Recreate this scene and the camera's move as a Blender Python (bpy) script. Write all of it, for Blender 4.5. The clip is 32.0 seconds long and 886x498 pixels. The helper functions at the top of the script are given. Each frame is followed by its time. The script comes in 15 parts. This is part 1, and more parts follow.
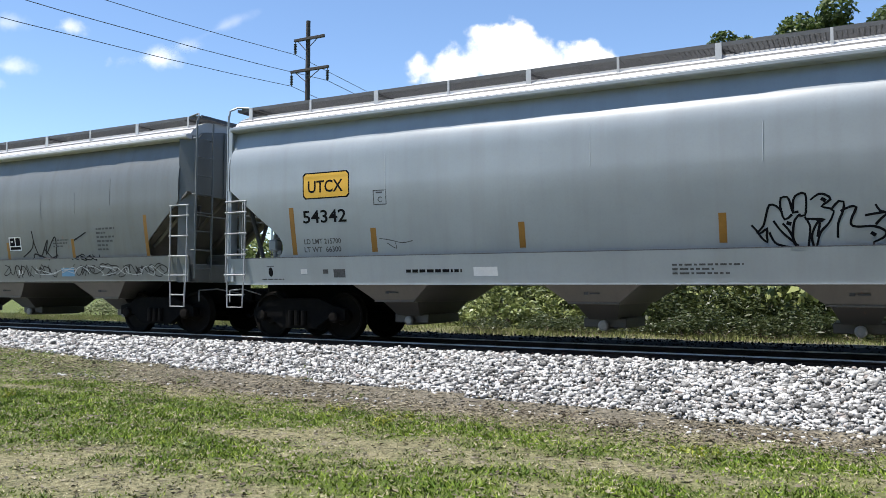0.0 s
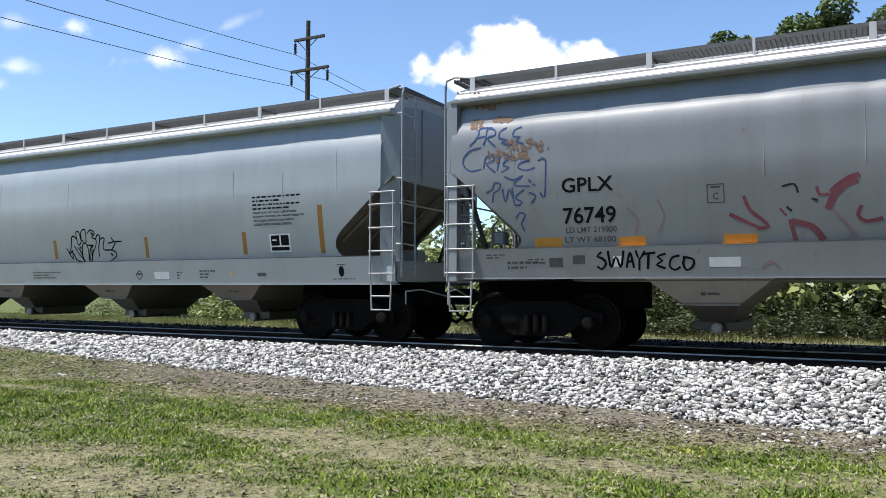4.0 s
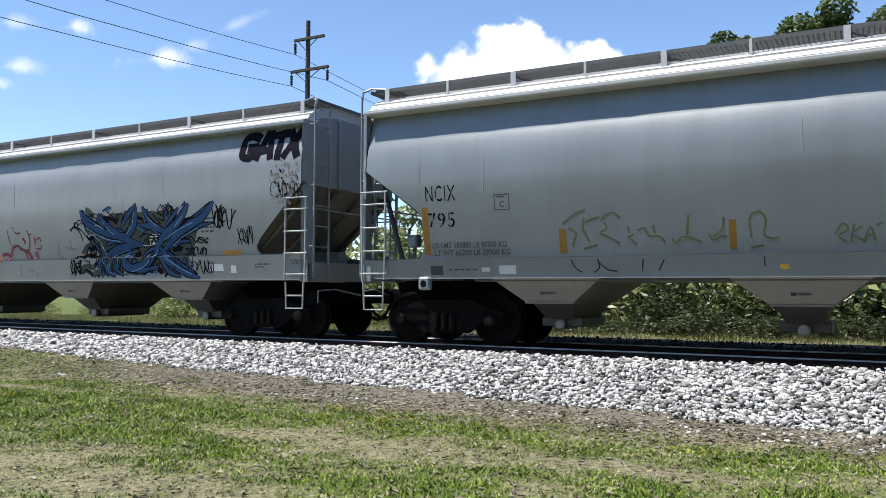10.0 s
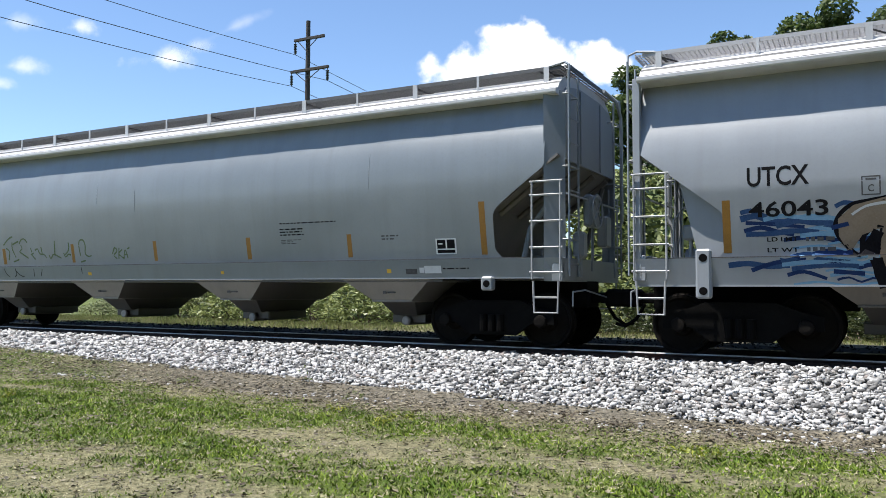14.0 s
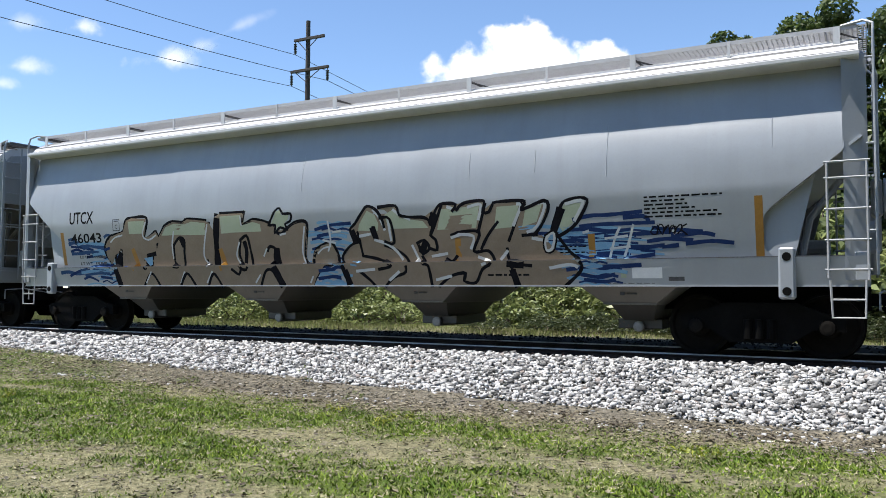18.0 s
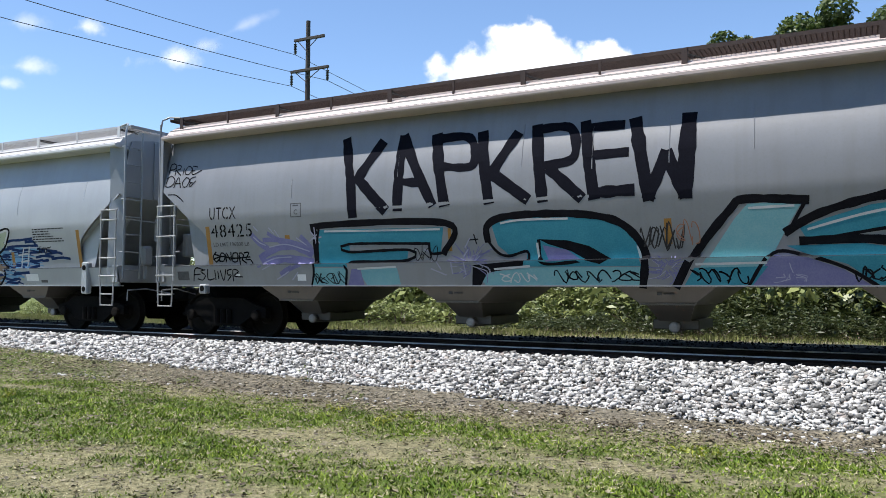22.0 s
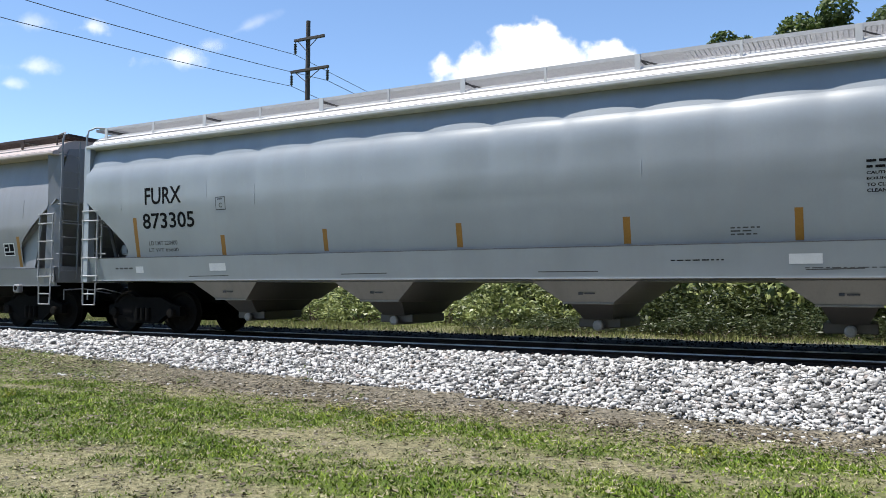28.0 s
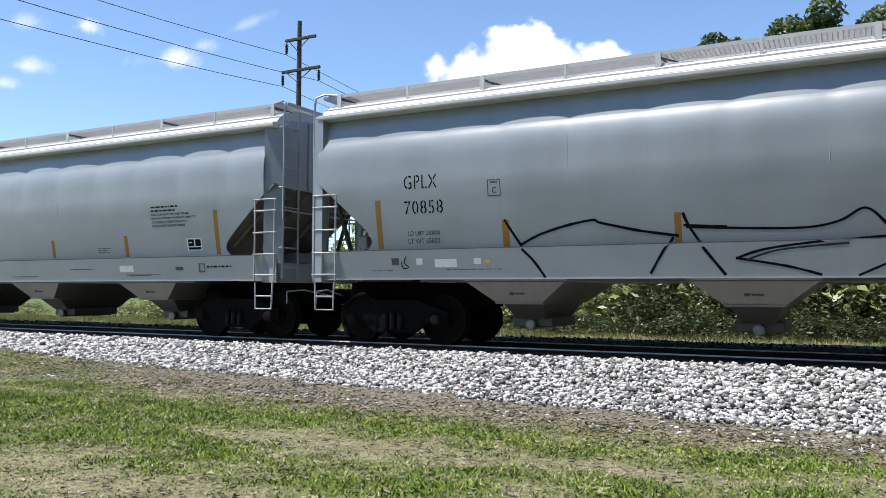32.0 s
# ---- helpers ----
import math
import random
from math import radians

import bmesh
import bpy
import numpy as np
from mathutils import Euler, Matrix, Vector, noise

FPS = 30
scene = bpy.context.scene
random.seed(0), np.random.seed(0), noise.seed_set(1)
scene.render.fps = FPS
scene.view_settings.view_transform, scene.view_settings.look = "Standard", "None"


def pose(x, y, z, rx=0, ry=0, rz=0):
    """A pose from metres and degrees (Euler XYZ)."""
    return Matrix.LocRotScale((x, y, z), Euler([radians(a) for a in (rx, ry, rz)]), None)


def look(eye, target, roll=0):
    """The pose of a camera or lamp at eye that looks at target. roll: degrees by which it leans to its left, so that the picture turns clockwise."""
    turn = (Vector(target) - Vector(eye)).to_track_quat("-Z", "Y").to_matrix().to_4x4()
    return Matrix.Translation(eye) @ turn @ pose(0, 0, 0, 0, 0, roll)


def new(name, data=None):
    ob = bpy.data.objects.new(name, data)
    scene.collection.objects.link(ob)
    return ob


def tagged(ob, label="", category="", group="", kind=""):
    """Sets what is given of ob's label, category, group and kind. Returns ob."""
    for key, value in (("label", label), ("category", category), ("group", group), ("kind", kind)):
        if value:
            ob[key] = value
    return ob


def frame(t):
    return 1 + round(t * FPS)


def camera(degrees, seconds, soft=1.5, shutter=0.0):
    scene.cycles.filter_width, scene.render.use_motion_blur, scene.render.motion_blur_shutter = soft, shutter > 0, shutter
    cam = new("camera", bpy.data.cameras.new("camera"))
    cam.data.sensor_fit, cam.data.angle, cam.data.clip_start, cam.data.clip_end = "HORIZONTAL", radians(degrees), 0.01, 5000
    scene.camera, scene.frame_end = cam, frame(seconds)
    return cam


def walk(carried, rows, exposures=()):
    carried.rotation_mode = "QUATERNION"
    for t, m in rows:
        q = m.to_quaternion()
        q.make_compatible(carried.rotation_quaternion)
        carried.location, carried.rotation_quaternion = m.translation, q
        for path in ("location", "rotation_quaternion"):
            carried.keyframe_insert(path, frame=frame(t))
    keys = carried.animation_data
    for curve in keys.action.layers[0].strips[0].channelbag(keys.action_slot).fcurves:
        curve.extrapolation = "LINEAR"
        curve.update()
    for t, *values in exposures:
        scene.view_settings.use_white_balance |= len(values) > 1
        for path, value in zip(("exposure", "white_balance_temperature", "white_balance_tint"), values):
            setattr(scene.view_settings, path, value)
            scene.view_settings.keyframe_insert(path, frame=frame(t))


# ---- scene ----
# ---- plan: x runs along the track to the right, y away from the camera, z from the rail tops ----
TRACK_Y = 13.43
GROUND_Z = -0.62
FAR_Z = 0.0
EYE = (0.0, 0.0, 0.966)

cam = camera(58.5, 32.0, soft=0.6)


def aim(turn, tilt, roll=0.197):
    a, b = radians(turn), radians(tilt)
    d = (math.sin(a) * math.cos(b), math.cos(a) * math.cos(b), math.sin(b))
    return look(EYE, tuple(e + k for e, k in zip(EYE, d)), roll)


STILL = aim(-28.389, 3.001)
walk(cam, [
    (0.0, STILL), (10.0, STILL), (20.0, STILL), (29.8, STILL),
    (30.5, aim(-28.340, 2.970)), (31.0, aim(-28.270, 2.975)), (31.5, aim(-28.330, 3.001)), (32.0, aim(-27.770, 3.050)),
])

# ---- world, sun, exposure ----
world = bpy.data.worlds.new("sky")
scene.world = world
world.use_nodes = True
wn, wl = world.node_tree.nodes, world.node_tree.links
sky = wn.new("ShaderNodeTexSky")
sky.sky_type = "NISHITA"
sky.sun_disc = False
sky.sun_elevation = radians(71)
sky.sun_rotation = radians(229)
sky.air_density = 1.0
sky.dust_density = 0.0
sky.ozone_density = 4.2
sky.altitude = 900
wn["Background"].inputs["Strength"].default_value = 0.122
wl.new(sky.outputs[0], wn["Background"].inputs["Color"])

sun = new("sun", bpy.data.lights.new("sun", "SUN"))
sun.data.energy = 4.8
sun.data.angle = radians(0.5)
sun.data.color = (1.0, 0.96, 0.9)
SUN_ALONG, SUN_ACROSS = 0.28, 0.24  # how far the light runs along and across the track for each metre that it falls
sun.matrix_basis = look((-9, -9, 40), (-9 + SUN_ALONG * 40, -9 + SUN_ACROSS * 40, 0))
scene.view_settings.exposure = 0.78


# ---- materials ----
def nodes_of(name):
    m = bpy.data.materials.new(name)
    m.use_nodes = True
    return m, m.node_tree.nodes, m.node_tree.links, m.node_tree.nodes["Principled BSDF"]


def ramp(n, stops):
    r = n.new("ShaderNodeValToRGB")
    els = r.color_ramp.elements
    while len(els) < len(stops):
        els.new(0.5)
    for e, (p, c) in zip(els, stops):
        e.position = p
        e.color = (*c, 1) if len(c) == 3 else c
    return r


def noise_tex(n, l, scale, detail=4, stretch=(1, 1, 1), coord="Object", rough=0.55):
    tc = n.new("ShaderNodeTexCoord")
    mp = n.new("ShaderNodeMapping")
    mp.inputs["Scale"].default_value = stretch
    l.new(tc.outputs[coord], mp.inputs["Vector"])
    t = n.new("ShaderNodeTexNoise")
    t.inputs["Scale"].default_value = scale
    t.inputs["Detail"].default_value = detail
    t.inputs["Roughness"].default_value = rough
    l.new(mp.outputs[0], t.inputs["Vector"])
    return t


def mix(n, l, fac, a, b, mode="MIX"):
    m = n.new("ShaderNodeMix")
    m.data_type = "RGBA"
    m.blend_type = mode
    for sock, v in ((m.inputs[0], fac), (m.inputs[6], a), (m.inputs[7], b)):
        if hasattr(v, "outputs"):
            l.new(v.outputs[0], sock)
        elif hasattr(v, "is_output"):
            l.new(v, sock)
        elif isinstance(v, (int, float)):
            sock.default_value = v
        else:
            sock.default_value = (*v, 1)
    return m.outputs[2]


def bump(n, l, height, strength, dist, bsdf):
    b = n.new("ShaderNodeBump")
    b.inputs["Strength"].default_value = strength
    b.inputs["Distance"].default_value = dist
    l.new(height, b.inputs["Height"])
    l.new(b.outputs[0], bsdf.inputs["Normal"])


def simple(name, a, b, scale=6, rough=0.6, metal=0.0, relief=0.0, stretch=(1, 1, 1), gloss=0.5):
    """Two colours mottled at two scales, with a little relief."""
    m, n, l, p = nodes_of(name)
    big = noise_tex(n, l, scale, 5, stretch)
    small = noise_tex(n, l, scale * 9, 3, stretch)
    r = ramp(n, [(0.3, a), (0.7, b)])
    l.new(big.outputs[0], r.inputs[0])
    col = mix(n, l, 0.5, r.outputs[0], ramp_out(n, l, small, a, b))
    l.new(col, p.inputs["Base Color"])
    p.inputs["Roughness"].default_value = rough
    p.inputs["Metallic"].default_value = metal
    p.inputs["Specular IOR Level"].default_value = gloss
    if relief:
        bump(n, l, small.outputs[0], relief, 0.01, p)
    return m


def ramp_out(n, l, src, a, b):
    r = ramp(n, [(0.35, a), (0.65, b)])
    l.new(src.outputs[0], r.inputs[0])
    return r.outputs[0]


def car_paint(name, base, dirt, rust, amount, streak=0.35, rustiness=0.0, rough=0.52):
    """Weathered enamel: cloudy fading, vertical rain streaks, dust and a few rust spots."""
    m, n, l, p = nodes_of(name)
    cloudy = noise_tex(n, l, 0.9, 5)
    c1 = ramp(n, [(0.3, base), (0.75, tuple(0.82 * v for v in base))])
    l.new(cloudy.outputs[0], c1.inputs[0])
    streaks = noise_tex(n, l, 2.2, 6, (2.4, 1, 0.16))
    sr = ramp(n, [(0.46, (0, 0, 0)), (0.72, (1, 1, 1))])
    l.new(streaks.outputs[0], sr.inputs[0])
    ms = n.new("ShaderNodeMath")
    ms.operation = "MULTIPLY"
    ms.inputs[1].default_value = streak * amount
    l.new(sr.outputs[0], ms.inputs[0])
    col = mix(n, l, ms.outputs[0], c1.outputs[0], dirt)
    fine = noise_tex(n, l, 26, 4)
    fr = ramp(n, [(0.5, (0, 0, 0)), (0.75, (1, 1, 1))])
    l.new(fine.outputs[0], fr.inputs[0])
    mf = n.new("ShaderNodeMath")
    mf.operation = "MULTIPLY"
    mf.inputs[1].default_value = 0.22 * amount
    l.new(fr.outputs[0], mf.inputs[0])
    col = mix(n, l, mf.outputs[0], col, dirt)
    if rustiness:
        spots = noise_tex(n, l, 5.5, 7, (1, 1, 0.7), rough=0.7)
        rr = ramp(n, [(0.66 - 0.06 * rustiness, (0, 0, 0)), (0.72, (1, 1, 1))])
        l.new(spots.outputs[0], rr.inputs[0])
        mr = n.new("ShaderNodeMath")
        mr.operation = "MULTIPLY"
        mr.inputs[1].default_value = min(1.0, rustiness)
        l.new(rr.outputs[0], mr.inputs[0])
        col = mix(n, l, mr.outputs[0], col, rust)
    l.new(col, p.inputs["Base Color"])
    p.inputs["Roughness"].default_value = rough - 0.12
    p.inputs["Specular IOR Level"].default_value = 1.0
    p.inputs["Sheen Weight"].default_value = 0.25
    p.inputs["Sheen Roughness"].default_value = 0.4
    bump(n, l, cloudy.outputs[0], 0.25, 0.03, p)
    return m


RUST = (0.16, 0.06, 0.025)
DUST = (0.27, 0.25, 0.22)
M = {}
M["slate"] = car_paint("slate_grey_enamel", (0.198, 0.2244, 0.2442), (0.1386, 0.1426, 0.1452), RUST, 0.9)
M["grey"] = car_paint("grey_enamel", (0.3053, 0.3408, 0.3664), (0.2201, 0.2244, 0.2272), RUST, 0.8, rough=0.5)
M["pale"] = car_paint("pale_grey_enamel", (0.268, 0.298, 0.326), (0.2178, 0.2191, 0.2218), RUST, 0.6, rough=0.5)
M["pale_dull"] = car_paint("dull_pale_grey_enamel", (0.2838, 0.3062, 0.3326), (0.198, 0.202, 0.2086), RUST, 0.7, rough=0.55)
M["dusty"] = car_paint("dusty_grey_enamel", (0.214, 0.230, 0.248), (0.146, 0.138, 0.134), RUST, 0.9, rustiness=0.5, rough=0.55)
M["warm"] = car_paint("warm_grey_enamel", (0.186, 0.194, 0.212), (0.13, 0.126, 0.126), RUST, 1.1, rustiness=0.15, rough=0.62)
M["olive"] = car_paint("old_olive_grey_enamel", (0.118, 0.13, 0.13), (0.075, 0.071, 0.062), RUST, 1.5, rustiness=0.5, rough=0.6)
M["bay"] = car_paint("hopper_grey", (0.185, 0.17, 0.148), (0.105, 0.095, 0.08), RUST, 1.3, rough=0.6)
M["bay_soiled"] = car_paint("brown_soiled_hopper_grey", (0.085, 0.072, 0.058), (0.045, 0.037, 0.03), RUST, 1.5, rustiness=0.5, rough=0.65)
# Darker than the car paint: shade below the end slopes is put in.
M["slope"] = car_paint("shade_dark_slope_grey", (0.12, 0.11, 0.098), (0.06, 0.053, 0.046), RUST, 1.4, rustiness=0.3, rough=0.7)
# Hopper grey darkened to near-black; the shade under the car is in the colour.
M["bay_dark"] = car_paint("shade_dark_hopper_grey", (0.035, 0.03, 0.026), (0.02, 0.018, 0.016), RUST, 1.5, rustiness=0.6, rough=0.7)
M["roof"] = car_paint("roof_white_grey", (0.5412, 0.5412, 0.5412), (0.328, 0.3116, 0.2952), RUST, 0.9, rough=0.5)
M["roof_pink"] = car_paint("roof_dusty_pink", (0.451, 0.369, 0.3444), (0.2952, 0.2296, 0.205), RUST, 1.0, rough=0.6)
M["grating"] = simple("galvanised_grating", (0.07, 0.072, 0.076), (0.115, 0.118, 0.122), 8, 0.6, 0.0)
M["grating_pale"] = simple("pale_grey_painted_grating", (0.36, 0.36, 0.375), (0.46, 0.46, 0.475), 8, 0.6)
M["ladder"] = simple("grey_painted_tube", (0.27, 0.275, 0.28), (0.38, 0.38, 0.38), 10, 0.5)
M["grating_brown"] = simple("rusty_grating", (0.022, 0.013, 0.012), (0.055, 0.032, 0.027), 8, 0.7, 0.1)
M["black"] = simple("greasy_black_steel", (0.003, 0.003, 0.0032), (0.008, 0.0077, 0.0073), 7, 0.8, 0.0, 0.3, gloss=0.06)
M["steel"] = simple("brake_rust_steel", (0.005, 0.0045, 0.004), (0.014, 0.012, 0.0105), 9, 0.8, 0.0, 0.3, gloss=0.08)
M["black_paint"] = simple("dark_painted_steel", (0.03, 0.03, 0.032), (0.07, 0.07, 0.072), 9, 0.6)
M["cap"] = simple("dull_zinc", (0.20, 0.20, 0.20), (0.32, 0.32, 0.32), 14, 0.5, 0.3)
M["rail"] = simple("rusty_rail_side", (0.022, 0.014, 0.011), (0.05, 0.03, 0.022), 12, 0.75, 0.2, 0.3)
M["rail_top"] = simple("polished_rail_head", (0.16, 0.155, 0.15), (0.26, 0.25, 0.24), 4, 0.4, 1.0)
# Whitish non-metal that paints the glint along the rail head's edge.
M["rail_glint"] = simple("rail_glint_white", (0.5, 0.49, 0.47), (0.62, 0.60, 0.58), 4, 0.5, 0.0)
M["tie"] = simple("creosoted_timber", (0.055, 0.042, 0.034), (0.14, 0.11, 0.09), 5, 0.9, 0, 0.6, (0.4, 4, 4))
M["plate"] = simple("rust_red_plate", (0.17, 0.06, 0.04), (0.26, 0.11, 0.08), 12, 0.8, 0.1)
M["ochre"] = simple("worn_yellow_reflective_tape", (0.21, 0.10, 0.012), (0.30, 0.145, 0.02), 9, 0.5)
M["yellow"] = simple("yellow_plate", (0.66, 0.37, 0.03), (0.74, 0.43, 0.05), 7, 0.45)
M["orange"] = simple("orange_reflective_tape", (0.42, 0.18, 0.02), (0.52, 0.25, 0.035), 7, 0.45)
M["ink"] = simple("black_stencil_paint", (0.006, 0.006, 0.007), (0.014, 0.014, 0.015), 11, 0.85, gloss=0.06)
M["ink_worn"] = simple("worn_stencil_paint", (0.02, 0.02, 0.022), (0.09, 0.09, 0.095), 18, 0.6)
M["navy"] = simple("navy_logo_paint", (0.006, 0.0062, 0.011), (0.013, 0.0132, 0.02), 9, 0.85, gloss=0.03)
M["white"] = simple("white_stencil_paint", (0.56, 0.57, 0.58), (0.68, 0.69, 0.69), 9, 0.5)
for key, a, b in (
        ("sp_black", (0.006, 0.006, 0.008), (0.016, 0.016, 0.02)), ("sp_dark", (0.006, 0.0065, 0.012), (0.012, 0.013, 0.022)),
        ("sp_blue", (0.032, 0.075, 0.18), (0.06, 0.12, 0.26)), ("sp_tagblue", (0.05, 0.09, 0.25), (0.11, 0.17, 0.34)),
        ("sp_navy", (0.015, 0.035, 0.12), (0.03, 0.06, 0.17)), ("sp_sky", (0.18, 0.38, 0.60), (0.28, 0.48, 0.66)),
        ("sp_teal", (0.05, 0.27, 0.36), (0.085, 0.36, 0.45)), ("sp_aqua", (0.20, 0.47, 0.52), (0.30, 0.55, 0.58)),
        ("sp_haze", (0.07, 0.085, 0.09), (0.11, 0.13, 0.125)), ("sp_lilac", (0.42, 0.42, 0.56), (0.5, 0.5, 0.62)), ("sp_purple", (0.20, 0.195, 0.40), (0.28, 0.28, 0.46)), ("sp_red", (0.25, 0.065, 0.085), (0.36, 0.15, 0.17)),
        ("sp_pink", (0.34, 0.22, 0.25), (0.40, 0.31, 0.33)), ("sp_green", (0.12, 0.18, 0.075), (0.24, 0.29, 0.19)),
        ("sp_tan", (0.27, 0.215, 0.155), (0.34, 0.275, 0.21)), ("sp_cream", (0.45, 0.52, 0.36), (0.53, 0.58, 0.44)),
        ("sp_white", (0.60, 0.63, 0.64), (0.72, 0.74, 0.74)), ("sp_olive", (0.07, 0.075, 0.07), (0.12, 0.125, 0.11)), ("sp_grey", (0.035, 0.033, 0.033), (0.075, 0.07, 0.07)),
        ("sp_orange", (0.38, 0.16, 0.09), (0.46, 0.25, 0.17))):
    M[key] = simple("spray_" + key[3:], tuple(0.68 * v for v in a), tuple(0.68 * v for v in b), 5, 0.85, gloss=0.06)


# ---- mesh tools ----
class Shape:
    """Collects faces for one mesh."""

    def __init__(self):
        self.v, self.f = [], []

    def add(self, verts, faces):
        o = len(self.v)
        self.v += [tuple(p) for p in verts]
        self.f += [tuple(i + o for i in f) for f in faces]
        return self

    def box(self, x0, x1, y0, y1, z0, z1, c=0.0):
        if c <= 0:
            vs = [(x, y, z) for x in (x0, x1) for y in (y0, y1) for z in (z0, z1)]
            return self.add(vs, [(0, 1, 3, 2), (4, 6, 7, 5), (0, 4, 5, 1), (2, 3, 7, 6), (0, 2, 6, 4), (1, 5, 7, 3)])
        vs, idx = [], {}
        X, Y, Z = (x0, x1), (y0, y1), (z0, z1)
        for i in (0, 1):
            for j in (0, 1):
                for k in (0, 1):
                    sx, sy, sz = (1 - 2 * i) * c, (1 - 2 * j) * c, (1 - 2 * k) * c
                    for a, p in (("x", (X[i], Y[j] + sy, Z[k] + sz)), ("y", (X[i] + sx, Y[j], Z[k] + sz)), ("z", (X[i] + sx, Y[j] + sy, Z[k]))):
                        idx[i, j, k, a] = len(vs)
                        vs.append(p)
        fs = []
        for i in (0, 1):
            q = [idx[i, 0, 0, "x"], idx[i, 0, 1, "x"], idx[i, 1, 1, "x"], idx[i, 1, 0, "x"]]
            fs.append(q if i == 0 else q[::-1])
            q = [idx[0, i, 0, "y"], idx[1, i, 0, "y"], idx[1, i, 1, "y"], idx[0, i, 1, "y"]]
            fs.append(q if i == 0 else q[::-1])
            q = [idx[0, 0, i, "z"], idx[0, 1, i, "z"], idx[1, 1, i, "z"], idx[1, 0, i, "z"]]
            fs.append(q if i == 0 else q[::-1])
        for i in (0, 1):
            for j in (0, 1):
                fs.append([idx[0, i, j, "y"], idx[1, i, j, "y"], idx[1, i, j, "z"], idx[0, i, j, "z"]])
                fs.append([idx[i, 0, j, "x"], idx[i, 1, j, "x"], idx[i, 1, j, "z"], idx[i, 0, j, "z"]])
                fs.append([idx[i, j, 0, "x"], idx[i, j, 1, "x"], idx[i, j, 1, "y"], idx[i, j, 0, "y"]])
                for k in (0, 1):
                    fs.append([idx[i, j, k, a] for a in "xyz"])
        return self.add(vs, fs)

    def tube(self, a, b, r, n=8, r2=None, caps=True):
        a, b = Vector(a), Vector(b)
        d = (b - a).normalized()
        u = d.orthogonal().normalized()
        w = d.cross(u)
        r2 = r if r2 is None else r2
        vs = []
        for p, q in ((a, r), (b, r2)):
            for i in range(n):
                t = 2 * math.pi * i / n
                vs.append(p + q * (math.cos(t) * u + math.sin(t) * w))
        fs = [(i, (i + 1) % n, n + (i + 1) % n, n + i) for i in range(n)]
        if caps:
            fs += [tuple(range(n - 1, -1, -1)), tuple(range(n, 2 * n))]
        return self.add(vs, fs)

    def path(self, pts, r, n=6):
        """One continuous tube through the points."""
        pts = [Vector(p) for p in pts]
        vs, fs, u = [], [], None
        for i, p in enumerate(pts):
            d = (pts[min(i + 1, len(pts) - 1)] - pts[max(i - 1, 0)]).normalized()
            u = d.orthogonal().normalized() if u is None else (u - d * u.dot(d)).normalized()
            w = d.cross(u)
            vs += [p + r * (math.cos(2 * math.pi * k / n) * u + math.sin(2 * math.pi * k / n) * w) for k in range(n)]
        for i in range(len(pts) - 1):
            fs += [(i * n + k, i * n + (k + 1) % n, (i + 1) * n + (k + 1) % n, (i + 1) * n + k) for k in range(n)]
        fs += [tuple(range(n)), tuple(range(len(vs) - 1, len(vs) - 1 - n, -1))]
        return self.add(vs, fs)

    def lathe(self, axis_pts, c, n=24):
        """Rings about the y axis through c: a list of (offset along y, radius)."""
        vs, fs = [], []
        for o, r in axis_pts:
            for i in range(n):
                t = 2 * math.pi * i / n
                vs.append((c[0] + r * math.cos(t), c[1] + o, c[2] + r * math.sin(t)))
        for k in range(len(axis_pts) - 1):
            for i in range(n):
                fs.append((k * n + i, k * n + (i + 1) % n, (k + 1) * n + (i + 1) % n, (k + 1) * n + i))
        fs += [tuple(range(n)), tuple(range(len(vs) - 1, len(vs) - 1 - n, -1))]
        return self.add(vs, fs)

    def prism(self, outline, y0, y1):
        """An x-z outline drawn through from y0 to y1."""
        n = len(outline)
        vs = [(x, y0, z) for x, z in outline] + [(x, y1, z) for x, z in outline]
        fs = [tuple(range(n)), tuple(range(2 * n - 1, n - 1, -1))]
        fs += [(i, n + i, n + (i + 1) % n, (i + 1) % n) for i in range(n)]
        return self.add(vs, fs)

    def prism_x(self, outline, x0, x1):
        n = len(outline)
        vs = [(x0, y, z) for y, z in outline] + [(x1, y, z) for y, z in outline]
        fs = [tuple(range(n)), tuple(range(2 * n - 1, n - 1, -1))]
        fs += [(i, n + i, n + (i + 1) % n, (i + 1) % n) for i in range(n)]
        return self.add(vs, fs)

    def mesh(self, name, mat, smooth=False):
        me = bpy.data.meshes.new(name)
        me.from_pydata(self.v, [], self.f)
        bm = bmesh.new()
        bm.from_mesh(me)
        bmesh.ops.recalc_face_normals(bm, faces=bm.faces)
        bm.to_mesh(me)
        bm.free()
        if mat:
            me.materials.append(mat)
        if smooth:
            me.polygons.foreach_set("use_smooth", [True] * len(me.polygons))
            me.set_sharp_from_angle(angle=radians(35))
        return me


def part(name, shape, mat, parent, label="", smooth=False):
    ob = new(name, shape.mesh(name, mat, smooth) if isinstance(shape, Shape) else shape)
    ob.parent = parent
    if label:
        tagged(ob, label)
    return ob


def thing(name, label, category, group="", kind="", at=(0, 0, 0)):
    ob = new(name)
    ob.location = at
    ob.empty_display_size = 0.3
    return tagged(ob, label, category, group, kind)


def slab(name, shape, mat, label, category="", kind="structure", smooth=False, group=""):
    return tagged(new(name, shape.mesh(name, mat, smooth)), label, category, group, kind)


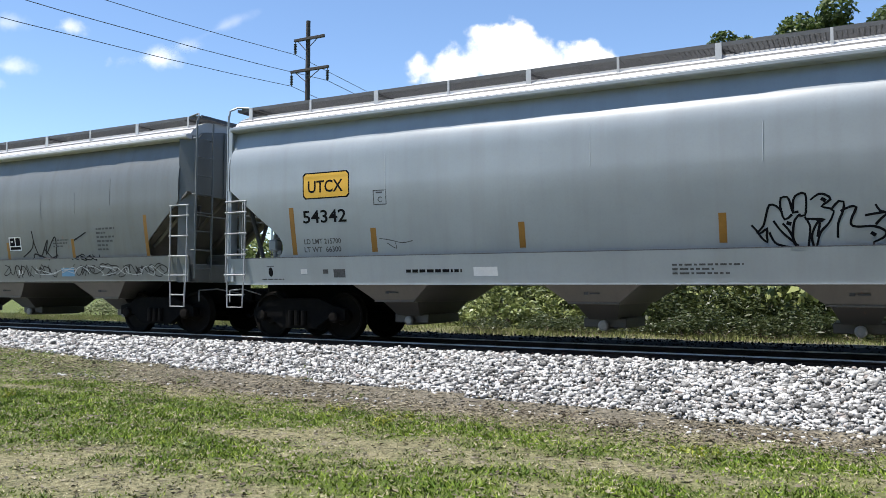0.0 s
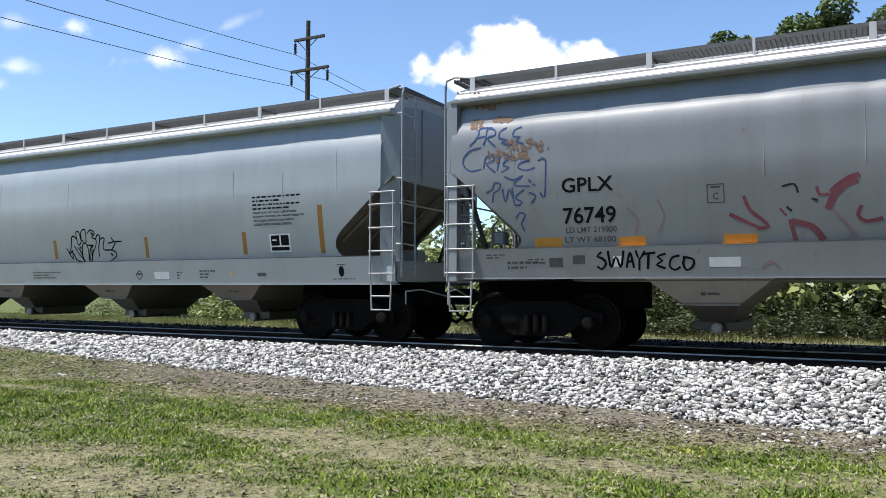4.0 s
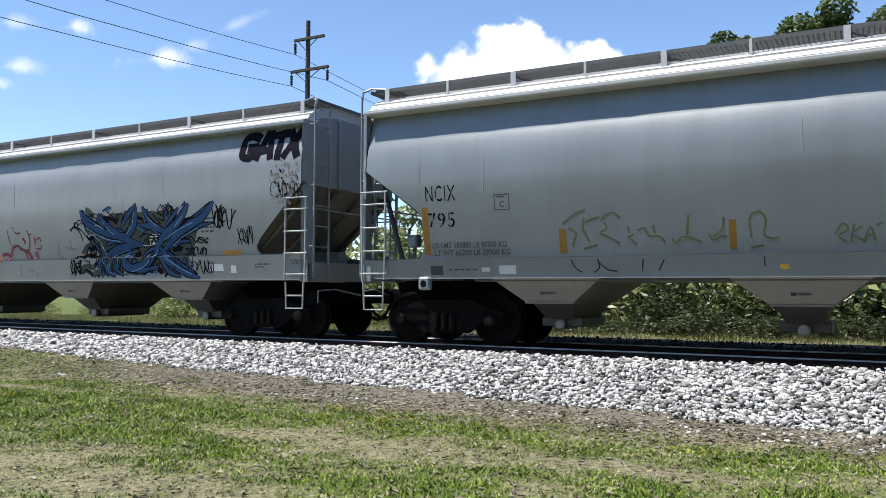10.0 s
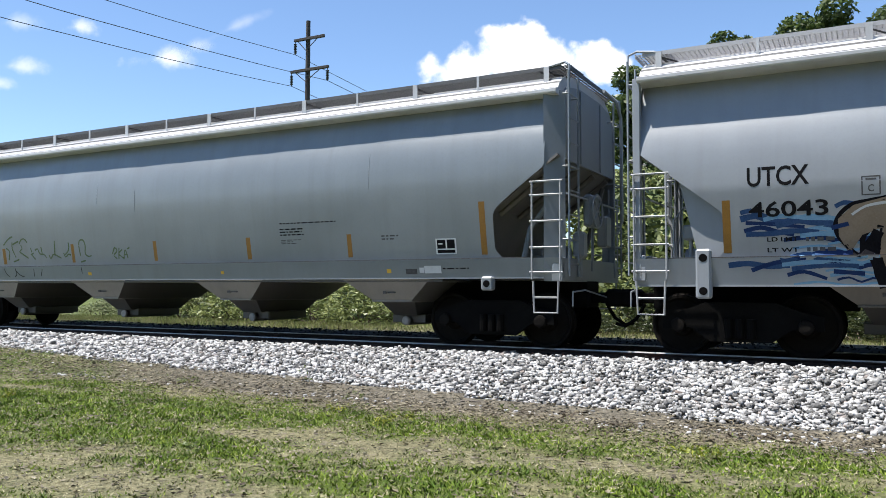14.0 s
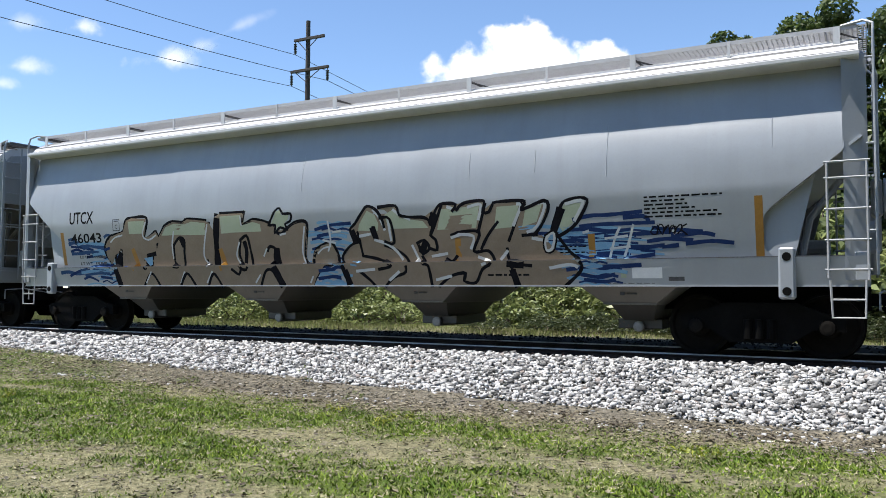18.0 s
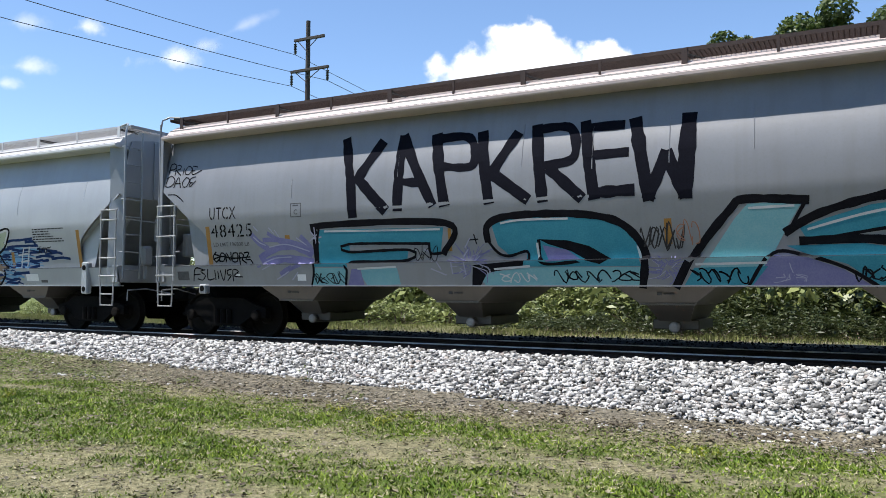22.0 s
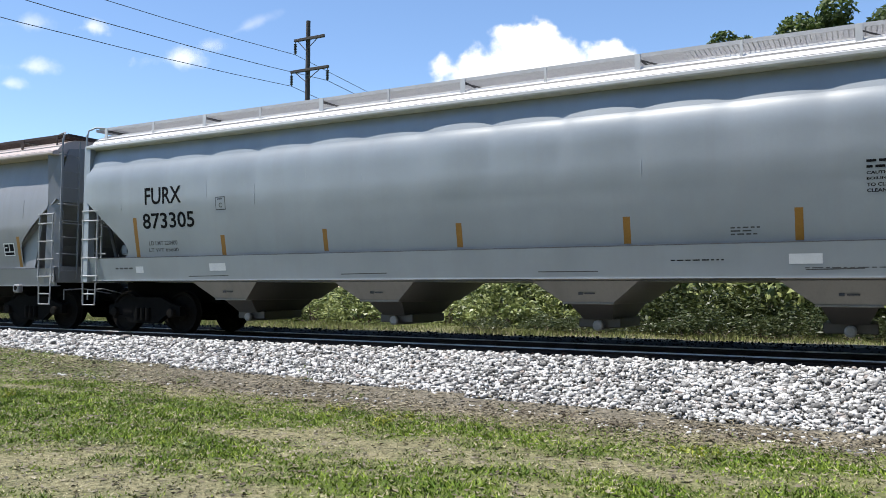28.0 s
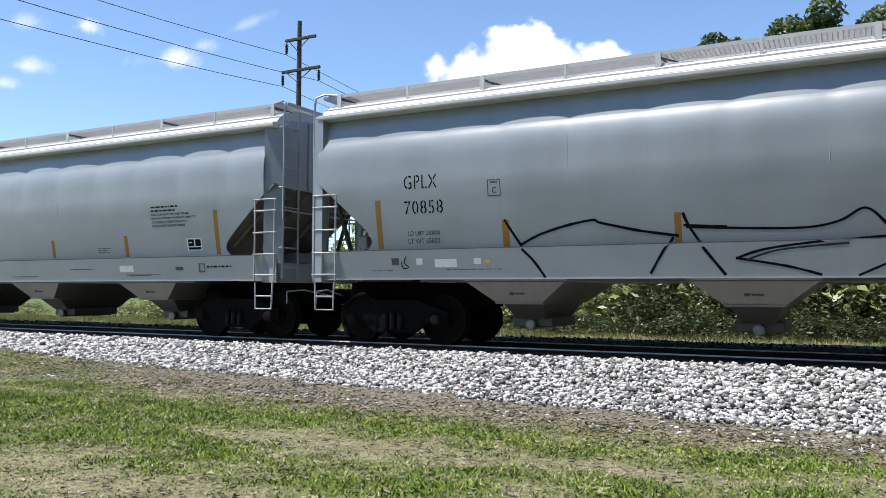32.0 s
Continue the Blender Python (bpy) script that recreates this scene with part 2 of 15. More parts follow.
# ---- ground and track ----
def ground_height(x, y):
    """The yard lies below the ballast; the land behind the track is level with the rails."""
    n = noise.noise(Vector((x * 0.35, y * 0.35, 0.0))) * 0.03 + noise.noise(Vector((x * 1.3, y * 1.3, 4.0))) * 0.012
    rise = max(0.0, min(1.0, (y - 14.4) / 1.2))
    z = GROUND_Z + (FAR_Z - GROUND_Z) * rise * rise * (3 - 2 * rise) + (n if abs(x) < 80 and y < 60 else 0.0)
    if TRACK_Y - 4.3 < y < TRACK_Y + ballast_foot(x) and -70 < x < 12:  # soil over the edge of the ballast
        z = max(z, ballast_height(y) + 0.035)
    return z


def grid_sheet(xs, ys, zf):
    s = Shape()
    nx, ny = len(xs), len(ys)
    s.v = [(x, y, zf(x, y)) for y in ys for x in xs]
    s.f = [(j * nx + i, j * nx + i + 1, (j + 1) * nx + i + 1, (j + 1) * nx + i) for j in range(ny - 1) for i in range(nx - 1)]
    return s


FOOT = [(-60, -2.1), (-30, -2.2), (-17.7, -2.45), (-12.9, -2.85), (-5.6, -3.22), (0.2, -3.55), (10, -3.75)]


def ballast_foot(x):
    """How far before the track's middle the stones reach."""
    for (a, da), (b, db) in zip(FOOT, FOOT[1:]):
        if x <= b:
            break
    return da + (db - da) * max(0.0, x - a) / (b - a)


def ballast_height(y):
    d = y - TRACK_Y
    pts = [(-4.3, -0.80), (-3.5, -0.60), (-2.6, -0.36), (-1.6, -0.12), (-1.25, -0.10), (-0.85, -0.15), (0, -0.17), (0.85, -0.13), (1.3, -0.07), (1.9, 0.01), (2.5, 0.0), (3.0, -0.12), (3.9, -0.8)]
    for (a, za), (b, zb) in zip(pts, pts[1:]):
        if d <= b:
            return za + (zb - za) * (d - a) / (b - a)
    return -0.8


# Shade between the stones and under the train is put into this near-black.
M["gravel_bed"] = simple("shade_dark_ballast_bed", (0.010, 0.0095, 0.009), (0.032, 0.03, 0.028), 9, 0.95, 0, 0.9, gloss=0.1)
bx = [-90 + 0.6 * i for i in range(190)]
by = [TRACK_Y - 4.2 + 0.2 * i for i in range(41)]
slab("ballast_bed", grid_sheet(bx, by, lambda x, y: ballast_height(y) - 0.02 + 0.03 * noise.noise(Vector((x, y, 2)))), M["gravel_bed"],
     "crushed stone ballast bed under the track, shade put into its near-black", "ballast", smooth=True)


def rail_outline():
    half = [(0.070, -0.172), (0.070, -0.160), (0.012, -0.135), (0.008, -0.05), (0.034, -0.035), (0.036, -0.004)]
    return half + [(0.028, 0.0), (-0.028, 0.0)] + [(-a, b) for a, b in reversed(half)]


for side in (-1, 1):
    ob = thing("rail", "rusty steel rail with a polished running surface", "rail", "rails of the track", at=(0, TRACK_Y + side * 0.752, 0))
    part("rail_web", Shape().prism_x([(y, z - 0.003) for y, z in rail_outline()], -140, 70), M["rail"], ob)
    part("rail_head_band", Shape().box(-140, 70, -0.027, 0.027, -0.002, 0.0015), M["rail_top"], ob, "polished bright running band")
    part("rail_glint_band", Shape().prism_x([(-0.0395, -0.016), (-0.031, 0.0025), (-0.027, 0.0025), (-0.034, -0.016)], -140, 70), M["rail_glint"], ob, "pale strip painted for the glint along the rail head")


# ---- hopper cars ----
PROFILE = [(1.45, 1.395), (1.75, 1.452), (2.0, 1.498), (2.3, 1.55), (2.6, 1.593), (2.85, 1.615), (3.0, 1.615), (3.25, 1.58), (3.5, 1.533), (3.75, 1.468), (3.95, 1.40), (4.14, 1.33)]


def side_y(z):
    for (a, ya), (b, yb) in zip(PROFILE, PROFILE[1:]):
        if z <= b:
            return ya + (yb - ya) * max(0.0, z - a) / (b - a)
    return PROFILE[-1][1]


def smooth_y(z):
    return (side_y(z - 0.09) + 2 * side_y(z) + side_y(z + 0.09)) / 4


def bisect(values, v):
    """How many of the sorted values lie at or below v."""
    return sum(1 for a in values if a <= v)


class Car:
    """A covered hopper car; u runs from its left end, z from the rail."""

    def __init__(self, left, length, label, paint, roof="roof", grating="grating", corner=(2.95, 1.35, 1.95), posts=12, seams=15, buckle=0.02,
                 seed=1, bays=(4.35, 7.95, 11.5, 15.0), sill=(1.08, 1.58), jack=False, edge=3.71, lean=0.45, eave="roof", ends=(0.1, 0.13), brake=False, start=0.0, bay="bay"):
        self.left, self.L, self.paint, self.edge, self.lean, self.eave = left, length, paint, edge, lean, eave
        self.h = length / 2
        self.bay = M[bay]
        self.slant = 0.12 if paint == "dusty" else 0.28  # the corner panel's reach along the side
        self.start = start  # where the measure of its lettering begins
        self.rnd = random.Random(seed)
        self.seed, self.buckle, self.seams = seed, buckle, seams
        self.corner, self.sill = corner, sill
        self.roof_dark = grating == "grating_brown"
        self.posts, self.brake, self.gusset = ends, brake, paint in ("pale_dull", "warm")
        self.root = thing("hopper_car", label, "hopper car", "cars of the freight train", at=(left + self.h, TRACK_Y, 0))
        self.sheets(M[paint], M[roof], M[grating], posts)
        self.ends(M[paint], jack)
        self.under(bays)
        self.trucks()

    # x in the car's space
    def x(self, u):
        return u + self.start - self.h

    def buckled(self, x, z):
        """How far the sheet bows out: shallow pillows between the weld seams, strongest near the top."""
        w = self.L / self.seams
        f = (x + self.h) / w
        k = math.floor(f)
        r = random.Random(self.seed * 97 + k)
        pillow = abs(math.sin(math.pi * (f - k))) ** 0.5 * (0.5 + r.random())
        up = max(0.0, min(1.0, (z - 2.5) / 1.0)) * max(0.0, min(1.0, (4.14 - z) / 0.2))
        n = noise.noise(Vector((x * 0.7, z * 0.9, self.seed * 3.1)))
        return 0.6 * self.buckle * pillow * up + 0.008 * n

    def y(self, x, z):
        return self.hull(z) + self.buckled(x, z)

    def sheet_y(self, x, z):
        """Where the near sheet lies between the corners of its faces."""
        zs = self.levels
        j = min(max(bisect(zs, z) - 1, 0), len(zs) - 2)
        q = min(max((z - zs[j]) / (zs[j + 1] - zs[j]), 0.0), 1.0)
        xl = self.x_left(zs[j]) * (1 - q) + self.x_left(zs[j + 1]) * q
        xr = self.x_right(zs[j]) * (1 - q) + self.x_right(zs[j + 1]) * q
        f = min(max((x + self.h - xl) / (self.L - xl - xr) * self.cols, 0.0), self.cols - 1e-6)
        i = int(f)
        a, b, c, d = (self.node(i + di, j + dj) for dj in (0, 1) for di in (0, 1))
        return (a + (b - a) * (f - i)) * (1 - q) + (c + (d - c) * (f - i)) * q

    def node(self, i, j):
        if (i, j) not in self.nodes:
            z = self.levels[j]
            xl = self.x_left(z)
            self.nodes[i, j] = self.y(-self.h + xl + (self.L - xl - self.x_right(z)) * i / self.cols, z)
        return self.nodes[i, j]

    def hull(self, z):
        """Straight below, then rolling in ever faster towards the shoulder, nearly upright above it."""
        e = self.edge
        z0 = max(2.45, e - 0.7 * (4.13 - e) / self.lean)
        base = smooth_y(min(z0, 2.9))
        off = base - 1.62 + (4.13 - e) * SUN_ACROSS
        if z <= z0:
            return smooth_y(min(z, 2.9))
        if z <= e:
            return base - off * ((z - z0) / (e - z0)) ** 2.8
        return base - off - 0.26 * (z - e)

    def x_left(self, z):
        top, inner, low = self.corner
        if z >= top:
            return 0.10
        run = 0.10 + (inner - 0.10) * (top - z) / (top - low)
        k = min(1.0, max(0.0, 0.5 + (inner - run) / 0.36))
        soft = inner + (run - inner) * k - 0.18 * k * (1 - k)
        foot = max(0.0, 1 - (z - self.sill[1]) / 0.2)
        return soft - 0.16 * min(1.0, foot) ** 2

    def x_right(self, z):
        return max(self.x_left(z), self.slant)

    def sheets(self, paint, roof, grating, posts):
        h, L = self.h, self.L
        zs = sorted(set([self.sill[1] - 0.02 + (4.16 - self.sill[1]) * i / 40 for i in range(41)] + [self.corner[0], self.corner[2], self.edge]))
        nx = 150
        self.near, self.levels, self.cols, self.nodes = None, zs, nx, {}
        for side in (-1, 1):
            s = Shape()
            cols = nx if side < 0 else 40
            for z in zs:
                xl = self.x_left(z)
                for i in range(cols + 1):
                    x = -h + xl + (L - xl - self.x_right(z)) * i / cols
                    s.v.append((x, side * self.y(x, z), z))
            for j in range(len(zs) - 1):
                for i in range(cols):
                    a = j * (cols + 1) + i
                    s.f.append((a, a + 1, a + cols + 2, a + cols + 1))
            ob = part("side_sheet", s, paint, self.root, smooth=True)
            if side < 0:
                self.near = ob
            # side sill with a lower flange
            z0, z1 = self.sill
            part("side_sill", Shape().prism_x([(side * 1.575, z1), (side * 1.535, z1), (side * 1.452, z0), (side * 1.492, z0)], -h, h).box(-h, h, side * 1.442 - 0.07, side * 1.442 + 0.07, z0 - 0.014, z0 + 0.004), paint, self.root)
            # thin dark strip drawn for the shadow line above the sill
            part("sill_shade_line", Shape().box(-h + 0.3, h - 0.3, side * 1.553 - 0.022, side * 1.553 + 0.022, z1 - 0.004, z1 + 0.010), M["ink_worn"], self.root)
            # eave angle along the roof edge
            part("eave", Shape().prism_x([(side * 1.12, 4.09), (side * 1.605, 4.13), (side * 1.62, 4.155), (side * 1.62, 4.20), (side * 1.53, 4.235), (side * 1.12, 4.20)], -h + 0.08, h - 0.08), M[self.eave] if self.eave != "roof" else roof, self.root)
        # weld seams standing a little proud
        for k in range(1, self.seams):
            u = k * L / self.seams - self.start
            if self.rnd.random() < 0.55:
                z0 = 2.6 + self.rnd.random() * 0.5
                z1 = z0 + 0.35 + self.rnd.random() * 0.5
                x = self.x(u)
                s = Shape()
                rows = 8
                for j in range(rows + 1):
                    z = z0 + (z1 - z0) * j / rows
                    y = -self.y(x, z)
                    s.v += [(x - 0.012, y, z), (x, y - 0.008, z), (x + 0.012, y, z)]
                for j in range(rows):
                    a = 3 * j
                    s.f += [(a, a + 1, a + 4, a + 3), (a + 1, a + 2, a + 5, a + 4)]
                part("weld_seam", s, paint, self.near)
        # roof
        arc = [(-1.50, 4.225), (-1.42, 4.33), (-1.25, 4.45), (-1.05, 4.535), (-0.8, 4.57), (-0.4, 4.582), (0, 4.585)]
        arc = arc + [(-a, b) for a, b in reversed(arc[:-1])]
        s = Shape().prism_x(arc + [(1.4, 4.15), (-1.4, 4.15)], -h + 0.09, h - 0.09)
        part("roof_sheet", s, roof, self.root, smooth=True)
        for side in (-1, 1):
            part("roof_seam", Shape().prism_x([(side * 1.41, 4.338), (side * 1.395, 4.36), (side * 1.375, 4.374), (side * 1.38, 4.34)], -h + 0.1, h - 0.1), M["ink_worn"], self.root)
            # solid dark strip standing for the shadow in the groove over the eave
            part("drip_shade_line", Shape().prism_x([(side * 1.537, 4.228), (side * 1.505, 4.25), (side * 1.49, 4.236), (side * 1.52, 4.222)], -h + 0.1, h - 0.1), M["ink_worn"], self.root)
        part("hatch_coaming", Shape().box(-h + 0.9, h - 0.9, -0.32, 0.32, 4.52, 4.63, 0.01), roof, self.root)
        n = 10
        w = (L - 1.9) / n
        for i in range(n):
            a = -h + 0.95 + i * w
            part("hatch_cover", Shape().prism_x([(-0.36, 4.59), (-0.36, 4.63), (-0.2, 4.67), (0.2, 4.67), (0.36, 4.63), (0.36, 4.59)], a + 0.02, a + w - 0.02), roof, self.root)
        # running boards: open grating on brackets
        for side in (-1, 1):
            y0, y1 = 0.62, 1.30
            g = Shape().box(-h + 0.1, h - 0.1, side * y1 - 0.006, side * y1 + 0.006, 4.595, 4.655).box(-h + 0.1, h - 0.1, side * y0 - 0.008, side * y0 + 0.008, 4.590, 4.650)
            for k in range(1, 16):
                y = side * (y0 + (y1 - y0) * k / 16)
                g.box(-h + 0.1, h - 0.1, y - 0.004, y + 0.004, 4.622, 4.645)
            for k in range(int(L / 0.07)):
                x = -h + 0.14 + 0.07 * k
                lo, hi = sorted((side * y0, side * y1))
                g.box(x - 0.006, x + 0.006, lo, hi, 4.628, 4.642)
            part("running_board", g, grating, self.root, "open steel grating walkway")
            for k in range(posts):
                x = -h + 0.35 + (L - 0.7) * k / (posts - 1)
                wide = 0.045 if k % 2 == 0 else 0.02
                b = Shape().box(x - wide, x + wide, side * 1.315 - 0.008, side * 1.315 + 0.008, 4.34, 4.650)
                part("walkway_post", b, grating if self.roof_dark else roof, self.root)
                if k % 2 == 0:
                    b = Shape().tube((x, side * 1.30, 4.590), (x + 0.05, side * 0.64, 4.590), 0.018, 5).tube((x, side * 1.28, 4.570), (x + 0.32, side * 1.05, 4.49), 0.014, 5)
                    part("walkway_strut", b, M["black_paint"], self.root, "dark steel strut")
        for e in (-1, 1):
            x0, x1 = sorted((e * (h + 0.02), e * (h - 0.5)))
            s = Shape().box(x0, x0 + 0.012, -1.3, 1.3, 4.590, 4.655).box(x1 - 0.012, x1, -1.3, 1.3, 4.590, 4.655)
            for k in range(1, 9):
                x = x0 + (x1 - x0) * k / 9
                s.box(x - 0.004, x + 0.004, -1.3, 1.3, 4.622, 4.645)
            for k in range(24):
                y = -1.27 + 0.11 * k
                s.box(x0, x1, y - 0.006, y + 0.006, 4.628, 4.642)
            part("end_crosswalk", s, grating, self.root, "open steel grating walkway")

    def ends(self, paint, jack):
        h = self.h
        top, inner, low = self.corner
        for e in (-1, 1):
            X = lambda u, e=e: e * (h - u)
            # end wall above, slope sheet below
            wide = [(max(-self.hull(z) + 0.01, -1.38 if e > 0 else -9), z) for z in (top, 3.2, 3.5, 3.8, 4.1)]
            rim = wide + [(-1.2, 4.30), (-0.6, 4.40), (0.6, 4.40), (1.2, 4.30)] + [(-a, b) for a, b in reversed(wide)]
            part("end_wall", Shape().prism_x(rim, min(X(0.03), X(0.07)), max(X(0.03), X(0.07))), paint, self.root)
            for k in (-0.55, 0.55):
                part("end_stiffener", Shape().box(min(X(0.0), X(0.03)), max(X(0.0), X(0.03)), k - 0.035, k + 0.035, top + 0.02, 4.36, 0.006), paint, self.root)
            s = Shape()
            line = [(0.06, top + 0.03, 1.58), (0.10 + 0.45 * (inner - 0.10), top - 0.45 * (top - low), 1.56), (inner - 0.02, low + 0.0, 1.54), (inner + 0.55, 1.25, 1.28)]
            for k, (u, z, w) in enumerate((u, z, min(w, self.hull(z) - 0.03)) for u, z, w in line):
                s.v += [(X(u), -w, z), (X(u), w, z), (X(u) - e * 0.02, w, z + 0.03), (X(u) - e * 0.02, -w, z + 0.03)]
                if k:
                    o = 4 * k
                    s.f += [(o - 4, o - 3, o + 1, o), (o - 3, o - 2, o + 2, o + 1), (o - 2, o - 1, o + 3, o + 2), (o - 1, o - 4, o, o + 3)]
            part("slope_sheet", s, paint if self.gusset else M["slope"], self.root, "" if self.gusset else "sloping underside sheet, its shade put into the grey")
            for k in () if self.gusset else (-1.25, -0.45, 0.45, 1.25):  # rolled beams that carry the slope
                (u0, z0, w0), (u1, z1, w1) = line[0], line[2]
                part("slope_beam", Shape().tube((X(u0 + 0.06), k, z0 - 0.08), (X(u1), k, z1 - 0.05), 0.06, 7), M["slope"], self.root, "steel beam darkened like the slope above it")
            if self.gusset:  # wide plates under the slope on this car
                for side in (-1, 1):
                    o = [(inner + 0.35, 1.22), (inner + 0.35, low - 0.1), (0.75, top - 0.35), (0.66, top - 0.45), (0.98, 1.22)]
                    part("slope_gusset", Shape().prism([(X(u), z) for u, z in o], side * 1.39 - 0.012, side * 1.39 + 0.012), paint, self.root)
            # end deck, corner posts, centre bracing
            part("end_sill", Shape().box(min(X(0), X(0.18)), max(X(0), X(0.18)), -1.55, 1.55, 1.12, 1.5, 0.01), paint, self.root)
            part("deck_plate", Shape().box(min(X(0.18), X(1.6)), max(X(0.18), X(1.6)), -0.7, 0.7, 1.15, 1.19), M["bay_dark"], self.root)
            for side in (-1, 1):
                c = side * 1.50
                wp = self.posts[0 if e < 0 else 1]
                out = 1.60 if wp > 0.15 else 1.56
                if e > 0:  # a corner panel set at a slant
                    top_y = [(1.12, 1.585), (self.edge, self.hull(2.8) - 0.02), (4.2, 1.585)]
                    panel = Shape()
                    for z, w in top_y:
                        panel.v += [(h - self.slant - 0.02, side * w, z), (h, side * 1.40, z), (h - 0.02, side * 1.36, z), (h - self.slant - 0.02, side * (w - 0.05), z)]
                    for o in (0, 4):
                        panel.f += [(o + k, o + (k + 1) % 4, o + 4 + (k + 1) % 4, o + 4 + k) for k in range(4)]
                    panel.f += [(0, 1, 2, 3), (8, 9, 10, 11)]
                    part("corner_panel", panel, paint, self.root)
                else:
                    part("corner_post", Shape().box(min(X(0.0), X(wp)), max(X(0.0), X(wp)), min(side * 1.44, side * out), max(side * 1.44, side * out), 1.12, 4.2, 0.006)
                         .box(min(X(0), X(0.025)), max(X(0), X(0.025)), min(side * 1.3, side * 1.5), max(side * 1.3, side * 1.5), 1.12, 4.2), paint, self.root)
                if not self.gusset:
                    part("end_brace", Shape().tube((X(0.16), side * 1.12, top - 0.2), (X(0.62), side * 1.0, 1.19), 0.045, 7), M["bay_dark"], self.root, "slanting dark steel brace")
                # side ladder
                y = side * 1.60
                s = Shape().tube((X(0.02), y, 1.12), (X(0.02), y, 2.72), 0.018, 6).tube((X(0.50), y, 1.15), (X(0.50), y, 2.72), 0.018, 6)
                bright = M["ladder"]
                lad = part("side_ladder", s, bright, self.root, "tubular steel grab ladder")
                for z in (1.26, 1.66, 2.08, 2.5, 2.72):
                    part("rung", Shape().tube((X(-0.02), y, z), (X(0.54), y, z), 0.017, 6), bright, lad)
                s = Shape().path([(X(0.05), y, 1.12), (X(0.07), y, 0.62), (X(0.46), y, 0.62), (X(0.48), y, 1.12)], 0.018)
                st = part("step", s, bright, self.root, "bent steel stirrup step")
                part("tread", Shape().tube((X(0.06), y, 0.86), (X(0.47), y, 0.86), 0.016, 6), bright, st)
                # end ladder
                s = Shape()
                for yy in (1.02, 1.48):
                    s.tube((X(-0.09), side * yy, 1.2), (X(-0.09), side * yy, 4.50), 0.02, 6)
                lad = part("end_ladder", s, paint, self.root, "tubular steel grab ladder")
                for k in range(8):
                    z = 1.4 + 0.39 * k
                    part("rung", Shape().tube((X(-0.09), side * 1.0, z), (X(-0.09), side * 1.5, z), 0.015, 6), paint, lad)
                    if k % 3 == 1:
                        for yy, u in ((1.48, 0.02), (1.02, 0.06)):
                            part("standoff", Shape().tube((X(-0.09), side * yy, z), (X(u), side * yy, z), 0.015, 6), paint, lad)
                s = Shape().path([(X(-0.09), side * 1.48, 4.4), (X(-0.09), side * 1.44, 4.60), (X(0.02), side * 1.34, 4.68), (X(0.3), side * 1.3, 4.65)], 0.02)
                part("roof_handrail", s, paint, self.root)
                for u in (0.10,):  # a thin upright on the end platform
                    part("stanchion", Shape().tube((X(u), side * 1.30, 1.16), (X(u), side * 1.30, min(2.9, top - 0.12 - 0.8 * u)), 0.022, 6), paint, self.root)
                if jack:
                    u, zb, zt = jack
                    s = Shape().box(min(X(u - 0.11), X(u + 0.11)), max(X(u - 0.11), X(u + 0.11)), side * 1.54 - 0.07, side * 1.54 + 0.07, zb, zt, 0.03)
                    plate = part("jacking_plate", s, paint, self.root)
                    part("jacking_hole", Shape().tube((X(u), side * 1.60, zb + 0.11), (X(u), side * 1.616, zb + 0.11), 0.06, 12), M["black"], plate)
                    if zt > 1.4:
                        part("jacking_hole", Shape().tube((X(u), side * 1.60, zt - 0.13), (X(u), side * 1.616, zt - 0.13), 0.06, 12), M["black"], plate)
            # coupler with its draft gear, uncoupling lever and air hose
            s = Shape().box(min(X(-0.28), X(0.3)), max(X(-0.28), X(0.3)), -0.09, 0.09, 0.76, 0.94, 0.02)
            s.box(min(X(-0.62), X(-0.26)), max(X(-0.62), X(-0.26)), -0.17, 0.17, 0.70, 1.0, 0.05)
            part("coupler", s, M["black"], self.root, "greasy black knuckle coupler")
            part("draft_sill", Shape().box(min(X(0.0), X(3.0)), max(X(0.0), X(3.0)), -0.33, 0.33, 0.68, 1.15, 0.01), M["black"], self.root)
            part("uncoupling_lever", Shape().path([(X(-0.10), -1.35, 0.72), (X(-0.10), -1.35, 0.95), (X(-0.16), -0.9, 0.98), (X(-0.3), -0.2, 0.86)], 0.014), paint, self.root)
            part("air_hose", Shape().path([(X(-0.15), 0.3 * e, 0.75), (X(-0.3), 0.3 * e, 0.5), (X(-0.5), 0.25 * e, 0.38), (X(-0.66), 0.2 * e, 0.42)], 0.03, 7), M["black"], self.root)
        # brake gear on the end platforms
        part("brake_cylinder", Shape().tube((h - 1.25, 0.35, 1.62), (h - 0.55, 0.35, 1.62), 0.16, 14), paint, self.root)
        part("air_reservoir", Shape().tube((-h + 0.55, -0.35, 1.45), (-h + 1.35, -0.35, 1.45), 0.2, 14), paint, self.root)
        part("valve", Shape().box(-h + 0.62, -h + 0.84, -1.05, -0.85, 1.75, 1.98, 0.03).tube((-h + 0.73, -0.95, 1.2), (-h + 0.73, -0.95, 1.78), 0.03, 8), paint, self.root)
        part("pipe", Shape().path([(-h + 0.4, -0.6, 1.2), (-h + 0.4, -0.6, 2.1), (-h + 0.55, -0.55, 2.3), (-h + 1.2, -0.5, 2.0)], 0.025, 6), paint, self.root)
        for e in (-1, 1):
            x = e * (h + 0.05)
            part("end_handrail", Shape().path([(x, -1.48, 2.52), (x + 0.05 * e, -0.9, 2.50), (x + 0.05 * e, 0.9, 2.50), (x, 1.48, 2.52)], 0.018, 6), paint, self.root)
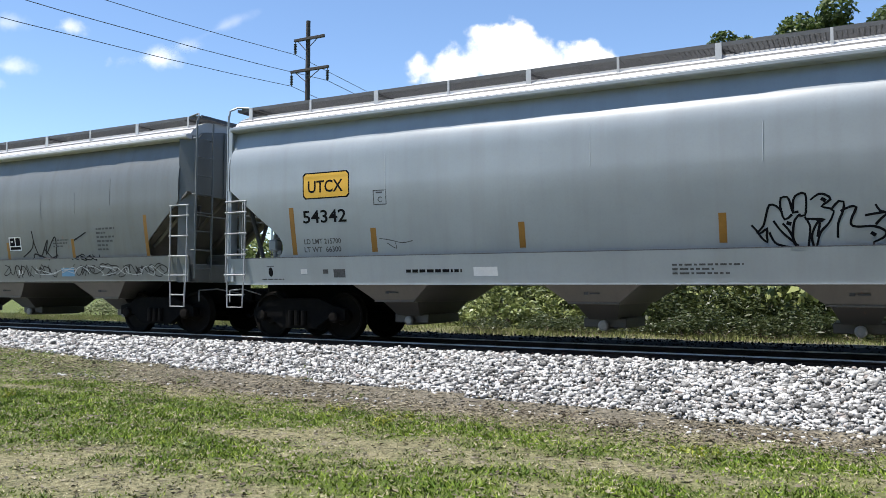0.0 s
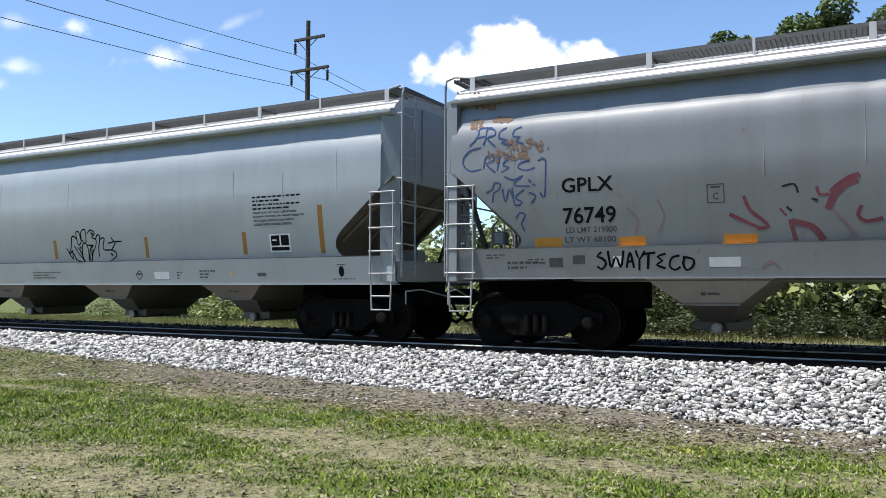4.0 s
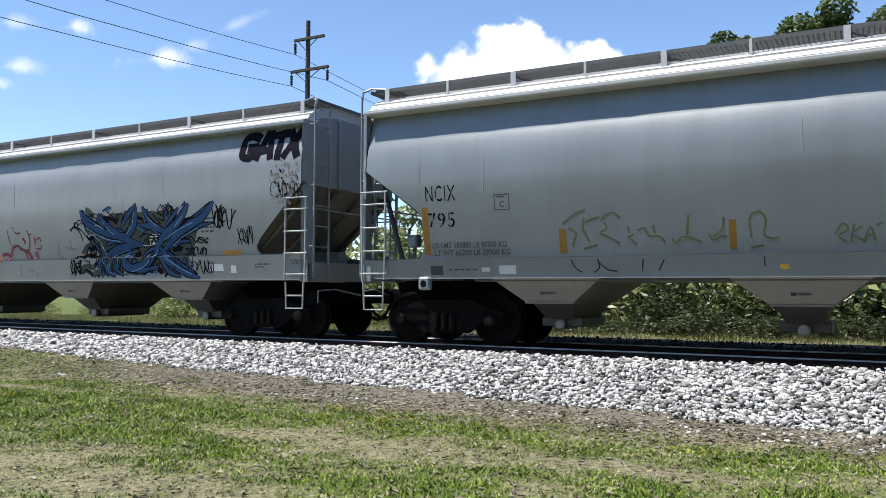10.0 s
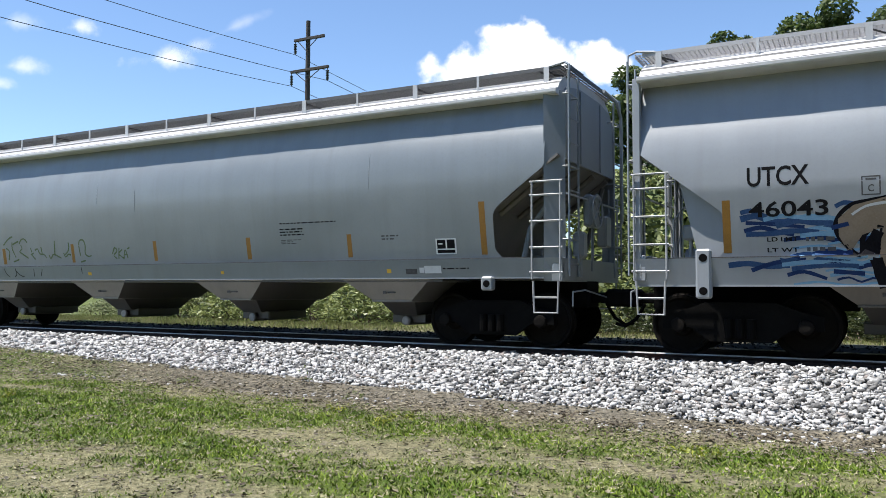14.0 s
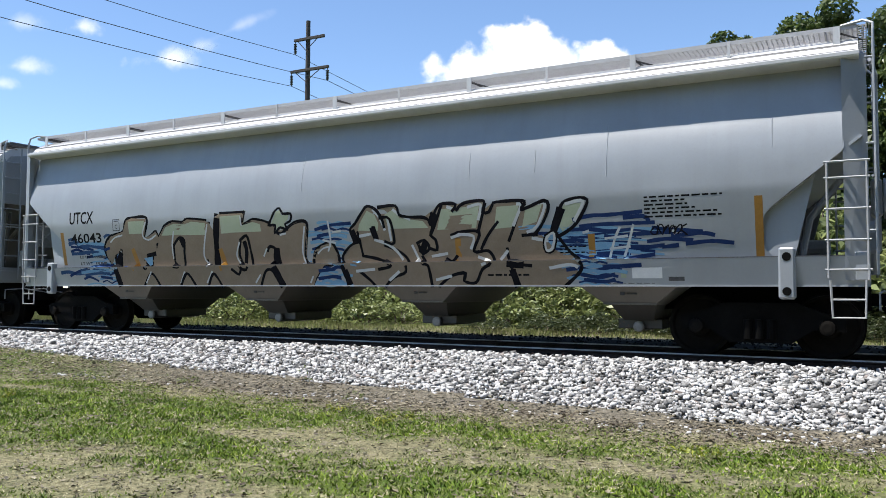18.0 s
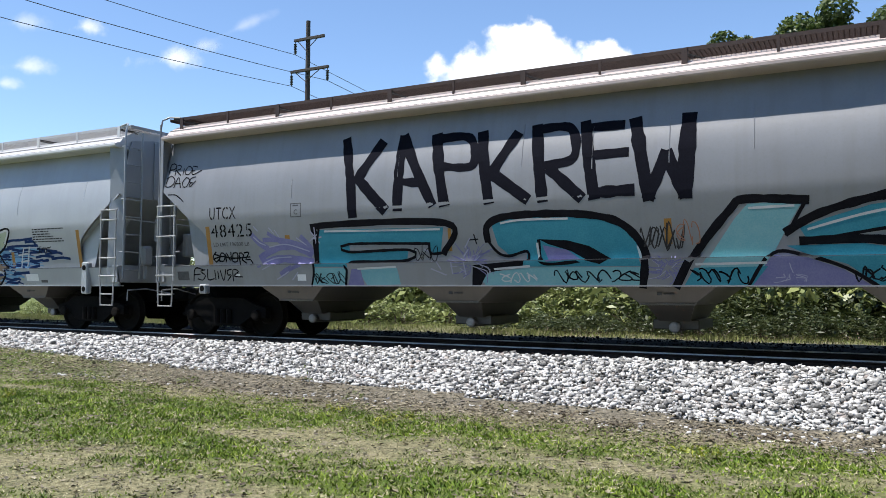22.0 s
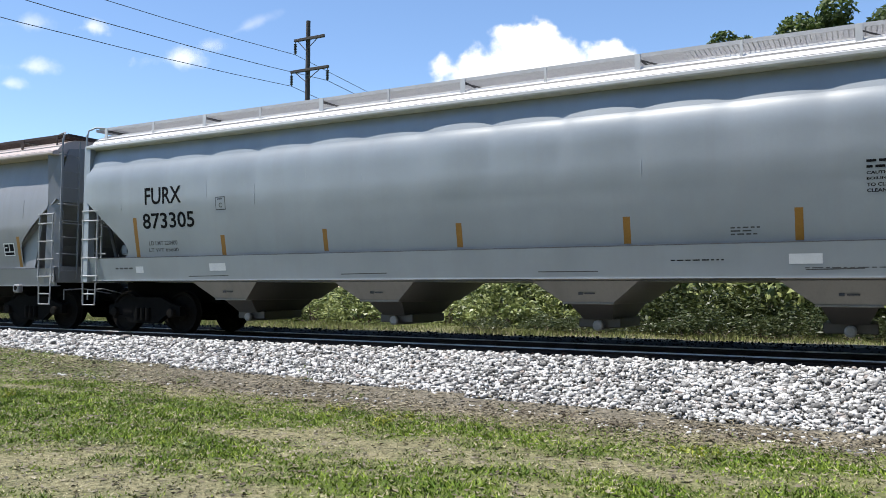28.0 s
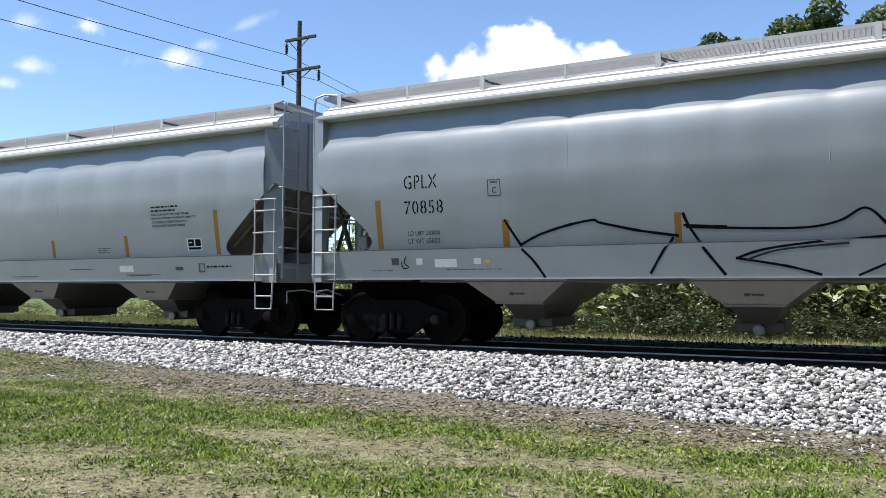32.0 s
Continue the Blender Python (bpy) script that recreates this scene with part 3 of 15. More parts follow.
            part("grab_pipe", Shape().path([(x, 0.55, 4.62), (x + 0.08 * e, 1.1, 4.52), (x + 0.08 * e, 1.36, 4.28), (x + 0.08 * e, 1.40, 3.9), (x + 0.08 * e, 1.40, 2.3), (x, 1.40, 2.1)], 0.034, 8), paint, self.root)
        if self.brake:
            ring = [(h + 0.20, -0.35 + 0.28 * math.cos(0.3927 * k), 2.32 + 0.28 * math.sin(0.3927 * k)) for k in range(17)]
            wheel = part("brake_wheel", Shape().path(ring, 0.018, 6), paint, self.root, "thin steel hand brake wheel")
            for k in range(4):
                a = 0.785 + 1.571 * k
                part("spoke", Shape().tube((h + 0.20, -0.35, 2.32), (h + 0.20, -0.35 + 0.27 * math.cos(a), 2.32 + 0.27 * math.sin(a)), 0.013, 5), paint, wheel)
            part("brake_housing", Shape().box(h + 0.02, h + 0.17, -0.6, -0.1, 2.05, 2.6, 0.04).tube((h + 0.10, -0.35, 2.1), (h + 0.10, -0.35, 1.3), 0.02, 6), paint, self.root)
            part("tool_box", Shape().box(h - 0.02, h + 0.16, 0.3, 0.62, 1.75, 2.3, 0.03), paint, self.root)
            part("control_valve", Shape().box(h - 0.05, h + 0.14, -0.95, -0.68, 1.5, 1.95, 0.05).tube((h + 0.04, -0.82, 1.2), (h + 0.04, -0.82, 1.55), 0.05, 8), paint, self.root)
            part("brake_pipe", Shape().path([(h - 0.9, -1.1, 1.25), (h - 0.75, -1.05, 2.0), (h - 0.35, -1.0, 2.55)], 0.05, 8), paint, self.root)

    def under(self, bays):
        h = self.h
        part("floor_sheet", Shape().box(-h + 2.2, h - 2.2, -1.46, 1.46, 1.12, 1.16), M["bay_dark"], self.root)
        for u in bays:
            x = self.x(u)
            levels = [(0.93, 1.48, 1.17), (0.40, 1.22, 0.77), (0.36, 1.02, 0.75), (0.24, 0.72, 0.50)]
            upper, throat, plates = Shape(), Shape(), Shape()
            for w, d, z in levels:
                upper.v += [(x - w, -d, z), (x + w, -d, z), (x + w, d, z), (x - w, d, z)]
            throat.v, plates.v = list(upper.v), list(upper.v)
            for k in (0, 4, 8):
                if k:
                    throat.f += [(k, k + 1, k + 5, k + 4), (k + 2, k + 3, k + 7, k + 6), (k + 1, k + 2, k + 6, k + 5), (k + 3, k, k + 4, k + 7)]
            upper.f = [(0, 1, 5, 4), (0, 1, 2, 3), (2, 3, 7, 6)]
            plates.f = [(1, 2, 6, 5), (3, 0, 4, 7), (4, 5, 6, 7)]
            throat.f.append((12, 13, 14, 15))
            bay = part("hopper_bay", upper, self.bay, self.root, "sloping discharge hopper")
            part("throat", throat, M["bay_dark"], bay, "near-black lower funnel")
            part("slope_plate", plates, M["bay_dark"], bay, "sloping hopper plate, its shade put into the colour")
            part("flange", Shape().box(x - 0.42, x + 0.42, -1.245, -1.205, 0.755, 0.785, 0.004), self.bay, bay)
            tagged(part("print", Shape().box(x - 0.12, x - 0.05, -1.345, -1.325, 0.905, 0.95).box(x - 0.02, x + 0.14, -1.345, -1.325, 0.915, 0.935), M["ink_worn"], bay), "small black print", kind="stuff")
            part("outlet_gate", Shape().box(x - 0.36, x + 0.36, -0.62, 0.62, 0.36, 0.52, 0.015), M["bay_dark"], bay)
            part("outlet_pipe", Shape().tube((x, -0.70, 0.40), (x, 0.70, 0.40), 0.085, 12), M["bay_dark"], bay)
            part("pipe_cap", Shape().lathe([(-0.03, 0.055), (-0.015, 0.085), (0.03, 0.085)], (x, -0.72, 0.40), 14), M["cap"], bay, "pale round pipe cap")

    def trucks(self):
        self.axles = []
        for c in (-self.h + 1.44, self.h - 1.44):
            for side in (-1, 1):
                o = [(-1.12, 0.40), (-1.12, 0.60), (-0.86, 0.66), (-0.5, 0.80), (0.5, 0.80), (0.86, 0.66), (1.12, 0.60), (1.12, 0.40), (0.72, 0.42), (0.42, 0.22), (-0.42, 0.22), (-0.72, 0.42)]
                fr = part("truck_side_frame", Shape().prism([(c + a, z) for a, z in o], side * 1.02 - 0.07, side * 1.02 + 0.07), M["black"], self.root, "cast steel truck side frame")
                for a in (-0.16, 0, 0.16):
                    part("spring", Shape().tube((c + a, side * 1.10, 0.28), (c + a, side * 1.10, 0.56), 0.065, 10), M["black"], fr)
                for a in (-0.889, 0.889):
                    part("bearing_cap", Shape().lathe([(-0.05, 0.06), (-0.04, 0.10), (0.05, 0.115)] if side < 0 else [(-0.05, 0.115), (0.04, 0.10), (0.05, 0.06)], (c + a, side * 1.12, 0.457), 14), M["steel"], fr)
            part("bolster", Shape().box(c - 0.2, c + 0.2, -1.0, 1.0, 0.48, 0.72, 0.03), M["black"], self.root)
            for a in (-0.889, 0.889):
                ax = part("axle", wheel_parts()[0], None, self.root)
                ax.location = (c + a, 0, 0.457)
                for w in wheel_parts()[1:]:
                    part("wheel", w, None, ax, "steel wheel with a worn tread")
                self.axles.append(ax)


WHEELS = []


def wheel_parts():
    if not WHEELS:
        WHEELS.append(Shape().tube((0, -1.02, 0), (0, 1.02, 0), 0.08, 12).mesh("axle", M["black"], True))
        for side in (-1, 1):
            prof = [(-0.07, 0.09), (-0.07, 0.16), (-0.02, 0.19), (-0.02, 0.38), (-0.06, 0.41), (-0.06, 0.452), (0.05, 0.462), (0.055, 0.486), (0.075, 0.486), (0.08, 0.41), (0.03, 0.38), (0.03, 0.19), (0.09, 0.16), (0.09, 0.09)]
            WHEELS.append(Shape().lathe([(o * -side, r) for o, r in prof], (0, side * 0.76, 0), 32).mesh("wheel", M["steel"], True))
    return WHEELS


CARS = [
    Car(-34.59, 17.9, "weathered olive-grey covered hopper car with faded tags", "olive", seed=11, ends=(0.1, 0.16), lean=0.45, buckle=0.022, bay="bay_soiled", sill=(1.16, 1.67)),
    Car(-15.64, 18.85, "light grey covered hopper car with a yellow plate and black tag", "grey", seed=2, ends=(0.1, 0.13), posts=13, buckle=0.012, edge=3.76, lean=0.6, eave="grey", bay="bay_soiled", bays=(3.75, 7.46, 11.2, 14.85)),
    Car(4.26, 18.94, "dusty grey covered hopper car with red and blue graffiti", "dusty", eave="dusty", seed=3, start=0.54, ends=(0.2, 0.13), posts=13, edge=3.76, lean=0.6, buckle=0.028, corner=(2.98, 1.35, 1.85), sill=(1.17, 1.65), bays=(3.7, 7.3, 11.4, 15.0)),
    Car(24.45, 18.22, "grey covered hopper car with thin green tags", "slate", seed=4, ends=(0.07, 0.1), brake=True, posts=15, corner=(3.1, 1.22, 2.3), buckle=0.012, edge=3.62, lean=0.45, sill=(1.18, 1.50), bays=(3.45, 7.2, 11.1, 14.85), jack=(1.30, 0.97, 1.2)),
    Car(43.80, 17.8, "pale grey covered hopper car with tan block-letter graffiti", "pale_dull", grating="grating_pale", seed=5, ends=(0.11, 0.13), brake=True, posts=13, corner=(3.03, 1.33, 2.07), buckle=0.010, jack=(1.02, 0.86, 1.58), edge=3.42, lean=0.5, sill=(1.05, 1.45), bay="bay_soiled", bays=(3.4, 7.1, 10.8, 14.5)),
    Car(62.87, 17.8, "grey covered hopper car with big black and teal graffiti", "warm", "roof_pink", "grating_brown", seed=6, ends=(0.09, 0.13), posts=14, corner=(3.03, 1.33, 2.07), buckle=0.010, jack=(1.33, 0.88, 1.08), edge=3.44, lean=0.38, sill=(1.05, 1.45), bay="bay_soiled", bays=(3.45, 6.98, 10.55, 13.9)),
    Car(81.70, 19.0, "clean light grey covered hopper car with black lettering", "pale", grating="grating_pale", seed=7, ends=(0.2, 0.2), edge=3.70, lean=0.6, posts=13, buckle=0.06, corner=(2.97, 1.36, 1.9), sill=(1.17, 1.65), bays=(4.15, 7.75, 11.7, 15.4)),
    Car(101.60, 18.5, "light grey covered hopper car with a dark scrawled line", "pale", grating="grating_pale", seed=8, ends=(0.2, 0.2), edge=3.70, lean=0.6, posts=13, buckle=0.056, corner=(2.97, 1.22, 1.95), sill=(1.18, 1.68), bays=(3.95, 7.6, 11.5, 15.2)),
]

# how far the train has rolled to the left, in metres, second by second
ROLLED = [(0, -4.302), (1, -0.54), (2, 3.116), (3, 6.909), (6, 17.898), (7, 21.525), (8, 25.308), (9, 28.915), (10, 32.519), (11, 36.079), (12, 39.729), (13, 43.330),
          (14, 46.944), (17, 57.954), (18, 61.594), (19, 65.369), (20, 68.987), (21, 72.579), (22, 76.148), (23, 79.758), (24, 83.533), (25, 87.110),
          (28, 97.367), (29, 100.716), (30, 104.040), (31, 107.359), (32, 110.55)]


def rolled(t):
    """A smooth curve through the table."""
    for i in range(len(ROLLED) - 1):
        t0, s0 = ROLLED[i]
        t1, s1 = ROLLED[i + 1]
        if t <= t1:
            break
    def slope(k):
        a, b = ROLLED[max(0, k - 1)], ROLLED[min(len(ROLLED) - 1, k + 1)]
        return (b[1] - a[1]) / (b[0] - a[0])
    h = t1 - t0
    f = (t - t0) / h
    return ((2 * f ** 3 - 3 * f ** 2 + 1) * s0 + (f ** 3 - 2 * f ** 2 + f) * h * slope(i) + (-2 * f ** 3 + 3 * f ** 2) * s1 + (f ** 3 - f ** 2) * h * slope(i + 1))


# ---- loose stone of the ballast ----
def stone_material(name, shades, mottle):
    m, n, l, p = nodes_of(name)
    g = n.new("ShaderNodeNewGeometry")
    r = ramp(n, shades)
    l.new(g.outputs["Random Per Island"], r.inputs[0])
    t = noise_tex(n, l, 40, 4)
    col = mix(n, l, 0.35, r.outputs[0], ramp_out(n, l, t, *mottle))
    l.new(col, p.inputs["Base Color"])
    p.inputs["Roughness"].default_value = 0.9
    p.inputs["Specular IOR Level"].default_value = 0.15
    bump(n, l, t.outputs[0], 0.5, 0.01, p)
    return m


M["stone"] = stone_material("crushed_limestone", [(0.0, (0.03, 0.029, 0.028)), (0.28, (0.13, 0.128, 0.125)), (0.48, (0.42, 0.415, 0.41)), (0.93, (0.76, 0.755, 0.75)), (1.0, (0.22, 0.16, 0.13))], ((0.13, 0.128, 0.125), (0.5, 0.495, 0.49)))
# Near-black stones; the shade under the train is put into the colour.
M["stone_shaded"] = stone_material("shade_dark_ballast_stone", [(0.0, (0.005, 0.0045, 0.004)), (0.6, (0.012, 0.0105, 0.0095)), (1.0, (0.03, 0.025, 0.021))], ((0.006, 0.0055, 0.005), (0.018, 0.016, 0.0145)))
STONE_V = np.array([(a, b, c) for c in (-1, 1) for a, b in ((-1, -1), (1, -1), (1, 1), (-1, 1))]) / 1.45
STONE_F = np.array([(0, 2, 1), (0, 3, 2), (4, 5, 6), (4, 6, 7), (0, 1, 5), (0, 5, 4), (1, 2, 6), (1, 6, 5), (2, 3, 7), (2, 7, 6), (3, 0, 4), (3, 4, 7)])


def raw_mesh(name, verts, faces, mat, smooth=False):
    """A large mesh straight from arrays; every face has the same number of corners."""
    me = bpy.data.meshes.new(name)
    k = faces.shape[1]
    me.vertices.add(len(verts))
    me.vertices.foreach_set("co", verts.astype(np.float32).ravel())
    me.loops.add(faces.size)
    me.loops.foreach_set("vertex_index", faces.astype(np.int32).ravel())
    me.polygons.add(len(faces))
    me.polygons.foreach_set("loop_start", np.arange(0, faces.size, k, dtype=np.int32))
    me.polygons.foreach_set("loop_total", np.full(len(faces), k, dtype=np.int32))
    me.update(calc_edges=True)
    me.materials.append(mat)
    if smooth:
        me.polygons.foreach_set("use_smooth", [True] * len(faces))
    return me


def scatter_stones(rng, x, y, z, size):
    n = len(x)
    jag = rng.uniform(0.45, 1.25, (n, 8, 3))
    v = STONE_V[None] * jag * (rng.uniform(0.5, 1.4, (n, 1, 3)) * np.array([1.15, 1.0, 0.7])) * size[:, None, None]
    a = rng.uniform(0, 2 * np.pi, n)
    b = rng.normal(0, 0.8, n)
    c, s = np.cos(a)[:, None], np.sin(a)[:, None]
    vx, vy, vz = v[..., 0].copy(), v[..., 1].copy(), v[..., 2].copy()
    cb, sb = np.cos(b)[:, None], np.sin(b)[:, None]
    vy, vz = cb * vy - sb * vz, sb * vy + cb * vz
    v[..., 0] = c * vx - s * vy + x[:, None]
    v[..., 1] = s * vx + c * vy + y[:, None]
    v[..., 2] = vz + z[:, None]
    f = STONE_F[None] + 8 * np.arange(n)[:, None, None]
    return v.reshape(-1, 3), f.reshape(-1, 3)


rng = np.random.default_rng(5)
heights = np.vectorize(ballast_height)


def stone_strip(count, x0, x1, d0, d1, size, thin=False):
    x = rng.uniform(x0, x1, count)
    foot = np.array([ballast_foot(a) for a in x])
    if thin:  # scattered ever more thinly away from the foot
        d = foot + 0.15 - (d1 - d0) * rng.uniform(0, 1, count) ** 2.2
    else:
        d = rng.uniform(d0, d1, count)
        keep = d > foot + rng.normal(0, 0.07, count)
        x, d = x[keep], d[keep]
    y = TRACK_Y + d
    s = size * rng.uniform(0.55, 1.35, len(x))
    z = np.maximum(heights(y), GROUND_Z - 0.01) + s * rng.uniform(-0.7, 0.9, len(x))
    return scatter_stones(rng, x, y, z, s)


clean = [stone_strip(31000, -14, 3, -3.7, -1.28, 0.038), stone_strip(17000, -30, -14, -3.3, -1.28, 0.047), stone_strip(7000, -60, -30, -3.2, -1.28, 0.058),
         stone_strip(5000, -24, 3, -4.4, -3.2, 0.026, True)]
shaded = [stone_strip(9000, -40, 4, -1.3, 1.0, 0.04), stone_strip(4500, -40, 4, 1.0, 2.5, 0.022)]


def joined(strips):
    V, F, o = [], [], 0
    for v, f in strips:
        V.append(v)
        F.append(f + o)
        o += len(v)
    return np.vstack(V), np.vstack(F)


tagged(new("shade_dark_stones", raw_mesh("shade_dark_stones", *joined(shaded), M["stone_shaded"])), "stones between the rails, darkened with the train's shade", "gravel", "", "stuff")
tagged(new("ballast_stones", raw_mesh("ballast_stones", *joined(clean), M["stone"])), "sharp pale grey crushed stones of the ballast", "gravel", "", "stuff")

# timber ties under the rails, with rust-red plates
ties = thing("track_ties", "dark weathered timber ties sunk in the ballast", "railway ties", kind="structure", at=(0, TRACK_Y, 0))
tie_mesh = Shape().box(-0.115, 0.115, -1.30, 1.30, -0.34, -0.135, 0.012).mesh("tie", M["tie"])
plate_mesh = Shape().box(-0.09, 0.09, -0.17, 0.17, -0.14, -0.118, 0.004).mesh("tie_plate", M["plate"])
spike_mesh = Shape().box(-0.012, 0.012, -0.018, 0.018, -0.12, -0.085, 0.003).mesh("spike", M["plate"])
for i in range(120):
    x = -56 + 0.53 * i + random.uniform(-0.03, 0.03)
    t = part("tie", tie_mesh, None, ties)
    t.location = (x, random.uniform(-0.05, 0.05), random.uniform(-0.012, 0.02))
    t.rotation_euler = (0, 0, random.uniform(-0.02, 0.02))
    if x > -26:
        for side in (-1, 1):
            q = part("tie_plate", plate_mesh, None, t)
            q.location = (0, side * 0.752 - t.location.y, 0)
        q = part("spike", spike_mesh, None, t)
        q.location = (0.05, -0.752 - 0.13 - t.location.y, 0)


# ---- mown grass before the track ----
BELT = [(-40, 14.0), (-20, 8.4), (-11.2, 7.2), (-7.6, 7.95), (-5.0, 8.11), (-2.9, 8.08), (-1.2, 8.07), (0.1, 7.97), (6.0, 7.6)]
LOBES = [(-9.2, 7.0, 2.0, 0.6), (-6.6, 6.4, 1.5, 0.45), (-7.4, 5.6, 1.5, 0.55), (-9.6, 6.2, 1.5, 0.5), (-4.4, 5.45, 1.0, 0.35), (-3.0, 5.95, 1.0, 0.35), (-1.8, 6.3, 0.9, 0.4), (-0.5, 6.9, 0.8, 0.25), (-14.0, 9.9, 2.6, 0.5), (-12.0, 8.6, 1.6, 0.35)]
BALD = [(-6.2, 4.3, 1.3, 0.5), (-4.8, 4.6, 0.8, 0.35), (-4.7, 6.75, 1.1, 0.4), (-2.9, 6.95, 1.2, 0.3), (-1.5, 7.1, 0.9, 0.25)]


def patch(x, y):
    """How green the turf is at a place: 1 lush, 0 straw; and how bare the soil is."""
    n = noise.noise(Vector((x * 0.8, y * 1.4, 7.0))) + 0.7 * noise.noise(Vector((x * 2.3, y * 3.2, 3.0))) + 0.55 * noise.noise(Vector((x * 6.1, y * 6.6, 1.0)))
    for (a, ya), (b, yb) in zip(BELT, BELT[1:]):
        if x <= b:
            break
    belt = ya + (yb - ya) * (x - a) / (b - a)
    wide = 0.36 + 0.05 * max(0.0, -3 - x)
    green = 0.40 + 0.68 * math.exp(-((y - belt) / wide) ** 2)
    for cx, cy, rx, ry in LOBES:
        green += 0.50 * math.exp(-((x - cx) / rx) ** 2 - ((y - cy) / ry) ** 2)
    bald = 0.0
    for cx, cy, rx, ry in BALD:
        bald += math.exp(-((x - cx) / rx) ** 2 - ((y - cy) / ry) ** 2)
    green += 0.95 * n - 0.32 * bald
    far = max(0.0, min(1.0, (y - 17) / 4))
    green = green * (1 - far) + far * 0.75
    bare = max(0.0, min(1.0, (y - 8.85 + 0.35 * n - 0.09 * max(0.0, -5 - x)) / 0.4)) * (1 - max(0.0, min(1.0, (y - 15.5) / 2.0)))
    bare *= 1 - 0.85 * max(0.0, min(1.0, (-10.5 - x) / 4))
    return max(0.0, min(1.0, green)), max(bare, 0.3 * min(1.0, bald) * max(0.0, 0.6 + n))


def yard_material():
    m, n, l, p = nodes_of("worn_turf")
    at = n.new("ShaderNodeAttribute")
    at.attribute_name = "patch"
    sep = n.new("ShaderNodeSeparateColor")
    l.new(at.outputs["Color"], sep.inputs[0])
    fine = noise_tex(n, l, 17, 6, rough=0.75)
    grit = noise_tex(n, l, 75, 3)
    soil = ramp_out(n, l, fine, (0.05, 0.045, 0.034), (0.235, 0.21, 0.165))
    grass = ramp_out(n, l, fine, (0.02, 0.04, 0.004), (0.10, 0.145, 0.016))
    straw = ramp_out(n, l, fine, (0.07, 0.066, 0.033), (0.31, 0.285, 0.165))
    col = mix(n, l, sep.outputs[0], straw, grass)
    col = mix(n, l, sep.outputs[1], col, soil)
    l.new(col, p.inputs["Base Color"])
    p.inputs["Roughness"].default_value = 0.95
    p.inputs["Specular IOR Level"].default_value = 0.2
    bump(n, l, grit.outputs[0], 0.8, 0.03, p)
    return m


def blade_material(name, stops, spread=0.5):
    m, n, l, p = nodes_of(name)
    g = n.new("ShaderNodeNewGeometry")
    r = ramp(n, stops)
    l.new(g.outputs["Random Per Island"], r.inputs[0])
    t = noise_tex(n, l, 1.7, 4)
    col = mix(n, l, 0.4, r.outputs[0], ramp_out(n, l, t, stops[0][1], stops[-1][1]))
    l.new(col, p.inputs["Base Color"])
    p.inputs["Roughness"].default_value = 0.6
    p.inputs["Specular IOR Level"].default_value = 0.25
    p.inputs["Transmission Weight"].default_value = 0.0
    return m


M["yard"] = yard_material()
M["blade"] = blade_material("green_grass_blade", [(0.0, (0.03, 0.066, 0.005)), (0.6, (0.118, 0.21, 0.015)), (1.0, (0.31, 0.38, 0.055))])
M["blade_far"] = blade_material("sunlit_tall_grass", [(0.0, (0.112, 0.144, 0.04)), (0.6, (0.216, 0.248, 0.08)), (1.0, (0.336, 0.352, 0.144))])
M["straw"] = blade_material("dry_grass_blade", [(0.0, (0.10, 0.09, 0.045)), (0.6, (0.275, 0.25, 0.13)), (1.0, (0.5, 0.46, 0.29))])


def paint_patches(ob):
    me = ob.data
    col = me.color_attributes.new("patch", "FLOAT_COLOR", "POINT")
    vals = []
    for v in me.vertices:
        g, b = patch(v.co.x, v.co.y)
        vals += [g, b, 0, 1]
    col.data.foreach_set("color", vals)


def grass_field(rng, count, x0, x1, y0, y1, want_green):
    x = rng.uniform(x0, x1, count)
    y = rng.uniform(y0, y1, count)
    keep, hs = [], []
    for i in range(count):
        gr, ba = patch(x[i], y[i])
        w = (gr * 0.95 if want_green else 0.25 + (1 - gr) * 0.7) * (1 - (0.9 if want_green else 0.55) * ba)
        keep.append(rng.random() < w)
        hs.append(0.6 + 0.7 * gr)
    keep = np.array(keep)
    x, y, hs = x[keep], y[keep], np.array(hs)[keep]
    n = len(x)
    z = np.array([ground_height(a, b) for a, b in zip(x, y)]) - 0.005
    h = rng.uniform(0.016, 0.045, n) * hs * (1 if want_green else 0.75)
    a = rng.uniform(0, 2 * np.pi, n)
    lean = rng.uniform(0.2, 1.3, n) * h * (1 if want_green else 1.8)
    w = rng.uniform(0.005, 0.013, n)
    b = rng.uniform(0, 2 * np.pi, n)
    v = np.zeros((n, 3, 3))
    v[:, 0] = np.stack([x - w * np.sin(a), y + w * np.cos(a), z], 1)
    v[:, 1] = np.stack([x + w * np.sin(a), y - w * np.cos(a), z], 1)
    v[:, 2] = np.stack([x + lean * np.cos(b), y + lean * np.sin(b), z + h], 1)
    return v.reshape(-1, 3), np.arange(3 * n).reshape(-1, 3)


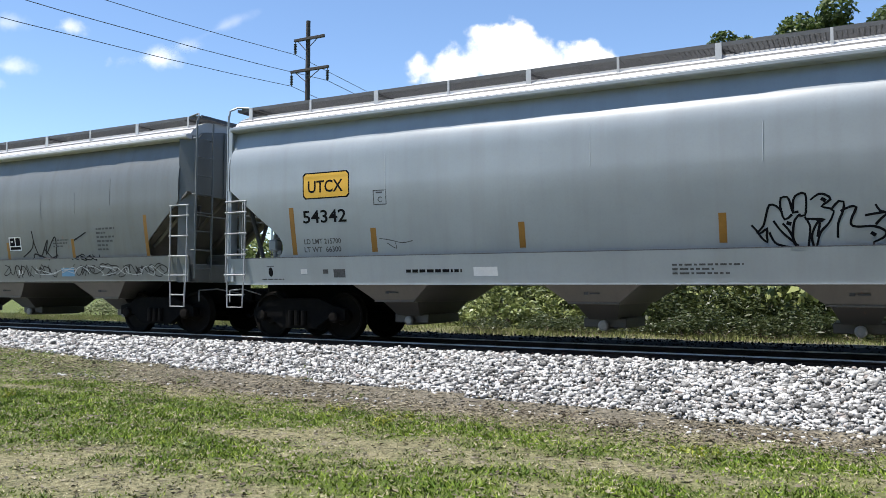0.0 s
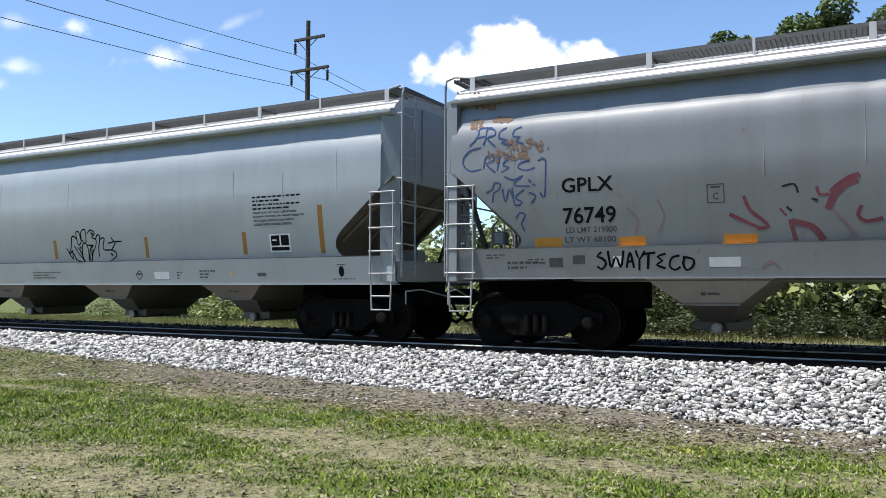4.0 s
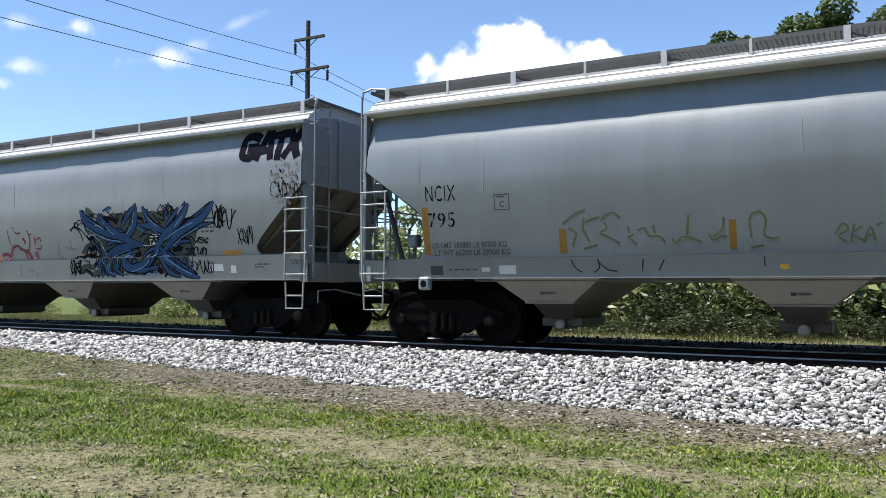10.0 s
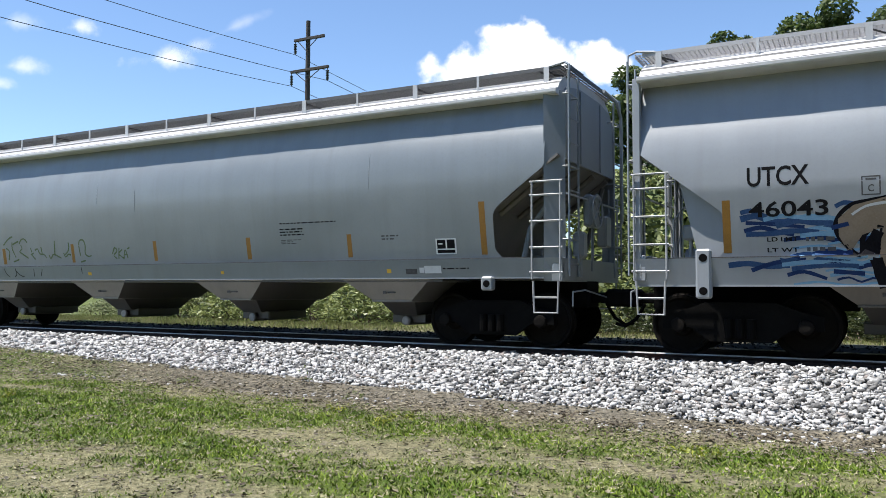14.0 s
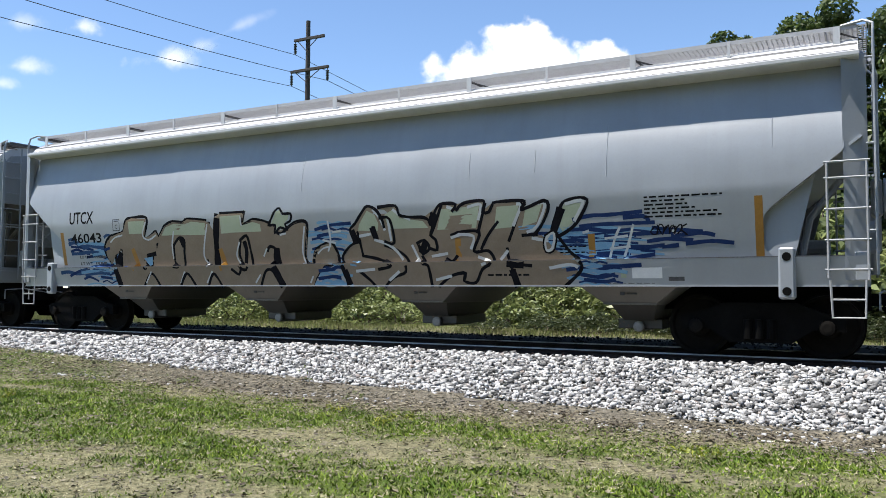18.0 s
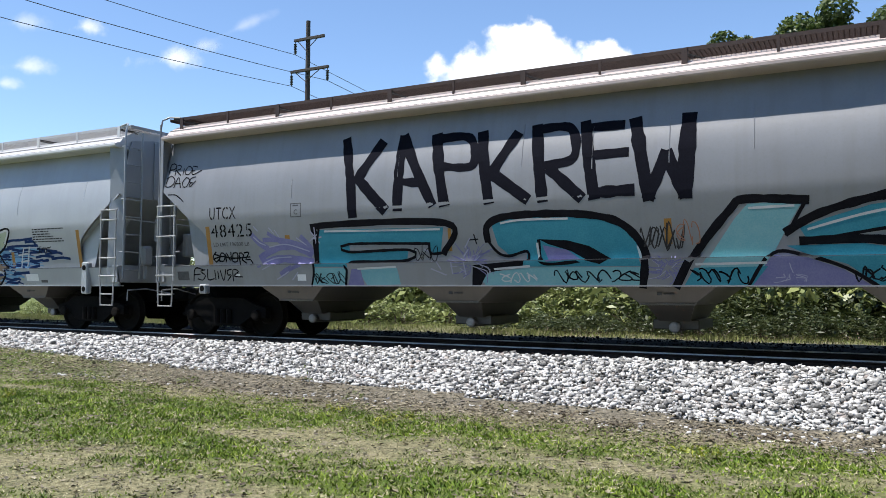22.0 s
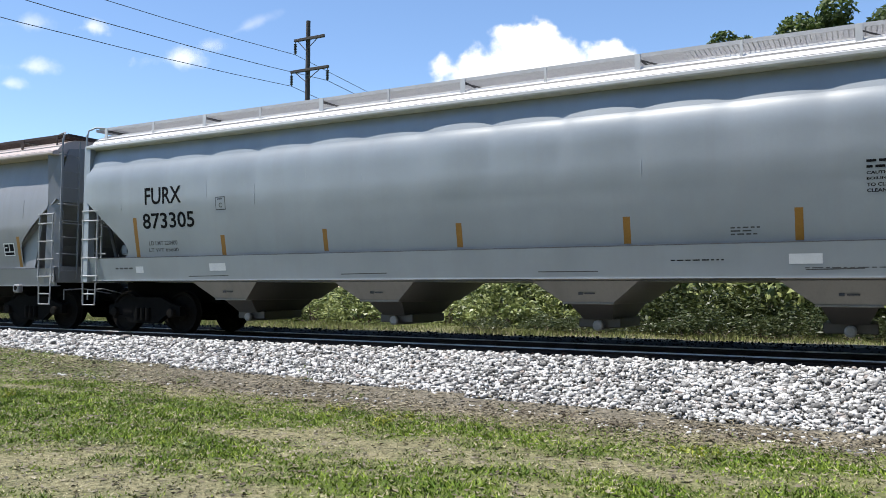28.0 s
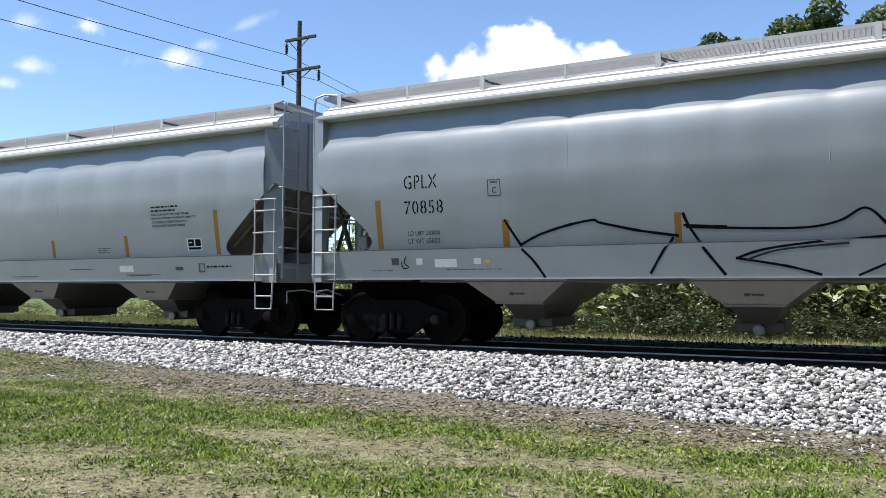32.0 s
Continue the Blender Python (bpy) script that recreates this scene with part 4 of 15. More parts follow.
xs = sorted(set([-3000, -1200, -500, -200, -120, -90] + [-70 + 1.0 * i for i in range(46)] + [-25 + 0.16 * i for i in range(180)] + [4 + i for i in range(30)] + [50, 90, 200, 500, 1200, 3000]))
ys = sorted(set([-3000, -800, -200, -60, -20, -8, -2, 0, 2] + [2.5 + 0.16 * i for i in range(54)] + [11.2 + 0.6 * i for i in range(30)] + [30 + 2 * i for i in range(12)] + [60, 80, 120, 200, 500, 1200, 3000]))
yard = slab("ground", grid_sheet(xs, ys, ground_height), M["yard"], "mown grass with dry straw patches and bare soil", "ground", smooth=True)
paint_patches(yard)
for nm, cnt, green, lab in (("mown_grass", 110000, True, "short green mown grass blades"), ("dry_grass", 90000, False, "short dry straw-coloured grass")):
    v1, f1 = grass_field(rng, cnt, -13, 1.5, 3.4, 9.4, green)
    v2, f2 = grass_field(rng, cnt // 4, -28, -10, 5.5, 11.5, green)
    tagged(new(nm, raw_mesh(nm, np.vstack([v1, v2]), np.vstack([f1, f2 + len(v1)]), M["blade" if green else "straw"])), lab, "grass", "", "stuff")


# dry litter: bits of dead leaf, straw and grit lying on the soil and in the turf
M["litter"] = blade_material("dead_leaf_litter", [(0.0, (0.02, 0.0144, 0.0096)), (0.45, (0.104, 0.08, 0.056)), (0.8, (0.208, 0.176, 0.112)), (1.0, (0.32, 0.288, 0.208))])
cnt = 30000
x = rng.uniform(-22, 1.5, cnt)
y = np.where(rng.random(cnt) < 0.6, 9.25 + 0.55 * rng.normal(size=cnt) + 0.09 * np.maximum(0, -5 - x), rng.uniform(4, 9.5, cnt))
z = np.array([ground_height(a, b) for a, b in zip(x, y)]) + 0.004
l_ = rng.uniform(0.012, 0.05, cnt)
w_ = rng.uniform(0.005, 0.018, cnt)
a = rng.uniform(0, 2 * np.pi, cnt)
ca, sa = np.cos(a), np.sin(a)
v = np.zeros((cnt, 4, 3))
for k, (p, q) in enumerate(((-1, 0), (0, -1), (1, 0), (0, 1))):
    v[:, k] = np.stack([x + p * l_ * ca - q * w_ * sa, y + p * l_ * sa + q * w_ * ca, z + rng.uniform(0, 0.022, cnt)], 1)
tagged(new("dry_litter", raw_mesh("dry_litter", v.reshape(-1, 3), np.arange(4 * cnt).reshape(-1, 4), M["litter"])), "bits of dead leaf and straw on bare soil", "litter", "", "stuff")


# ---- plants ----
def leaf_cloud(rng, centers, radii, per, size, flat=0.75, shell=0.55):
    """Leaves scattered on the outer parts of many clumps; each leaf a folded, pointed blade of two faces."""
    vs, fs = [], []
    for (cx, cy, cz), r in zip(centers, radii):
        n = max(4, int(per * r * r))
        d = rng.normal(size=(n, 3))
        d /= np.linalg.norm(d, axis=1)[:, None]
        rr = r * (shell + (1 - shell) * rng.uniform(0, 1, n) ** 0.5)[:, None]
        p = np.array([cx, cy, cz]) + d * rr * np.array([1, 1, flat])
        nrm = d * 0.6 + rng.normal(size=(n, 3)) * 0.6 + np.array([0, -0.1, 0.45])
        nrm /= np.linalg.norm(nrm, axis=1)[:, None]
        t = np.cross(nrm, rng.normal(size=(n, 3)))
        t /= np.linalg.norm(t, axis=1)[:, None] + 1e-9
        b = np.cross(nrm, t)
        s = (size * rng.uniform(0.6, 1.35, n))[:, None]
        q = np.stack([p - t * s, p + b * s * 0.42 + nrm * s * 0.12, p + t * s - nrm * s * 0.25, p - b * s * 0.42 + nrm * s * 0.12], 1)
        o = sum(len(a) for a in vs)
        vs.append(q.reshape(-1, 3))
        fs.append(np.arange(4 * n).reshape(-1, 4) + o)
    return np.vstack(vs), np.vstack(fs)


def leaf_material(name, dark, mid, light):
    m, n, l, p = nodes_of(name)
    g = n.new("ShaderNodeNewGeometry")
    r = ramp(n, [(0.0, dark), (0.55, mid), (1.0, light)])
    l.new(g.outputs["Random Per Island"], r.inputs[0])
    t = noise_tex(n, l, 1.1, 3)
    tint = ramp_out(n, l, t, tuple(0.6 * v for v in mid), light)
    col = mix(n, l, 0.4, r.outputs[0], tint)
    l.new(col, p.inputs["Base Color"])
    p.inputs["Roughness"].default_value = 0.45
    tr = n.new("ShaderNodeBsdfTranslucent")
    l.new(col, tr.inputs["Color"])
    ms = n.new("ShaderNodeMixShader")
    ms.inputs[0].default_value = 0.3
    out = n["Material Output"]
    l.new(p.outputs[0], ms.inputs[1])
    l.new(tr.outputs[0], ms.inputs[2])
    l.new(ms.outputs[0], out.inputs["Surface"])
    return m


M["leaf"] = leaf_material("broad_green_leaf", (0.0224, 0.044, 0.0112), (0.052, 0.088, 0.0208), (0.136, 0.176, 0.044))
M["leaf_shrub"] = leaf_material("shrub_leaf", (0.04, 0.066, 0.018), (0.15, 0.2, 0.062), (0.38, 0.41, 0.16))
M["leaf_pale"] = leaf_material("pale_vine_leaf", (0.056, 0.085, 0.034), (0.165, 0.205, 0.085), (0.38, 0.4, 0.21))
M["bark"] = simple("grey_brown_bark", (0.07, 0.052, 0.04), (0.17, 0.135, 0.105), 6, 0.95, 0, 0.8, (3, 3, 0.5))


def limb(s, a, b, r0, r1, rnd, n=7, bend=0.12):
    a, b = Vector(a), Vector(b)
    pts = [a]
    for k in range(1, 4):
        pts.append(a.lerp(b, k / 4) + Vector([rnd.uniform(-bend, bend) * (b - a).length * 0.5 for _ in range(3)]))
    pts.append(b)
    for i in range(4):
        s.tube(pts[i], pts[i + 1], r0 + (r1 - r0) * i / 4, n, r0 + (r1 - r0) * (i + 1) / 4, caps=False)
    return pts[-1]


def tree(name, label, at, height, spread, clumps, per, leaf, seed, mat="leaf", bare=0.3, clump=None, group="trees behind the track"):
    rnd, rg = random.Random(seed), np.random.default_rng(seed)
    ob = thing(name, label, "tree", group, at=(at[0], at[1], FAR_Z))
    height -= FAR_Z - at[2]
    trunk = Shape()
    top = limb(trunk, (0, 0, -0.1), (rnd.uniform(-0.3, 0.3), rnd.uniform(-0.3, 0.3), height * 0.62), 0.028 * height, 0.012 * height, rnd, 9, 0.05)
    part("trunk", trunk, M["bark"], ob, smooth=True)
    cs, rs = [], []
    for k in range(clumps):
        a = rnd.uniform(0, 2 * math.pi)
        f = rnd.uniform(bare, 1.0)
        w = spread * (1 - ((f - 0.55) / 0.62) ** 2) ** 0.5 if abs(f - 0.55) < 0.62 else 0.2
        d = w * rnd.uniform(0.35, 1.0)
        c = (math.cos(a) * d, math.sin(a) * d, f * height * rnd.uniform(0.94, 1.03))
        cs.append(c)
        rs.append(rnd.uniform(0.35, 0.8) * (clump or spread * 0.28))
        if k % 3 == 0:
            br = Shape()
            limb(br, (0, 0, max(0.15, (f - 0.25)) * height * 0.75), c, 0.010 * height, 0.003 * height, rnd, 6)
            part("limb", br, M["bark"], ob, smooth=True)
    v, f = leaf_cloud(rg, cs, rs, per, leaf)
    part("crown", raw_mesh("crown", v, f, M[mat]), None, ob, "uneven leafy crown with gaps")
    return ob


def shrub_meshes(seed, width, height, per, leaf, mat):
    rnd, rg = random.Random(seed), np.random.default_rng(seed)
    cs, rs = [], []
    for k in range(26):
        a, d = rnd.uniform(0, 2 * math.pi), rnd.uniform(0, 1) ** 0.6
        z = height * (0.16 + 0.72 * (1 - d ** 2) * rnd.uniform(0.35, 1.0))
        cs.append((width * 0.5 * d * math.cos(a), width * 0.36 * d * math.sin(a), z))
        rs.append(rnd.uniform(0.22, 0.42) * height * 0.62)
    v, f = leaf_cloud(rg, cs, rs, per, leaf, 0.85, 0.5)
    st = Shape()
    for k in range(9):
        c = rnd.choice(cs)
        limb(st, (c[0] * 0.2, c[1] * 0.2, -0.05), c, 0.025, 0.008, rnd, 5)
    return raw_mesh("foliage", v, f, M[mat]), st.mesh("stem", M["bark"])


SHRUBS = [shrub_meshes(21, 2.6, 1.9, 420, 0.075, "leaf_shrub"), shrub_meshes(22, 2.4, 1.6, 480, 0.07, "leaf_pale"), shrub_meshes(23, 3.0, 2.2, 360, 0.085, "leaf_shrub"), shrub_meshes(24, 2.2, 1.5, 480, 0.065, "leaf_shrub")]


def shrub(x, y, k, scale, turn, label):
    ob = thing("shrub", label, "shrub", "shrubs along the far side of the track", at=(x, y, FAR_Z))
    ob.rotation_euler = (0, 0, turn)
    tall = (1.9, 1.6, 2.2, 1.5, 1.5)[k] * scale
    ob.scale = (scale, scale, scale * max(0.5, 1 - (FAR_Z - GROUND_Z) / tall))
    part("foliage", SHRUBS[k][0], None, ob)
    tagged(part("stem", SHRUBS[k][1], None, ob), "thin brown stems", kind="stuff")


# Darkened leaf green; the train's shade is put into the colour.
M["leaf_shade"] = leaf_material("shade_dark_leaf", (0.016, 0.028, 0.008), (0.036, 0.056, 0.016), (0.104, 0.12, 0.048))
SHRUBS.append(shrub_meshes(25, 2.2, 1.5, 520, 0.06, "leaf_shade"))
rnd = random.Random(77)
x = 3.5
while x > -26:
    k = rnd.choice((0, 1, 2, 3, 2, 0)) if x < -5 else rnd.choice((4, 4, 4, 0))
    near = max(0.0, min(1.0, (x + 26) / 22))
    shrub(x, 19.3 + rnd.uniform(-0.4, 0.9), k, (0.75 + 0.35 * near + (0.25 if k == 4 else 0)) * rnd.uniform(0.9, 1.15), rnd.uniform(0, 6.2),
          "dense shrub beside the track in shade-darkened green" if k == 4 else "dense sunlit green shrub beside the track" if k != 1 else "pale green vine-covered shrub beside the track")
    x -= rnd.uniform(1.1, 1.9)
for i in range(19):  # a second, taller rank and a few lone bushes farther along
    shrub(3.5 - 1.45 * i + rnd.uniform(-0.5, 0.5), 21.6 + rnd.uniform(-0.6, 1.8), rnd.choice((0, 1, 2)), rnd.uniform(1.9, 2.4) * (1 if i < 11 else 0.85), rnd.uniform(0, 6.2), "tall dense green shrub behind the track")
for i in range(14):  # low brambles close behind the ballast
    shrub(3.2 - 0.85 * i + rnd.uniform(-0.3, 0.3), 17.3 + rnd.uniform(-0.1, 0.5), 4, rnd.uniform(0.85, 1.1) - 0.025 * i, rnd.uniform(0, 6.2), "low bramble, the train's shade put into its dark green")
for px_, s_ in ((-29.5, 0.8), (-33.6, 0.65), (-39.0, 0.9), (-46.0, 1.0), (-54.0, 1.1)):
    shrub(px_, 19.6 + rnd.uniform(0, 1.5), rnd.choice((0, 1, 3)), s_, rnd.uniform(0, 6.2), "small lone green bush in the grass")

tree("broadleaf_tree", "tall dark-leaved tree with an uneven crown", (-1.3, 26.0, GROUND_Z), 9.75, 1.6, 200, 900, 0.11, 31, bare=0.05, clump=0.8)
tree("broadleaf_tree", "broad dark-leaved tree behind the shrubs", (2.6, 26.4, GROUND_Z), 9.5, 3.2, 220, 800, 0.115, 32, bare=0.05, clump=1.1)
tree("broadleaf_tree", "slender young tree among the shrubs", (-3.65, 26.2, GROUND_Z), 9.4, 1.1, 190, 1300, 0.10, 33, bare=0.05, clump=0.65)
tree("broadleaf_tree", "dense low tree between taller ones", (-2.5, 27.0, GROUND_Z), 8.2, 1.9, 190, 900, 0.11, 37, bare=0.05, clump=0.9)
tree("broadleaf_tree", "dark-leaved tree with a rounded crown", (-6.1, 26.6, GROUND_Z), 8.7, 1.75, 200, 900, 0.115, 41, bare=0.1, clump=0.9)
tree("broadleaf_tree", "dense green young tree among the shrubs", (-6.9, 25.0, GROUND_Z), 5.4, 2.2, 110, 900, 0.10, 38, "leaf_shrub", 0.06, clump=0.8)
tree("broadleaf_tree", "small pale-green tree among the shrubs", (-9.3, 25.6, GROUND_Z), 5.0, 2.2, 50, 900, 0.10, 34, "leaf_shrub", 0.12)
tree("broadleaf_tree", "small green tree among the shrubs", (-15.8, 26.0, GROUND_Z), 4.4, 2.3, 50, 900, 0.10, 35, "leaf_shrub", 0.12)
tree("broadleaf_tree", "small green tree at the end of the shrubs", (-23.5, 26.6, GROUND_Z), 3.8, 2.2, 50, 800, 0.10, 36, "leaf_shrub", 0.12)


def unseen_woods(rng):
    """Unseen woodland added to close the field behind and beside the viewer, dimming skylight."""
    way = [(9.5, 7.5), (10, 2), (10.5, -5), (8, -11), (2, -14.5), (-6, -17), (-15, -21)]
    cs, rs = [], []
    for (xa, ya), (xb, yb) in zip(way, way[1:]):
        for k in range(7):
            q = k / 7
            for h in range(4):
                cs.append((xa + (xb - xa) * q + rng.uniform(-0.6, 1.6), ya + (yb - ya) * q - rng.uniform(-0.5, 1.5), GROUND_Z + 1.5 + 2.9 * h + rng.uniform(-0.7, 0.7)))
                rs.append(rng.uniform(1.7, 2.5))
    return leaf_cloud(rng, cs, rs, 60, 0.36, 0.9, 0.4)


v, f = unseen_woods(np.random.default_rng(91))
tagged(new("unseen_woods", raw_mesh("unseen_woods", v, f, M["leaf"])), "unseen woodland added to dim the sky's fill light", "woods", "", "stuff")


def tall_grass(rng, count, x0, x1, y0, y1, h0, h1):
    x, y = rng.uniform(x0, x1, count), rng.uniform(y0, y1, count)
    n = count
    h = rng.uniform(h0, h1, n) * (0.6 + 0.4 * np.sin(x * 1.7) ** 2)
    a, b = rng.uniform(0, 6.28, n), rng.uniform(0, 6.28, n)
    w = rng.uniform(0.006, 0.014, n)
    z = np.full(n, FAR_Z - 0.02)
    lean = rng.uniform(0.1, 0.5, n) * h
    v = np.zeros((n, 3, 3))
    v[:, 0] = np.stack([x - w * np.sin(a), y + w * np.cos(a), z], 1)
    v[:, 1] = np.stack([x + w * np.sin(a), y - w * np.cos(a), z], 1)
    v[:, 2] = np.stack([x + lean * np.cos(b), y + lean * np.sin(b), z + h], 1)
    return v.reshape(-1, 3), np.arange(3 * n).reshape(-1, 3)


v, f = tall_grass(rng, 30000, -34, 4, 16.0, 19.2, 0.05, 0.17)
tagged(new("tall_grass", raw_mesh("tall_grass", v, f, M["blade_far"])), "tall unmown green grass beyond the track", "grass", "", "stuff")
v, f = tall_grass(rng, 26000, -70, 2, 15.9, 18.6, 0.04, 0.15)
tagged(new("tall_dry_grass", raw_mesh("tall_dry_grass", v, f, M["straw"])), "tall dry brown grass beyond the track", "grass", "", "stuff")


# low weeds in the turf and at the foot of the ballast
def weed(x, y, r, h, mat, label, seed):
    rg = np.random.default_rng(seed)
    ob = thing("weed", label, "weed", "weeds in the grass", at=(x, y, ground_height(x, y)))
    cs = [(rg.uniform(-r, r), rg.uniform(-r, r) * 0.7, h * rg.uniform(0.2, 0.9)) for _ in range(9)]
    v, f = leaf_cloud(rg, cs, [0.3 * r] * 9, 1400 / max(0.1, r) ** 0.5, 0.018 + 0.02 * r, 0.8, 0.2)
    part("leaves", raw_mesh("leaves", v, f, M[mat]), None, ob)


M["weed_yellow"] = leaf_material("yellow_green_weed", (0.104, 0.144, 0.016), (0.224, 0.264, 0.024), (0.4, 0.4, 0.048))
for i, (x, y, r, h, k) in enumerate(((-5.05, 8.0, 0.22, 0.16, 1), (-1.5, 7.75, 0.20, 0.14, 1), (-10.9, 7.05, 0.2, 0.14, 1), (-6.2, 8.55, 0.14, 0.12, 1), (-7.9, 10.05, 0.10, 0.36, 0), (-6.6, 9.55, 0.14, 0.16, 0),
                                     (-10.1, 9.7, 0.2, 0.12, 0), (-12.2, 9.6, 0.24, 0.14, 0), (-4.2, 9.6, 0.12, 0.1, 0), (-5.9, 5.6, 0.18, 0.12, 0), (-6.9, 5.5, 0.2, 0.13, 0), (-14.5, 10.3, 0.3, 0.18, 0))):
    weed(x, y, r, h, "weed_yellow" if k else "leaf_shrub", "low yellow-green weed in the mown grass" if k else "small green weed at the edge of the gravel", 60 + i)
# a few stray pieces on the ground
M["stick"] = simple("grey_dead_wood", (0.10, 0.085, 0.07), (0.22, 0.19, 0.16), 9, 0.9, 0, 0.5)
for x, y, l_, a in ((-7.45, 10.15, 0.42, 0.3), (-7.0, 10.5, 0.3, -0.2), (-6.2, 10.35, 0.36, 0.1), (-4.9, 9.9, 0.3, 0.2)):
    s = Shape().path([(-l_ / 2, 0, 0.02), (-l_ / 6, 0.02, 0.035), (l_ / 6, -0.01, 0.03), (l_ / 2, 0.02, 0.02)], 0.014, 6)
    ob = tagged(new("stick", s.mesh("stick", M["stick"])), "short dead stick lying on the gravel", "stick", "sticks on the gravel")
    ob.location, ob.rotation_euler = (x, y, max(GROUND_Z, ballast_height(y)) + 0.015), (0, 0, a)


# ---- power line crossing behind the train ----
M["pole"] = simple("dark_creosote_pole", (0.028, 0.024, 0.02), (0.07, 0.06, 0.052), 5, 0.9, 0, 0.5, (3, 3, 0.4))
M["insulator"] = simple("dark_glazed_insulator", (0.02, 0.022, 0.03), (0.05, 0.05, 0.06), 9, 0.3)
M["wire"] = simple("weathered_aluminium_wire", (0.10, 0.11, 0.13), (0.18, 0.19, 0.21), 5, 0.6, 0.5)
PX, PY = -23.66, 30.0
pole = thing("utility_pole", "dark wooden utility pole with two crossarms", "utility pole", at=(PX, PY, GROUND_Z))
s = Shape()
for k in range(6):
    s.tube((0, 0, -0.3 + 2.48 * k), (0, 0, -0.3 + 2.48 * (k + 1)), 0.175 - 0.012 * k, 14, 0.175 - 0.012 * (k + 1), caps=k in (0, 5))
part("shaft", s, M["pole"], pole, smooth=True)
for zz, a, b in ((13.66, -0.72, 1.08), (12.14, -0.92, 1.34)):
    part("crossarm", Shape().box(a, b, -0.20, -0.08, zz - 0.06, zz + 0.07, 0.01), M["pole"], pole)
    part("arm_brace", Shape().tube((b * 0.62, -0.14, zz - 0.05), (0.02, -0.16, zz - 0.55), 0.022, 6).tube((a * 0.7, -0.14, zz - 0.05), (-0.02, -0.16, zz - 0.55), 0.022, 6), M["pole"], pole)
INS = ((-0.66, 13.6, 0.62), (-0.87, 12.08, 0.62), (1.28, 12.08, 0.60))
for x, z, l_ in INS:
    string = part("insulator_string", Shape().tube((x, -0.14, z), (x, -0.14, z - l_), 0.02, 6), M["insulator"], pole)
    for k in range(6):
        part("disc", Shape().tube((x, -0.14, z - 0.12 - 0.08 * k), (x, -0.14, z - 0.17 - 0.08 * k), 0.085, 12, 0.045), M["insulator"], string)
for (x, z, l_), (ym, zm) in zip(INS, ((18.92, 11.47), (15.3, 9.72), (14.66, 9.71))):
    za = z + GROUND_Z - l_
    c = 0.0016
    b = ((zm - za) - c * (ym - PY) ** 2) / (ym - PY)
    s = Shape()
    pts = [(PX + x, PY - 0.14 + d, za + b * d + c * d * d) for d in (-52, -44, -36, -28, -20, -14, -8, -4, 0)]
    far = [(PX + x, PY - 0.14 + d, za - 0.075 * d + 0.0012 * d * d) for d in (0, 8, 16, 28, 40, 52, 62)]
    s.path(pts + far[1:], 0.014, 5)
    tagged(new("power_line", s.mesh("power_line", M["wire"])), "thin sagging overhead power line", "power line", "lines on the pole")


# ---- lettering, placards and graffiti on the cars ----
M["rust2"] = simple("brown_rust_patch", (0.14, 0.075, 0.045), (0.24, 0.16, 0.11), 20, 0.85)
M["rustp"] = simple("rust_stain", (0.15, 0.115, 0.09), (0.20, 0.165, 0.14), 14, 0.8)


def skin(car, x, z, lift):
    """The painted surface: the sill below, the side sheet above."""
    z0, z1 = car.sill
    return -(1.5755 - 0.083 * max(0.0, z1 - z) / (z1 - z0) if z < z1 + 0.003 else car.sheet_y(x, z)) - lift


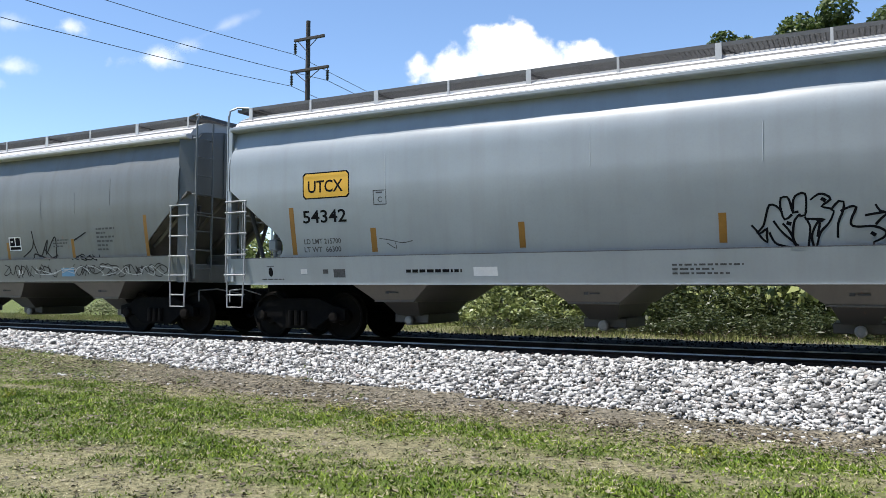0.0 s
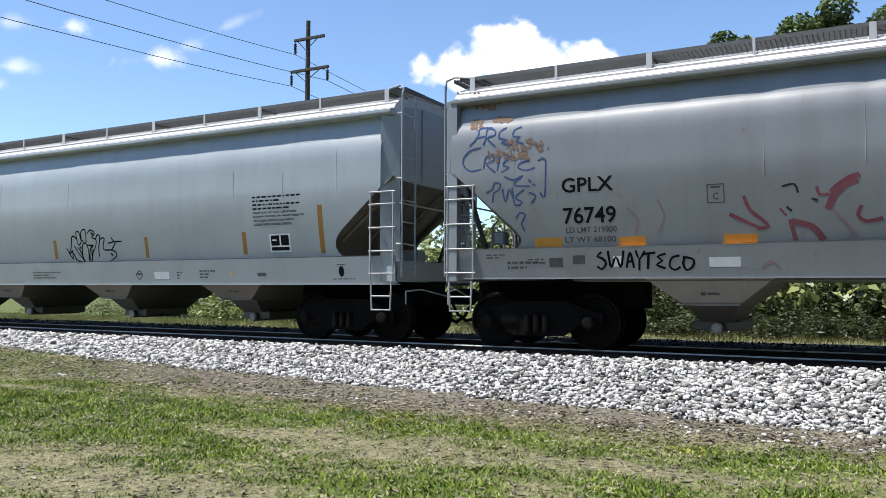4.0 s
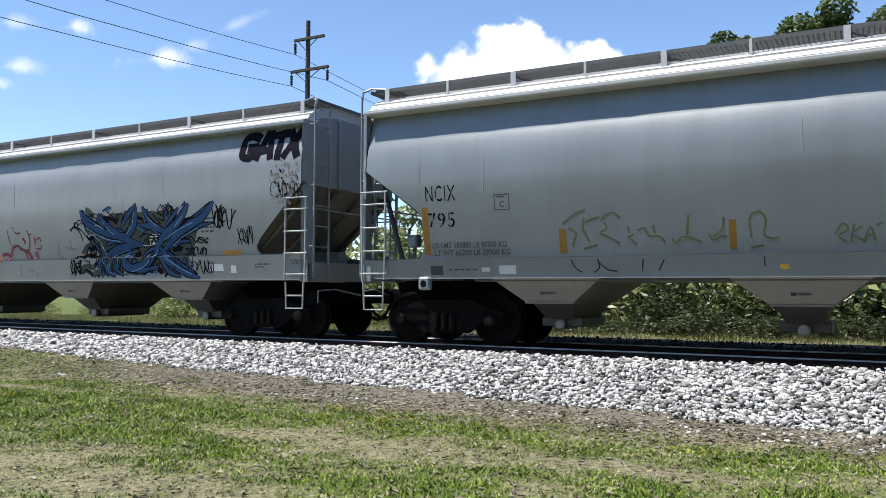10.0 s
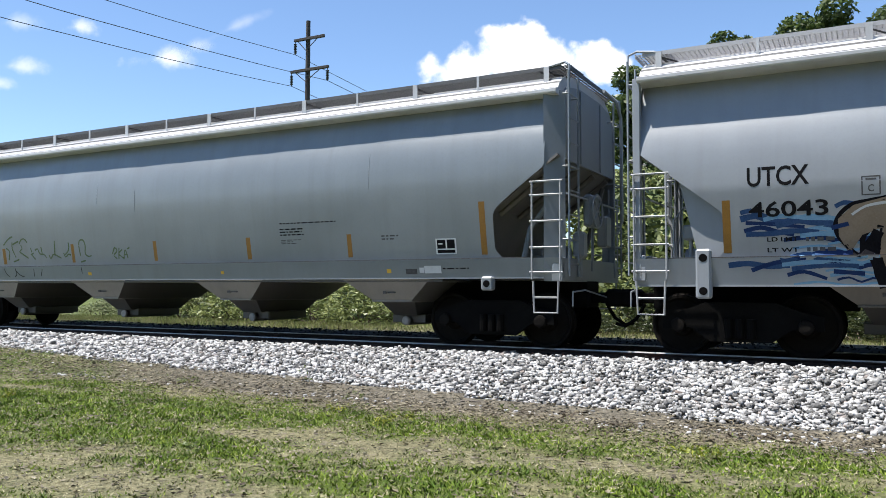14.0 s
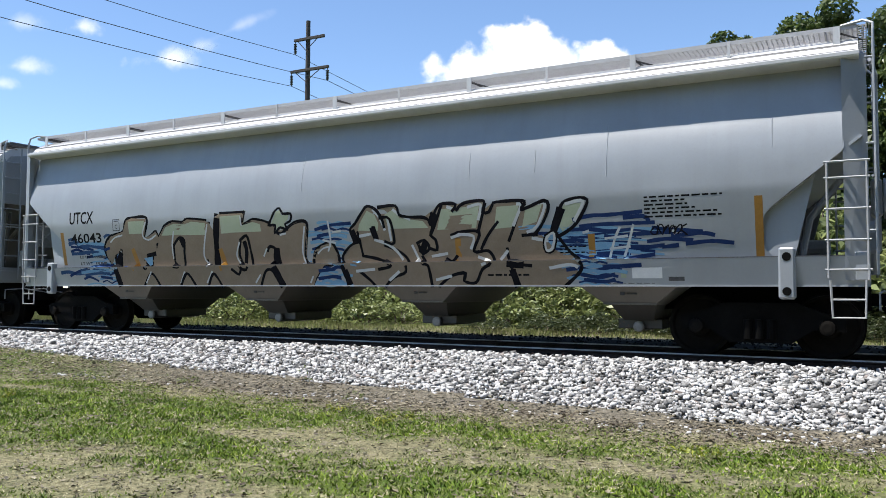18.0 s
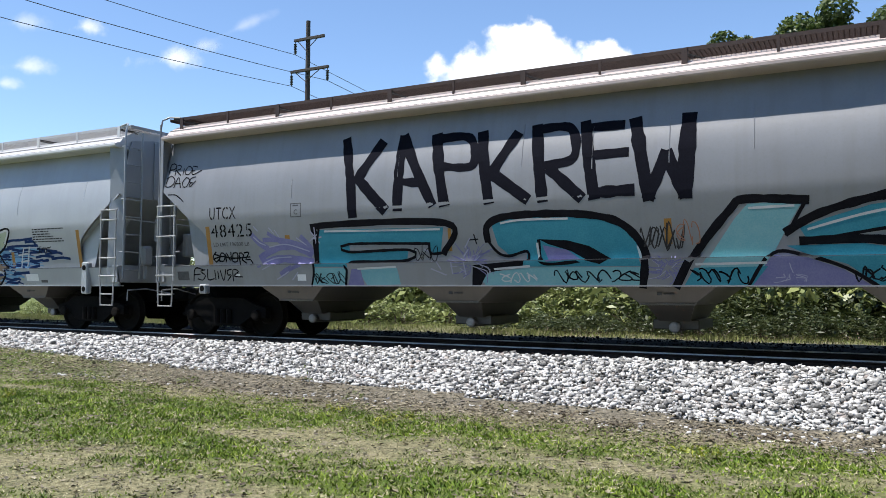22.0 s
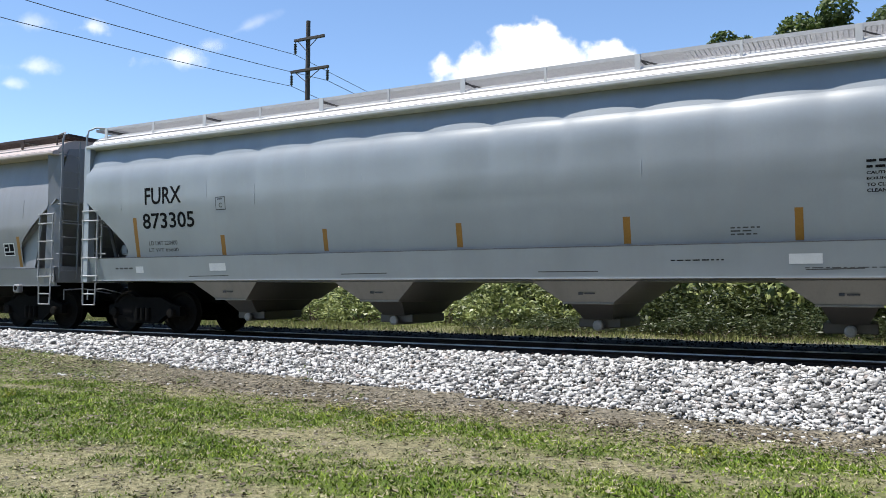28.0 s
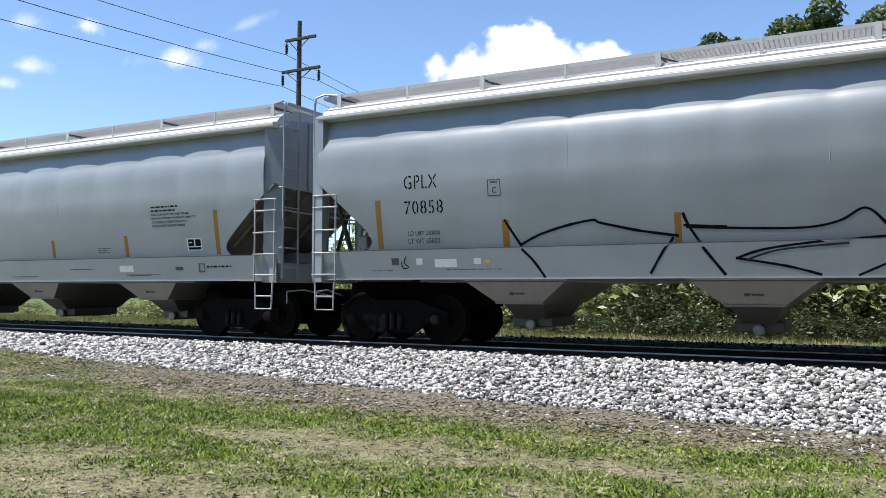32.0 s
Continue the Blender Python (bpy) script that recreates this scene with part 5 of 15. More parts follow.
class Paint:
    """Paint on one car's near side; places are (metres from its left end, metres above the rail)."""

    def __init__(self, car, from_end=False):
        self.car, self.shapes, self.count = car, {}, 0
        self.back = car.start if from_end else 0.0

    def shape(self, mat, own):
        """Broad strokes and fills are pieces of their own; thin lines of one colour stay together."""
        self.count += 1
        return self.shapes.setdefault((mat, self.count if own else 0), Shape())

    def spot(self, u, z, level):
        x = self.car.x(u - self.back)
        return (x, skin(self.car, x, z, (0.0045 if z > 3.05 else 0.0008) + 0.0004 * level + 0.00003 * (self.count % 40)), z)

    def stroke(self, mat, width, pts, level=3, taper=False):
        """A brushed line through the points, a little uneven in width."""
        dense = []
        n = len(pts)
        for i in range(n - 1):
            p0, p1, p2, p3 = pts[max(0, i - 1)], pts[i], pts[i + 1], pts[min(n - 1, i + 2)]
            d = math.dist(p1, p2)
            steps = max(1, min(14, int(d / 0.07) + (n > 2)))
            for k in range(steps):
                t = k / steps
                dense.append([0.5 * (2 * b + (c - a) * t + (2 * a - 5 * b + 4 * c - e) * t * t + (3 * b - a - 3 * c + e) * t ** 3) for a, b, c, e in zip(p0, p1, p2, p3)])
        dense.append(pts[-1])
        s = self.shape(mat, width >= 0.02)
        o = len(s.v)
        m = len(dense)
        cuts = max(1, math.ceil(width / 0.05))
        for i, (u, z) in enumerate(dense):
            a, b = dense[max(0, i - 1)], dense[min(m - 1, i + 1)]
            dx, dz = b[0] - a[0], b[1] - a[1]
            l = math.hypot(dx, dz) or 1.0
            w = 0.5 * width * (0.86 + 0.28 * noise.noise(Vector((u * 6, z * 6, 3))) + 0.14)
            if taper:
                w *= 0.12 + 0.88 * math.sin(math.pi * (0.06 + 0.88 * i / (m - 1))) ** 0.7
            ex, ez = (0.0, 0.0)
            if i in (0, m - 1):
                q = (-1 if i == 0 else 1) * 0.35 * width * (0.3 if taper else 1)
                ex, ez = q * dx / l, q * dz / l
            for k in range(cuts + 1):
                e = 2 * k / cuts - 1
                s.v.append(self.spot(u + ex + e * w * dz / l, z + ez - e * w * dx / l, level))
        n = cuts + 1
        s.f += [(o + n * i + k, o + n * i + k + 1, o + n * i + n + k + 1, o + n * i + n + k) for i in range(m - 1) for k in range(cuts)]

    def fill(self, mat, poly, level=1):
        """A filled outline, cut into thin level strips that follow the sheet."""
        s = self.shape(mat, level < 2)
        zs = sorted(set([z for u, z in poly] + [self.car.sill[1] + 0.0025, self.car.sill[1] + 0.0035] + [1.0 + 0.06 * i for i in range(54)]))
        lo, hi = min(z for u, z in poly), max(z for u, z in poly)
        zs = [z for z in zs if lo <= z <= hi]
        edges = list(zip(poly, poly[1:] + poly[:1]))
        for za, zb in zip(zs, zs[1:]):
            if zb - za < 1e-4:
                continue
            mid = (za + zb) / 2
            cross = []
            for (u1, z1), (u2, z2) in edges:
                if (z1 > mid) != (z2 > mid):
                    f = lambda z: u1 + (u2 - u1) * (z - z1) / (z2 - z1)
                    cross.append((f(mid), f(za), f(zb)))
            cross.sort()
            for a, b in zip(cross[::2], cross[1::2]):
                n = max(1, int((b[0] - a[0]) / 0.4))
                for k in range(n):
                    g = lambda i, q: a[i] + (b[i] - a[i]) * q
                    o = len(s.v)
                    s.v += [self.spot(g(1, k / n), za, level), self.spot(g(1, (k + 1) / n), za, level), self.spot(g(2, (k + 1) / n), zb, level), self.spot(g(2, k / n), zb, level)]
                    s.f.append((o, o + 1, o + 2, o + 3))

    def done(self, name, label):
        for (mat, own), s in self.shapes.items():
            ob = part(name, plain_mesh(name, s, M[mat]), None, self.car.near, label)
            if not own:
                tagged(ob, label or name, kind="stuff")


def plain_mesh(name, s, mat):
    me = bpy.data.meshes.new(name)
    me.from_pydata(s.v, [], s.f)
    bm = bmesh.new()
    bm.from_mesh(me)
    bmesh.ops.remove_doubles(bm, verts=bm.verts, dist=0.0004)
    bm.to_mesh(me)
    bm.free()
    me.materials.append(mat)
    return me


def rect(car, mat, u0, u1, z0, z1, name, label):
    p = Paint(car)
    p.fill(mat, [(u0, z0), (u1, z0), (u1, z1), (u0, z1)], 1)
    p.done(name, label)


def bars(car, u0, u1, z0, z1, rows, mat, seed):
    """Lines of small illegible print, as plain bars."""
    r = random.Random(seed)
    p = Paint(car)
    h = (z1 - z0) / (rows if rows > 1 else 1)
    for k in range(rows):
        top = z1 - k * h
        end = u0 + (u1 - u0) * (r.uniform(0.55, 1.0) if k else 1.0)
        u = u0
        while u < end - 0.02:
            w = r.uniform(0.035, 0.14)
            p.fill(mat, [(u, top - 0.45 * h), (min(end, u + w), top - 0.45 * h), (min(end, u + w), top), (u, top)], 2)
            u += w + 0.03
    p.done("print", "small black print")


def stencil_box(car, u0, u1, z0, z1):
    p = Paint(car)
    p.stroke("ink_worn", 0.016, [(u0, z0), (u0, z1)], 2)
    p.stroke("ink_worn", 0.016, [(u1, z0), (u1, z1)], 2)
    p.stroke("ink_worn", 0.016, [(u0, z0), (u1, z0)], 2)
    p.stroke("ink_worn", 0.016, [(u0, z1), (u1, z1)], 2)
    p.done("stencil", "thin black stencilled box")
    w, h = u1 - u0, z1 - z0
    word(car, "C", u0 + 0.33 * w, u1 - 0.33 * w, z0 + 0.16 * h, z0 + 0.55 * h, "ink_worn")
    bars(car, u0 + 0.2 * w, u1 - 0.2 * w, z1 - 0.32 * h, z1 - 0.1 * h, 1, "ink_worn", 2)


def panel(car, u0, u1, z0, z1):
    """The consolidated stencil: black fields in a white border."""
    w, h = u1 - u0, z1 - z0
    p = Paint(car)
    p.fill("white", [(u0, z0), (u1, z0), (u1, z1), (u0, z1)], 1)
    for a, b, c, d in ((0.07, 0.48, 0.36, 0.92), (0.55, 0.93, 0.36, 0.92), (0.07, 0.93, 0.08, 0.28)):
        p.fill("ink", [(u0 + a * w, z0 + c * h), (u0 + b * w, z0 + c * h), (u0 + b * w, z0 + d * h), (u0 + a * w, z0 + d * h)], 2)
    p.fill("white", [(u0 + 0.13 * w, z0 + 0.62 * h), (u0 + 0.34 * w, z0 + 0.62 * h), (u0 + 0.34 * w, z0 + 0.70 * h), (u0 + 0.13 * w, z0 + 0.70 * h)], 3)
    p.done("panel", "black inspection panel with a white border")


def oval(car, u, z, rx, rz):
    p = Paint(car)
    p.fill("ink", [(u + rx * math.cos(0.524 * i), z + rz * math.sin(0.524 * i)) for i in range(12)], 1)
    p.fill("ink_worn", [(u - 1.6 * rx, z + rz * 1.15), (u + 1.6 * rx, z + rz * 1.15), (u + 1.6 * rx, z + rz * 1.3), (u - 1.6 * rx, z + rz * 1.3)], 1)
    p.done("stencil", "black stencilled oval")


def logo_plate(car, u0, u1, z0, z1):
    c = 0.05
    ring = lambda e: [(u0 + c + e, z0 + e), (u1 - c - e, z0 + e), (u1 - e, z0 + c + e), (u1 - e, z1 - c - e), (u1 - c - e, z1 - e), (u0 + c + e, z1 - e), (u0 + e, z1 - c - e), (u0 + e, z0 + c + e)]
    p = Paint(car)
    p.fill("ink", ring(-0.012), 0)
    p.fill("yellow", ring(0.012), 1)
    p.done("name_plate", "yellow plate with a black rim")


WORDS = {}


def letter_faces(text, bold, bridges):
    """Flat letters in a unit box; stencilled ones are cut through at the middle of each letter."""
    cu = bpy.data.curves.new("letters", "FONT")
    cu.body = text
    cu.resolution_u = 3
    cu.offset = bold
    if bridges:
        cu.space_character = 1.12
    tmp = bpy.data.objects.new("letters", cu)
    bm = bmesh.new()
    bm.from_mesh(tmp.to_mesh())
    tmp.to_mesh_clear()
    bpy.data.objects.remove(tmp)
    xs, ys = [v.co.x for v in bm.verts], [v.co.y for v in bm.verts]
    x0, x1, y0, y1 = min(xs), max(xs), min(ys), max(ys)
    for v in bm.verts:
        v.co = ((v.co.x - x0) / (x1 - x0), (v.co.y - y0) / (y1 - y0), 0)
    if bridges:
        bands = [((i + 0.5) / len(text), 0.055 / len(text)) for i, c in enumerate(text) if c not in "T "]
        for c, w in bands:
            for x in (c - w, c + w):
                bmesh.ops.bisect_plane(bm, geom=bm.verts[:] + bm.edges[:] + bm.faces[:], plane_co=(x, 0, 0), plane_no=(1, 0, 0))
        cut = [f for f in bm.faces if any(abs(f.calc_center_median().x - c) < w for c, w in bands)]
        bmesh.ops.delete(bm, geom=cut, context="FACES")
    for k in range(1, 6):
        bmesh.ops.bisect_plane(bm, geom=bm.verts[:] + bm.edges[:] + bm.faces[:], plane_co=(0, k / 6, 0), plane_no=(0, 1, 0))
    bm.verts.index_update()
    flat = [(v.co.x, v.co.y) for v in bm.verts], [tuple(v.index for v in f.verts) for f in bm.faces]
    bm.free()
    return flat


def word(car, text, u0, u1, z0, z1, mat, bold=0.016, bridges=False, small=False):
    """Stencilled letters, laid on the sheet."""
    if (text, bridges) not in WORDS:
        WORDS[text, bridges] = letter_faces(text, bold, bridges)
    vs, fs = WORDS[text, bridges]
    p = Paint(car)
    s = Shape()
    s.v = [p.spot(u0 + a * (u1 - u0), z0 + b * (z1 - z0), 4) for a, b in vs]
    s.f = list(fs)
    ob = part("lettering", plain_mesh("lettering", s, M[mat]), None, car.near, "black stencilled letters")
    if small:
        tagged(ob, "small black stencilled print", kind="stuff")


CAUTION = ("CAUTION: DO NOT USE STEAM,", "BOILING WATER OR SHARP OBJECTS", "TO CLEAN. ENTER CAR WITH", "CLEAN SOFT SOLED SHOES.")


def notice(car, u0, u1, z0, z1, shut, seed):
    """The lining notice: illegible rows above, the cleaning caution below."""
    rows = shut + 4
    h = (z1 - z0) / rows
    bars(car, u0, u0 + 0.62 * (u1 - u0) if shut < 3 else u0 + 0.95 * (u1 - u0), z1 - shut * h, z1, shut, "ink", seed)
    for k, text in enumerate(CAUTION):
        top = z1 - (shut + k) * h
        word(car, text, u0, u0 + (u1 - u0) * len(text) / 30, top - 0.62 * h, top, "ink", 0.03, small=True)


rect(CARS[0], "ochre", 11.71, 11.81, 1.68, 2.09, "reflective_stripe", "")
rect(CARS[0], "ochre", 14.11, 14.21, 1.68, 2.12, "reflective_stripe", "")
rect(CARS[0], "ochre", 16.54, 16.64, 1.69, 2.57, "reflective_stripe", "")
panel(CARS[0], 11.82, 12.28, 1.89, 2.22)
bars(CARS[0], 15.0, 15.61, 1.79, 2.34, 6, "ink_worn", 3)
bars(CARS[0], 13.46, 14.02, 1.91, 2.12, 3, "ink_worn", 4)
p = Paint(CARS[0])
p.stroke("sp_grey", 0.035, [(12.73,2.33),(12.79,2.0),(12.96,1.73),(13.27,2.12),(13.17,1.79),(13.54,2.18),(13.55,1.85),(13.46,1.65),(13.11,1.92)])
p.stroke("sp_grey", 0.035, [(12.71,1.66),(12.76,1.8),(13.26,1.68),(13.58,1.76)])
p.stroke("sp_grey", 0.035, [(14.23,2.09),(14.64,2.25)])
p.stroke("sp_grey", 0.035, [(12.32,1.74),(12.67,1.93),(12.76,2.13)])
p.stroke("sp_grey", 0.022, [(11.89,1.48),(11.77,1.39),(11.68,1.32),(11.75,1.29),(11.88,1.33),(11.96,1.41),(11.89,1.5),(11.76,1.54)])
p.stroke("sp_grey", 0.022, [(12.14,1.38),(12.16,1.48),(12.16,1.52),(12.14,1.48),(12.1,1.38),(12.04,1.3),(11.99,1.32),(11.94,1.4),(11.92,1.5),(11.94,1.52)])
p.stroke("sp_grey", 0.022, [(12.12,1.47),(12.27,1.52),(12.39,1.23),(12.27,1.51),(12.14,1.48),(12.24,1.23),(12.39,1.54),(12.36,1.42)])
p.stroke("sp_grey", 0.022, [(12.53,1.46),(12.45,1.34),(12.39,1.3),(12.36,1.4),(12.4,1.5),(12.48,1.5),(12.6,1.39),(12.62,1.3)])
p.stroke("sp_grey", 0.022, [(12.74,1.45),(12.67,1.27),(12.6,1.33),(12.57,1.52),(12.59,1.53),(12.68,1.33),(12.79,1.27)])
p.stroke("sp_grey", 0.022, [(12.76,1.51),(12.78,1.5),(12.87,1.43),(12.98,1.35),(13.04,1.3),(13.02,1.31),(12.96,1.36),(12.87,1.44)])
p.stroke("sp_grey", 0.022, [(13.08,1.48),(13.23,1.37),(13.06,1.39),(13.04,1.47),(13.25,1.3),(13.14,1.54),(13.03,1.24)])
p.stroke("sp_grey", 0.022, [(13.19,1.3),(13.25,1.31),(13.37,1.35),(13.43,1.4),(13.39,1.45),(13.28,1.49),(13.2,1.51),(13.24,1.49),(13.37,1.47),(13.45,1.41)])
p.stroke("sp_grey", 0.022, [(13.41,1.53),(13.39,1.48),(13.41,1.41),(13.46,1.35),(13.52,1.28),(13.58,1.25),(13.64,1.25),(13.66,1.29),(13.66,1.36),(13.64,1.42)])
p.stroke("sp_grey", 0.022, [(14.33,1.52),(14.29,1.52),(14.29,1.43),(14.36,1.33),(14.42,1.28),(14.49,1.31),(14.55,1.4),(14.56,1.5),(14.54,1.53),(14.51,1.47)])
p.stroke("sp_grey", 0.022, [(14.65,1.27),(14.73,1.52),(14.55,1.3),(14.6,1.49),(14.78,1.34),(14.6,1.43),(14.57,1.4)])
p.stroke("sp_grey", 0.022, [(14.91,1.34),(14.93,1.5),(14.76,1.31),(14.78,1.44),(14.97,1.42),(14.91,1.32),(14.75,1.5)])
p.stroke("sp_grey", 0.022, [(14.93,1.31),(14.93,1.31),(15.06,1.32),(15.17,1.37),(15.15,1.42),(15.02,1.46),(14.94,1.49),(15.0,1.49)])
p.stroke("sp_grey", 0.022, [(15.16,1.35),(15.28,1.43),(15.37,1.49),(15.3,1.53),(15.19,1.52),(15.15,1.47),(15.27,1.4)])
p.stroke("sp_grey", 0.022, [(15.45,1.43),(15.55,1.31),(15.37,1.26),(15.4,1.32),(15.58,1.44),(15.45,1.53),(15.36,1.51)])
p.stroke("sp_grey", 0.022, [(15.52,1.49),(15.63,1.49),(15.76,1.47),(15.71,1.39),(15.58,1.33),(15.57,1.29),(15.71,1.29)])
p.stroke("sp_grey", 0.022, [(15.94,1.48),(15.92,1.41),(15.82,1.34),(15.75,1.28),(15.77,1.24),(15.88,1.25),(15.96,1.29),(15.96,1.35)])
p.stroke("sp_grey", 0.022, [(16.02,1.29),(15.93,1.34),(15.94,1.39),(16.07,1.45),(16.15,1.49),(16.12,1.5),(15.99,1.48),(15.94,1.43),(16.0,1.36),(16.12,1.31)])
p.stroke("sp_grey", 0.022, [(16.16,1.28),(16.12,1.36),(16.12,1.47),(16.17,1.51),(16.24,1.42),(16.32,1.31),(16.35,1.26),(16.35,1.34)])
p.stroke("sp_grey", 0.022, [(16.3,1.29),(16.4,1.43),(16.52,1.4),(16.41,1.31),(16.31,1.48),(16.48,1.29),(16.52,1.44),(16.37,1.37)])
p.stroke("sp_grey", 0.022, [(16.53,1.34),(16.49,1.41),(16.49,1.47),(16.54,1.46),(16.61,1.4),(16.68,1.32),(16.72,1.3),(16.73,1.33),(16.7,1.42),(16.64,1.47)])
p.stroke("sp_grey", 0.022, [(16.84,1.35),(16.89,1.39),(16.9,1.44),(16.85,1.48),(16.78,1.49),(16.73,1.48),(16.7,1.45),(16.7,1.42),(16.77,1.37),(16.84,1.33)])
p.stroke("sp_grey", 0.022, [(17.06,1.24),(16.92,1.26),(16.87,1.33),(16.95,1.42),(17.07,1.49),(17.07,1.52),(16.95,1.5),(16.88,1.43)])
p.stroke("sp_grey", 0.022, [(17.16,1.35),(17.07,1.41),(17.05,1.46),(17.1,1.49),(17.2,1.46),(17.27,1.41),(17.26,1.35),(17.17,1.31),(17.09,1.27),(17.07,1.28)])
p.stroke("sp_white", 0.015, [(12.91,1.38),(12.85,1.35),(13.0,1.32),(13.23,1.31),(13.42,1.32),(13.44,1.33),(13.29,1.37),(13.06,1.4),(12.91,1.44),(12.95,1.47)])
p.stroke("sp_white", 0.015, [(13.68,1.35),(13.48,1.31),(13.35,1.31),(13.39,1.32),(13.6,1.35),(13.8,1.4),(13.94,1.45),(13.91,1.49)])
p.stroke("sp_white", 0.015, [(14.31,1.42),(13.96,1.41),(13.86,1.34),(14.27,1.47),(14.3,1.33),(13.9,1.43),(14.02,1.39)])
p.stroke("sp_white", 0.015, [(14.28,1.33),(14.41,1.44),(14.56,1.48),(14.72,1.4),(14.82,1.31),(14.82,1.31),(14.74,1.41)])
p.stroke("sp_white", 0.015, [(14.72,1.41),(14.7,1.46),(14.74,1.49),(14.81,1.49),(14.95,1.47),(15.06,1.44),(15.17,1.38),(15.25,1.33),(15.27,1.3),(15.23,1.28)])
p.stroke("sp_white", 0.015, [(15.6,1.43),(15.26,1.48),(15.17,1.48),(15.51,1.43),(15.67,1.35),(15.4,1.29),(15.2,1.28)])
p.stroke("sp_white", 0.015, [(15.58,1.44),(15.71,1.45),(15.91,1.33),(16.05,1.3),(16.08,1.41),(15.99,1.46),(15.82,1.35),(15.68,1.29)])
p.stroke("sp_white", 0.015, [(15.98,1.41),(16.0,1.36),(16.11,1.31),(16.25,1.29),(16.41,1.3),(16.49,1.32),(16.51,1.37),(16.44,1.42)])
p.stroke("sp_white", 0.015, [(16.67,1.32),(16.82,1.27),(16.87,1.32),(16.83,1.42),(16.69,1.47),(16.56,1.43),(16.46,1.34),(16.46,1.28)])
p.stroke("sp_white", 0.015, [(16.78,1.43),(16.8,1.48),(16.9,1.43),(17.04,1.33),(17.19,1.27),(17.29,1.29),(17.29,1.38)])
p.stroke("sp_dark", 0.022, [(14.38,1.74),(14.21,1.69),(14.3,1.64),(14.3,1.73),(14.41,1.72),(14.5,1.63),(14.23,1.71)])
p.stroke("sp_dark", 0.022, [(14.51,1.74),(14.42,1.77),(14.38,1.74),(14.45,1.7),(14.69,1.66),(14.75,1.62),(14.69,1.62),(14.58,1.65)])
p.stroke("sp_dark", 0.022, [(14.72,1.74),(14.6,1.7),(14.71,1.66),(14.82,1.63),(14.94,1.63),(14.92,1.67),(14.66,1.71)])
p.stroke("sp_dark", 0.022, [(15.0,1.64),(14.8,1.72),(14.78,1.75),(14.82,1.71),(15.03,1.63),(15.11,1.61),(15.02,1.68),(15.01,1.74)])
p.done("graffiti", "faded dark spray-paint scrawl")
rect(CARS[0], "sp_sky", 13.84, 14.28, 1.26, 1.45, "placard", "small placard")
rect(CARS[0], "white", 12.25, 12.4, 1.31, 1.42, "placard", "small placard")
logo_plate(CARS[1], 1.95, 2.99, 2.68, 3.15)
word(CARS[1], "UTCX", 2.06, 2.86, 2.78, 3.01, "ink")
word(CARS[1], "54342", 1.9, 2.9, 2.22, 2.46, "ink")
word(CARS[1], "LD LMT 215700", 1.88, 2.73, 1.83, 1.93, "ink_worn")
word(CARS[1], "LT WT  66300", 1.87, 2.72, 1.68, 1.78, "ink_worn")
stencil_box(CARS[1], 3.52, 3.78, 2.5, 2.75)
rect(CARS[1], "white", 5.49, 5.93, 1.21, 1.36, "placard", "small placard")
rect(CARS[1], "white", 1.85, 2.0, 1.27, 1.36, "placard", "small placard")
rect(CARS[1], "ink_worn", 2.37, 2.49, 1.27, 1.35, "placard", "small placard")
rect(CARS[1], "ink_worn", 2.61, 2.87, 1.2, 1.35, "placard", "small placard")
bars(CARS[1], 4.17, 5.27, 1.21, 1.33, 1, "ink", 5)
bars(CARS[1], 0.89, 1.45, 1.13, 1.18, 1, "ink_worn", 6)
oval(CARS[1], 1.12, 1.31, 0.055, 0.09)
rect(CARS[1], "ochre", 1.58, 1.69, 1.64, 2.53, "reflective_stripe", "")
rect(CARS[1], "ochre", 3.4, 3.52, 1.66, 2.09, "reflective_stripe", "")
rect(CARS[1], "ochre", 6.29, 6.4, 1.67, 2.09, "reflective_stripe", "")
rect(CARS[1], "ochre", 9.42, 9.53, 1.67, 2.1, "reflective_stripe", "")
p = Paint(CARS[1])
p.stroke("ink_worn", 0.015, [(3.58,1.9),(3.82,1.86),(4.05,1.81),(4.26,1.84)])
p.stroke("ink_worn", 0.015, [(3.74,1.81),(3.92,1.71),(3.91,1.81)])
p.done("graffiti", "faint grey spray scrawl")
rect(CARS[1], "ochre", 12.45, 12.55, 1.65, 2.09, "reflective_stripe", "")
bars(CARS[1], 8.76, 9.76, 1.18, 1.37, 3, "ink_worn", 7)
bars(CARS[1], 13.48, 13.63, 1.16, 1.33, 3, "ink_worn", 8)
bars(CARS[1], 14.13, 14.59, 1.17, 1.36, 3, "ink_worn", 9)
rect(CARS[1], "white", 12.81, 13.25, 1.19, 1.34, "placard", "small placard")
p = Paint(CARS[1])
p.stroke("ink", 0.018, [(12.26,1.28),(12.36,1.37),(12.45,1.28),(12.35,1.18),(12.26,1.28)])
p.done("stencil", "black stencilled diamond")
bars(CARS[1], 12.29, 12.42, 1.25, 1.31, 1, "ink", 2)
p = Paint(CARS[1])
p.stroke("sp_black", 0.032, [(9.87,1.9),(9.93,1.83),(9.99,1.73),(10.07,1.66),(10.06,1.75),(10.07,1.86),(10.0,1.8),(9.93,1.79),(10.02,1.89),(10.07,2.07),(10.11,2.18),(10.2,2.16),(10.27,2.08)])
p.stroke("sp_black", 0.032, [(10.26,2.27),(10.34,2.28),(10.38,2.19),(10.41,2.06),(10.47,2.07)])
p.stroke("sp_black", 0.032, [(10.26,2.27),(10.25,2.15),(10.3,1.97),(10.39,2.03)])
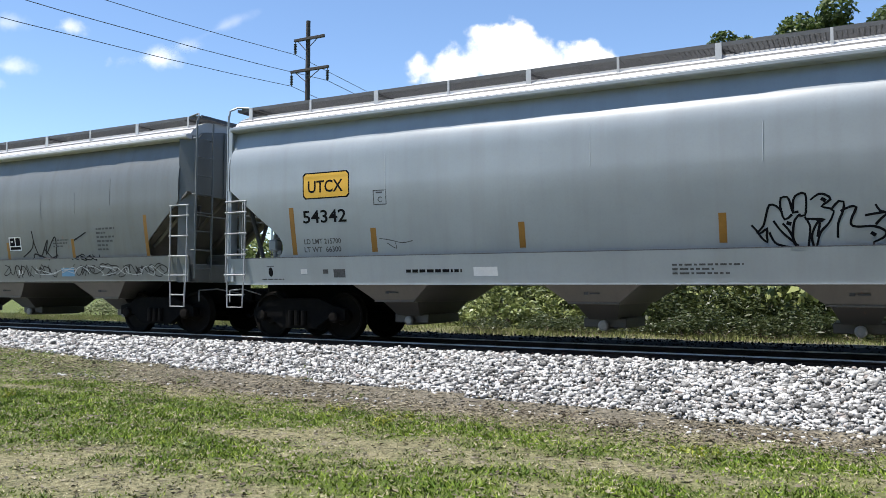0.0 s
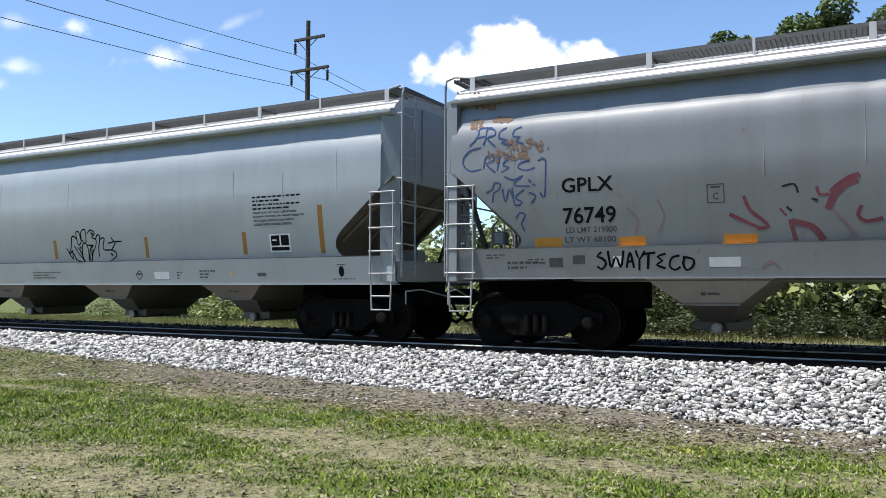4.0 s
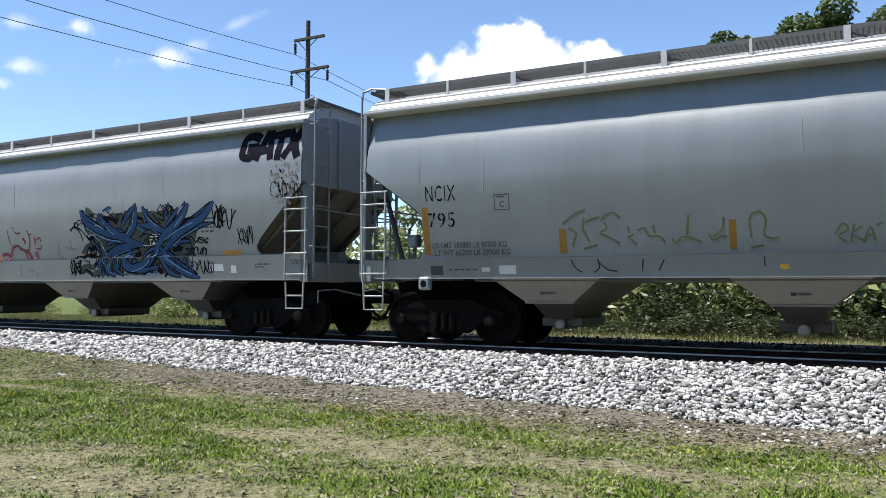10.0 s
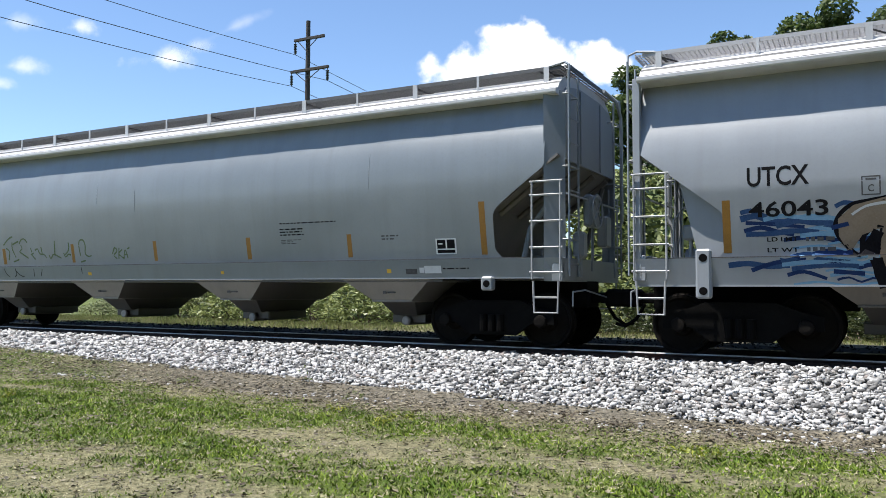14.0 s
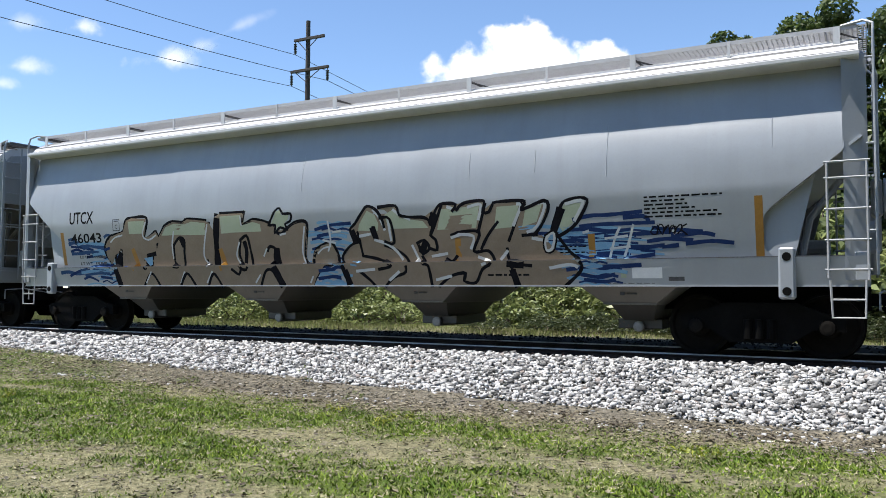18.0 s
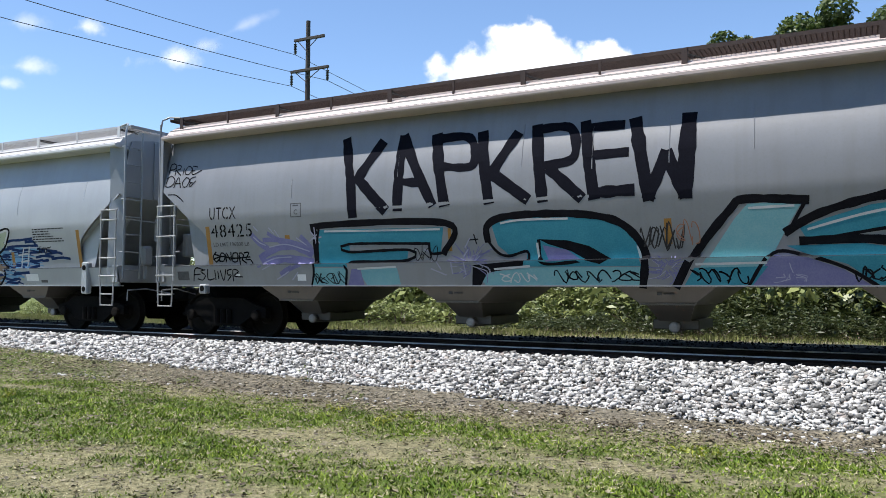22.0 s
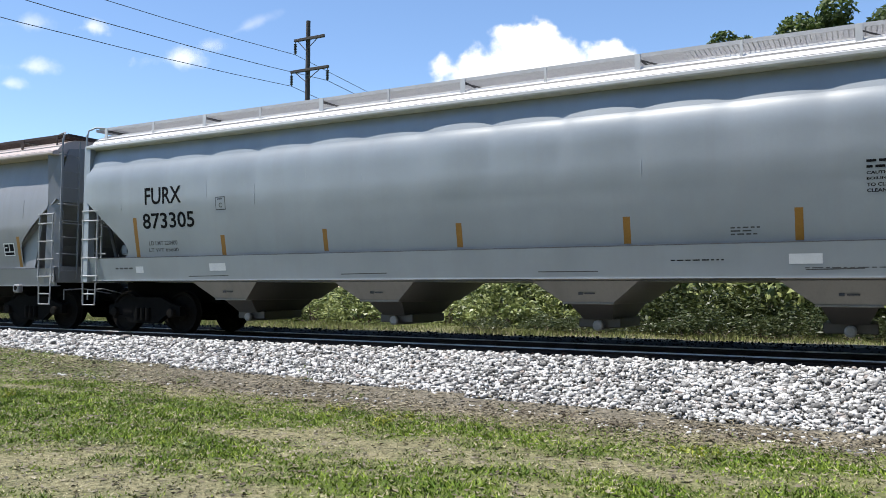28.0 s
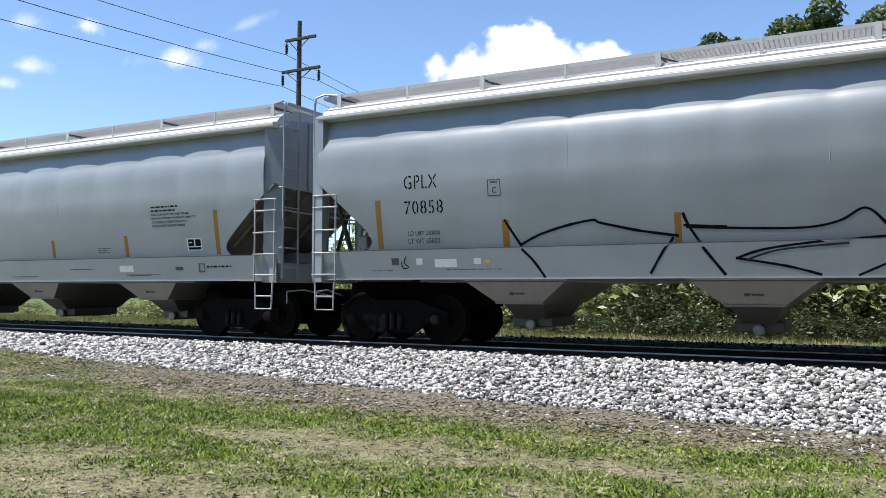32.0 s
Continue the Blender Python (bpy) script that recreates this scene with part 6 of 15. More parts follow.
p.stroke("sp_black", 0.032, [(10.41,2.08),(10.42,2.24),(10.48,2.31),(10.57,2.31),(10.58,2.14),(10.56,2.02),(10.5,2.01)])
p.stroke("sp_black", 0.032, [(10.5,2.03),(10.43,1.96),(10.4,1.74),(10.44,1.6),(10.58,1.57),(10.6,1.64),(10.62,1.87),(10.56,1.99)])
p.stroke("sp_black", 0.032, [(10.64,2.23),(10.74,2.3),(10.83,2.28),(10.88,2.22),(10.77,2.13),(10.87,2.1),(10.92,2.06),(10.86,1.91),(10.75,1.78),(10.7,1.6),(10.67,1.57),(10.64,1.73),(10.71,1.91),(10.81,1.95),(10.58,1.97)])
p.stroke("sp_black", 0.032, [(10.65,1.96),(10.74,1.93),(10.71,1.73)])
p.stroke("sp_black", 0.032, [(10.9,2.1),(10.98,2.19),(11.04,2.18),(11.03,2.06),(10.97,1.9),(10.96,1.71)])
p.stroke("sp_black", 0.032, [(11.01,2.06),(11.11,2.11),(11.19,2.1),(11.14,1.98),(11.12,1.88),(11.19,1.84),(11.4,1.84),(11.54,1.76),(11.49,1.68),(11.39,1.63),(11.39,1.57)])
p.stroke("sp_black", 0.032, [(10.16,1.95),(10.27,1.79),(10.48,1.58),(10.31,1.6),(10.17,1.65),(10.1,1.79)])
p.stroke("sp_black", 0.032, [(10.28,1.91),(10.37,1.79),(10.44,1.6)])
p.stroke("sp_black", 0.032, [(11.3,1.99),(11.52,2.02),(11.73,2.02)])
p.stroke("sp_black", 0.032, [(11.42,2.12),(11.47,2.04),(11.55,2.01),(11.48,1.94),(11.42,1.87)])
p.stroke("sp_black", 0.05, [(10.78,2.23),(10.81,2.21)])
p.stroke("sp_black", 0.05, [(11.37,1.75),(11.4,1.73)])
p.stroke("sp_black", 0.05, [(10.34,1.92),(10.37,1.91)])
p.done("graffiti", "black marker-style tag in looping letters")
notice(CARS[1], 15.57, 16.82, 2.19, 2.79, 4, 11)
panel(CARS[1], 15.93, 16.44, 1.7, 2.05)
rect(CARS[1], "ochre", 15.23, 15.34, 1.67, 2.11, "reflective_stripe", "")
rect(CARS[1], "ochre", 17.14, 17.25, 1.66, 2.56, "reflective_stripe", "")
rect(CARS[1], "ink_worn", 15.67, 15.89, 1.23, 1.3, "placard", "small placard")
oval(CARS[1], 17.68, 1.31, 0.06, 0.10)
bars(CARS[1], 17.47, 18.01, 1.14, 1.18, 1, "ink_worn", 12)
rect(CARS[1], "yellow", 14.96, 15.01, 1.24, 1.3, "placard", "small placard")
rect(CARS[2], "orange", 1.01, 1.48, 1.66, 1.82, "reflective_stripe", "orange reflective strip")
rect(CARS[2], "orange", 2.4, 2.81, 1.64, 1.8, "reflective_stripe", "orange reflective strip")
rect(CARS[2], "orange", 3.93, 4.39, 1.64, 1.79, "reflective_stripe", "orange reflective strip")
rect(CARS[2], "orange", 6.27, 6.47, 1.67, 1.8, "reflective_stripe", "orange reflective strip")
rect(CARS[2], "orange", 8.55, 8.84, 1.65, 1.8, "reflective_stripe", "orange reflective strip")
rect(CARS[2], "orange", 11.92, 12.09, 1.68, 1.78, "reflective_stripe", "orange reflective strip")
rect(CARS[2], "orange", 16.2, 16.42, 1.66, 1.76, "reflective_stripe", "orange reflective strip")
rect(CARS[2], "orange", 16.44, 16.67, 1.66, 1.76, "reflective_stripe", "orange reflective strip")
word(CARS[2], "GPLX", 1.52, 2.35, 2.51, 2.74, "ink")
word(CARS[2], "76749", 1.52, 2.37, 2.02, 2.28, "ink")
word(CARS[2], "LD LMT 219900", 1.55, 2.37, 1.88, 1.97, "ink_worn")
word(CARS[2], "LT WT 68100", 1.53, 2.35, 1.73, 1.82, "ink_worn")
stencil_box(CARS[2], 3.73, 3.96, 2.25, 2.51)
rect(CARS[2], "white", 3.74, 4.17, 1.32, 1.46, "placard", "small placard")
rect(CARS[2], "white", 15.85, 16.27, 1.34, 1.48, "placard", "small placard")
rect(CARS[2], "white", 16.47, 16.61, 1.3, 1.45, "placard", "small placard")
rect(CARS[2], "ink_worn", 1.29, 1.52, 1.34, 1.49, "placard", "small placard")
bars(CARS[2], 0.56, 1.14, 1.28, 1.44, 2, "ink_worn", 3)
bars(CARS[2], 14.12, 14.52, 1.91, 2.11, 3, "white", 5)
bars(CARS[2], 15.64, 16.07, 2.09, 2.44, 4, "ink_worn", 6)
p = Paint(CARS[2])
p.stroke("sp_red", 0.05, [(4.23,2.31),(4.30,2.13),(4.46,1.98),(4.54,1.88),(4.40,1.86)])
p.stroke("sp_red", 0.05, [(4.04,2.07),(4.24,1.96),(4.40,1.88)])
p.stroke("sp_red", 0.03, [(4.70,2.12),(4.77,2.03)])
p.stroke("sp_red", 0.06, [(4.83,1.95),(4.88,1.70)])
p.stroke("sp_red", 0.08, [(4.87,1.94),(5.10,1.86),(5.23,1.70)])
p.stroke("sp_red", 0.04, [(5.17,2.39),(5.20,2.29),(5.30,2.29)])
p.stroke("sp_red", 0.12, [(5.62,2.48),(5.51,2.43),(5.39,2.32)])
p.stroke("sp_red", 0.09, [(5.39,2.32),(5.31,2.12)])
p.stroke("sp_red", 0.07, [(5.67,2.53),(5.58,2.49)])
p.stroke("sp_red", 0.05, [(5.70,2.11),(5.66,2.00),(5.75,1.91),(5.94,1.94)])
p.stroke("sp_red", 0.07, [(6.36,2.58),(6.34,2.44),(6.27,2.29),(6.26,2.15),(6.38,2.11)])
p.stroke("sp_red", 0.09, [(6.73,1.86),(6.84,1.75),(6.82,1.67)])
p.stroke("sp_red", 0.05, [(6.84,1.77),(7.04,1.80)])
p.stroke("sp_red", 0.13, [(6.08,1.71),(6.25,1.79),(6.43,1.76)])
p.stroke("sp_red", 0.07, [(7.48,2.28),(7.60,2.15),(7.68,2.10)])
p.stroke("sp_red", 0.2, [(7.69,2.09),(7.68,1.96),(7.66,1.84)])
p.stroke("sp_red", 0.1, [(7.63,1.82),(7.44,1.72),(7.27,1.74)])
p.stroke("sp_red", 0.07, [(7.73,1.84),(7.91,1.77),(8.06,1.65)])
p.stroke("sp_red", 0.05, [(7.71,2.07),(7.88,2.11),(7.98,2.04)])
p.stroke("sp_red", 0.05, [(7.91,2.23),(8.03,2.18),(8.13,2.01),(8.09,1.91),(7.96,2.00),(7.91,2.14)])
p.stroke("sp_red", 0.06, [(8.44,2.07),(8.56,2.05),(8.62,1.95),(8.50,1.89),(8.42,2.00)])
p.stroke("sp_red", 0.05, [(8.50,1.88),(8.54,1.73),(8.57,1.65)])
p.stroke("sp_red", 0.08, [(8.95,1.79),(9.05,1.82),(9.19,1.80),(9.22,1.70),(9.04,1.65)])
p.stroke("sp_red", 0.07, [(9.22,1.67),(9.31,1.85),(9.39,1.97),(9.56,2.01),(9.72,1.92),(9.87,1.88),(9.98,1.90)])
p.stroke("sp_red", 0.03, [(9.23,2.38),(9.26,2.17),(9.33,2.01)])
p.stroke("sp_red", 0.04, [(9.53,2.33),(9.62,2.30),(9.72,2.32)])
p.stroke("sp_red", 0.06, [(9.80,2.17),(9.87,2.11),(9.86,2.07)])
p.stroke("sp_red", 0.04, [(9.97,2.36),(10.04,2.26),(10.05,2.07),(9.98,1.95)])
p.stroke("sp_red", 0.03, [(10.05,2.26),(10.13,2.27)])
p.stroke("sp_red", 0.1, [(9.89,1.88),(10.00,1.80),(10.06,1.66)])
p.stroke("sp_red", 0.05, [(9.84,1.86),(9.91,1.64)])
p.stroke("sp_red", 0.05, [(10.24,2.18),(10.24,2.04)])
p.stroke("sp_red", 0.04, [(10.30,2.13),(10.43,2.18),(10.47,2.10)])
p.stroke("sp_red", 0.04, [(10.27,1.93),(10.43,1.92),(10.46,2.00)])
p.stroke("sp_red", 0.05, [(10.25,1.85),(10.20,1.79),(10.26,1.72),(10.30,1.79),(10.25,1.85)])
p.stroke("sp_red", 0.04, [(10.25,1.71),(10.24,1.63)])
p.stroke("sp_pink", 0.035, [(5.38,2.07),(5.53,1.89),(5.65,1.72)])
p.stroke("sp_pink", 0.035, [(6.38,2.58),(6.53,2.47)])
p.stroke("sp_pink", 0.035, [(6.43,2.11),(6.64,1.97),(6.76,1.84)])
p.stroke("sp_pink", 0.035, [(7.93,2.33),(8.01,2.40),(8.15,2.44)])
p.stroke("sp_pink", 0.035, [(9.38,2.44),(9.50,2.43),(9.49,2.36)])
p.stroke("sp_pink", 0.035, [(4.46,1.30),(4.58,1.39),(4.69,1.27)])
p.stroke("sp_pink", 0.035, [(6.51,1.26),(6.65,1.40),(6.76,1.25)])
p.stroke("sp_pink", 0.035, [(7.97,1.24),(8.02,1.52)])
p.stroke("sp_pink", 0.035, [(8.27,1.23),(8.45,1.41),(8.87,1.24)])
p.stroke("sp_pink", 0.035, [(8.51,1.51),(8.56,1.31)])
p.stroke("sp_pink", 0.035, [(9.81,1.54),(9.76,1.30)])
p.stroke("sp_pink", 0.035, [(10.11,1.44),(10.27,1.37)])
p.stroke("sp_pink", 0.035, [(10.39,1.34),(10.39,1.27)])
p.stroke("sp_grey", 0.03, [(4.74,2.43),(4.89,2.45),(4.93,2.34)])
p.stroke("sp_grey", 0.03, [(5.11,2.24),(5.17,2.22)])
p.stroke("sp_grey", 0.03, [(4.79,2.14),(4.84,2.09)])
p.stroke("sp_pink", 0.03, [(2.56,2.23),(2.71,2.04),(2.65,1.86)])
p.stroke("sp_pink", 0.03, [(3.01,2.33),(3.1,2.09),(3.0,1.85)])
p.stroke("sp_pink", 0.03, [(11.11,2.04),(11.07,1.76),(11.29,1.66)])
p.stroke("sp_pink", 0.03, [(11.52,2.12),(11.55,1.84)])
p.stroke("sp_pink", 0.03, [(11.31,1.94),(11.71,1.88)])
p.done("graffiti", "red spray-paint letters, half cleaned away")
p = Paint(CARS[2])
p.stroke("sp_black", 0.12, [(13.96,2.18),(14.08,2.17),(14.18,2.13),(14.27,2.07)], 1)
p.stroke("sp_haze", 0.09, [(13.34,1.45),(13.43,1.53),(13.54,1.59),(13.66,1.61)], 1)
p.stroke("sp_dark", 0.09, [(15.15,2.04),(15.25,1.94),(15.31,1.82),(15.33,1.69)], 1)
p.stroke("sp_haze", 0.09, [(11.96,1.37),(12.1,1.38),(12.22,1.35),(12.34,1.3)], 1)
p.stroke("sp_haze", 0.06, [(12.38,1.92),(12.46,2.03),(12.57,2.12),(12.71,2.18)], 1)
p.stroke("sp_haze", 0.06, [(12.49,1.85),(12.61,1.89),(12.73,1.9),(12.85,1.89)], 1)
p.stroke("sp_black", 0.12, [(13.36,1.96),(13.49,1.96),(13.61,1.92),(13.71,1.85)], 1)
p.stroke("sp_haze", 0.06, [(14.13,2.12),(14.22,2.17),(14.32,2.2),(14.42,2.2)], 1)
p.stroke("sp_haze", 0.09, [(12.64,1.26),(12.7,1.31),(12.79,1.38),(12.9,1.42)], 1)
p.stroke("sp_haze", 0.12, [(12.17,2.75),(12.26,2.72),(12.33,2.66),(12.38,2.6)], 1)
p.stroke("sp_haze", 0.09, [(13.86,2.16),(13.94,2.28),(14.04,2.38),(14.18,2.44)], 1)
p.stroke("sp_haze", 0.09, [(14.72,2.3),(14.82,2.26),(14.89,2.21),(14.95,2.13)], 1)
p.stroke("sp_haze", 0.06, [(14.15,1.79),(14.24,1.77),(14.31,1.73),(14.38,1.67)], 1)
p.stroke("sp_haze", 0.06, [(13.99,1.28),(14.03,1.32),(14.08,1.35),(14.14,1.36)], 1)
p.stroke("sp_black", 0.06, [(12.63,2.54),(12.73,2.53),(12.81,2.5),(12.88,2.43)], 1)
p.stroke("sp_dark", 0.06, [(13.29,2.1),(13.43,2.1),(13.55,2.07),(13.65,2.0)], 1)
p.stroke("sp_dark", 0.06, [(11.89,1.48),(12.06,1.44),(12.21,1.37),(12.32,1.27)], 1)
p.stroke("sp_black", 0.12, [(13.64,1.59),(13.62,1.66),(13.69,1.71),(13.76,1.75)], 1)
p.stroke("sp_haze", 0.09, [(14.4,2.45),(14.45,2.49),(14.52,2.51),(14.59,2.51)], 1)
p.stroke("sp_haze", 0.09, [(12.52,1.35),(12.64,1.41),(12.76,1.43),(12.9,1.42)], 1)
p.stroke("sp_haze", 0.06, [(13.52,1.73),(13.57,1.77),(13.63,1.8),(13.7,1.81)], 1)
p.stroke("sp_haze", 0.12, [(13.02,2.61),(13.06,2.53),(13.07,2.45),(13.05,2.37)], 1)
p.stroke("sp_haze", 0.12, [(14.97,1.43),(15.01,1.49),(15.06,1.54),(15.13,1.57)], 1)
p.stroke("sp_black", 0.09, [(14.46,1.68),(14.52,1.67),(14.62,1.63),(14.66,1.59)], 1)
p.stroke("sp_haze", 0.06, [(13.98,1.6),(14.07,1.65),(14.13,1.68),(14.24,1.67)], 1)
p.stroke("sp_dark", 0.06, [(13.81,2.52),(13.94,2.48),(14.04,2.4),(14.11,2.31)], 1)
p.stroke("sp_dark", 0.12, [(12.22,2.09),(12.34,2.2),(12.48,2.28),(12.65,2.32)], 1)
p.stroke("sp_haze", 0.06, [(14.87,1.36),(14.95,1.45),(15.05,1.51),(15.17,1.55)], 1)
p.stroke("sp_black", 0.12, [(14.23,1.55),(14.28,1.6),(14.33,1.62),(14.39,1.64)], 1)
p.stroke("sp_dark", 0.09, [(14.82,2.06),(14.86,2.12),(14.92,2.18),(14.99,2.21)], 1)
p.stroke("sp_haze", 0.12, [(15.15,1.78),(15.21,1.78),(15.26,1.76),(15.31,1.73)], 1)
p.stroke("sp_dark", 0.12, [(14.69,2.18),(14.82,2.17),(14.95,2.13),(15.06,2.05)], 1)
p.stroke("sp_haze", 0.06, [(12.81,2.09),(12.9,2.01),(12.95,1.91),(12.96,1.81)], 1)
p.stroke("sp_haze", 0.09, [(13.89,2.0),(13.95,2.09),(14.04,2.16),(14.14,2.2)], 1)
p.stroke("sp_haze", 0.09, [(15.06,1.75),(15.12,1.82),(15.2,1.86),(15.28,1.88)], 1)
p.stroke("sp_dark", 0.06, [(12.46,1.71),(12.51,1.67),(12.61,1.61),(12.62,1.55)], 1)
p.stroke("sp_haze", 0.09, [(11.83,1.68),(11.94,1.68),(12.05,1.66),(12.22,1.61)], 1)
p.stroke("sp_haze", 0.09, [(12.65,1.43),(12.74,1.5),(12.84,1.54),(12.96,1.56)], 1)
p.stroke("sp_dark", 0.12, [(12.3,2.14),(12.38,2.24),(12.5,2.32),(12.63,2.36)], 1)
p.stroke("sp_dark", 0.12, [(12.5,1.29),(12.55,1.33),(12.61,1.35),(12.68,1.36)], 1)
p.stroke("sp_haze", 0.09, [(13.44,2.65),(13.49,2.56),(13.51,2.46),(13.49,2.36)], 1)
p.stroke("sp_haze", 0.09, [(13.99,1.91),(14.05,1.89),(14.09,1.85),(14.12,1.8)], 1)
p.stroke("sp_dark", 0.12, [(12.17,1.87),(12.35,1.9),(12.52,1.88),(12.67,1.82)], 1)
p.stroke("sp_haze", 0.09, [(12.57,1.67),(12.64,1.66),(12.78,1.63),(12.83,1.58)], 1)
p.stroke("sp_haze", 0.09, [(13.16,2.46),(13.32,2.49),(13.47,2.48),(13.62,2.44)], 1)
p.stroke("sp_haze", 0.09, [(14.64,2.44),(14.69,2.51),(14.75,2.56),(14.84,2.6)], 1)
p.stroke("sp_haze", 0.12, [(13.83,1.96),(13.94,1.88),(14.02,1.78),(14.06,1.66)], 1)
p.stroke("sp_haze", 0.09, [(13.13,1.87),(13.22,1.96),(13.34,2.03),(13.48,2.07)], 1)
p.stroke("sp_haze", 0.06, [(14.88,1.6),(14.98,1.6),(15.07,1.57),(15.15,1.52)], 1)
p.stroke("sp_haze", 0.09, [(13.37,2.0),(13.45,2.04),(13.54,2.07),(13.63,2.06)], 1)
p.stroke("sp_haze", 0.09, [(14.98,1.47),(15.04,1.52),(15.12,1.55),(15.21,1.55)], 1)
p.stroke("sp_haze", 0.12, [(14.85,1.75),(14.91,1.8),(14.99,1.84),(15.07,1.85)], 1)
p.stroke("sp_haze", 0.06, [(14.96,2.39),(15.04,2.38),(15.11,2.34),(15.16,2.29)], 1)
p.stroke("sp_haze", 0.06, [(12.24,2.07),(12.33,2.14),(12.44,2.18),(12.56,2.19)], 1)
p.stroke("sp_haze", 0.06, [(12.61,2.62),(12.76,2.58),(12.89,2.51),(12.99,2.42)], 1)
p.stroke("sp_haze", 0.12, [(12.48,1.78),(12.55,1.82),(12.63,1.85),(12.71,1.85)], 1)
p.stroke("sp_haze", 0.12, [(14.17,1.84),(14.25,1.93),(14.34,2.0),(14.45,2.03)], 1)
p.stroke("sp_haze", 0.12, [(12.59,1.4),(12.68,1.41),(12.78,1.4),(12.85,1.36)], 1)
p.stroke("sp_dark", 0.06, [(14.49,2.14),(14.61,2.22),(14.74,2.27),(14.89,2.27)], 1)
p.stroke("sp_black", 0.06, [(12.25,2.15),(12.33,2.06),(12.38,1.96),(12.39,1.85)], 1)
p.stroke("sp_haze", 0.12, [(15.08,2.09),(15.13,2.13),(15.2,2.16),(15.27,2.17)], 1)
p.stroke("sp_black", 0.12, [(14.99,2.23),(15.09,2.32),(15.21,2.39),(15.34,2.42)], 1)
p.stroke("sp_haze", 0.12, [(14.61,2.1),(14.66,1.99),(14.68,1.86),(14.65,1.73)], 1)
p.stroke("sp_haze", 0.12, [(14.68,1.58),(14.73,1.55),(14.77,1.5),(14.78,1.44)], 1)
p.stroke("sp_haze", 0.06, [(14.66,2.48),(14.73,2.46),(14.78,2.42),(14.83,2.37)], 1)
p.stroke("sp_black", 0.12, [(14.3,1.41),(14.38,1.41),(14.45,1.39),(14.51,1.35)], 1)
p.stroke("sp_black", 0.09, [(12.07,1.7),(12.18,1.71),(12.29,1.7),(12.46,1.65)], 1)
p.stroke("sp_haze", 0.06, [(11.99,1.78),(12.07,1.9),(12.19,2.0),(12.33,2.06)], 1)
p.stroke("sp_black", 0.12, [(14.81,1.82),(14.94,1.83),(15.06,1.81),(15.17,1.75)], 1)
p.stroke("sp_dark", 0.06, [(14.61,1.25),(14.67,1.29),(14.75,1.32),(14.83,1.32)], 1)
p.stroke("sp_dark", 0.09, [(12.41,1.46),(12.47,1.52),(12.55,1.56),(12.65,1.58)], 1)
p.stroke("sp_haze", 0.09, [(13.13,2.19),(13.16,2.13),(13.17,2.07),(13.15,2.01)], 1)
p.stroke("sp_haze", 0.12, [(12.39,1.29),(12.45,1.33),(12.52,1.35),(12.6,1.35)], 1)
p.stroke("sp_haze", 0.12, [(11.95,1.43),(12.09,1.47),(12.24,1.48),(12.39,1.45)], 1)
p.stroke("sp_haze", 0.12, [(12.97,1.7),(13.12,1.71),(13.25,1.68),(13.43,1.61)], 1)
p.stroke("sp_haze", 0.12, [(12.73,2.13),(12.83,2.26),(12.96,2.35),(13.11,2.4)], 1)
p.stroke("sp_dark", 0.09, [(14.28,1.52),(14.35,1.61),(14.39,1.68),(14.51,1.72)], 1)
p.stroke("sp_dark", 0.09, [(12.68,2.54),(12.84,2.54),(13.0,2.51),(13.13,2.44)], 1)
p.stroke("sp_black", 0.09, [(11.89,1.61),(11.97,1.7),(12.14,1.73),(12.31,1.73)], 1)
p.stroke("sp_haze", 0.09, [(11.91,1.8),(12.03,1.91),(12.19,1.98),(12.36,2.0)], 1)
p.fill("sp_dark", [(11.98,2.74),(12.03,2.57),(12.15,2.42),(12.33,2.29),(12.56,2.17),(12.83,2.07),(13.15,2.0),(13.51,1.94),(13.89,1.91),(13.91,1.96),(13.55,2.07),(13.22,2.18),(12.94,2.28),(12.69,2.38),(12.48,2.48),(12.31,2.57),(12.17,2.65),(12.05,2.76)])
p.fill("sp_blue", [(12.02,2.69),(12.09,2.55),(12.21,2.43),(12.38,2.31),(12.58,2.21),(12.82,2.12),(13.1,2.05),(13.41,1.99),(13.75,1.94),(13.77,1.98),(13.45,2.07),(13.15,2.16),(12.89,2.25),(12.67,2.34),(12.47,2.43),(12.31,2.52),(12.18,2.61),(12.06,2.71)], 2)
p.stroke("sp_sky", 0.012, [(12.09,2.55),(12.21,2.43),(12.38,2.31),(12.58,2.21),(12.82,2.12),(13.1,2.05)])
p.fill("sp_dark", [(12.63,2.65),(12.64,2.54),(12.68,2.43),(12.75,2.34),(12.86,2.26),(12.98,2.21),(13.12,2.18),(13.27,2.17),(13.43,2.19),(13.43,2.23),(13.29,2.27),(13.17,2.32),(13.06,2.36),(12.97,2.41),(12.9,2.46),(12.83,2.51),(12.75,2.58),(12.68,2.66)])
p.fill("sp_blue", [(12.65,2.62),(12.67,2.52),(12.72,2.43),(12.79,2.35),(12.88,2.29),(12.98,2.24),(13.1,2.21),(13.23,2.2),(13.37,2.2),(13.37,2.22),(13.25,2.26),(13.14,2.3),(13.04,2.34),(12.96,2.38),(12.88,2.43),(12.81,2.48),(12.74,2.55),(12.68,2.62)], 2)
p.stroke("sp_sky", 0.012, [(12.67,2.52),(12.72,2.43),(12.79,2.35),(12.88,2.29),(12.98,2.24),(13.1,2.21)])
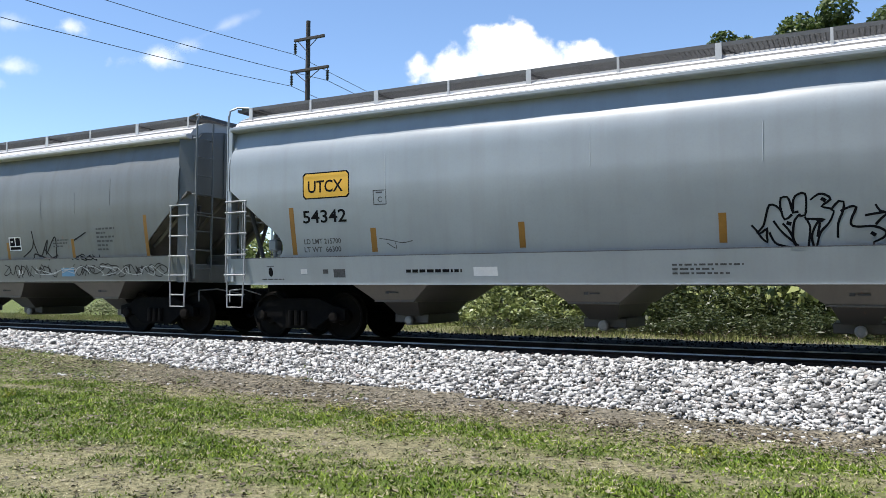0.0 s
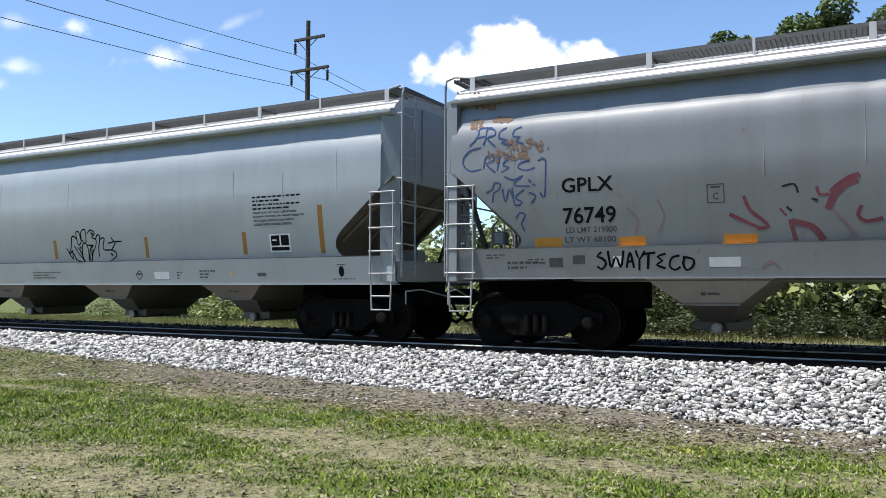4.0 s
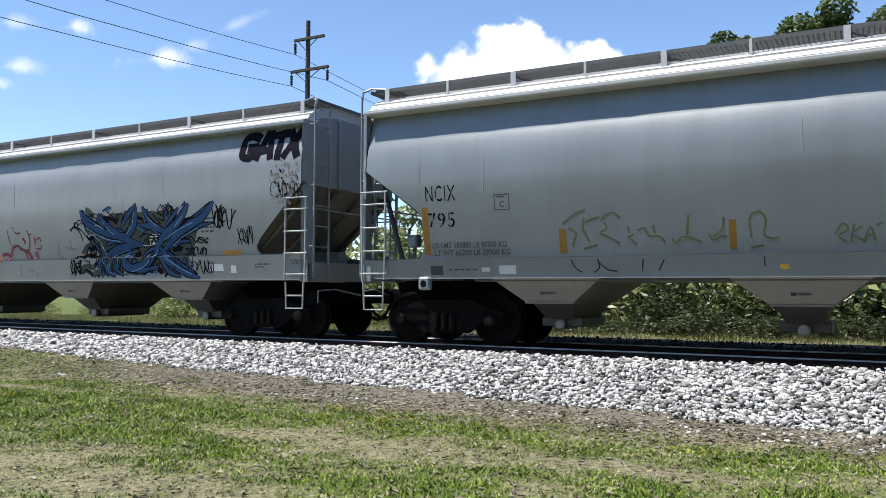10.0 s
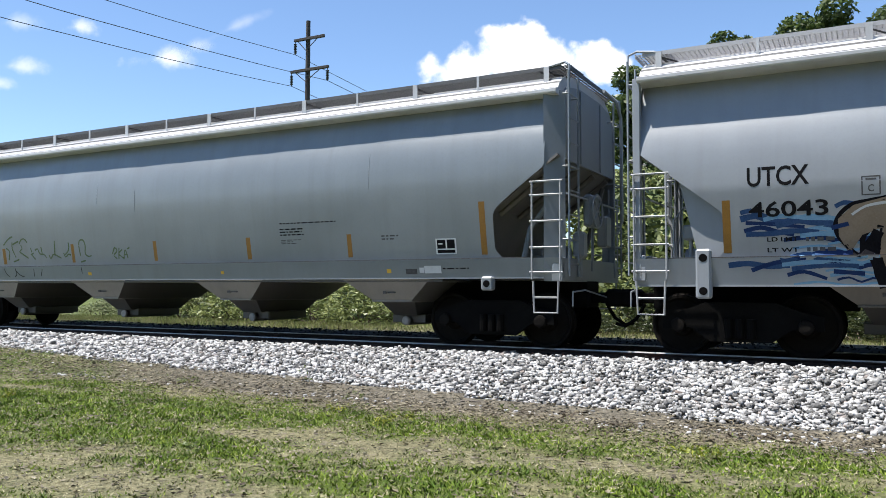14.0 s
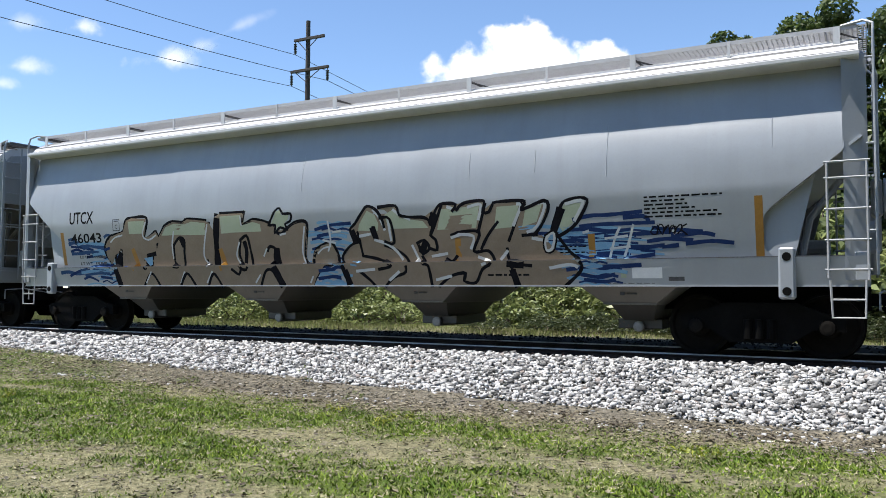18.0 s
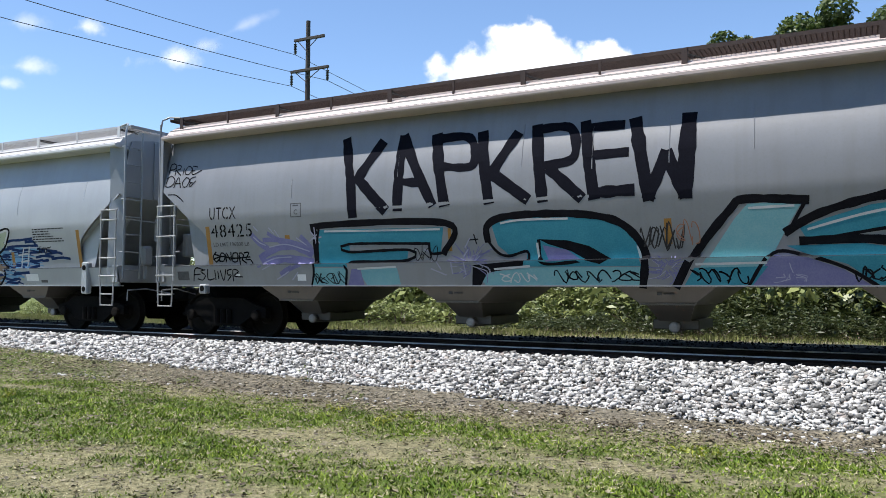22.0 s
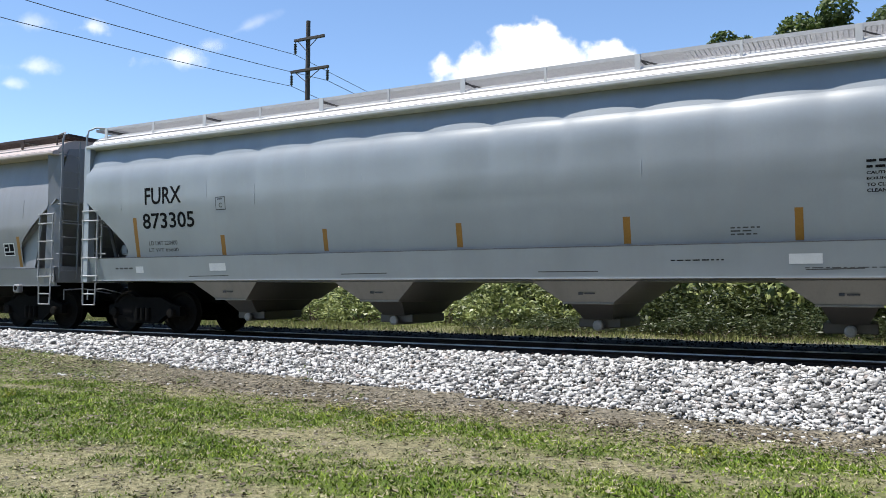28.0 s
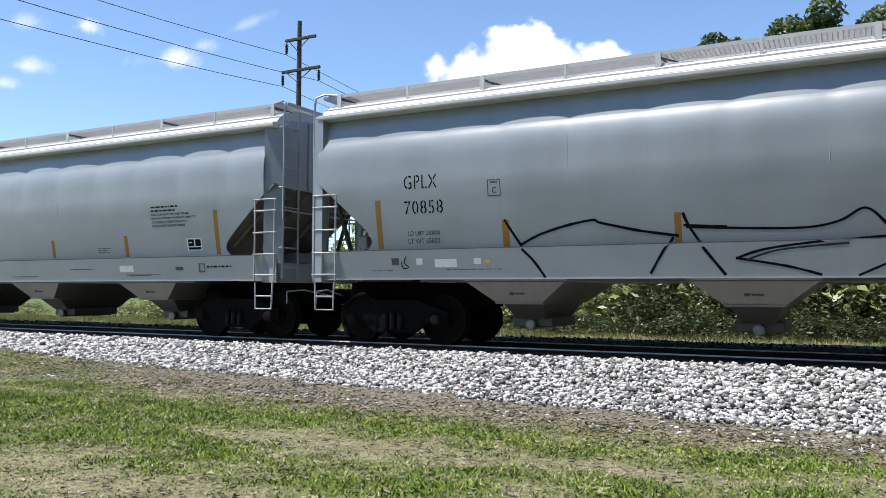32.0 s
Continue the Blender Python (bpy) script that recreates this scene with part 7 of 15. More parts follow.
p.fill("sp_dark", [(13.73,2.83),(13.69,2.7),(13.65,2.59),(13.6,2.5),(13.55,2.42),(13.51,2.36),(13.45,2.31),(13.39,2.26),(13.3,2.21),(13.31,2.16),(13.43,2.16),(13.55,2.18),(13.65,2.24),(13.74,2.33),(13.79,2.43),(13.82,2.55),(13.81,2.68),(13.78,2.83)])
p.fill("sp_blue", [(13.74,2.78),(13.71,2.66),(13.67,2.56),(13.63,2.47),(13.59,2.41),(13.54,2.35),(13.49,2.29),(13.42,2.25),(13.34,2.2),(13.35,2.18),(13.45,2.18),(13.55,2.21),(13.64,2.27),(13.71,2.34),(13.75,2.43),(13.78,2.53),(13.79,2.65),(13.77,2.78)], 2)
p.stroke("sp_sky", 0.012, [(13.71,2.66),(13.67,2.56),(13.63,2.47),(13.59,2.41),(13.54,2.35),(13.49,2.29)])
p.fill("sp_dark", [(13.32,2.21),(13.34,2.28),(13.37,2.34),(13.41,2.4),(13.46,2.46),(13.51,2.52),(13.58,2.59),(13.66,2.67),(13.76,2.75),(13.74,2.77),(13.61,2.73),(13.5,2.67),(13.41,2.6),(13.34,2.53),(13.29,2.45),(13.26,2.37),(13.26,2.29),(13.28,2.21)])
p.fill("sp_blue", [(13.31,2.24),(13.33,2.3),(13.36,2.36),(13.39,2.41),(13.44,2.47),(13.49,2.53),(13.56,2.59),(13.63,2.66),(13.71,2.73),(13.7,2.75),(13.59,2.7),(13.5,2.64),(13.42,2.58),(13.36,2.52),(13.31,2.45),(13.29,2.38),(13.28,2.3),(13.29,2.24)], 2)
p.stroke("sp_sky", 0.012, [(13.33,2.3),(13.36,2.36),(13.39,2.41),(13.44,2.47),(13.49,2.53),(13.56,2.59)])
p.fill("sp_dark", [(14.03,2.71),(13.99,2.62),(13.99,2.52),(14.03,2.42),(14.11,2.34),(14.21,2.27),(14.34,2.22),(14.48,2.18),(14.65,2.17),(14.66,2.21),(14.53,2.28),(14.42,2.36),(14.33,2.42),(14.25,2.47),(14.2,2.52),(14.15,2.57),(14.12,2.63),(14.07,2.7)])
p.fill("sp_blue", [(14.03,2.68),(14.02,2.6),(14.03,2.51),(14.07,2.44),(14.14,2.36),(14.22,2.3),(14.33,2.25),(14.45,2.22),(14.59,2.19),(14.6,2.22),(14.49,2.28),(14.38,2.34),(14.3,2.39),(14.23,2.45),(14.17,2.5),(14.13,2.55),(14.1,2.61),(14.06,2.67)], 2)
p.stroke("sp_sky", 0.012, [(14.02,2.6),(14.03,2.51),(14.07,2.44),(14.14,2.36),(14.22,2.3),(14.33,2.25)])
p.fill("sp_dark", [(13.66,2.39),(13.71,2.34),(13.76,2.3),(13.8,2.26),(13.84,2.23),(13.88,2.2),(13.92,2.18),(13.96,2.16),(14.01,2.14),(14.04,2.16),(14.04,2.21),(14.03,2.26),(13.99,2.31),(13.94,2.34),(13.89,2.38),(13.82,2.4),(13.76,2.42),(13.67,2.42)])
p.fill("sp_blue", [(13.68,2.38),(13.73,2.34),(13.78,2.31),(13.82,2.28),(13.86,2.25),(13.9,2.23),(13.94,2.2),(13.97,2.18),(14.01,2.16),(14.03,2.17),(14.02,2.21),(14.0,2.26),(13.97,2.29),(13.93,2.32),(13.88,2.35),(13.82,2.37),(13.76,2.39),(13.7,2.4)], 2)
p.stroke("sp_sky", 0.012, [(13.73,2.34),(13.78,2.31),(13.82,2.28),(13.86,2.25),(13.9,2.23),(13.94,2.2)])
p.fill("sp_dark", [(14.13,2.7),(14.06,2.66),(14.01,2.61),(13.98,2.55),(13.97,2.47),(13.99,2.39),(14.02,2.32),(14.08,2.24),(14.15,2.16),(14.18,2.18),(14.15,2.27),(14.13,2.35),(14.11,2.42),(14.11,2.48),(14.11,2.52),(14.11,2.57),(14.13,2.62),(14.15,2.68)])
p.fill("sp_blue", [(14.11,2.68),(14.06,2.64),(14.02,2.59),(14.0,2.54),(14.0,2.47),(14.01,2.4),(14.04,2.33),(14.08,2.27),(14.14,2.2),(14.16,2.21),(14.13,2.29),(14.1,2.36),(14.09,2.42),(14.08,2.47),(14.09,2.52),(14.09,2.57),(14.11,2.62),(14.13,2.67)], 2)
p.stroke("sp_sky", 0.012, [(14.06,2.64),(14.02,2.59),(14.0,2.54),(14.0,2.47),(14.01,2.4),(14.04,2.33)])
p.fill("sp_dark", [(14.51,2.11),(14.65,2.13),(14.79,2.18),(14.92,2.25),(15.03,2.33),(15.12,2.43),(15.19,2.54),(15.24,2.66),(15.26,2.79),(15.22,2.8),(15.13,2.7),(15.05,2.61),(14.97,2.53),(14.89,2.45),(14.8,2.38),(14.71,2.3),(14.6,2.23),(14.49,2.15)])
p.fill("sp_blue", [(14.55,2.13),(14.68,2.16),(14.8,2.21),(14.91,2.27),(15.0,2.35),(15.08,2.44),(15.15,2.53),(15.2,2.63),(15.23,2.75),(15.21,2.76),(15.14,2.67),(15.06,2.58),(14.99,2.51),(14.91,2.43),(14.83,2.36),(14.74,2.29),(14.65,2.22),(14.54,2.16)], 2)
p.stroke("sp_sky", 0.012, [(14.68,2.16),(14.8,2.21),(14.91,2.27),(15.0,2.35),(15.08,2.44),(15.15,2.53)])
p.fill("sp_dark", [(14.88,2.18),(15.03,2.18),(15.18,2.2),(15.34,2.24),(15.48,2.3),(15.62,2.38),(15.75,2.48),(15.87,2.6),(15.98,2.73),(15.95,2.77),(15.79,2.69),(15.65,2.61),(15.51,2.54),(15.38,2.48),(15.25,2.41),(15.12,2.35),(15.0,2.29),(14.87,2.23)])
p.fill("sp_blue", [(14.93,2.2),(15.06,2.21),(15.2,2.23),(15.33,2.28),(15.46,2.33),(15.59,2.4),(15.71,2.49),(15.83,2.59),(15.93,2.7),(15.91,2.72),(15.77,2.65),(15.64,2.57),(15.52,2.51),(15.4,2.44),(15.27,2.39),(15.16,2.33),(15.04,2.28),(14.92,2.23)], 2)
p.stroke("sp_sky", 0.012, [(15.06,2.21),(15.2,2.23),(15.33,2.28),(15.46,2.33),(15.59,2.4),(15.71,2.49)])
p.fill("sp_dark", [(14.64,1.75),(14.78,1.85),(14.92,1.94),(15.07,2.01),(15.23,2.09),(15.41,2.15),(15.6,2.21),(15.81,2.27),(16.03,2.32),(16.03,2.35),(15.79,2.36),(15.57,2.34),(15.35,2.3),(15.16,2.24),(14.98,2.15),(14.83,2.04),(14.7,1.91),(14.61,1.77)])
p.fill("sp_blue", [(14.67,1.8),(14.8,1.89),(14.93,1.97),(15.07,2.05),(15.22,2.11),(15.38,2.17),(15.55,2.23),(15.74,2.27),(15.95,2.32),(15.95,2.34),(15.73,2.33),(15.53,2.31),(15.34,2.27),(15.17,2.21),(15.01,2.13),(14.87,2.04),(14.75,1.94),(14.66,1.81)], 2)
p.stroke("sp_sky", 0.012, [(14.8,1.89),(14.93,1.97),(15.07,2.05),(15.22,2.11),(15.38,2.17),(15.55,2.23)])
p.fill("sp_dark", [(14.34,1.91),(14.38,1.8),(14.47,1.69),(14.63,1.59),(14.77,1.5),(14.94,1.42),(15.12,1.36),(15.32,1.3),(15.54,1.26),(15.55,1.31),(15.37,1.42),(15.2,1.52),(15.04,1.61),(14.85,1.69),(14.72,1.77),(14.6,1.83),(14.49,1.89),(14.39,1.94)])
p.fill("sp_blue", [(14.37,1.89),(14.43,1.79),(14.51,1.7),(14.66,1.61),(14.79,1.54),(14.94,1.46),(15.1,1.4),(15.27,1.34),(15.47,1.3),(15.48,1.33),(15.31,1.42),(15.15,1.5),(15.0,1.58),(14.82,1.66),(14.71,1.73),(14.59,1.79),(14.5,1.85),(14.4,1.91)], 2)
p.stroke("sp_sky", 0.012, [(14.43,1.79),(14.51,1.7),(14.66,1.61),(14.79,1.54),(14.94,1.46),(15.1,1.4)])
p.fill("sp_dark", [(14.41,1.93),(14.31,1.83),(14.21,1.75),(14.11,1.68),(14.05,1.61),(13.94,1.55),(13.8,1.48),(13.65,1.43),(13.47,1.37),(13.48,1.32),(13.68,1.31),(13.86,1.33),(14.04,1.37),(14.18,1.44),(14.3,1.53),(14.4,1.64),(14.42,1.77),(14.46,1.91)])
p.fill("sp_blue", [(14.4,1.88),(14.31,1.79),(14.22,1.72),(14.17,1.64),(14.08,1.58),(13.97,1.52),(13.84,1.47),(13.7,1.42),(13.55,1.37),(13.55,1.34),(13.73,1.34),(13.88,1.37),(14.03,1.41),(14.16,1.47),(14.27,1.55),(14.36,1.64),(14.38,1.75),(14.42,1.87)], 2)
p.stroke("sp_sky", 0.012, [(14.31,1.79),(14.22,1.72),(14.17,1.64),(14.08,1.58),(13.97,1.52),(13.84,1.47)])
p.fill("sp_dark", [(12.74,1.59),(12.88,1.63),(12.96,1.67),(13.1,1.71),(13.25,1.75),(13.38,1.79),(13.52,1.82),(13.66,1.86),(13.81,1.9),(13.81,1.94),(13.65,1.96),(13.5,1.96),(13.34,1.95),(13.19,1.92),(13.04,1.87),(12.9,1.8),(12.76,1.72),(12.7,1.62)])
p.fill("sp_blue", [(12.78,1.62),(12.85,1.67),(12.98,1.7),(13.11,1.75),(13.23,1.78),(13.36,1.81),(13.49,1.84),(13.62,1.87),(13.76,1.9),(13.76,1.93),(13.62,1.94),(13.48,1.93),(13.34,1.92),(13.2,1.89),(13.06,1.84),(12.93,1.79),(12.81,1.73),(12.76,1.64)], 2)
p.stroke("sp_sky", 0.012, [(12.85,1.67),(12.98,1.7),(13.11,1.75),(13.23,1.78),(13.36,1.81),(13.49,1.84)])
p.fill("sp_dark", [(13.48,1.91),(13.45,1.83),(13.45,1.75),(13.47,1.68),(13.57,1.6),(13.62,1.55),(13.69,1.51),(13.77,1.48),(13.86,1.47),(13.88,1.51),(13.83,1.56),(13.79,1.61),(13.7,1.66),(13.67,1.7),(13.63,1.74),(13.6,1.79),(13.56,1.84),(13.52,1.91)])
p.fill("sp_blue", [(13.49,1.88),(13.48,1.81),(13.48,1.75),(13.5,1.68),(13.59,1.62),(13.64,1.57),(13.7,1.53),(13.76,1.51),(13.84,1.49),(13.85,1.51),(13.8,1.56),(13.76,1.6),(13.73,1.64),(13.64,1.69),(13.61,1.73),(13.58,1.77),(13.55,1.82),(13.52,1.88)], 2)
p.stroke("sp_sky", 0.012, [(13.48,1.81),(13.48,1.75),(13.5,1.68),(13.59,1.62),(13.64,1.57),(13.7,1.53)])
p.fill("sp_dark", [(12.49,2.21),(12.57,2.15),(12.64,2.1),(12.71,2.05),(12.77,2.0),(12.84,1.96),(12.9,1.92),(12.97,1.86),(13.05,1.81),(13.1,1.83),(13.09,1.92),(13.05,2.01),(13.0,2.09),(12.92,2.15),(12.84,2.2),(12.73,2.24),(12.62,2.25),(12.5,2.25)])
p.fill("sp_blue", [(12.53,2.21),(12.6,2.16),(12.68,2.11),(12.74,2.07),(12.8,2.03),(12.86,1.99),(12.92,1.94),(12.98,1.9),(13.05,1.84),(13.08,1.86),(13.05,1.93),(13.02,2.0),(12.96,2.07),(12.9,2.12),(12.82,2.17),(12.74,2.21),(12.64,2.23),(12.54,2.24)], 2)
p.stroke("sp_sky", 0.012, [(12.6,2.16),(12.68,2.11),(12.74,2.07),(12.8,2.03),(12.86,1.99),(12.92,1.94)])
p.fill("sp_dark", [(13.16,1.78),(13.14,1.7),(13.18,1.63),(13.16,1.56),(13.13,1.51),(13.09,1.45),(13.05,1.39),(13.0,1.33),(12.94,1.27),(12.96,1.24),(13.07,1.27),(13.15,1.32),(13.22,1.38),(13.28,1.45),(13.3,1.53),(13.31,1.61),(13.23,1.71),(13.2,1.79)])
p.fill("sp_blue", [(13.17,1.76),(13.16,1.68),(13.2,1.61),(13.18,1.55),(13.15,1.5),(13.12,1.44),(13.08,1.39),(13.03,1.34),(12.98,1.28),(12.99,1.26),(13.08,1.3),(13.15,1.34),(13.2,1.4),(13.25,1.46),(13.27,1.53),(13.28,1.6),(13.22,1.68),(13.2,1.76)], 2)
p.stroke("sp_sky", 0.012, [(13.16,1.68),(13.2,1.61),(13.18,1.55),(13.15,1.5),(13.12,1.44),(13.08,1.39)])
p.fill("sp_dark", [(12.66,1.61),(12.6,1.57),(12.57,1.52),(12.57,1.45),(12.58,1.39),(12.62,1.34),(12.68,1.3),(12.76,1.27),(12.85,1.24),(12.86,1.27),(12.81,1.33),(12.76,1.37),(12.74,1.41),(12.72,1.44),(12.71,1.47),(12.69,1.5),(12.69,1.54),(12.69,1.59)])
p.fill("sp_blue", [(12.65,1.59),(12.61,1.55),(12.59,1.5),(12.59,1.45),(12.6,1.4),(12.64,1.36),(12.69,1.32),(12.74,1.29),(12.82,1.26),(12.83,1.28),(12.78,1.33),(12.74,1.37),(12.71,1.4),(12.69,1.43),(12.68,1.47),(12.67,1.5),(12.67,1.54),(12.67,1.58)], 2)
p.stroke("sp_sky", 0.012, [(12.61,1.55),(12.59,1.5),(12.59,1.45),(12.6,1.4),(12.64,1.36),(12.69,1.32)])
p.fill("sp_dark", [(14.39,1.89),(14.38,1.79),(14.38,1.7),(14.46,1.61),(14.49,1.53),(14.55,1.46),(14.61,1.41),(14.69,1.37),(14.77,1.36),(14.78,1.38),(14.74,1.44),(14.7,1.49),(14.66,1.54),(14.62,1.59),(14.53,1.66),(14.5,1.73),(14.46,1.8),(14.42,1.89)])
p.fill("sp_blue", [(14.4,1.86),(14.4,1.77),(14.41,1.69),(14.48,1.61),(14.52,1.54),(14.56,1.49),(14.62,1.43),(14.68,1.4),(14.75,1.37),(14.76,1.39),(14.71,1.44),(14.67,1.48),(14.64,1.53),(14.6,1.59),(14.56,1.64),(14.48,1.71),(14.45,1.78),(14.42,1.85)], 2)
p.stroke("sp_sky", 0.012, [(14.4,1.77),(14.41,1.69),(14.48,1.61),(14.52,1.54),(14.56,1.49),(14.62,1.43)])
p.fill("sp_dark", [(14.01,1.34),(14.07,1.3),(14.15,1.28),(14.22,1.27),(14.3,1.29),(14.36,1.33),(14.42,1.38),(14.47,1.45),(14.5,1.53),(14.48,1.55),(14.4,1.49),(14.34,1.45),(14.29,1.42),(14.24,1.4),(14.19,1.38),(14.15,1.37),(14.09,1.37),(14.02,1.37)])
p.fill("sp_blue", [(14.04,1.34),(14.09,1.31),(14.16,1.3),(14.22,1.3),(14.29,1.31),(14.34,1.34),(14.4,1.39),(14.44,1.44),(14.48,1.51),(14.46,1.52),(14.4,1.47),(14.35,1.43),(14.3,1.4),(14.25,1.38),(14.2,1.37),(14.16,1.36),(14.1,1.35),(14.05,1.36)], 2)
p.stroke("sp_sky", 0.012, [(14.09,1.31),(14.16,1.3),(14.22,1.3),(14.29,1.31),(14.34,1.34),(14.4,1.39)])
p.fill("sp_dark", [(12.98,1.56),(12.92,1.52),(12.88,1.48),(12.85,1.43),(12.85,1.38),(12.88,1.33),(12.92,1.29),(12.98,1.27),(13.05,1.27),(13.06,1.3),(13.02,1.33),(12.99,1.36),(12.98,1.38),(12.98,1.39),(12.98,1.42),(12.98,1.44),(12.99,1.49),(13.01,1.54)])
p.fill("sp_blue", [(12.97,1.54),(12.93,1.51),(12.89,1.47),(12.88,1.42),(12.88,1.38),(12.89,1.34),(12.93,1.31),(12.98,1.29),(13.03,1.28),(13.04,1.3),(13.0,1.33),(12.98,1.35),(12.96,1.38),(12.95,1.39),(12.95,1.42),(12.96,1.44),(12.97,1.48),(12.98,1.53)], 2)
p.stroke("sp_sky", 0.012, [(12.93,1.51),(12.89,1.47),(12.88,1.42),(12.88,1.38),(12.89,1.34),(12.93,1.31)])
p.fill("sp_dark", [(14.62,2.4),(14.66,2.46),(14.7,2.52),(14.73,2.57),(14.76,2.62),(14.78,2.67),(14.78,2.71),(14.79,2.75),(14.78,2.78),(14.76,2.8),(14.72,2.77),(14.7,2.75),(14.67,2.71),(14.65,2.66),(14.63,2.61),(14.61,2.55),(14.6,2.49),(14.59,2.41)])
p.fill("sp_blue", [(14.62,2.43),(14.66,2.49),(14.69,2.54),(14.72,2.59),(14.74,2.63),(14.75,2.67),(14.77,2.71),(14.77,2.75),(14.77,2.78),(14.76,2.78),(14.73,2.76),(14.71,2.73),(14.69,2.7),(14.67,2.66),(14.65,2.61),(14.63,2.56),(14.62,2.5),(14.6,2.44)], 2)
p.stroke("sp_sky", 0.012, [(14.66,2.49),(14.69,2.54),(14.72,2.59),(14.74,2.63),(14.75,2.67),(14.77,2.71)])
p.fill("sp_dark", [(12.71,2.69),(12.77,2.68),(12.82,2.68),(12.88,2.68),(12.92,2.69),(12.96,2.7),(12.98,2.72),(13.01,2.75),(13.01,2.77),(12.99,2.79),(12.95,2.8),(12.93,2.8),(12.91,2.8),(12.87,2.79),(12.84,2.78),(12.8,2.76),(12.75,2.74),(12.7,2.72)])
p.fill("sp_blue", [(12.72,2.7),(12.78,2.69),(12.83,2.69),(12.87,2.7),(12.91,2.71),(12.95,2.72),(12.97,2.73),(12.99,2.75),(13.0,2.77),(12.99,2.78),(12.96,2.79),(12.94,2.79),(12.91,2.78),(12.88,2.77),(12.85,2.77),(12.81,2.75),(12.77,2.73),(12.72,2.71)], 2)
p.stroke("sp_sky", 0.012, [(12.78,2.69),(12.83,2.69),(12.87,2.7),(12.91,2.71),(12.95,2.72),(12.97,2.73)])
p.stroke("sp_black", 0.022, [(13.99,2.06),(13.92,1.98),(13.9,1.91),(13.93,1.86),(13.99,1.86),(14.04,1.9),(14.04,1.98),(13.99,2.05)])
p.stroke("sp_black", 0.022, [(14.04,1.93),(14.01,1.87),(14.1,2.1),(14.16,2.02),(14.13,1.84),(14.06,2.02),(14.04,2.1),(14.09,1.88)])
p.stroke("sp_black", 0.022, [(14.27,1.98),(14.26,2.08),(14.2,2.03),(14.15,1.91),(14.14,1.88),(14.19,1.99),(14.25,2.08)])
p.stroke("sp_black", 0.022, [(14.34,1.89),(14.38,1.91),(14.35,2.08),(14.27,1.98),(14.26,1.86),(14.34,2.03),(14.4,2.06),(14.37,1.88)])
p.stroke("sp_black", 0.022, [(14.36,1.87),(14.37,1.93),(14.41,2.02),(14.47,2.07),(14.51,2.07),(14.51,2.02),(14.47,1.93),(14.42,1.87)])
p.stroke("sp_black", 0.022, [(14.54,2.76),(14.48,2.71),(14.43,2.64),(14.45,2.58),(14.51,2.53),(14.54,2.53),(14.5,2.58),(14.44,2.65)])
p.stroke("sp_black", 0.022, [(14.51,2.56),(14.58,2.54),(14.63,2.6),(14.56,2.69),(14.54,2.75),(14.62,2.73),(14.63,2.66),(14.54,2.58)])
p.stroke("sp_black", 0.022, [(14.72,2.62),(14.7,2.72),(14.65,2.62),(14.62,2.57),(14.64,2.7),(14.68,2.68),(14.73,2.56)])
p.stroke("sp_black", 0.022, [(14.73,2.72),(14.76,2.73),(14.8,2.72),(14.82,2.69),(14.82,2.66),(14.81,2.62),(14.77,2.59),(14.74,2.56),(14.72,2.54),(14.72,2.55)])
p.stroke("sp_black", 0.022, [(14.91,2.56),(14.87,2.64),(14.82,2.72),(14.82,2.73),(14.88,2.68),(14.92,2.59),(14.88,2.54),(14.82,2.54)])
p.stroke("sp_black", 0.026, [(12.63,1.33),(12.64,1.34),(12.64,1.39),(12.62,1.46),(12.6,1.54),(12.57,1.61),(12.48,1.68),(12.46,1.72),(12.44,1.72),(12.44,1.69)])
p.stroke("sp_black", 0.026, [(12.65,1.3),(12.68,1.44),(12.71,1.64),(12.69,1.74),(12.7,1.66),(12.77,1.45),(12.75,1.31),(12.73,1.33),(12.69,1.51),(12.6,1.7)])
p.stroke("sp_black", 0.026, [(12.76,1.71),(12.77,1.42),(12.74,1.31),(12.75,1.56),(12.73,1.74),(12.84,1.53),(12.89,1.3)])
p.stroke("sp_black", 0.026, [(13.0,1.48),(12.98,1.36),(12.95,1.35),(12.91,1.47),(12.87,1.61),(12.8,1.7),(12.88,1.64),(12.91,1.5),(12.95,1.37),(13.0,1.35)])
p.stroke("sp_black", 0.026, [(12.98,1.44),(13.03,1.55),(13.1,1.64),(13.06,1.69),(13.08,1.64),(13.02,1.55),(12.99,1.44),(13.04,1.36)])
p.stroke("sp_black", 0.026, [(13.24,1.37),(13.21,1.59),(13.09,1.66),(13.12,1.44),(13.11,1.36),(13.14,1.58),(13.13,1.67),(13.24,1.46)])
p.stroke("sp_black", 0.026, [(13.22,1.59),(13.24,1.41),(13.27,1.29),(13.3,1.29),(13.32,1.43),(13.35,1.6),(13.31,1.73),(13.31,1.73),(13.36,1.6),(13.35,1.42)])
p.stroke("sp_black", 0.022, [(13.35,1.5),(13.38,1.58),(13.42,1.62),(13.45,1.6),(13.49,1.55),(13.51,1.46),(13.53,1.37),(13.53,1.32),(13.51,1.31),(13.48,1.36)])
p.stroke("sp_black", 0.022, [(13.64,1.6),(13.66,1.62),(13.61,1.4),(13.54,1.27),(13.49,1.42),(13.52,1.64),(13.59,1.59)])
p.stroke("sp_black", 0.022, [(13.8,1.37),(13.66,1.52),(13.67,1.63),(13.81,1.61),(13.76,1.48),(13.65,1.34),(13.76,1.28)])
p.stroke("sp_black", 0.022, [(13.94,1.51),(13.96,1.4),(13.94,1.34),(13.9,1.37),(13.85,1.48),(13.81,1.57),(13.8,1.57)])
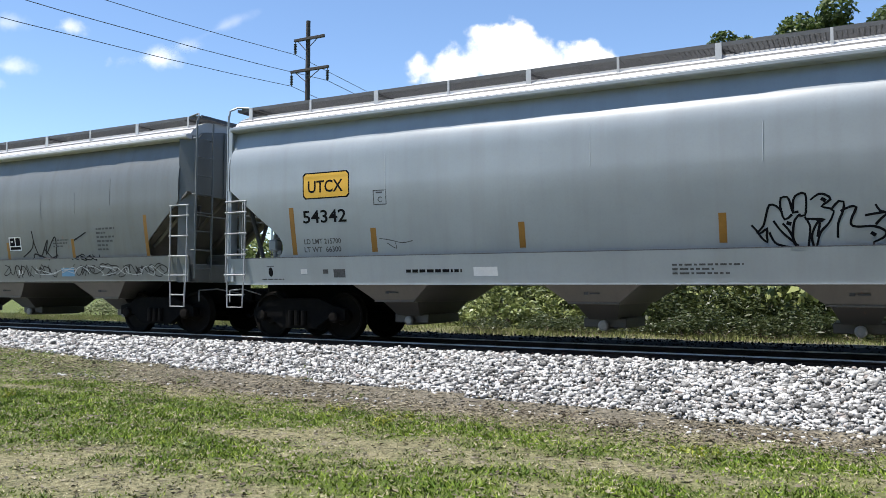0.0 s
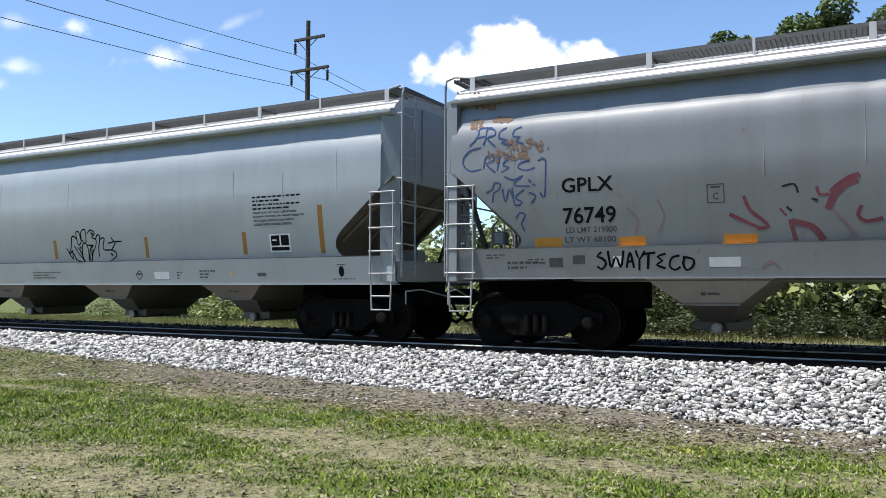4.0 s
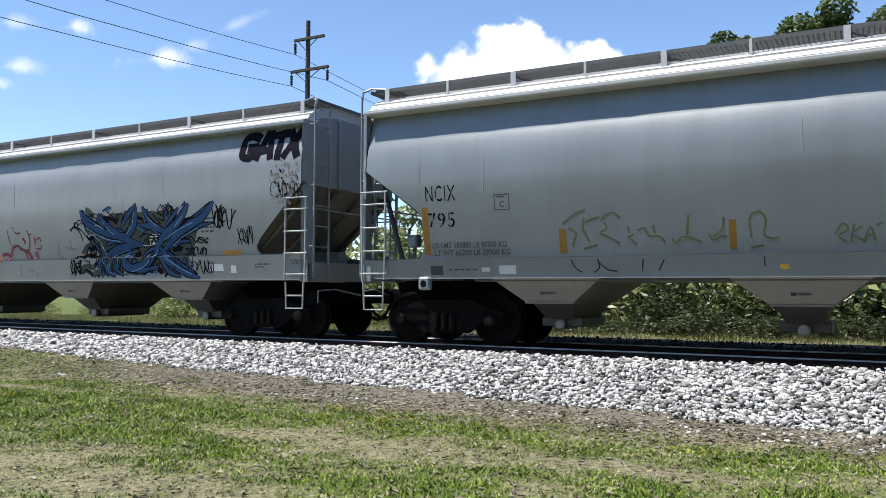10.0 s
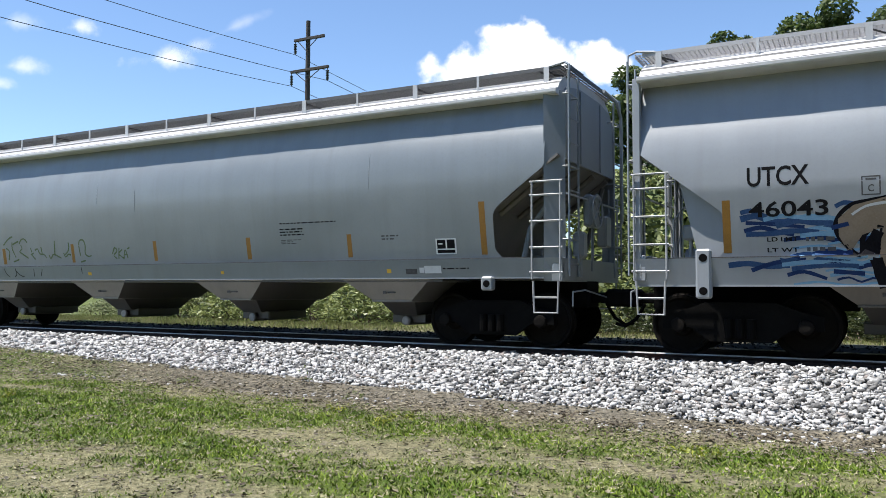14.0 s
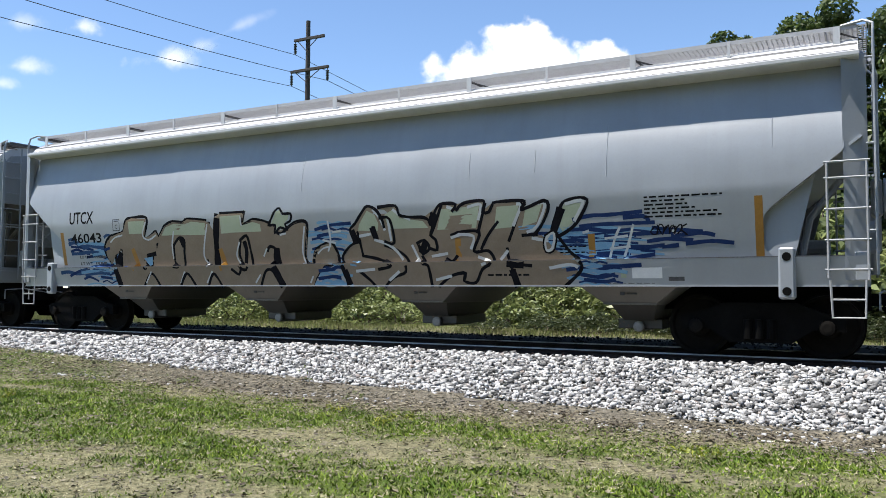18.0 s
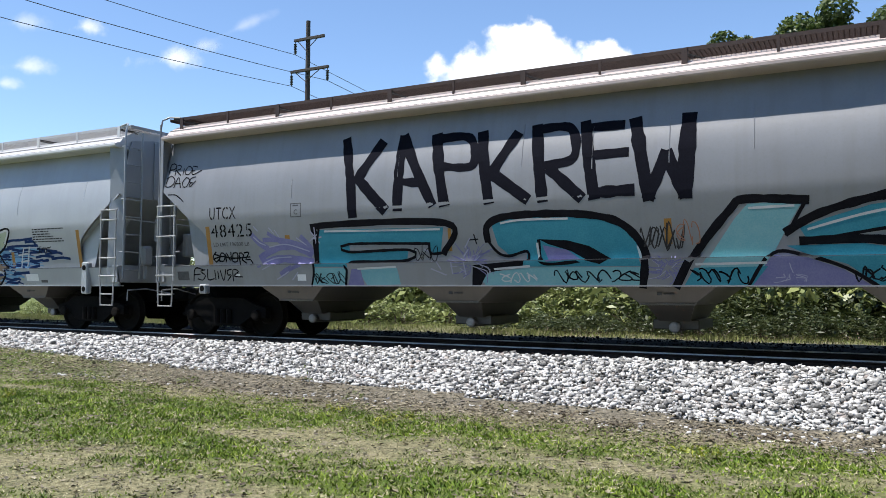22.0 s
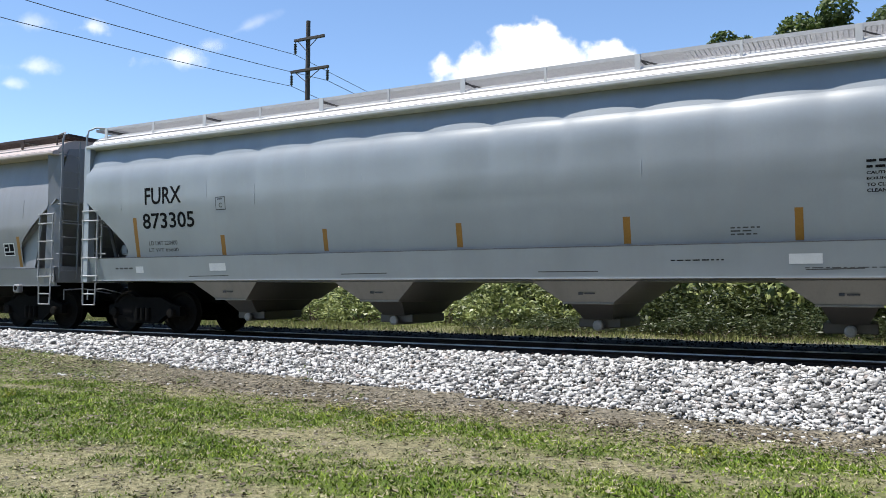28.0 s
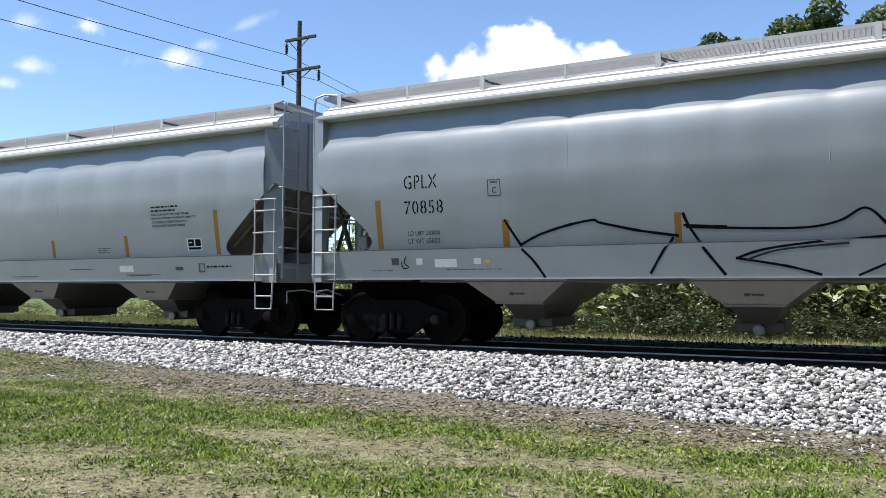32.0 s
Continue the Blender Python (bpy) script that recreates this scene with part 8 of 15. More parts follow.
p.stroke("sp_black", 0.022, [(14.01,1.49),(13.93,1.57),(14.0,1.56),(14.1,1.47),(14.08,1.37),(13.98,1.34),(13.96,1.4)])
p.stroke("sp_black", 0.022, [(14.23,1.29),(14.21,1.61),(14.09,1.38),(14.13,1.41),(14.25,1.59),(14.21,1.28),(14.1,1.58)])
p.stroke("sp_black", 0.022, [(14.3,1.58),(14.34,1.59),(14.38,1.58),(14.4,1.53),(14.4,1.48),(14.39,1.42),(14.36,1.36),(14.33,1.32),(14.3,1.31),(14.27,1.32)])
p.stroke("sp_black", 0.022, [(14.49,1.33),(14.42,1.41),(14.37,1.55),(14.39,1.52),(14.46,1.38),(14.53,1.35),(14.54,1.49),(14.49,1.56),(14.41,1.45),(14.39,1.34)])
p.stroke("sp_black", 0.022, [(13.01,2.38),(13.04,2.39),(13.1,2.46),(13.16,2.54),(13.2,2.62),(13.21,2.63),(13.17,2.6),(13.11,2.52)])
p.stroke("sp_black", 0.022, [(13.29,2.44),(13.33,2.53),(13.35,2.6),(13.33,2.64),(13.29,2.63),(13.24,2.57),(13.2,2.48)])
p.stroke("sp_black", 0.022, [(13.42,2.47),(13.39,2.53),(13.36,2.58),(13.34,2.62),(13.33,2.64),(13.33,2.64),(13.34,2.61),(13.36,2.57),(13.39,2.51),(13.43,2.45)])
p.stroke("sp_black", 0.022, [(13.52,2.41),(13.59,2.37),(13.61,2.39),(13.58,2.44),(13.51,2.51),(13.47,2.57),(13.49,2.6),(13.56,2.58),(13.63,2.53),(13.63,2.47)])
p.stroke("sp_black", 0.022, [(13.62,2.57),(13.61,2.6),(13.6,2.59),(13.61,2.57),(13.64,2.52),(13.67,2.47),(13.71,2.42),(13.74,2.38),(13.77,2.36),(13.77,2.37)])
p.stroke("sp_navy", 0.022, [(14.68,1.64),(14.67,1.45),(14.57,1.41),(14.51,1.61),(14.57,1.58),(14.67,1.38),(14.7,1.49),(14.63,1.64)])
p.stroke("sp_navy", 0.022, [(14.78,1.66),(14.76,1.56),(14.7,1.45),(14.67,1.36),(14.71,1.31),(14.78,1.33),(14.85,1.4),(14.86,1.5)])
p.stroke("sp_navy", 0.022, [(14.99,1.38),(14.94,1.55),(14.83,1.68),(14.83,1.6),(14.83,1.42),(14.88,1.34),(14.95,1.45)])
p.stroke("sp_navy", 0.022, [(14.97,1.54),(14.96,1.69),(15.08,1.58),(15.14,1.37),(15.16,1.35),(15.11,1.55),(15.0,1.69),(14.99,1.56)])
p.stroke("sp_navy", 0.022, [(15.18,1.64),(15.22,1.63),(15.26,1.52),(15.29,1.39),(15.3,1.35),(15.3,1.41),(15.28,1.54),(15.25,1.64),(15.21,1.63),(15.17,1.52)])
p.stroke("sp_navy", 0.022, [(15.44,1.35),(15.41,1.51),(15.3,1.62),(15.29,1.38),(15.4,1.47),(15.46,1.64),(15.39,1.4)])
p.stroke("sp_white", 0.016, [(12.27,2.39),(12.49,2.4),(12.7,2.3)])
p.stroke("sp_white", 0.016, [(12.02,2.06),(12.26,2.19),(12.47,2.16)])
p.stroke("sp_white", 0.016, [(13.34,1.29),(13.49,1.4),(13.59,1.48)])
p.stroke("sp_white", 0.016, [(14.06,1.33),(14.23,1.28),(14.42,1.32)])
p.stroke("sp_white", 0.016, [(12.54,1.95),(12.66,1.81),(12.77,1.63)])
p.stroke("sp_white", 0.016, [(14.99,2.54),(15.08,2.62),(15.17,2.69)])
p.stroke("sp_white", 0.016, [(13.97,2.15),(14.5,2.13)])
p.stroke("sp_white", 0.016, [(13.66,1.96),(14.0,1.91),(14.3,1.94)])
p.done("graffiti", "swooping blue and black spray-paint piece")
p = Paint(CARS[2])
p.fill("sp_olive", [(12.03,2.45),(12.59,2.52),(13.04,2.64),(13.72,2.63),(14.28,2.64),(14.9,2.52),(15.3,2.37),(15.55,2.21),(15.44,1.99),(15.34,1.6),(15.39,1.27),(14.65,1.3),(13.87,1.28),(12.72,1.27),(12.6,1.54),(12.4,1.98),(12.08,2.28)], 0)
p.stroke("sp_black", 0.202, [(11.97,2.74),(12.13,2.46),(12.68,2.24),(13.29,2.08),(13.87,1.93)], 4, True)
p.stroke("sp_blue", 0.150, [(11.97,2.74),(12.13,2.46),(12.68,2.24),(13.29,2.08),(13.87,1.93)], 6, True)
p.stroke("sp_black", 0.185, [(13.87,1.93),(13.2,1.89),(12.76,1.73),(12.54,1.45)], 4, True)
p.stroke("sp_blue", 0.132, [(13.87,1.93),(13.2,1.89),(12.76,1.73),(12.54,1.45)], 6, True)
p.stroke("sp_black", 0.167, [(12.57,2.64),(12.79,2.39),(13.19,2.18)], 4, True)
p.stroke("sp_blue", 0.114, [(12.57,2.64),(12.79,2.39),(13.19,2.18)], 6, True)
p.stroke("sp_black", 0.176, [(13.1,2.2),(13.46,2.15),(13.7,2.4),(13.78,2.73)], 4, True)
p.stroke("sp_blue", 0.123, [(13.1,2.2),(13.46,2.15),(13.7,2.4),(13.78,2.73)], 6, True)
p.stroke("sp_black", 0.150, [(13.29,2.33),(13.46,2.54),(13.75,2.78)], 4, True)
p.stroke("sp_blue", 0.097, [(13.29,2.33),(13.46,2.54),(13.75,2.78)], 6, True)
p.stroke("sp_black", 0.185, [(13.98,2.73),(14.16,2.42),(14.44,2.25),(14.8,2.15)], 4, True)
p.stroke("sp_blue", 0.132, [(13.98,2.73),(14.16,2.42),(14.44,2.25),(14.8,2.15)], 6, True)
p.stroke("sp_black", 0.150, [(13.84,2.37),(14.2,2.29),(14.4,2.11)], 4, True)
p.stroke("sp_blue", 0.097, [(13.84,2.37),(14.2,2.29),(14.4,2.11)], 6, True)
p.stroke("sp_black", 0.211, [(15.32,2.73),(15.05,2.41),(14.74,2.22),(14.43,1.99),(14.23,1.77)], 4, True)
p.stroke("sp_blue", 0.158, [(15.32,2.73),(15.05,2.41),(14.74,2.22),(14.43,1.99),(14.23,1.77)], 6, True)
p.stroke("sp_black", 0.220, [(16.02,2.74),(15.7,2.45),(15.34,2.31),(14.89,2.09),(14.51,1.79)], 4, True)
p.stroke("sp_blue", 0.167, [(16.02,2.74),(15.7,2.45),(15.34,2.31),(14.89,2.09),(14.51,1.79)], 6, True)
p.stroke("sp_black", 0.194, [(14.37,1.9),(14.58,1.66),(14.88,1.49),(15.18,1.33),(15.59,1.2)], 4, True)
p.stroke("sp_blue", 0.141, [(14.37,1.9),(14.58,1.66),(14.88,1.49),(15.18,1.33),(15.59,1.2)], 6, True)
p.stroke("sp_black", 0.194, [(14.39,1.89),(14.11,1.59),(13.7,1.43),(13.39,1.5),(13.47,1.84)], 4, True)
p.stroke("sp_blue", 0.141, [(14.39,1.89),(14.11,1.59),(13.7,1.43),(13.39,1.5),(13.47,1.84)], 6, True)
p.stroke("sp_black", 0.150, [(13.42,1.62),(13.79,1.38),(14.41,1.44)], 4, True)
p.stroke("sp_blue", 0.097, [(13.42,1.62),(13.79,1.38),(14.41,1.44)], 6, True)
p.stroke("sp_black", 0.141, [(12.78,1.67),(12.81,1.4),(13.06,1.25)], 4, True)
p.stroke("sp_blue", 0.088, [(12.78,1.67),(12.81,1.4),(13.06,1.25)], 6, True)
p.stroke("sp_black", 0.141, [(14.48,1.7),(14.73,1.35),(15.07,1.24)], 4, True)
p.stroke("sp_blue", 0.088, [(14.48,1.7),(14.73,1.35),(15.07,1.24)], 6, True)
p.stroke("sp_black", 0.123, [(14.65,2.32),(14.86,2.5),(15.04,2.67)], 4, True)
p.stroke("sp_blue", 0.070, [(14.65,2.32),(14.86,2.5),(15.04,2.67)], 6, True)
p.stroke("sp_black", 0.123, [(12.95,2.42),(12.7,2.39),(12.48,2.56)], 4, True)
p.stroke("sp_blue", 0.070, [(12.95,2.42),(12.7,2.39),(12.48,2.56)], 6, True)
p.stroke("sp_black", 0.123, [(13.05,1.65),(13.11,1.42),(13.35,1.27)], 4, True)
p.stroke("sp_blue", 0.070, [(13.05,1.65),(13.11,1.42),(13.35,1.27)], 6, True)
p.stroke("sp_black", 0.114, [(12.68,1.93),(12.99,2.03),(13.29,1.99)], 4, True)
p.stroke("sp_blue", 0.062, [(12.68,1.93),(12.99,2.03),(13.29,1.99)], 6, True)
p.stroke("sp_black", 0.114, [(13.87,1.68),(14.07,1.8),(14.37,1.88)], 4, True)
p.stroke("sp_blue", 0.062, [(13.87,1.68),(14.07,1.8),(14.37,1.88)], 6, True)
p.stroke("sp_black", 0.114, [(14.81,1.86),(15.04,1.97),(15.3,1.97)], 4, True)
p.stroke("sp_blue", 0.062, [(14.81,1.86),(15.04,1.97),(15.3,1.97)], 6, True)
p.stroke("sp_black", 0.106, [(12.31,2.06),(12.49,1.8),(12.55,1.54)], 4, True)
p.stroke("sp_blue", 0.053, [(12.31,2.06),(12.49,1.8),(12.55,1.54)], 6, True)
p.stroke("sp_sky", 0.017, [(13.45,1.31),(13.87,1.25),(14.44,1.31)], 8)
p.stroke("sp_sky", 0.017, [(12.22,2.24),(12.57,1.99),(12.73,1.53)], 8)
p.stroke("sp_sky", 0.017, [(12.7,2.45),(12.9,2.24),(13.03,2.18)], 8)
p.stroke("sp_sky", 0.017, [(13.42,2.18),(13.61,2.36),(13.7,2.63)], 8)
p.stroke("sp_sky", 0.017, [(14.12,2.5),(14.37,2.31)], 8)
p.stroke("sp_sky", 0.017, [(14.59,2.03),(14.97,2.21),(15.41,2.35)], 8)
p.stroke("sp_sky", 0.017, [(13.62,1.35),(14.07,1.49),(14.31,1.79)], 8)
p.stroke("sp_sky", 0.017, [(14.66,1.64),(15.03,1.43),(15.39,1.28)], 8)
p.stroke("sp_sky", 0.017, [(12.13,2.35),(12.68,2.1),(13.2,2.02)], 8)
p.stroke("sp_sky", 0.017, [(12.85,1.53),(12.89,1.36),(13.11,1.29)], 8)
p.stroke("sp_sky", 0.017, [(13.2,1.7),(13.46,1.77)], 8)
p.stroke("sp_sky", 0.017, [(14.9,2.29),(15.12,2.48)], 8)
p.stroke("sp_black", 0.030, [(11.55,2.32),(11.77,2.39),(12.01,2.25),(12.16,2.08)], 6)
p.stroke("sp_black", 0.030, [(11.6,1.45),(11.72,1.7),(11.95,1.67),(11.97,1.55),(11.76,1.52),(11.74,1.28)], 6)
p.stroke("sp_black", 0.030, [(11.76,1.48),(11.98,1.44),(11.9,1.33)], 6)
p.stroke("sp_black", 0.030, [(11.61,1.3),(11.78,1.39)], 6)
p.stroke("sp_black", 0.030, [(12.13,2.17),(12.27,1.9),(12.26,1.37)], 6)
p.stroke("sp_black", 0.030, [(11.99,2.54),(12.08,2.4)], 6)
p.stroke("sp_black", 0.030, [(12.5,2.17),(12.36,2.13),(12.4,1.98),(12.55,2.02)], 6)
p.stroke("sp_black", 0.030, [(13.21,2.47),(13.03,2.57),(12.86,2.68)], 6)
p.stroke("sp_black", 0.030, [(14.28,2.57),(14.48,2.36)], 6)
p.stroke("sp_black", 0.030, [(13.83,2.1),(14.0,2.16),(14.28,2.11)], 6)
p.stroke("sp_black", 0.030, [(13.29,1.78),(13.54,1.6)], 6)
p.stroke("sp_black", 0.030, [(13.95,1.28),(14.19,1.38)], 6)
p.stroke("sp_black", 0.030, [(14.88,1.33),(14.96,1.57)], 6)
p.stroke("sp_black", 0.030, [(12.67,1.8),(12.9,1.88)], 6)
p.stroke("sp_black", 0.028, [(14.6,2.72),(14.61,2.51)], 6)
p.stroke("sp_black", 0.028, [(14.68,2.76),(14.75,2.55)], 6)
p.stroke("sp_black", 0.028, [(14.8,2.72),(14.67,2.51)], 6)
p.stroke("sp_black", 0.028, [(14.87,2.7),(14.81,2.53)], 6)
p.stroke("sp_black", 0.028, [(14.43,2.58),(14.58,2.62),(14.59,2.43),(14.44,2.47)], 6)
p.done("graffiti", "tangle of blue swoops outlined in black")
p = Paint(CARS[2])
p.stroke("sp_black", 0.022, [(11.83,2.38),(11.81,2.49),(11.74,2.47),(11.68,2.37),(11.7,2.37),(11.78,2.48),(11.84,2.48),(11.83,2.37),(11.76,2.36),(11.71,2.48)])
p.stroke("sp_black", 0.022, [(11.84,2.52),(11.92,2.53),(11.98,2.51),(11.95,2.47),(11.87,2.43),(11.82,2.37),(11.84,2.33),(11.92,2.31)])
p.stroke("sp_black", 0.022, [(11.98,2.41),(12.05,2.51),(12.09,2.43),(12.1,2.32),(12.07,2.38),(12.02,2.5),(11.98,2.46)])
p.stroke("sp_black", 0.022, [(12.21,2.65),(12.27,2.58),(12.29,2.56),(12.27,2.62),(12.21,2.68),(12.17,2.66),(12.16,2.59)])
p.stroke("sp_black", 0.022, [(12.34,2.65),(12.27,2.58),(12.31,2.61),(12.41,2.65),(12.41,2.58),(12.32,2.59),(12.28,2.66),(12.35,2.6)])
p.stroke("sp_black", 0.022, [(12.4,2.66),(12.47,2.65),(12.54,2.62),(12.53,2.58),(12.45,2.56),(12.4,2.56),(12.46,2.56)])
p.stroke("sp_black", 0.034, [(11.71,1.43),(11.77,1.31),(11.78,1.46),(11.7,1.68),(11.66,1.68),(11.68,1.45),(11.64,1.31),(11.62,1.44)])
p.stroke("sp_black", 0.034, [(11.69,1.71),(11.75,1.63),(11.79,1.52),(11.86,1.41),(11.92,1.32),(11.94,1.29),(11.91,1.31),(11.85,1.38),(11.79,1.48),(11.77,1.59)])
p.stroke("sp_black", 0.034, [(11.9,1.44),(11.99,1.59),(12.01,1.69),(11.97,1.66),(11.94,1.53),(11.92,1.38),(12.02,1.32),(12.1,1.39)])
p.stroke("sp_black", 0.026, [(12.07,1.82),(12.13,1.91),(12.17,1.96),(12.15,1.94),(12.1,1.86),(12.04,1.77),(12.03,1.74),(12.06,1.79)])
p.stroke("sp_black", 0.026, [(12.17,1.78),(12.2,1.79),(12.24,1.83),(12.26,1.88),(12.28,1.92),(12.27,1.92),(12.25,1.88),(12.22,1.82),(12.18,1.78),(12.16,1.78)])
p.stroke("sp_black", 0.026, [(12.27,1.85),(12.36,1.93),(12.37,1.79),(12.31,1.8),(12.26,1.93),(12.29,1.84),(12.36,1.77),(12.39,1.9)])
p.stroke("sp_black", 0.026, [(12.47,1.84),(12.44,1.95),(12.38,1.82),(12.35,1.74),(12.39,1.89),(12.45,1.93),(12.48,1.77),(12.5,1.77)])
p.stroke("sp_black", 0.026, [(15.22,1.93),(15.29,1.96),(15.22,2.02),(15.14,2.06),(15.19,2.05),(15.29,1.99),(15.28,1.94)])
p.stroke("sp_black", 0.026, [(15.41,2.0),(15.39,2.03),(15.36,2.06),(15.33,2.07),(15.3,2.07),(15.28,2.05),(15.27,2.03),(15.29,1.99),(15.31,1.96),(15.34,1.93)])
p.stroke("sp_black", 0.026, [(15.39,2.01),(15.43,1.96),(15.49,1.94),(15.54,1.98),(15.56,2.03),(15.54,2.03),(15.48,1.97),(15.43,1.94)])
p.stroke("sp_black", 0.026, [(15.68,2.02),(15.6,2.04),(15.53,2.04),(15.6,2.0),(15.69,1.96),(15.64,1.93),(15.54,1.93),(15.58,1.96)])
p.stroke("sp_black", 0.026, [(15.7,2.03),(15.67,1.99),(15.78,1.94),(15.8,1.92),(15.68,1.94),(15.7,1.98),(15.82,2.02),(15.78,2.03)])
p.stroke("sp_black", 0.026, [(15.19,1.71),(15.25,1.7),(15.27,1.72),(15.25,1.75),(15.21,1.78),(15.16,1.81),(15.15,1.83),(15.18,1.83),(15.23,1.82),(15.27,1.79)])
p.stroke("sp_black", 0.026, [(15.3,1.78),(15.36,1.69),(15.38,1.75),(15.35,1.84),(15.29,1.8),(15.26,1.7),(15.29,1.72)])
p.stroke("sp_black", 0.026, [(15.43,1.7),(15.38,1.68),(15.36,1.72),(15.39,1.8),(15.45,1.85),(15.5,1.84),(15.5,1.78)])
p.stroke("sp_black", 0.026, [(15.48,1.83),(15.48,1.75),(15.52,1.69),(15.57,1.77),(15.61,1.83),(15.61,1.74),(15.56,1.69)])
p.stroke("sp_black", 0.026, [(15.69,1.67),(15.71,1.78),(15.65,1.84),(15.59,1.71),(15.6,1.7),(15.68,1.83),(15.73,1.8),(15.69,1.67)])
p.stroke("sp_black", 0.022, [(15.42,1.33),(15.45,1.33),(15.52,1.37),(15.56,1.45),(15.53,1.52),(15.47,1.55),(15.43,1.52),(15.47,1.45)])
p.stroke("sp_black", 0.022, [(15.53,1.39),(15.57,1.48),(15.64,1.55),(15.68,1.56),(15.65,1.51),(15.58,1.43),(15.55,1.35)])
p.stroke("sp_black", 0.022, [(15.66,1.48),(15.65,1.58),(15.67,1.43),(15.72,1.29),(15.76,1.38),(15.79,1.56),(15.78,1.52),(15.75,1.33)])
p.stroke("sp_black", 0.022, [(15.88,1.48),(15.88,1.52),(15.84,1.33),(15.78,1.38),(15.77,1.55),(15.8,1.41),(15.86,1.31)])
p.stroke("sp_black", 0.022, [(15.87,1.56),(15.88,1.37),(15.93,1.3),(15.98,1.51),(16.01,1.53),(15.99,1.32),(15.94,1.34),(15.9,1.55)])
p.stroke("sp_black", 0.03, [(16.14,2.31),(16.16,2.38),(16.15,2.48),(16.12,2.59),(16.1,2.67),(16.09,2.69),(16.12,2.64),(16.15,2.55)])
p.stroke("sp_black", 0.03, [(16.17,2.42),(16.16,2.55),(16.22,2.65),(16.25,2.68),(16.22,2.62),(16.16,2.5),(16.18,2.37),(16.23,2.3)])
p.stroke("sp_black", 0.03, [(16.26,2.48),(16.24,2.59),(16.31,2.62),(16.31,2.55),(16.24,2.43),(16.26,2.34),(16.32,2.35)])
p.done("graffiti", "thin black tags beside the blue piece")
p = Paint(CARS[2])
p.stroke("sp_black", 0.028, [(15.99,2.59),(16.01,2.4),(16.08,2.22),(16.14,2.46),(16.1,2.56),(16.01,2.29),(15.99,2.28),(16.07,2.55),(16.14,2.48),(16.13,2.23)])
p.stroke("sp_black", 0.028, [(16.25,2.58),(16.24,2.43),(16.15,2.2),(16.12,2.48),(16.17,2.56),(16.23,2.23),(16.25,2.33),(16.19,2.6),(16.12,2.35),(16.16,2.22)])
p.stroke("sp_black", 0.028, [(16.26,2.32),(16.23,2.25),(16.22,2.29),(16.25,2.4),(16.29,2.52),(16.33,2.53),(16.37,2.44),(16.38,2.31)])
p.stroke("sp_black", 0.028, [(16.38,2.56),(16.36,2.58),(16.36,2.43),(16.38,2.24),(16.42,2.18),(16.47,2.3),(16.51,2.49),(16.51,2.58)])
p.stroke("sp_black", 0.028, [(16.47,2.34),(16.51,2.42),(16.56,2.48),(16.6,2.53),(16.62,2.55),(16.61,2.53),(16.57,2.49),(16.53,2.43),(16.49,2.35),(16.48,2.28)])
p.stroke("sp_black", 0.021, [(16.7,1.88),(16.62,2.19),(16.67,1.98),(16.76,1.98),(16.72,2.19),(16.61,1.88),(16.7,2.13),(16.78,2.07)])
p.stroke("sp_black", 0.021, [(16.73,1.96),(16.77,1.92),(16.87,2.15),(16.89,2.11),(16.82,1.89),(16.76,2.01),(16.77,2.19),(16.84,2.01)])
p.stroke("sp_black", 0.021, [(17.0,1.93),(17.0,2.15),(16.96,2.22),(16.91,2.04),(16.87,1.85),(16.86,1.9),(16.89,2.12),(16.92,2.23),(16.96,2.08),(16.99,1.87)])
p.stroke("sp_black", 0.015, [(17.6,2.78),(17.57,2.78),(17.54,2.85),(17.54,2.95),(17.57,3.03),(17.6,3.06),(17.65,3.02)])
p.stroke("sp_black", 0.015, [(17.69,2.96),(17.65,3.03),(17.63,3.07),(17.65,3.06),(17.69,3.01),(17.73,2.93),(17.75,2.85),(17.74,2.79),(17.7,2.76),(17.66,2.77)])
p.stroke("sp_black", 0.015, [(17.81,2.9),(17.84,3.05),(17.84,2.89),(17.8,2.75),(17.76,2.91),(17.74,3.05),(17.75,2.89)])
p.stroke("sp_black", 0.015, [(17.85,2.8),(17.82,2.76),(17.86,2.76),(17.93,2.81),(17.93,2.9),(17.87,2.98),(17.83,3.03),(17.87,3.04),(17.93,2.98),(17.94,2.91)])
p.stroke("sp_black", 0.015, [(17.98,2.83),(17.91,2.77),(17.99,2.79),(18.03,2.88),(17.95,2.98),(17.94,3.01),(18.03,2.95)])
p.stroke("sp_black", 0.015, [(18.05,2.81),(18.09,2.75),(18.12,2.73),(18.11,2.76),(18.06,2.84),(18.03,2.93),(18.02,3.0),(18.06,3.03),(18.11,3.0),(18.13,2.94)])
p.stroke("sp_black", 0.015, [(18.2,2.84),(18.16,3.01),(18.11,2.82),(18.11,2.79),(18.15,3.0),(18.2,2.87),(18.22,2.74)])
p.stroke("sp_black", 0.015, [(18.24,2.97),(18.21,2.99),(18.2,2.83),(18.2,2.73),(18.24,2.84),(18.28,2.99),(18.3,2.95),(18.31,2.78),(18.3,2.74),(18.27,2.88)])
p.done("graffiti", "thin black tags beside the blue piece")
p = Paint(CARS[2])
p.stroke("sp_black", 0.03, [(11.58,2.28),(11.68,2.37),(11.81,2.33),(11.92,2.2),(11.96,2.06)])
p.done("graffiti", "thin black tags beside the blue piece")
p = Paint(CARS[2], True)
p.stroke("sp_tagblue", 0.028, [(0.46,3.39),(0.55,3.47),(0.62,3.58),(0.63,3.67),(0.85,3.67)])
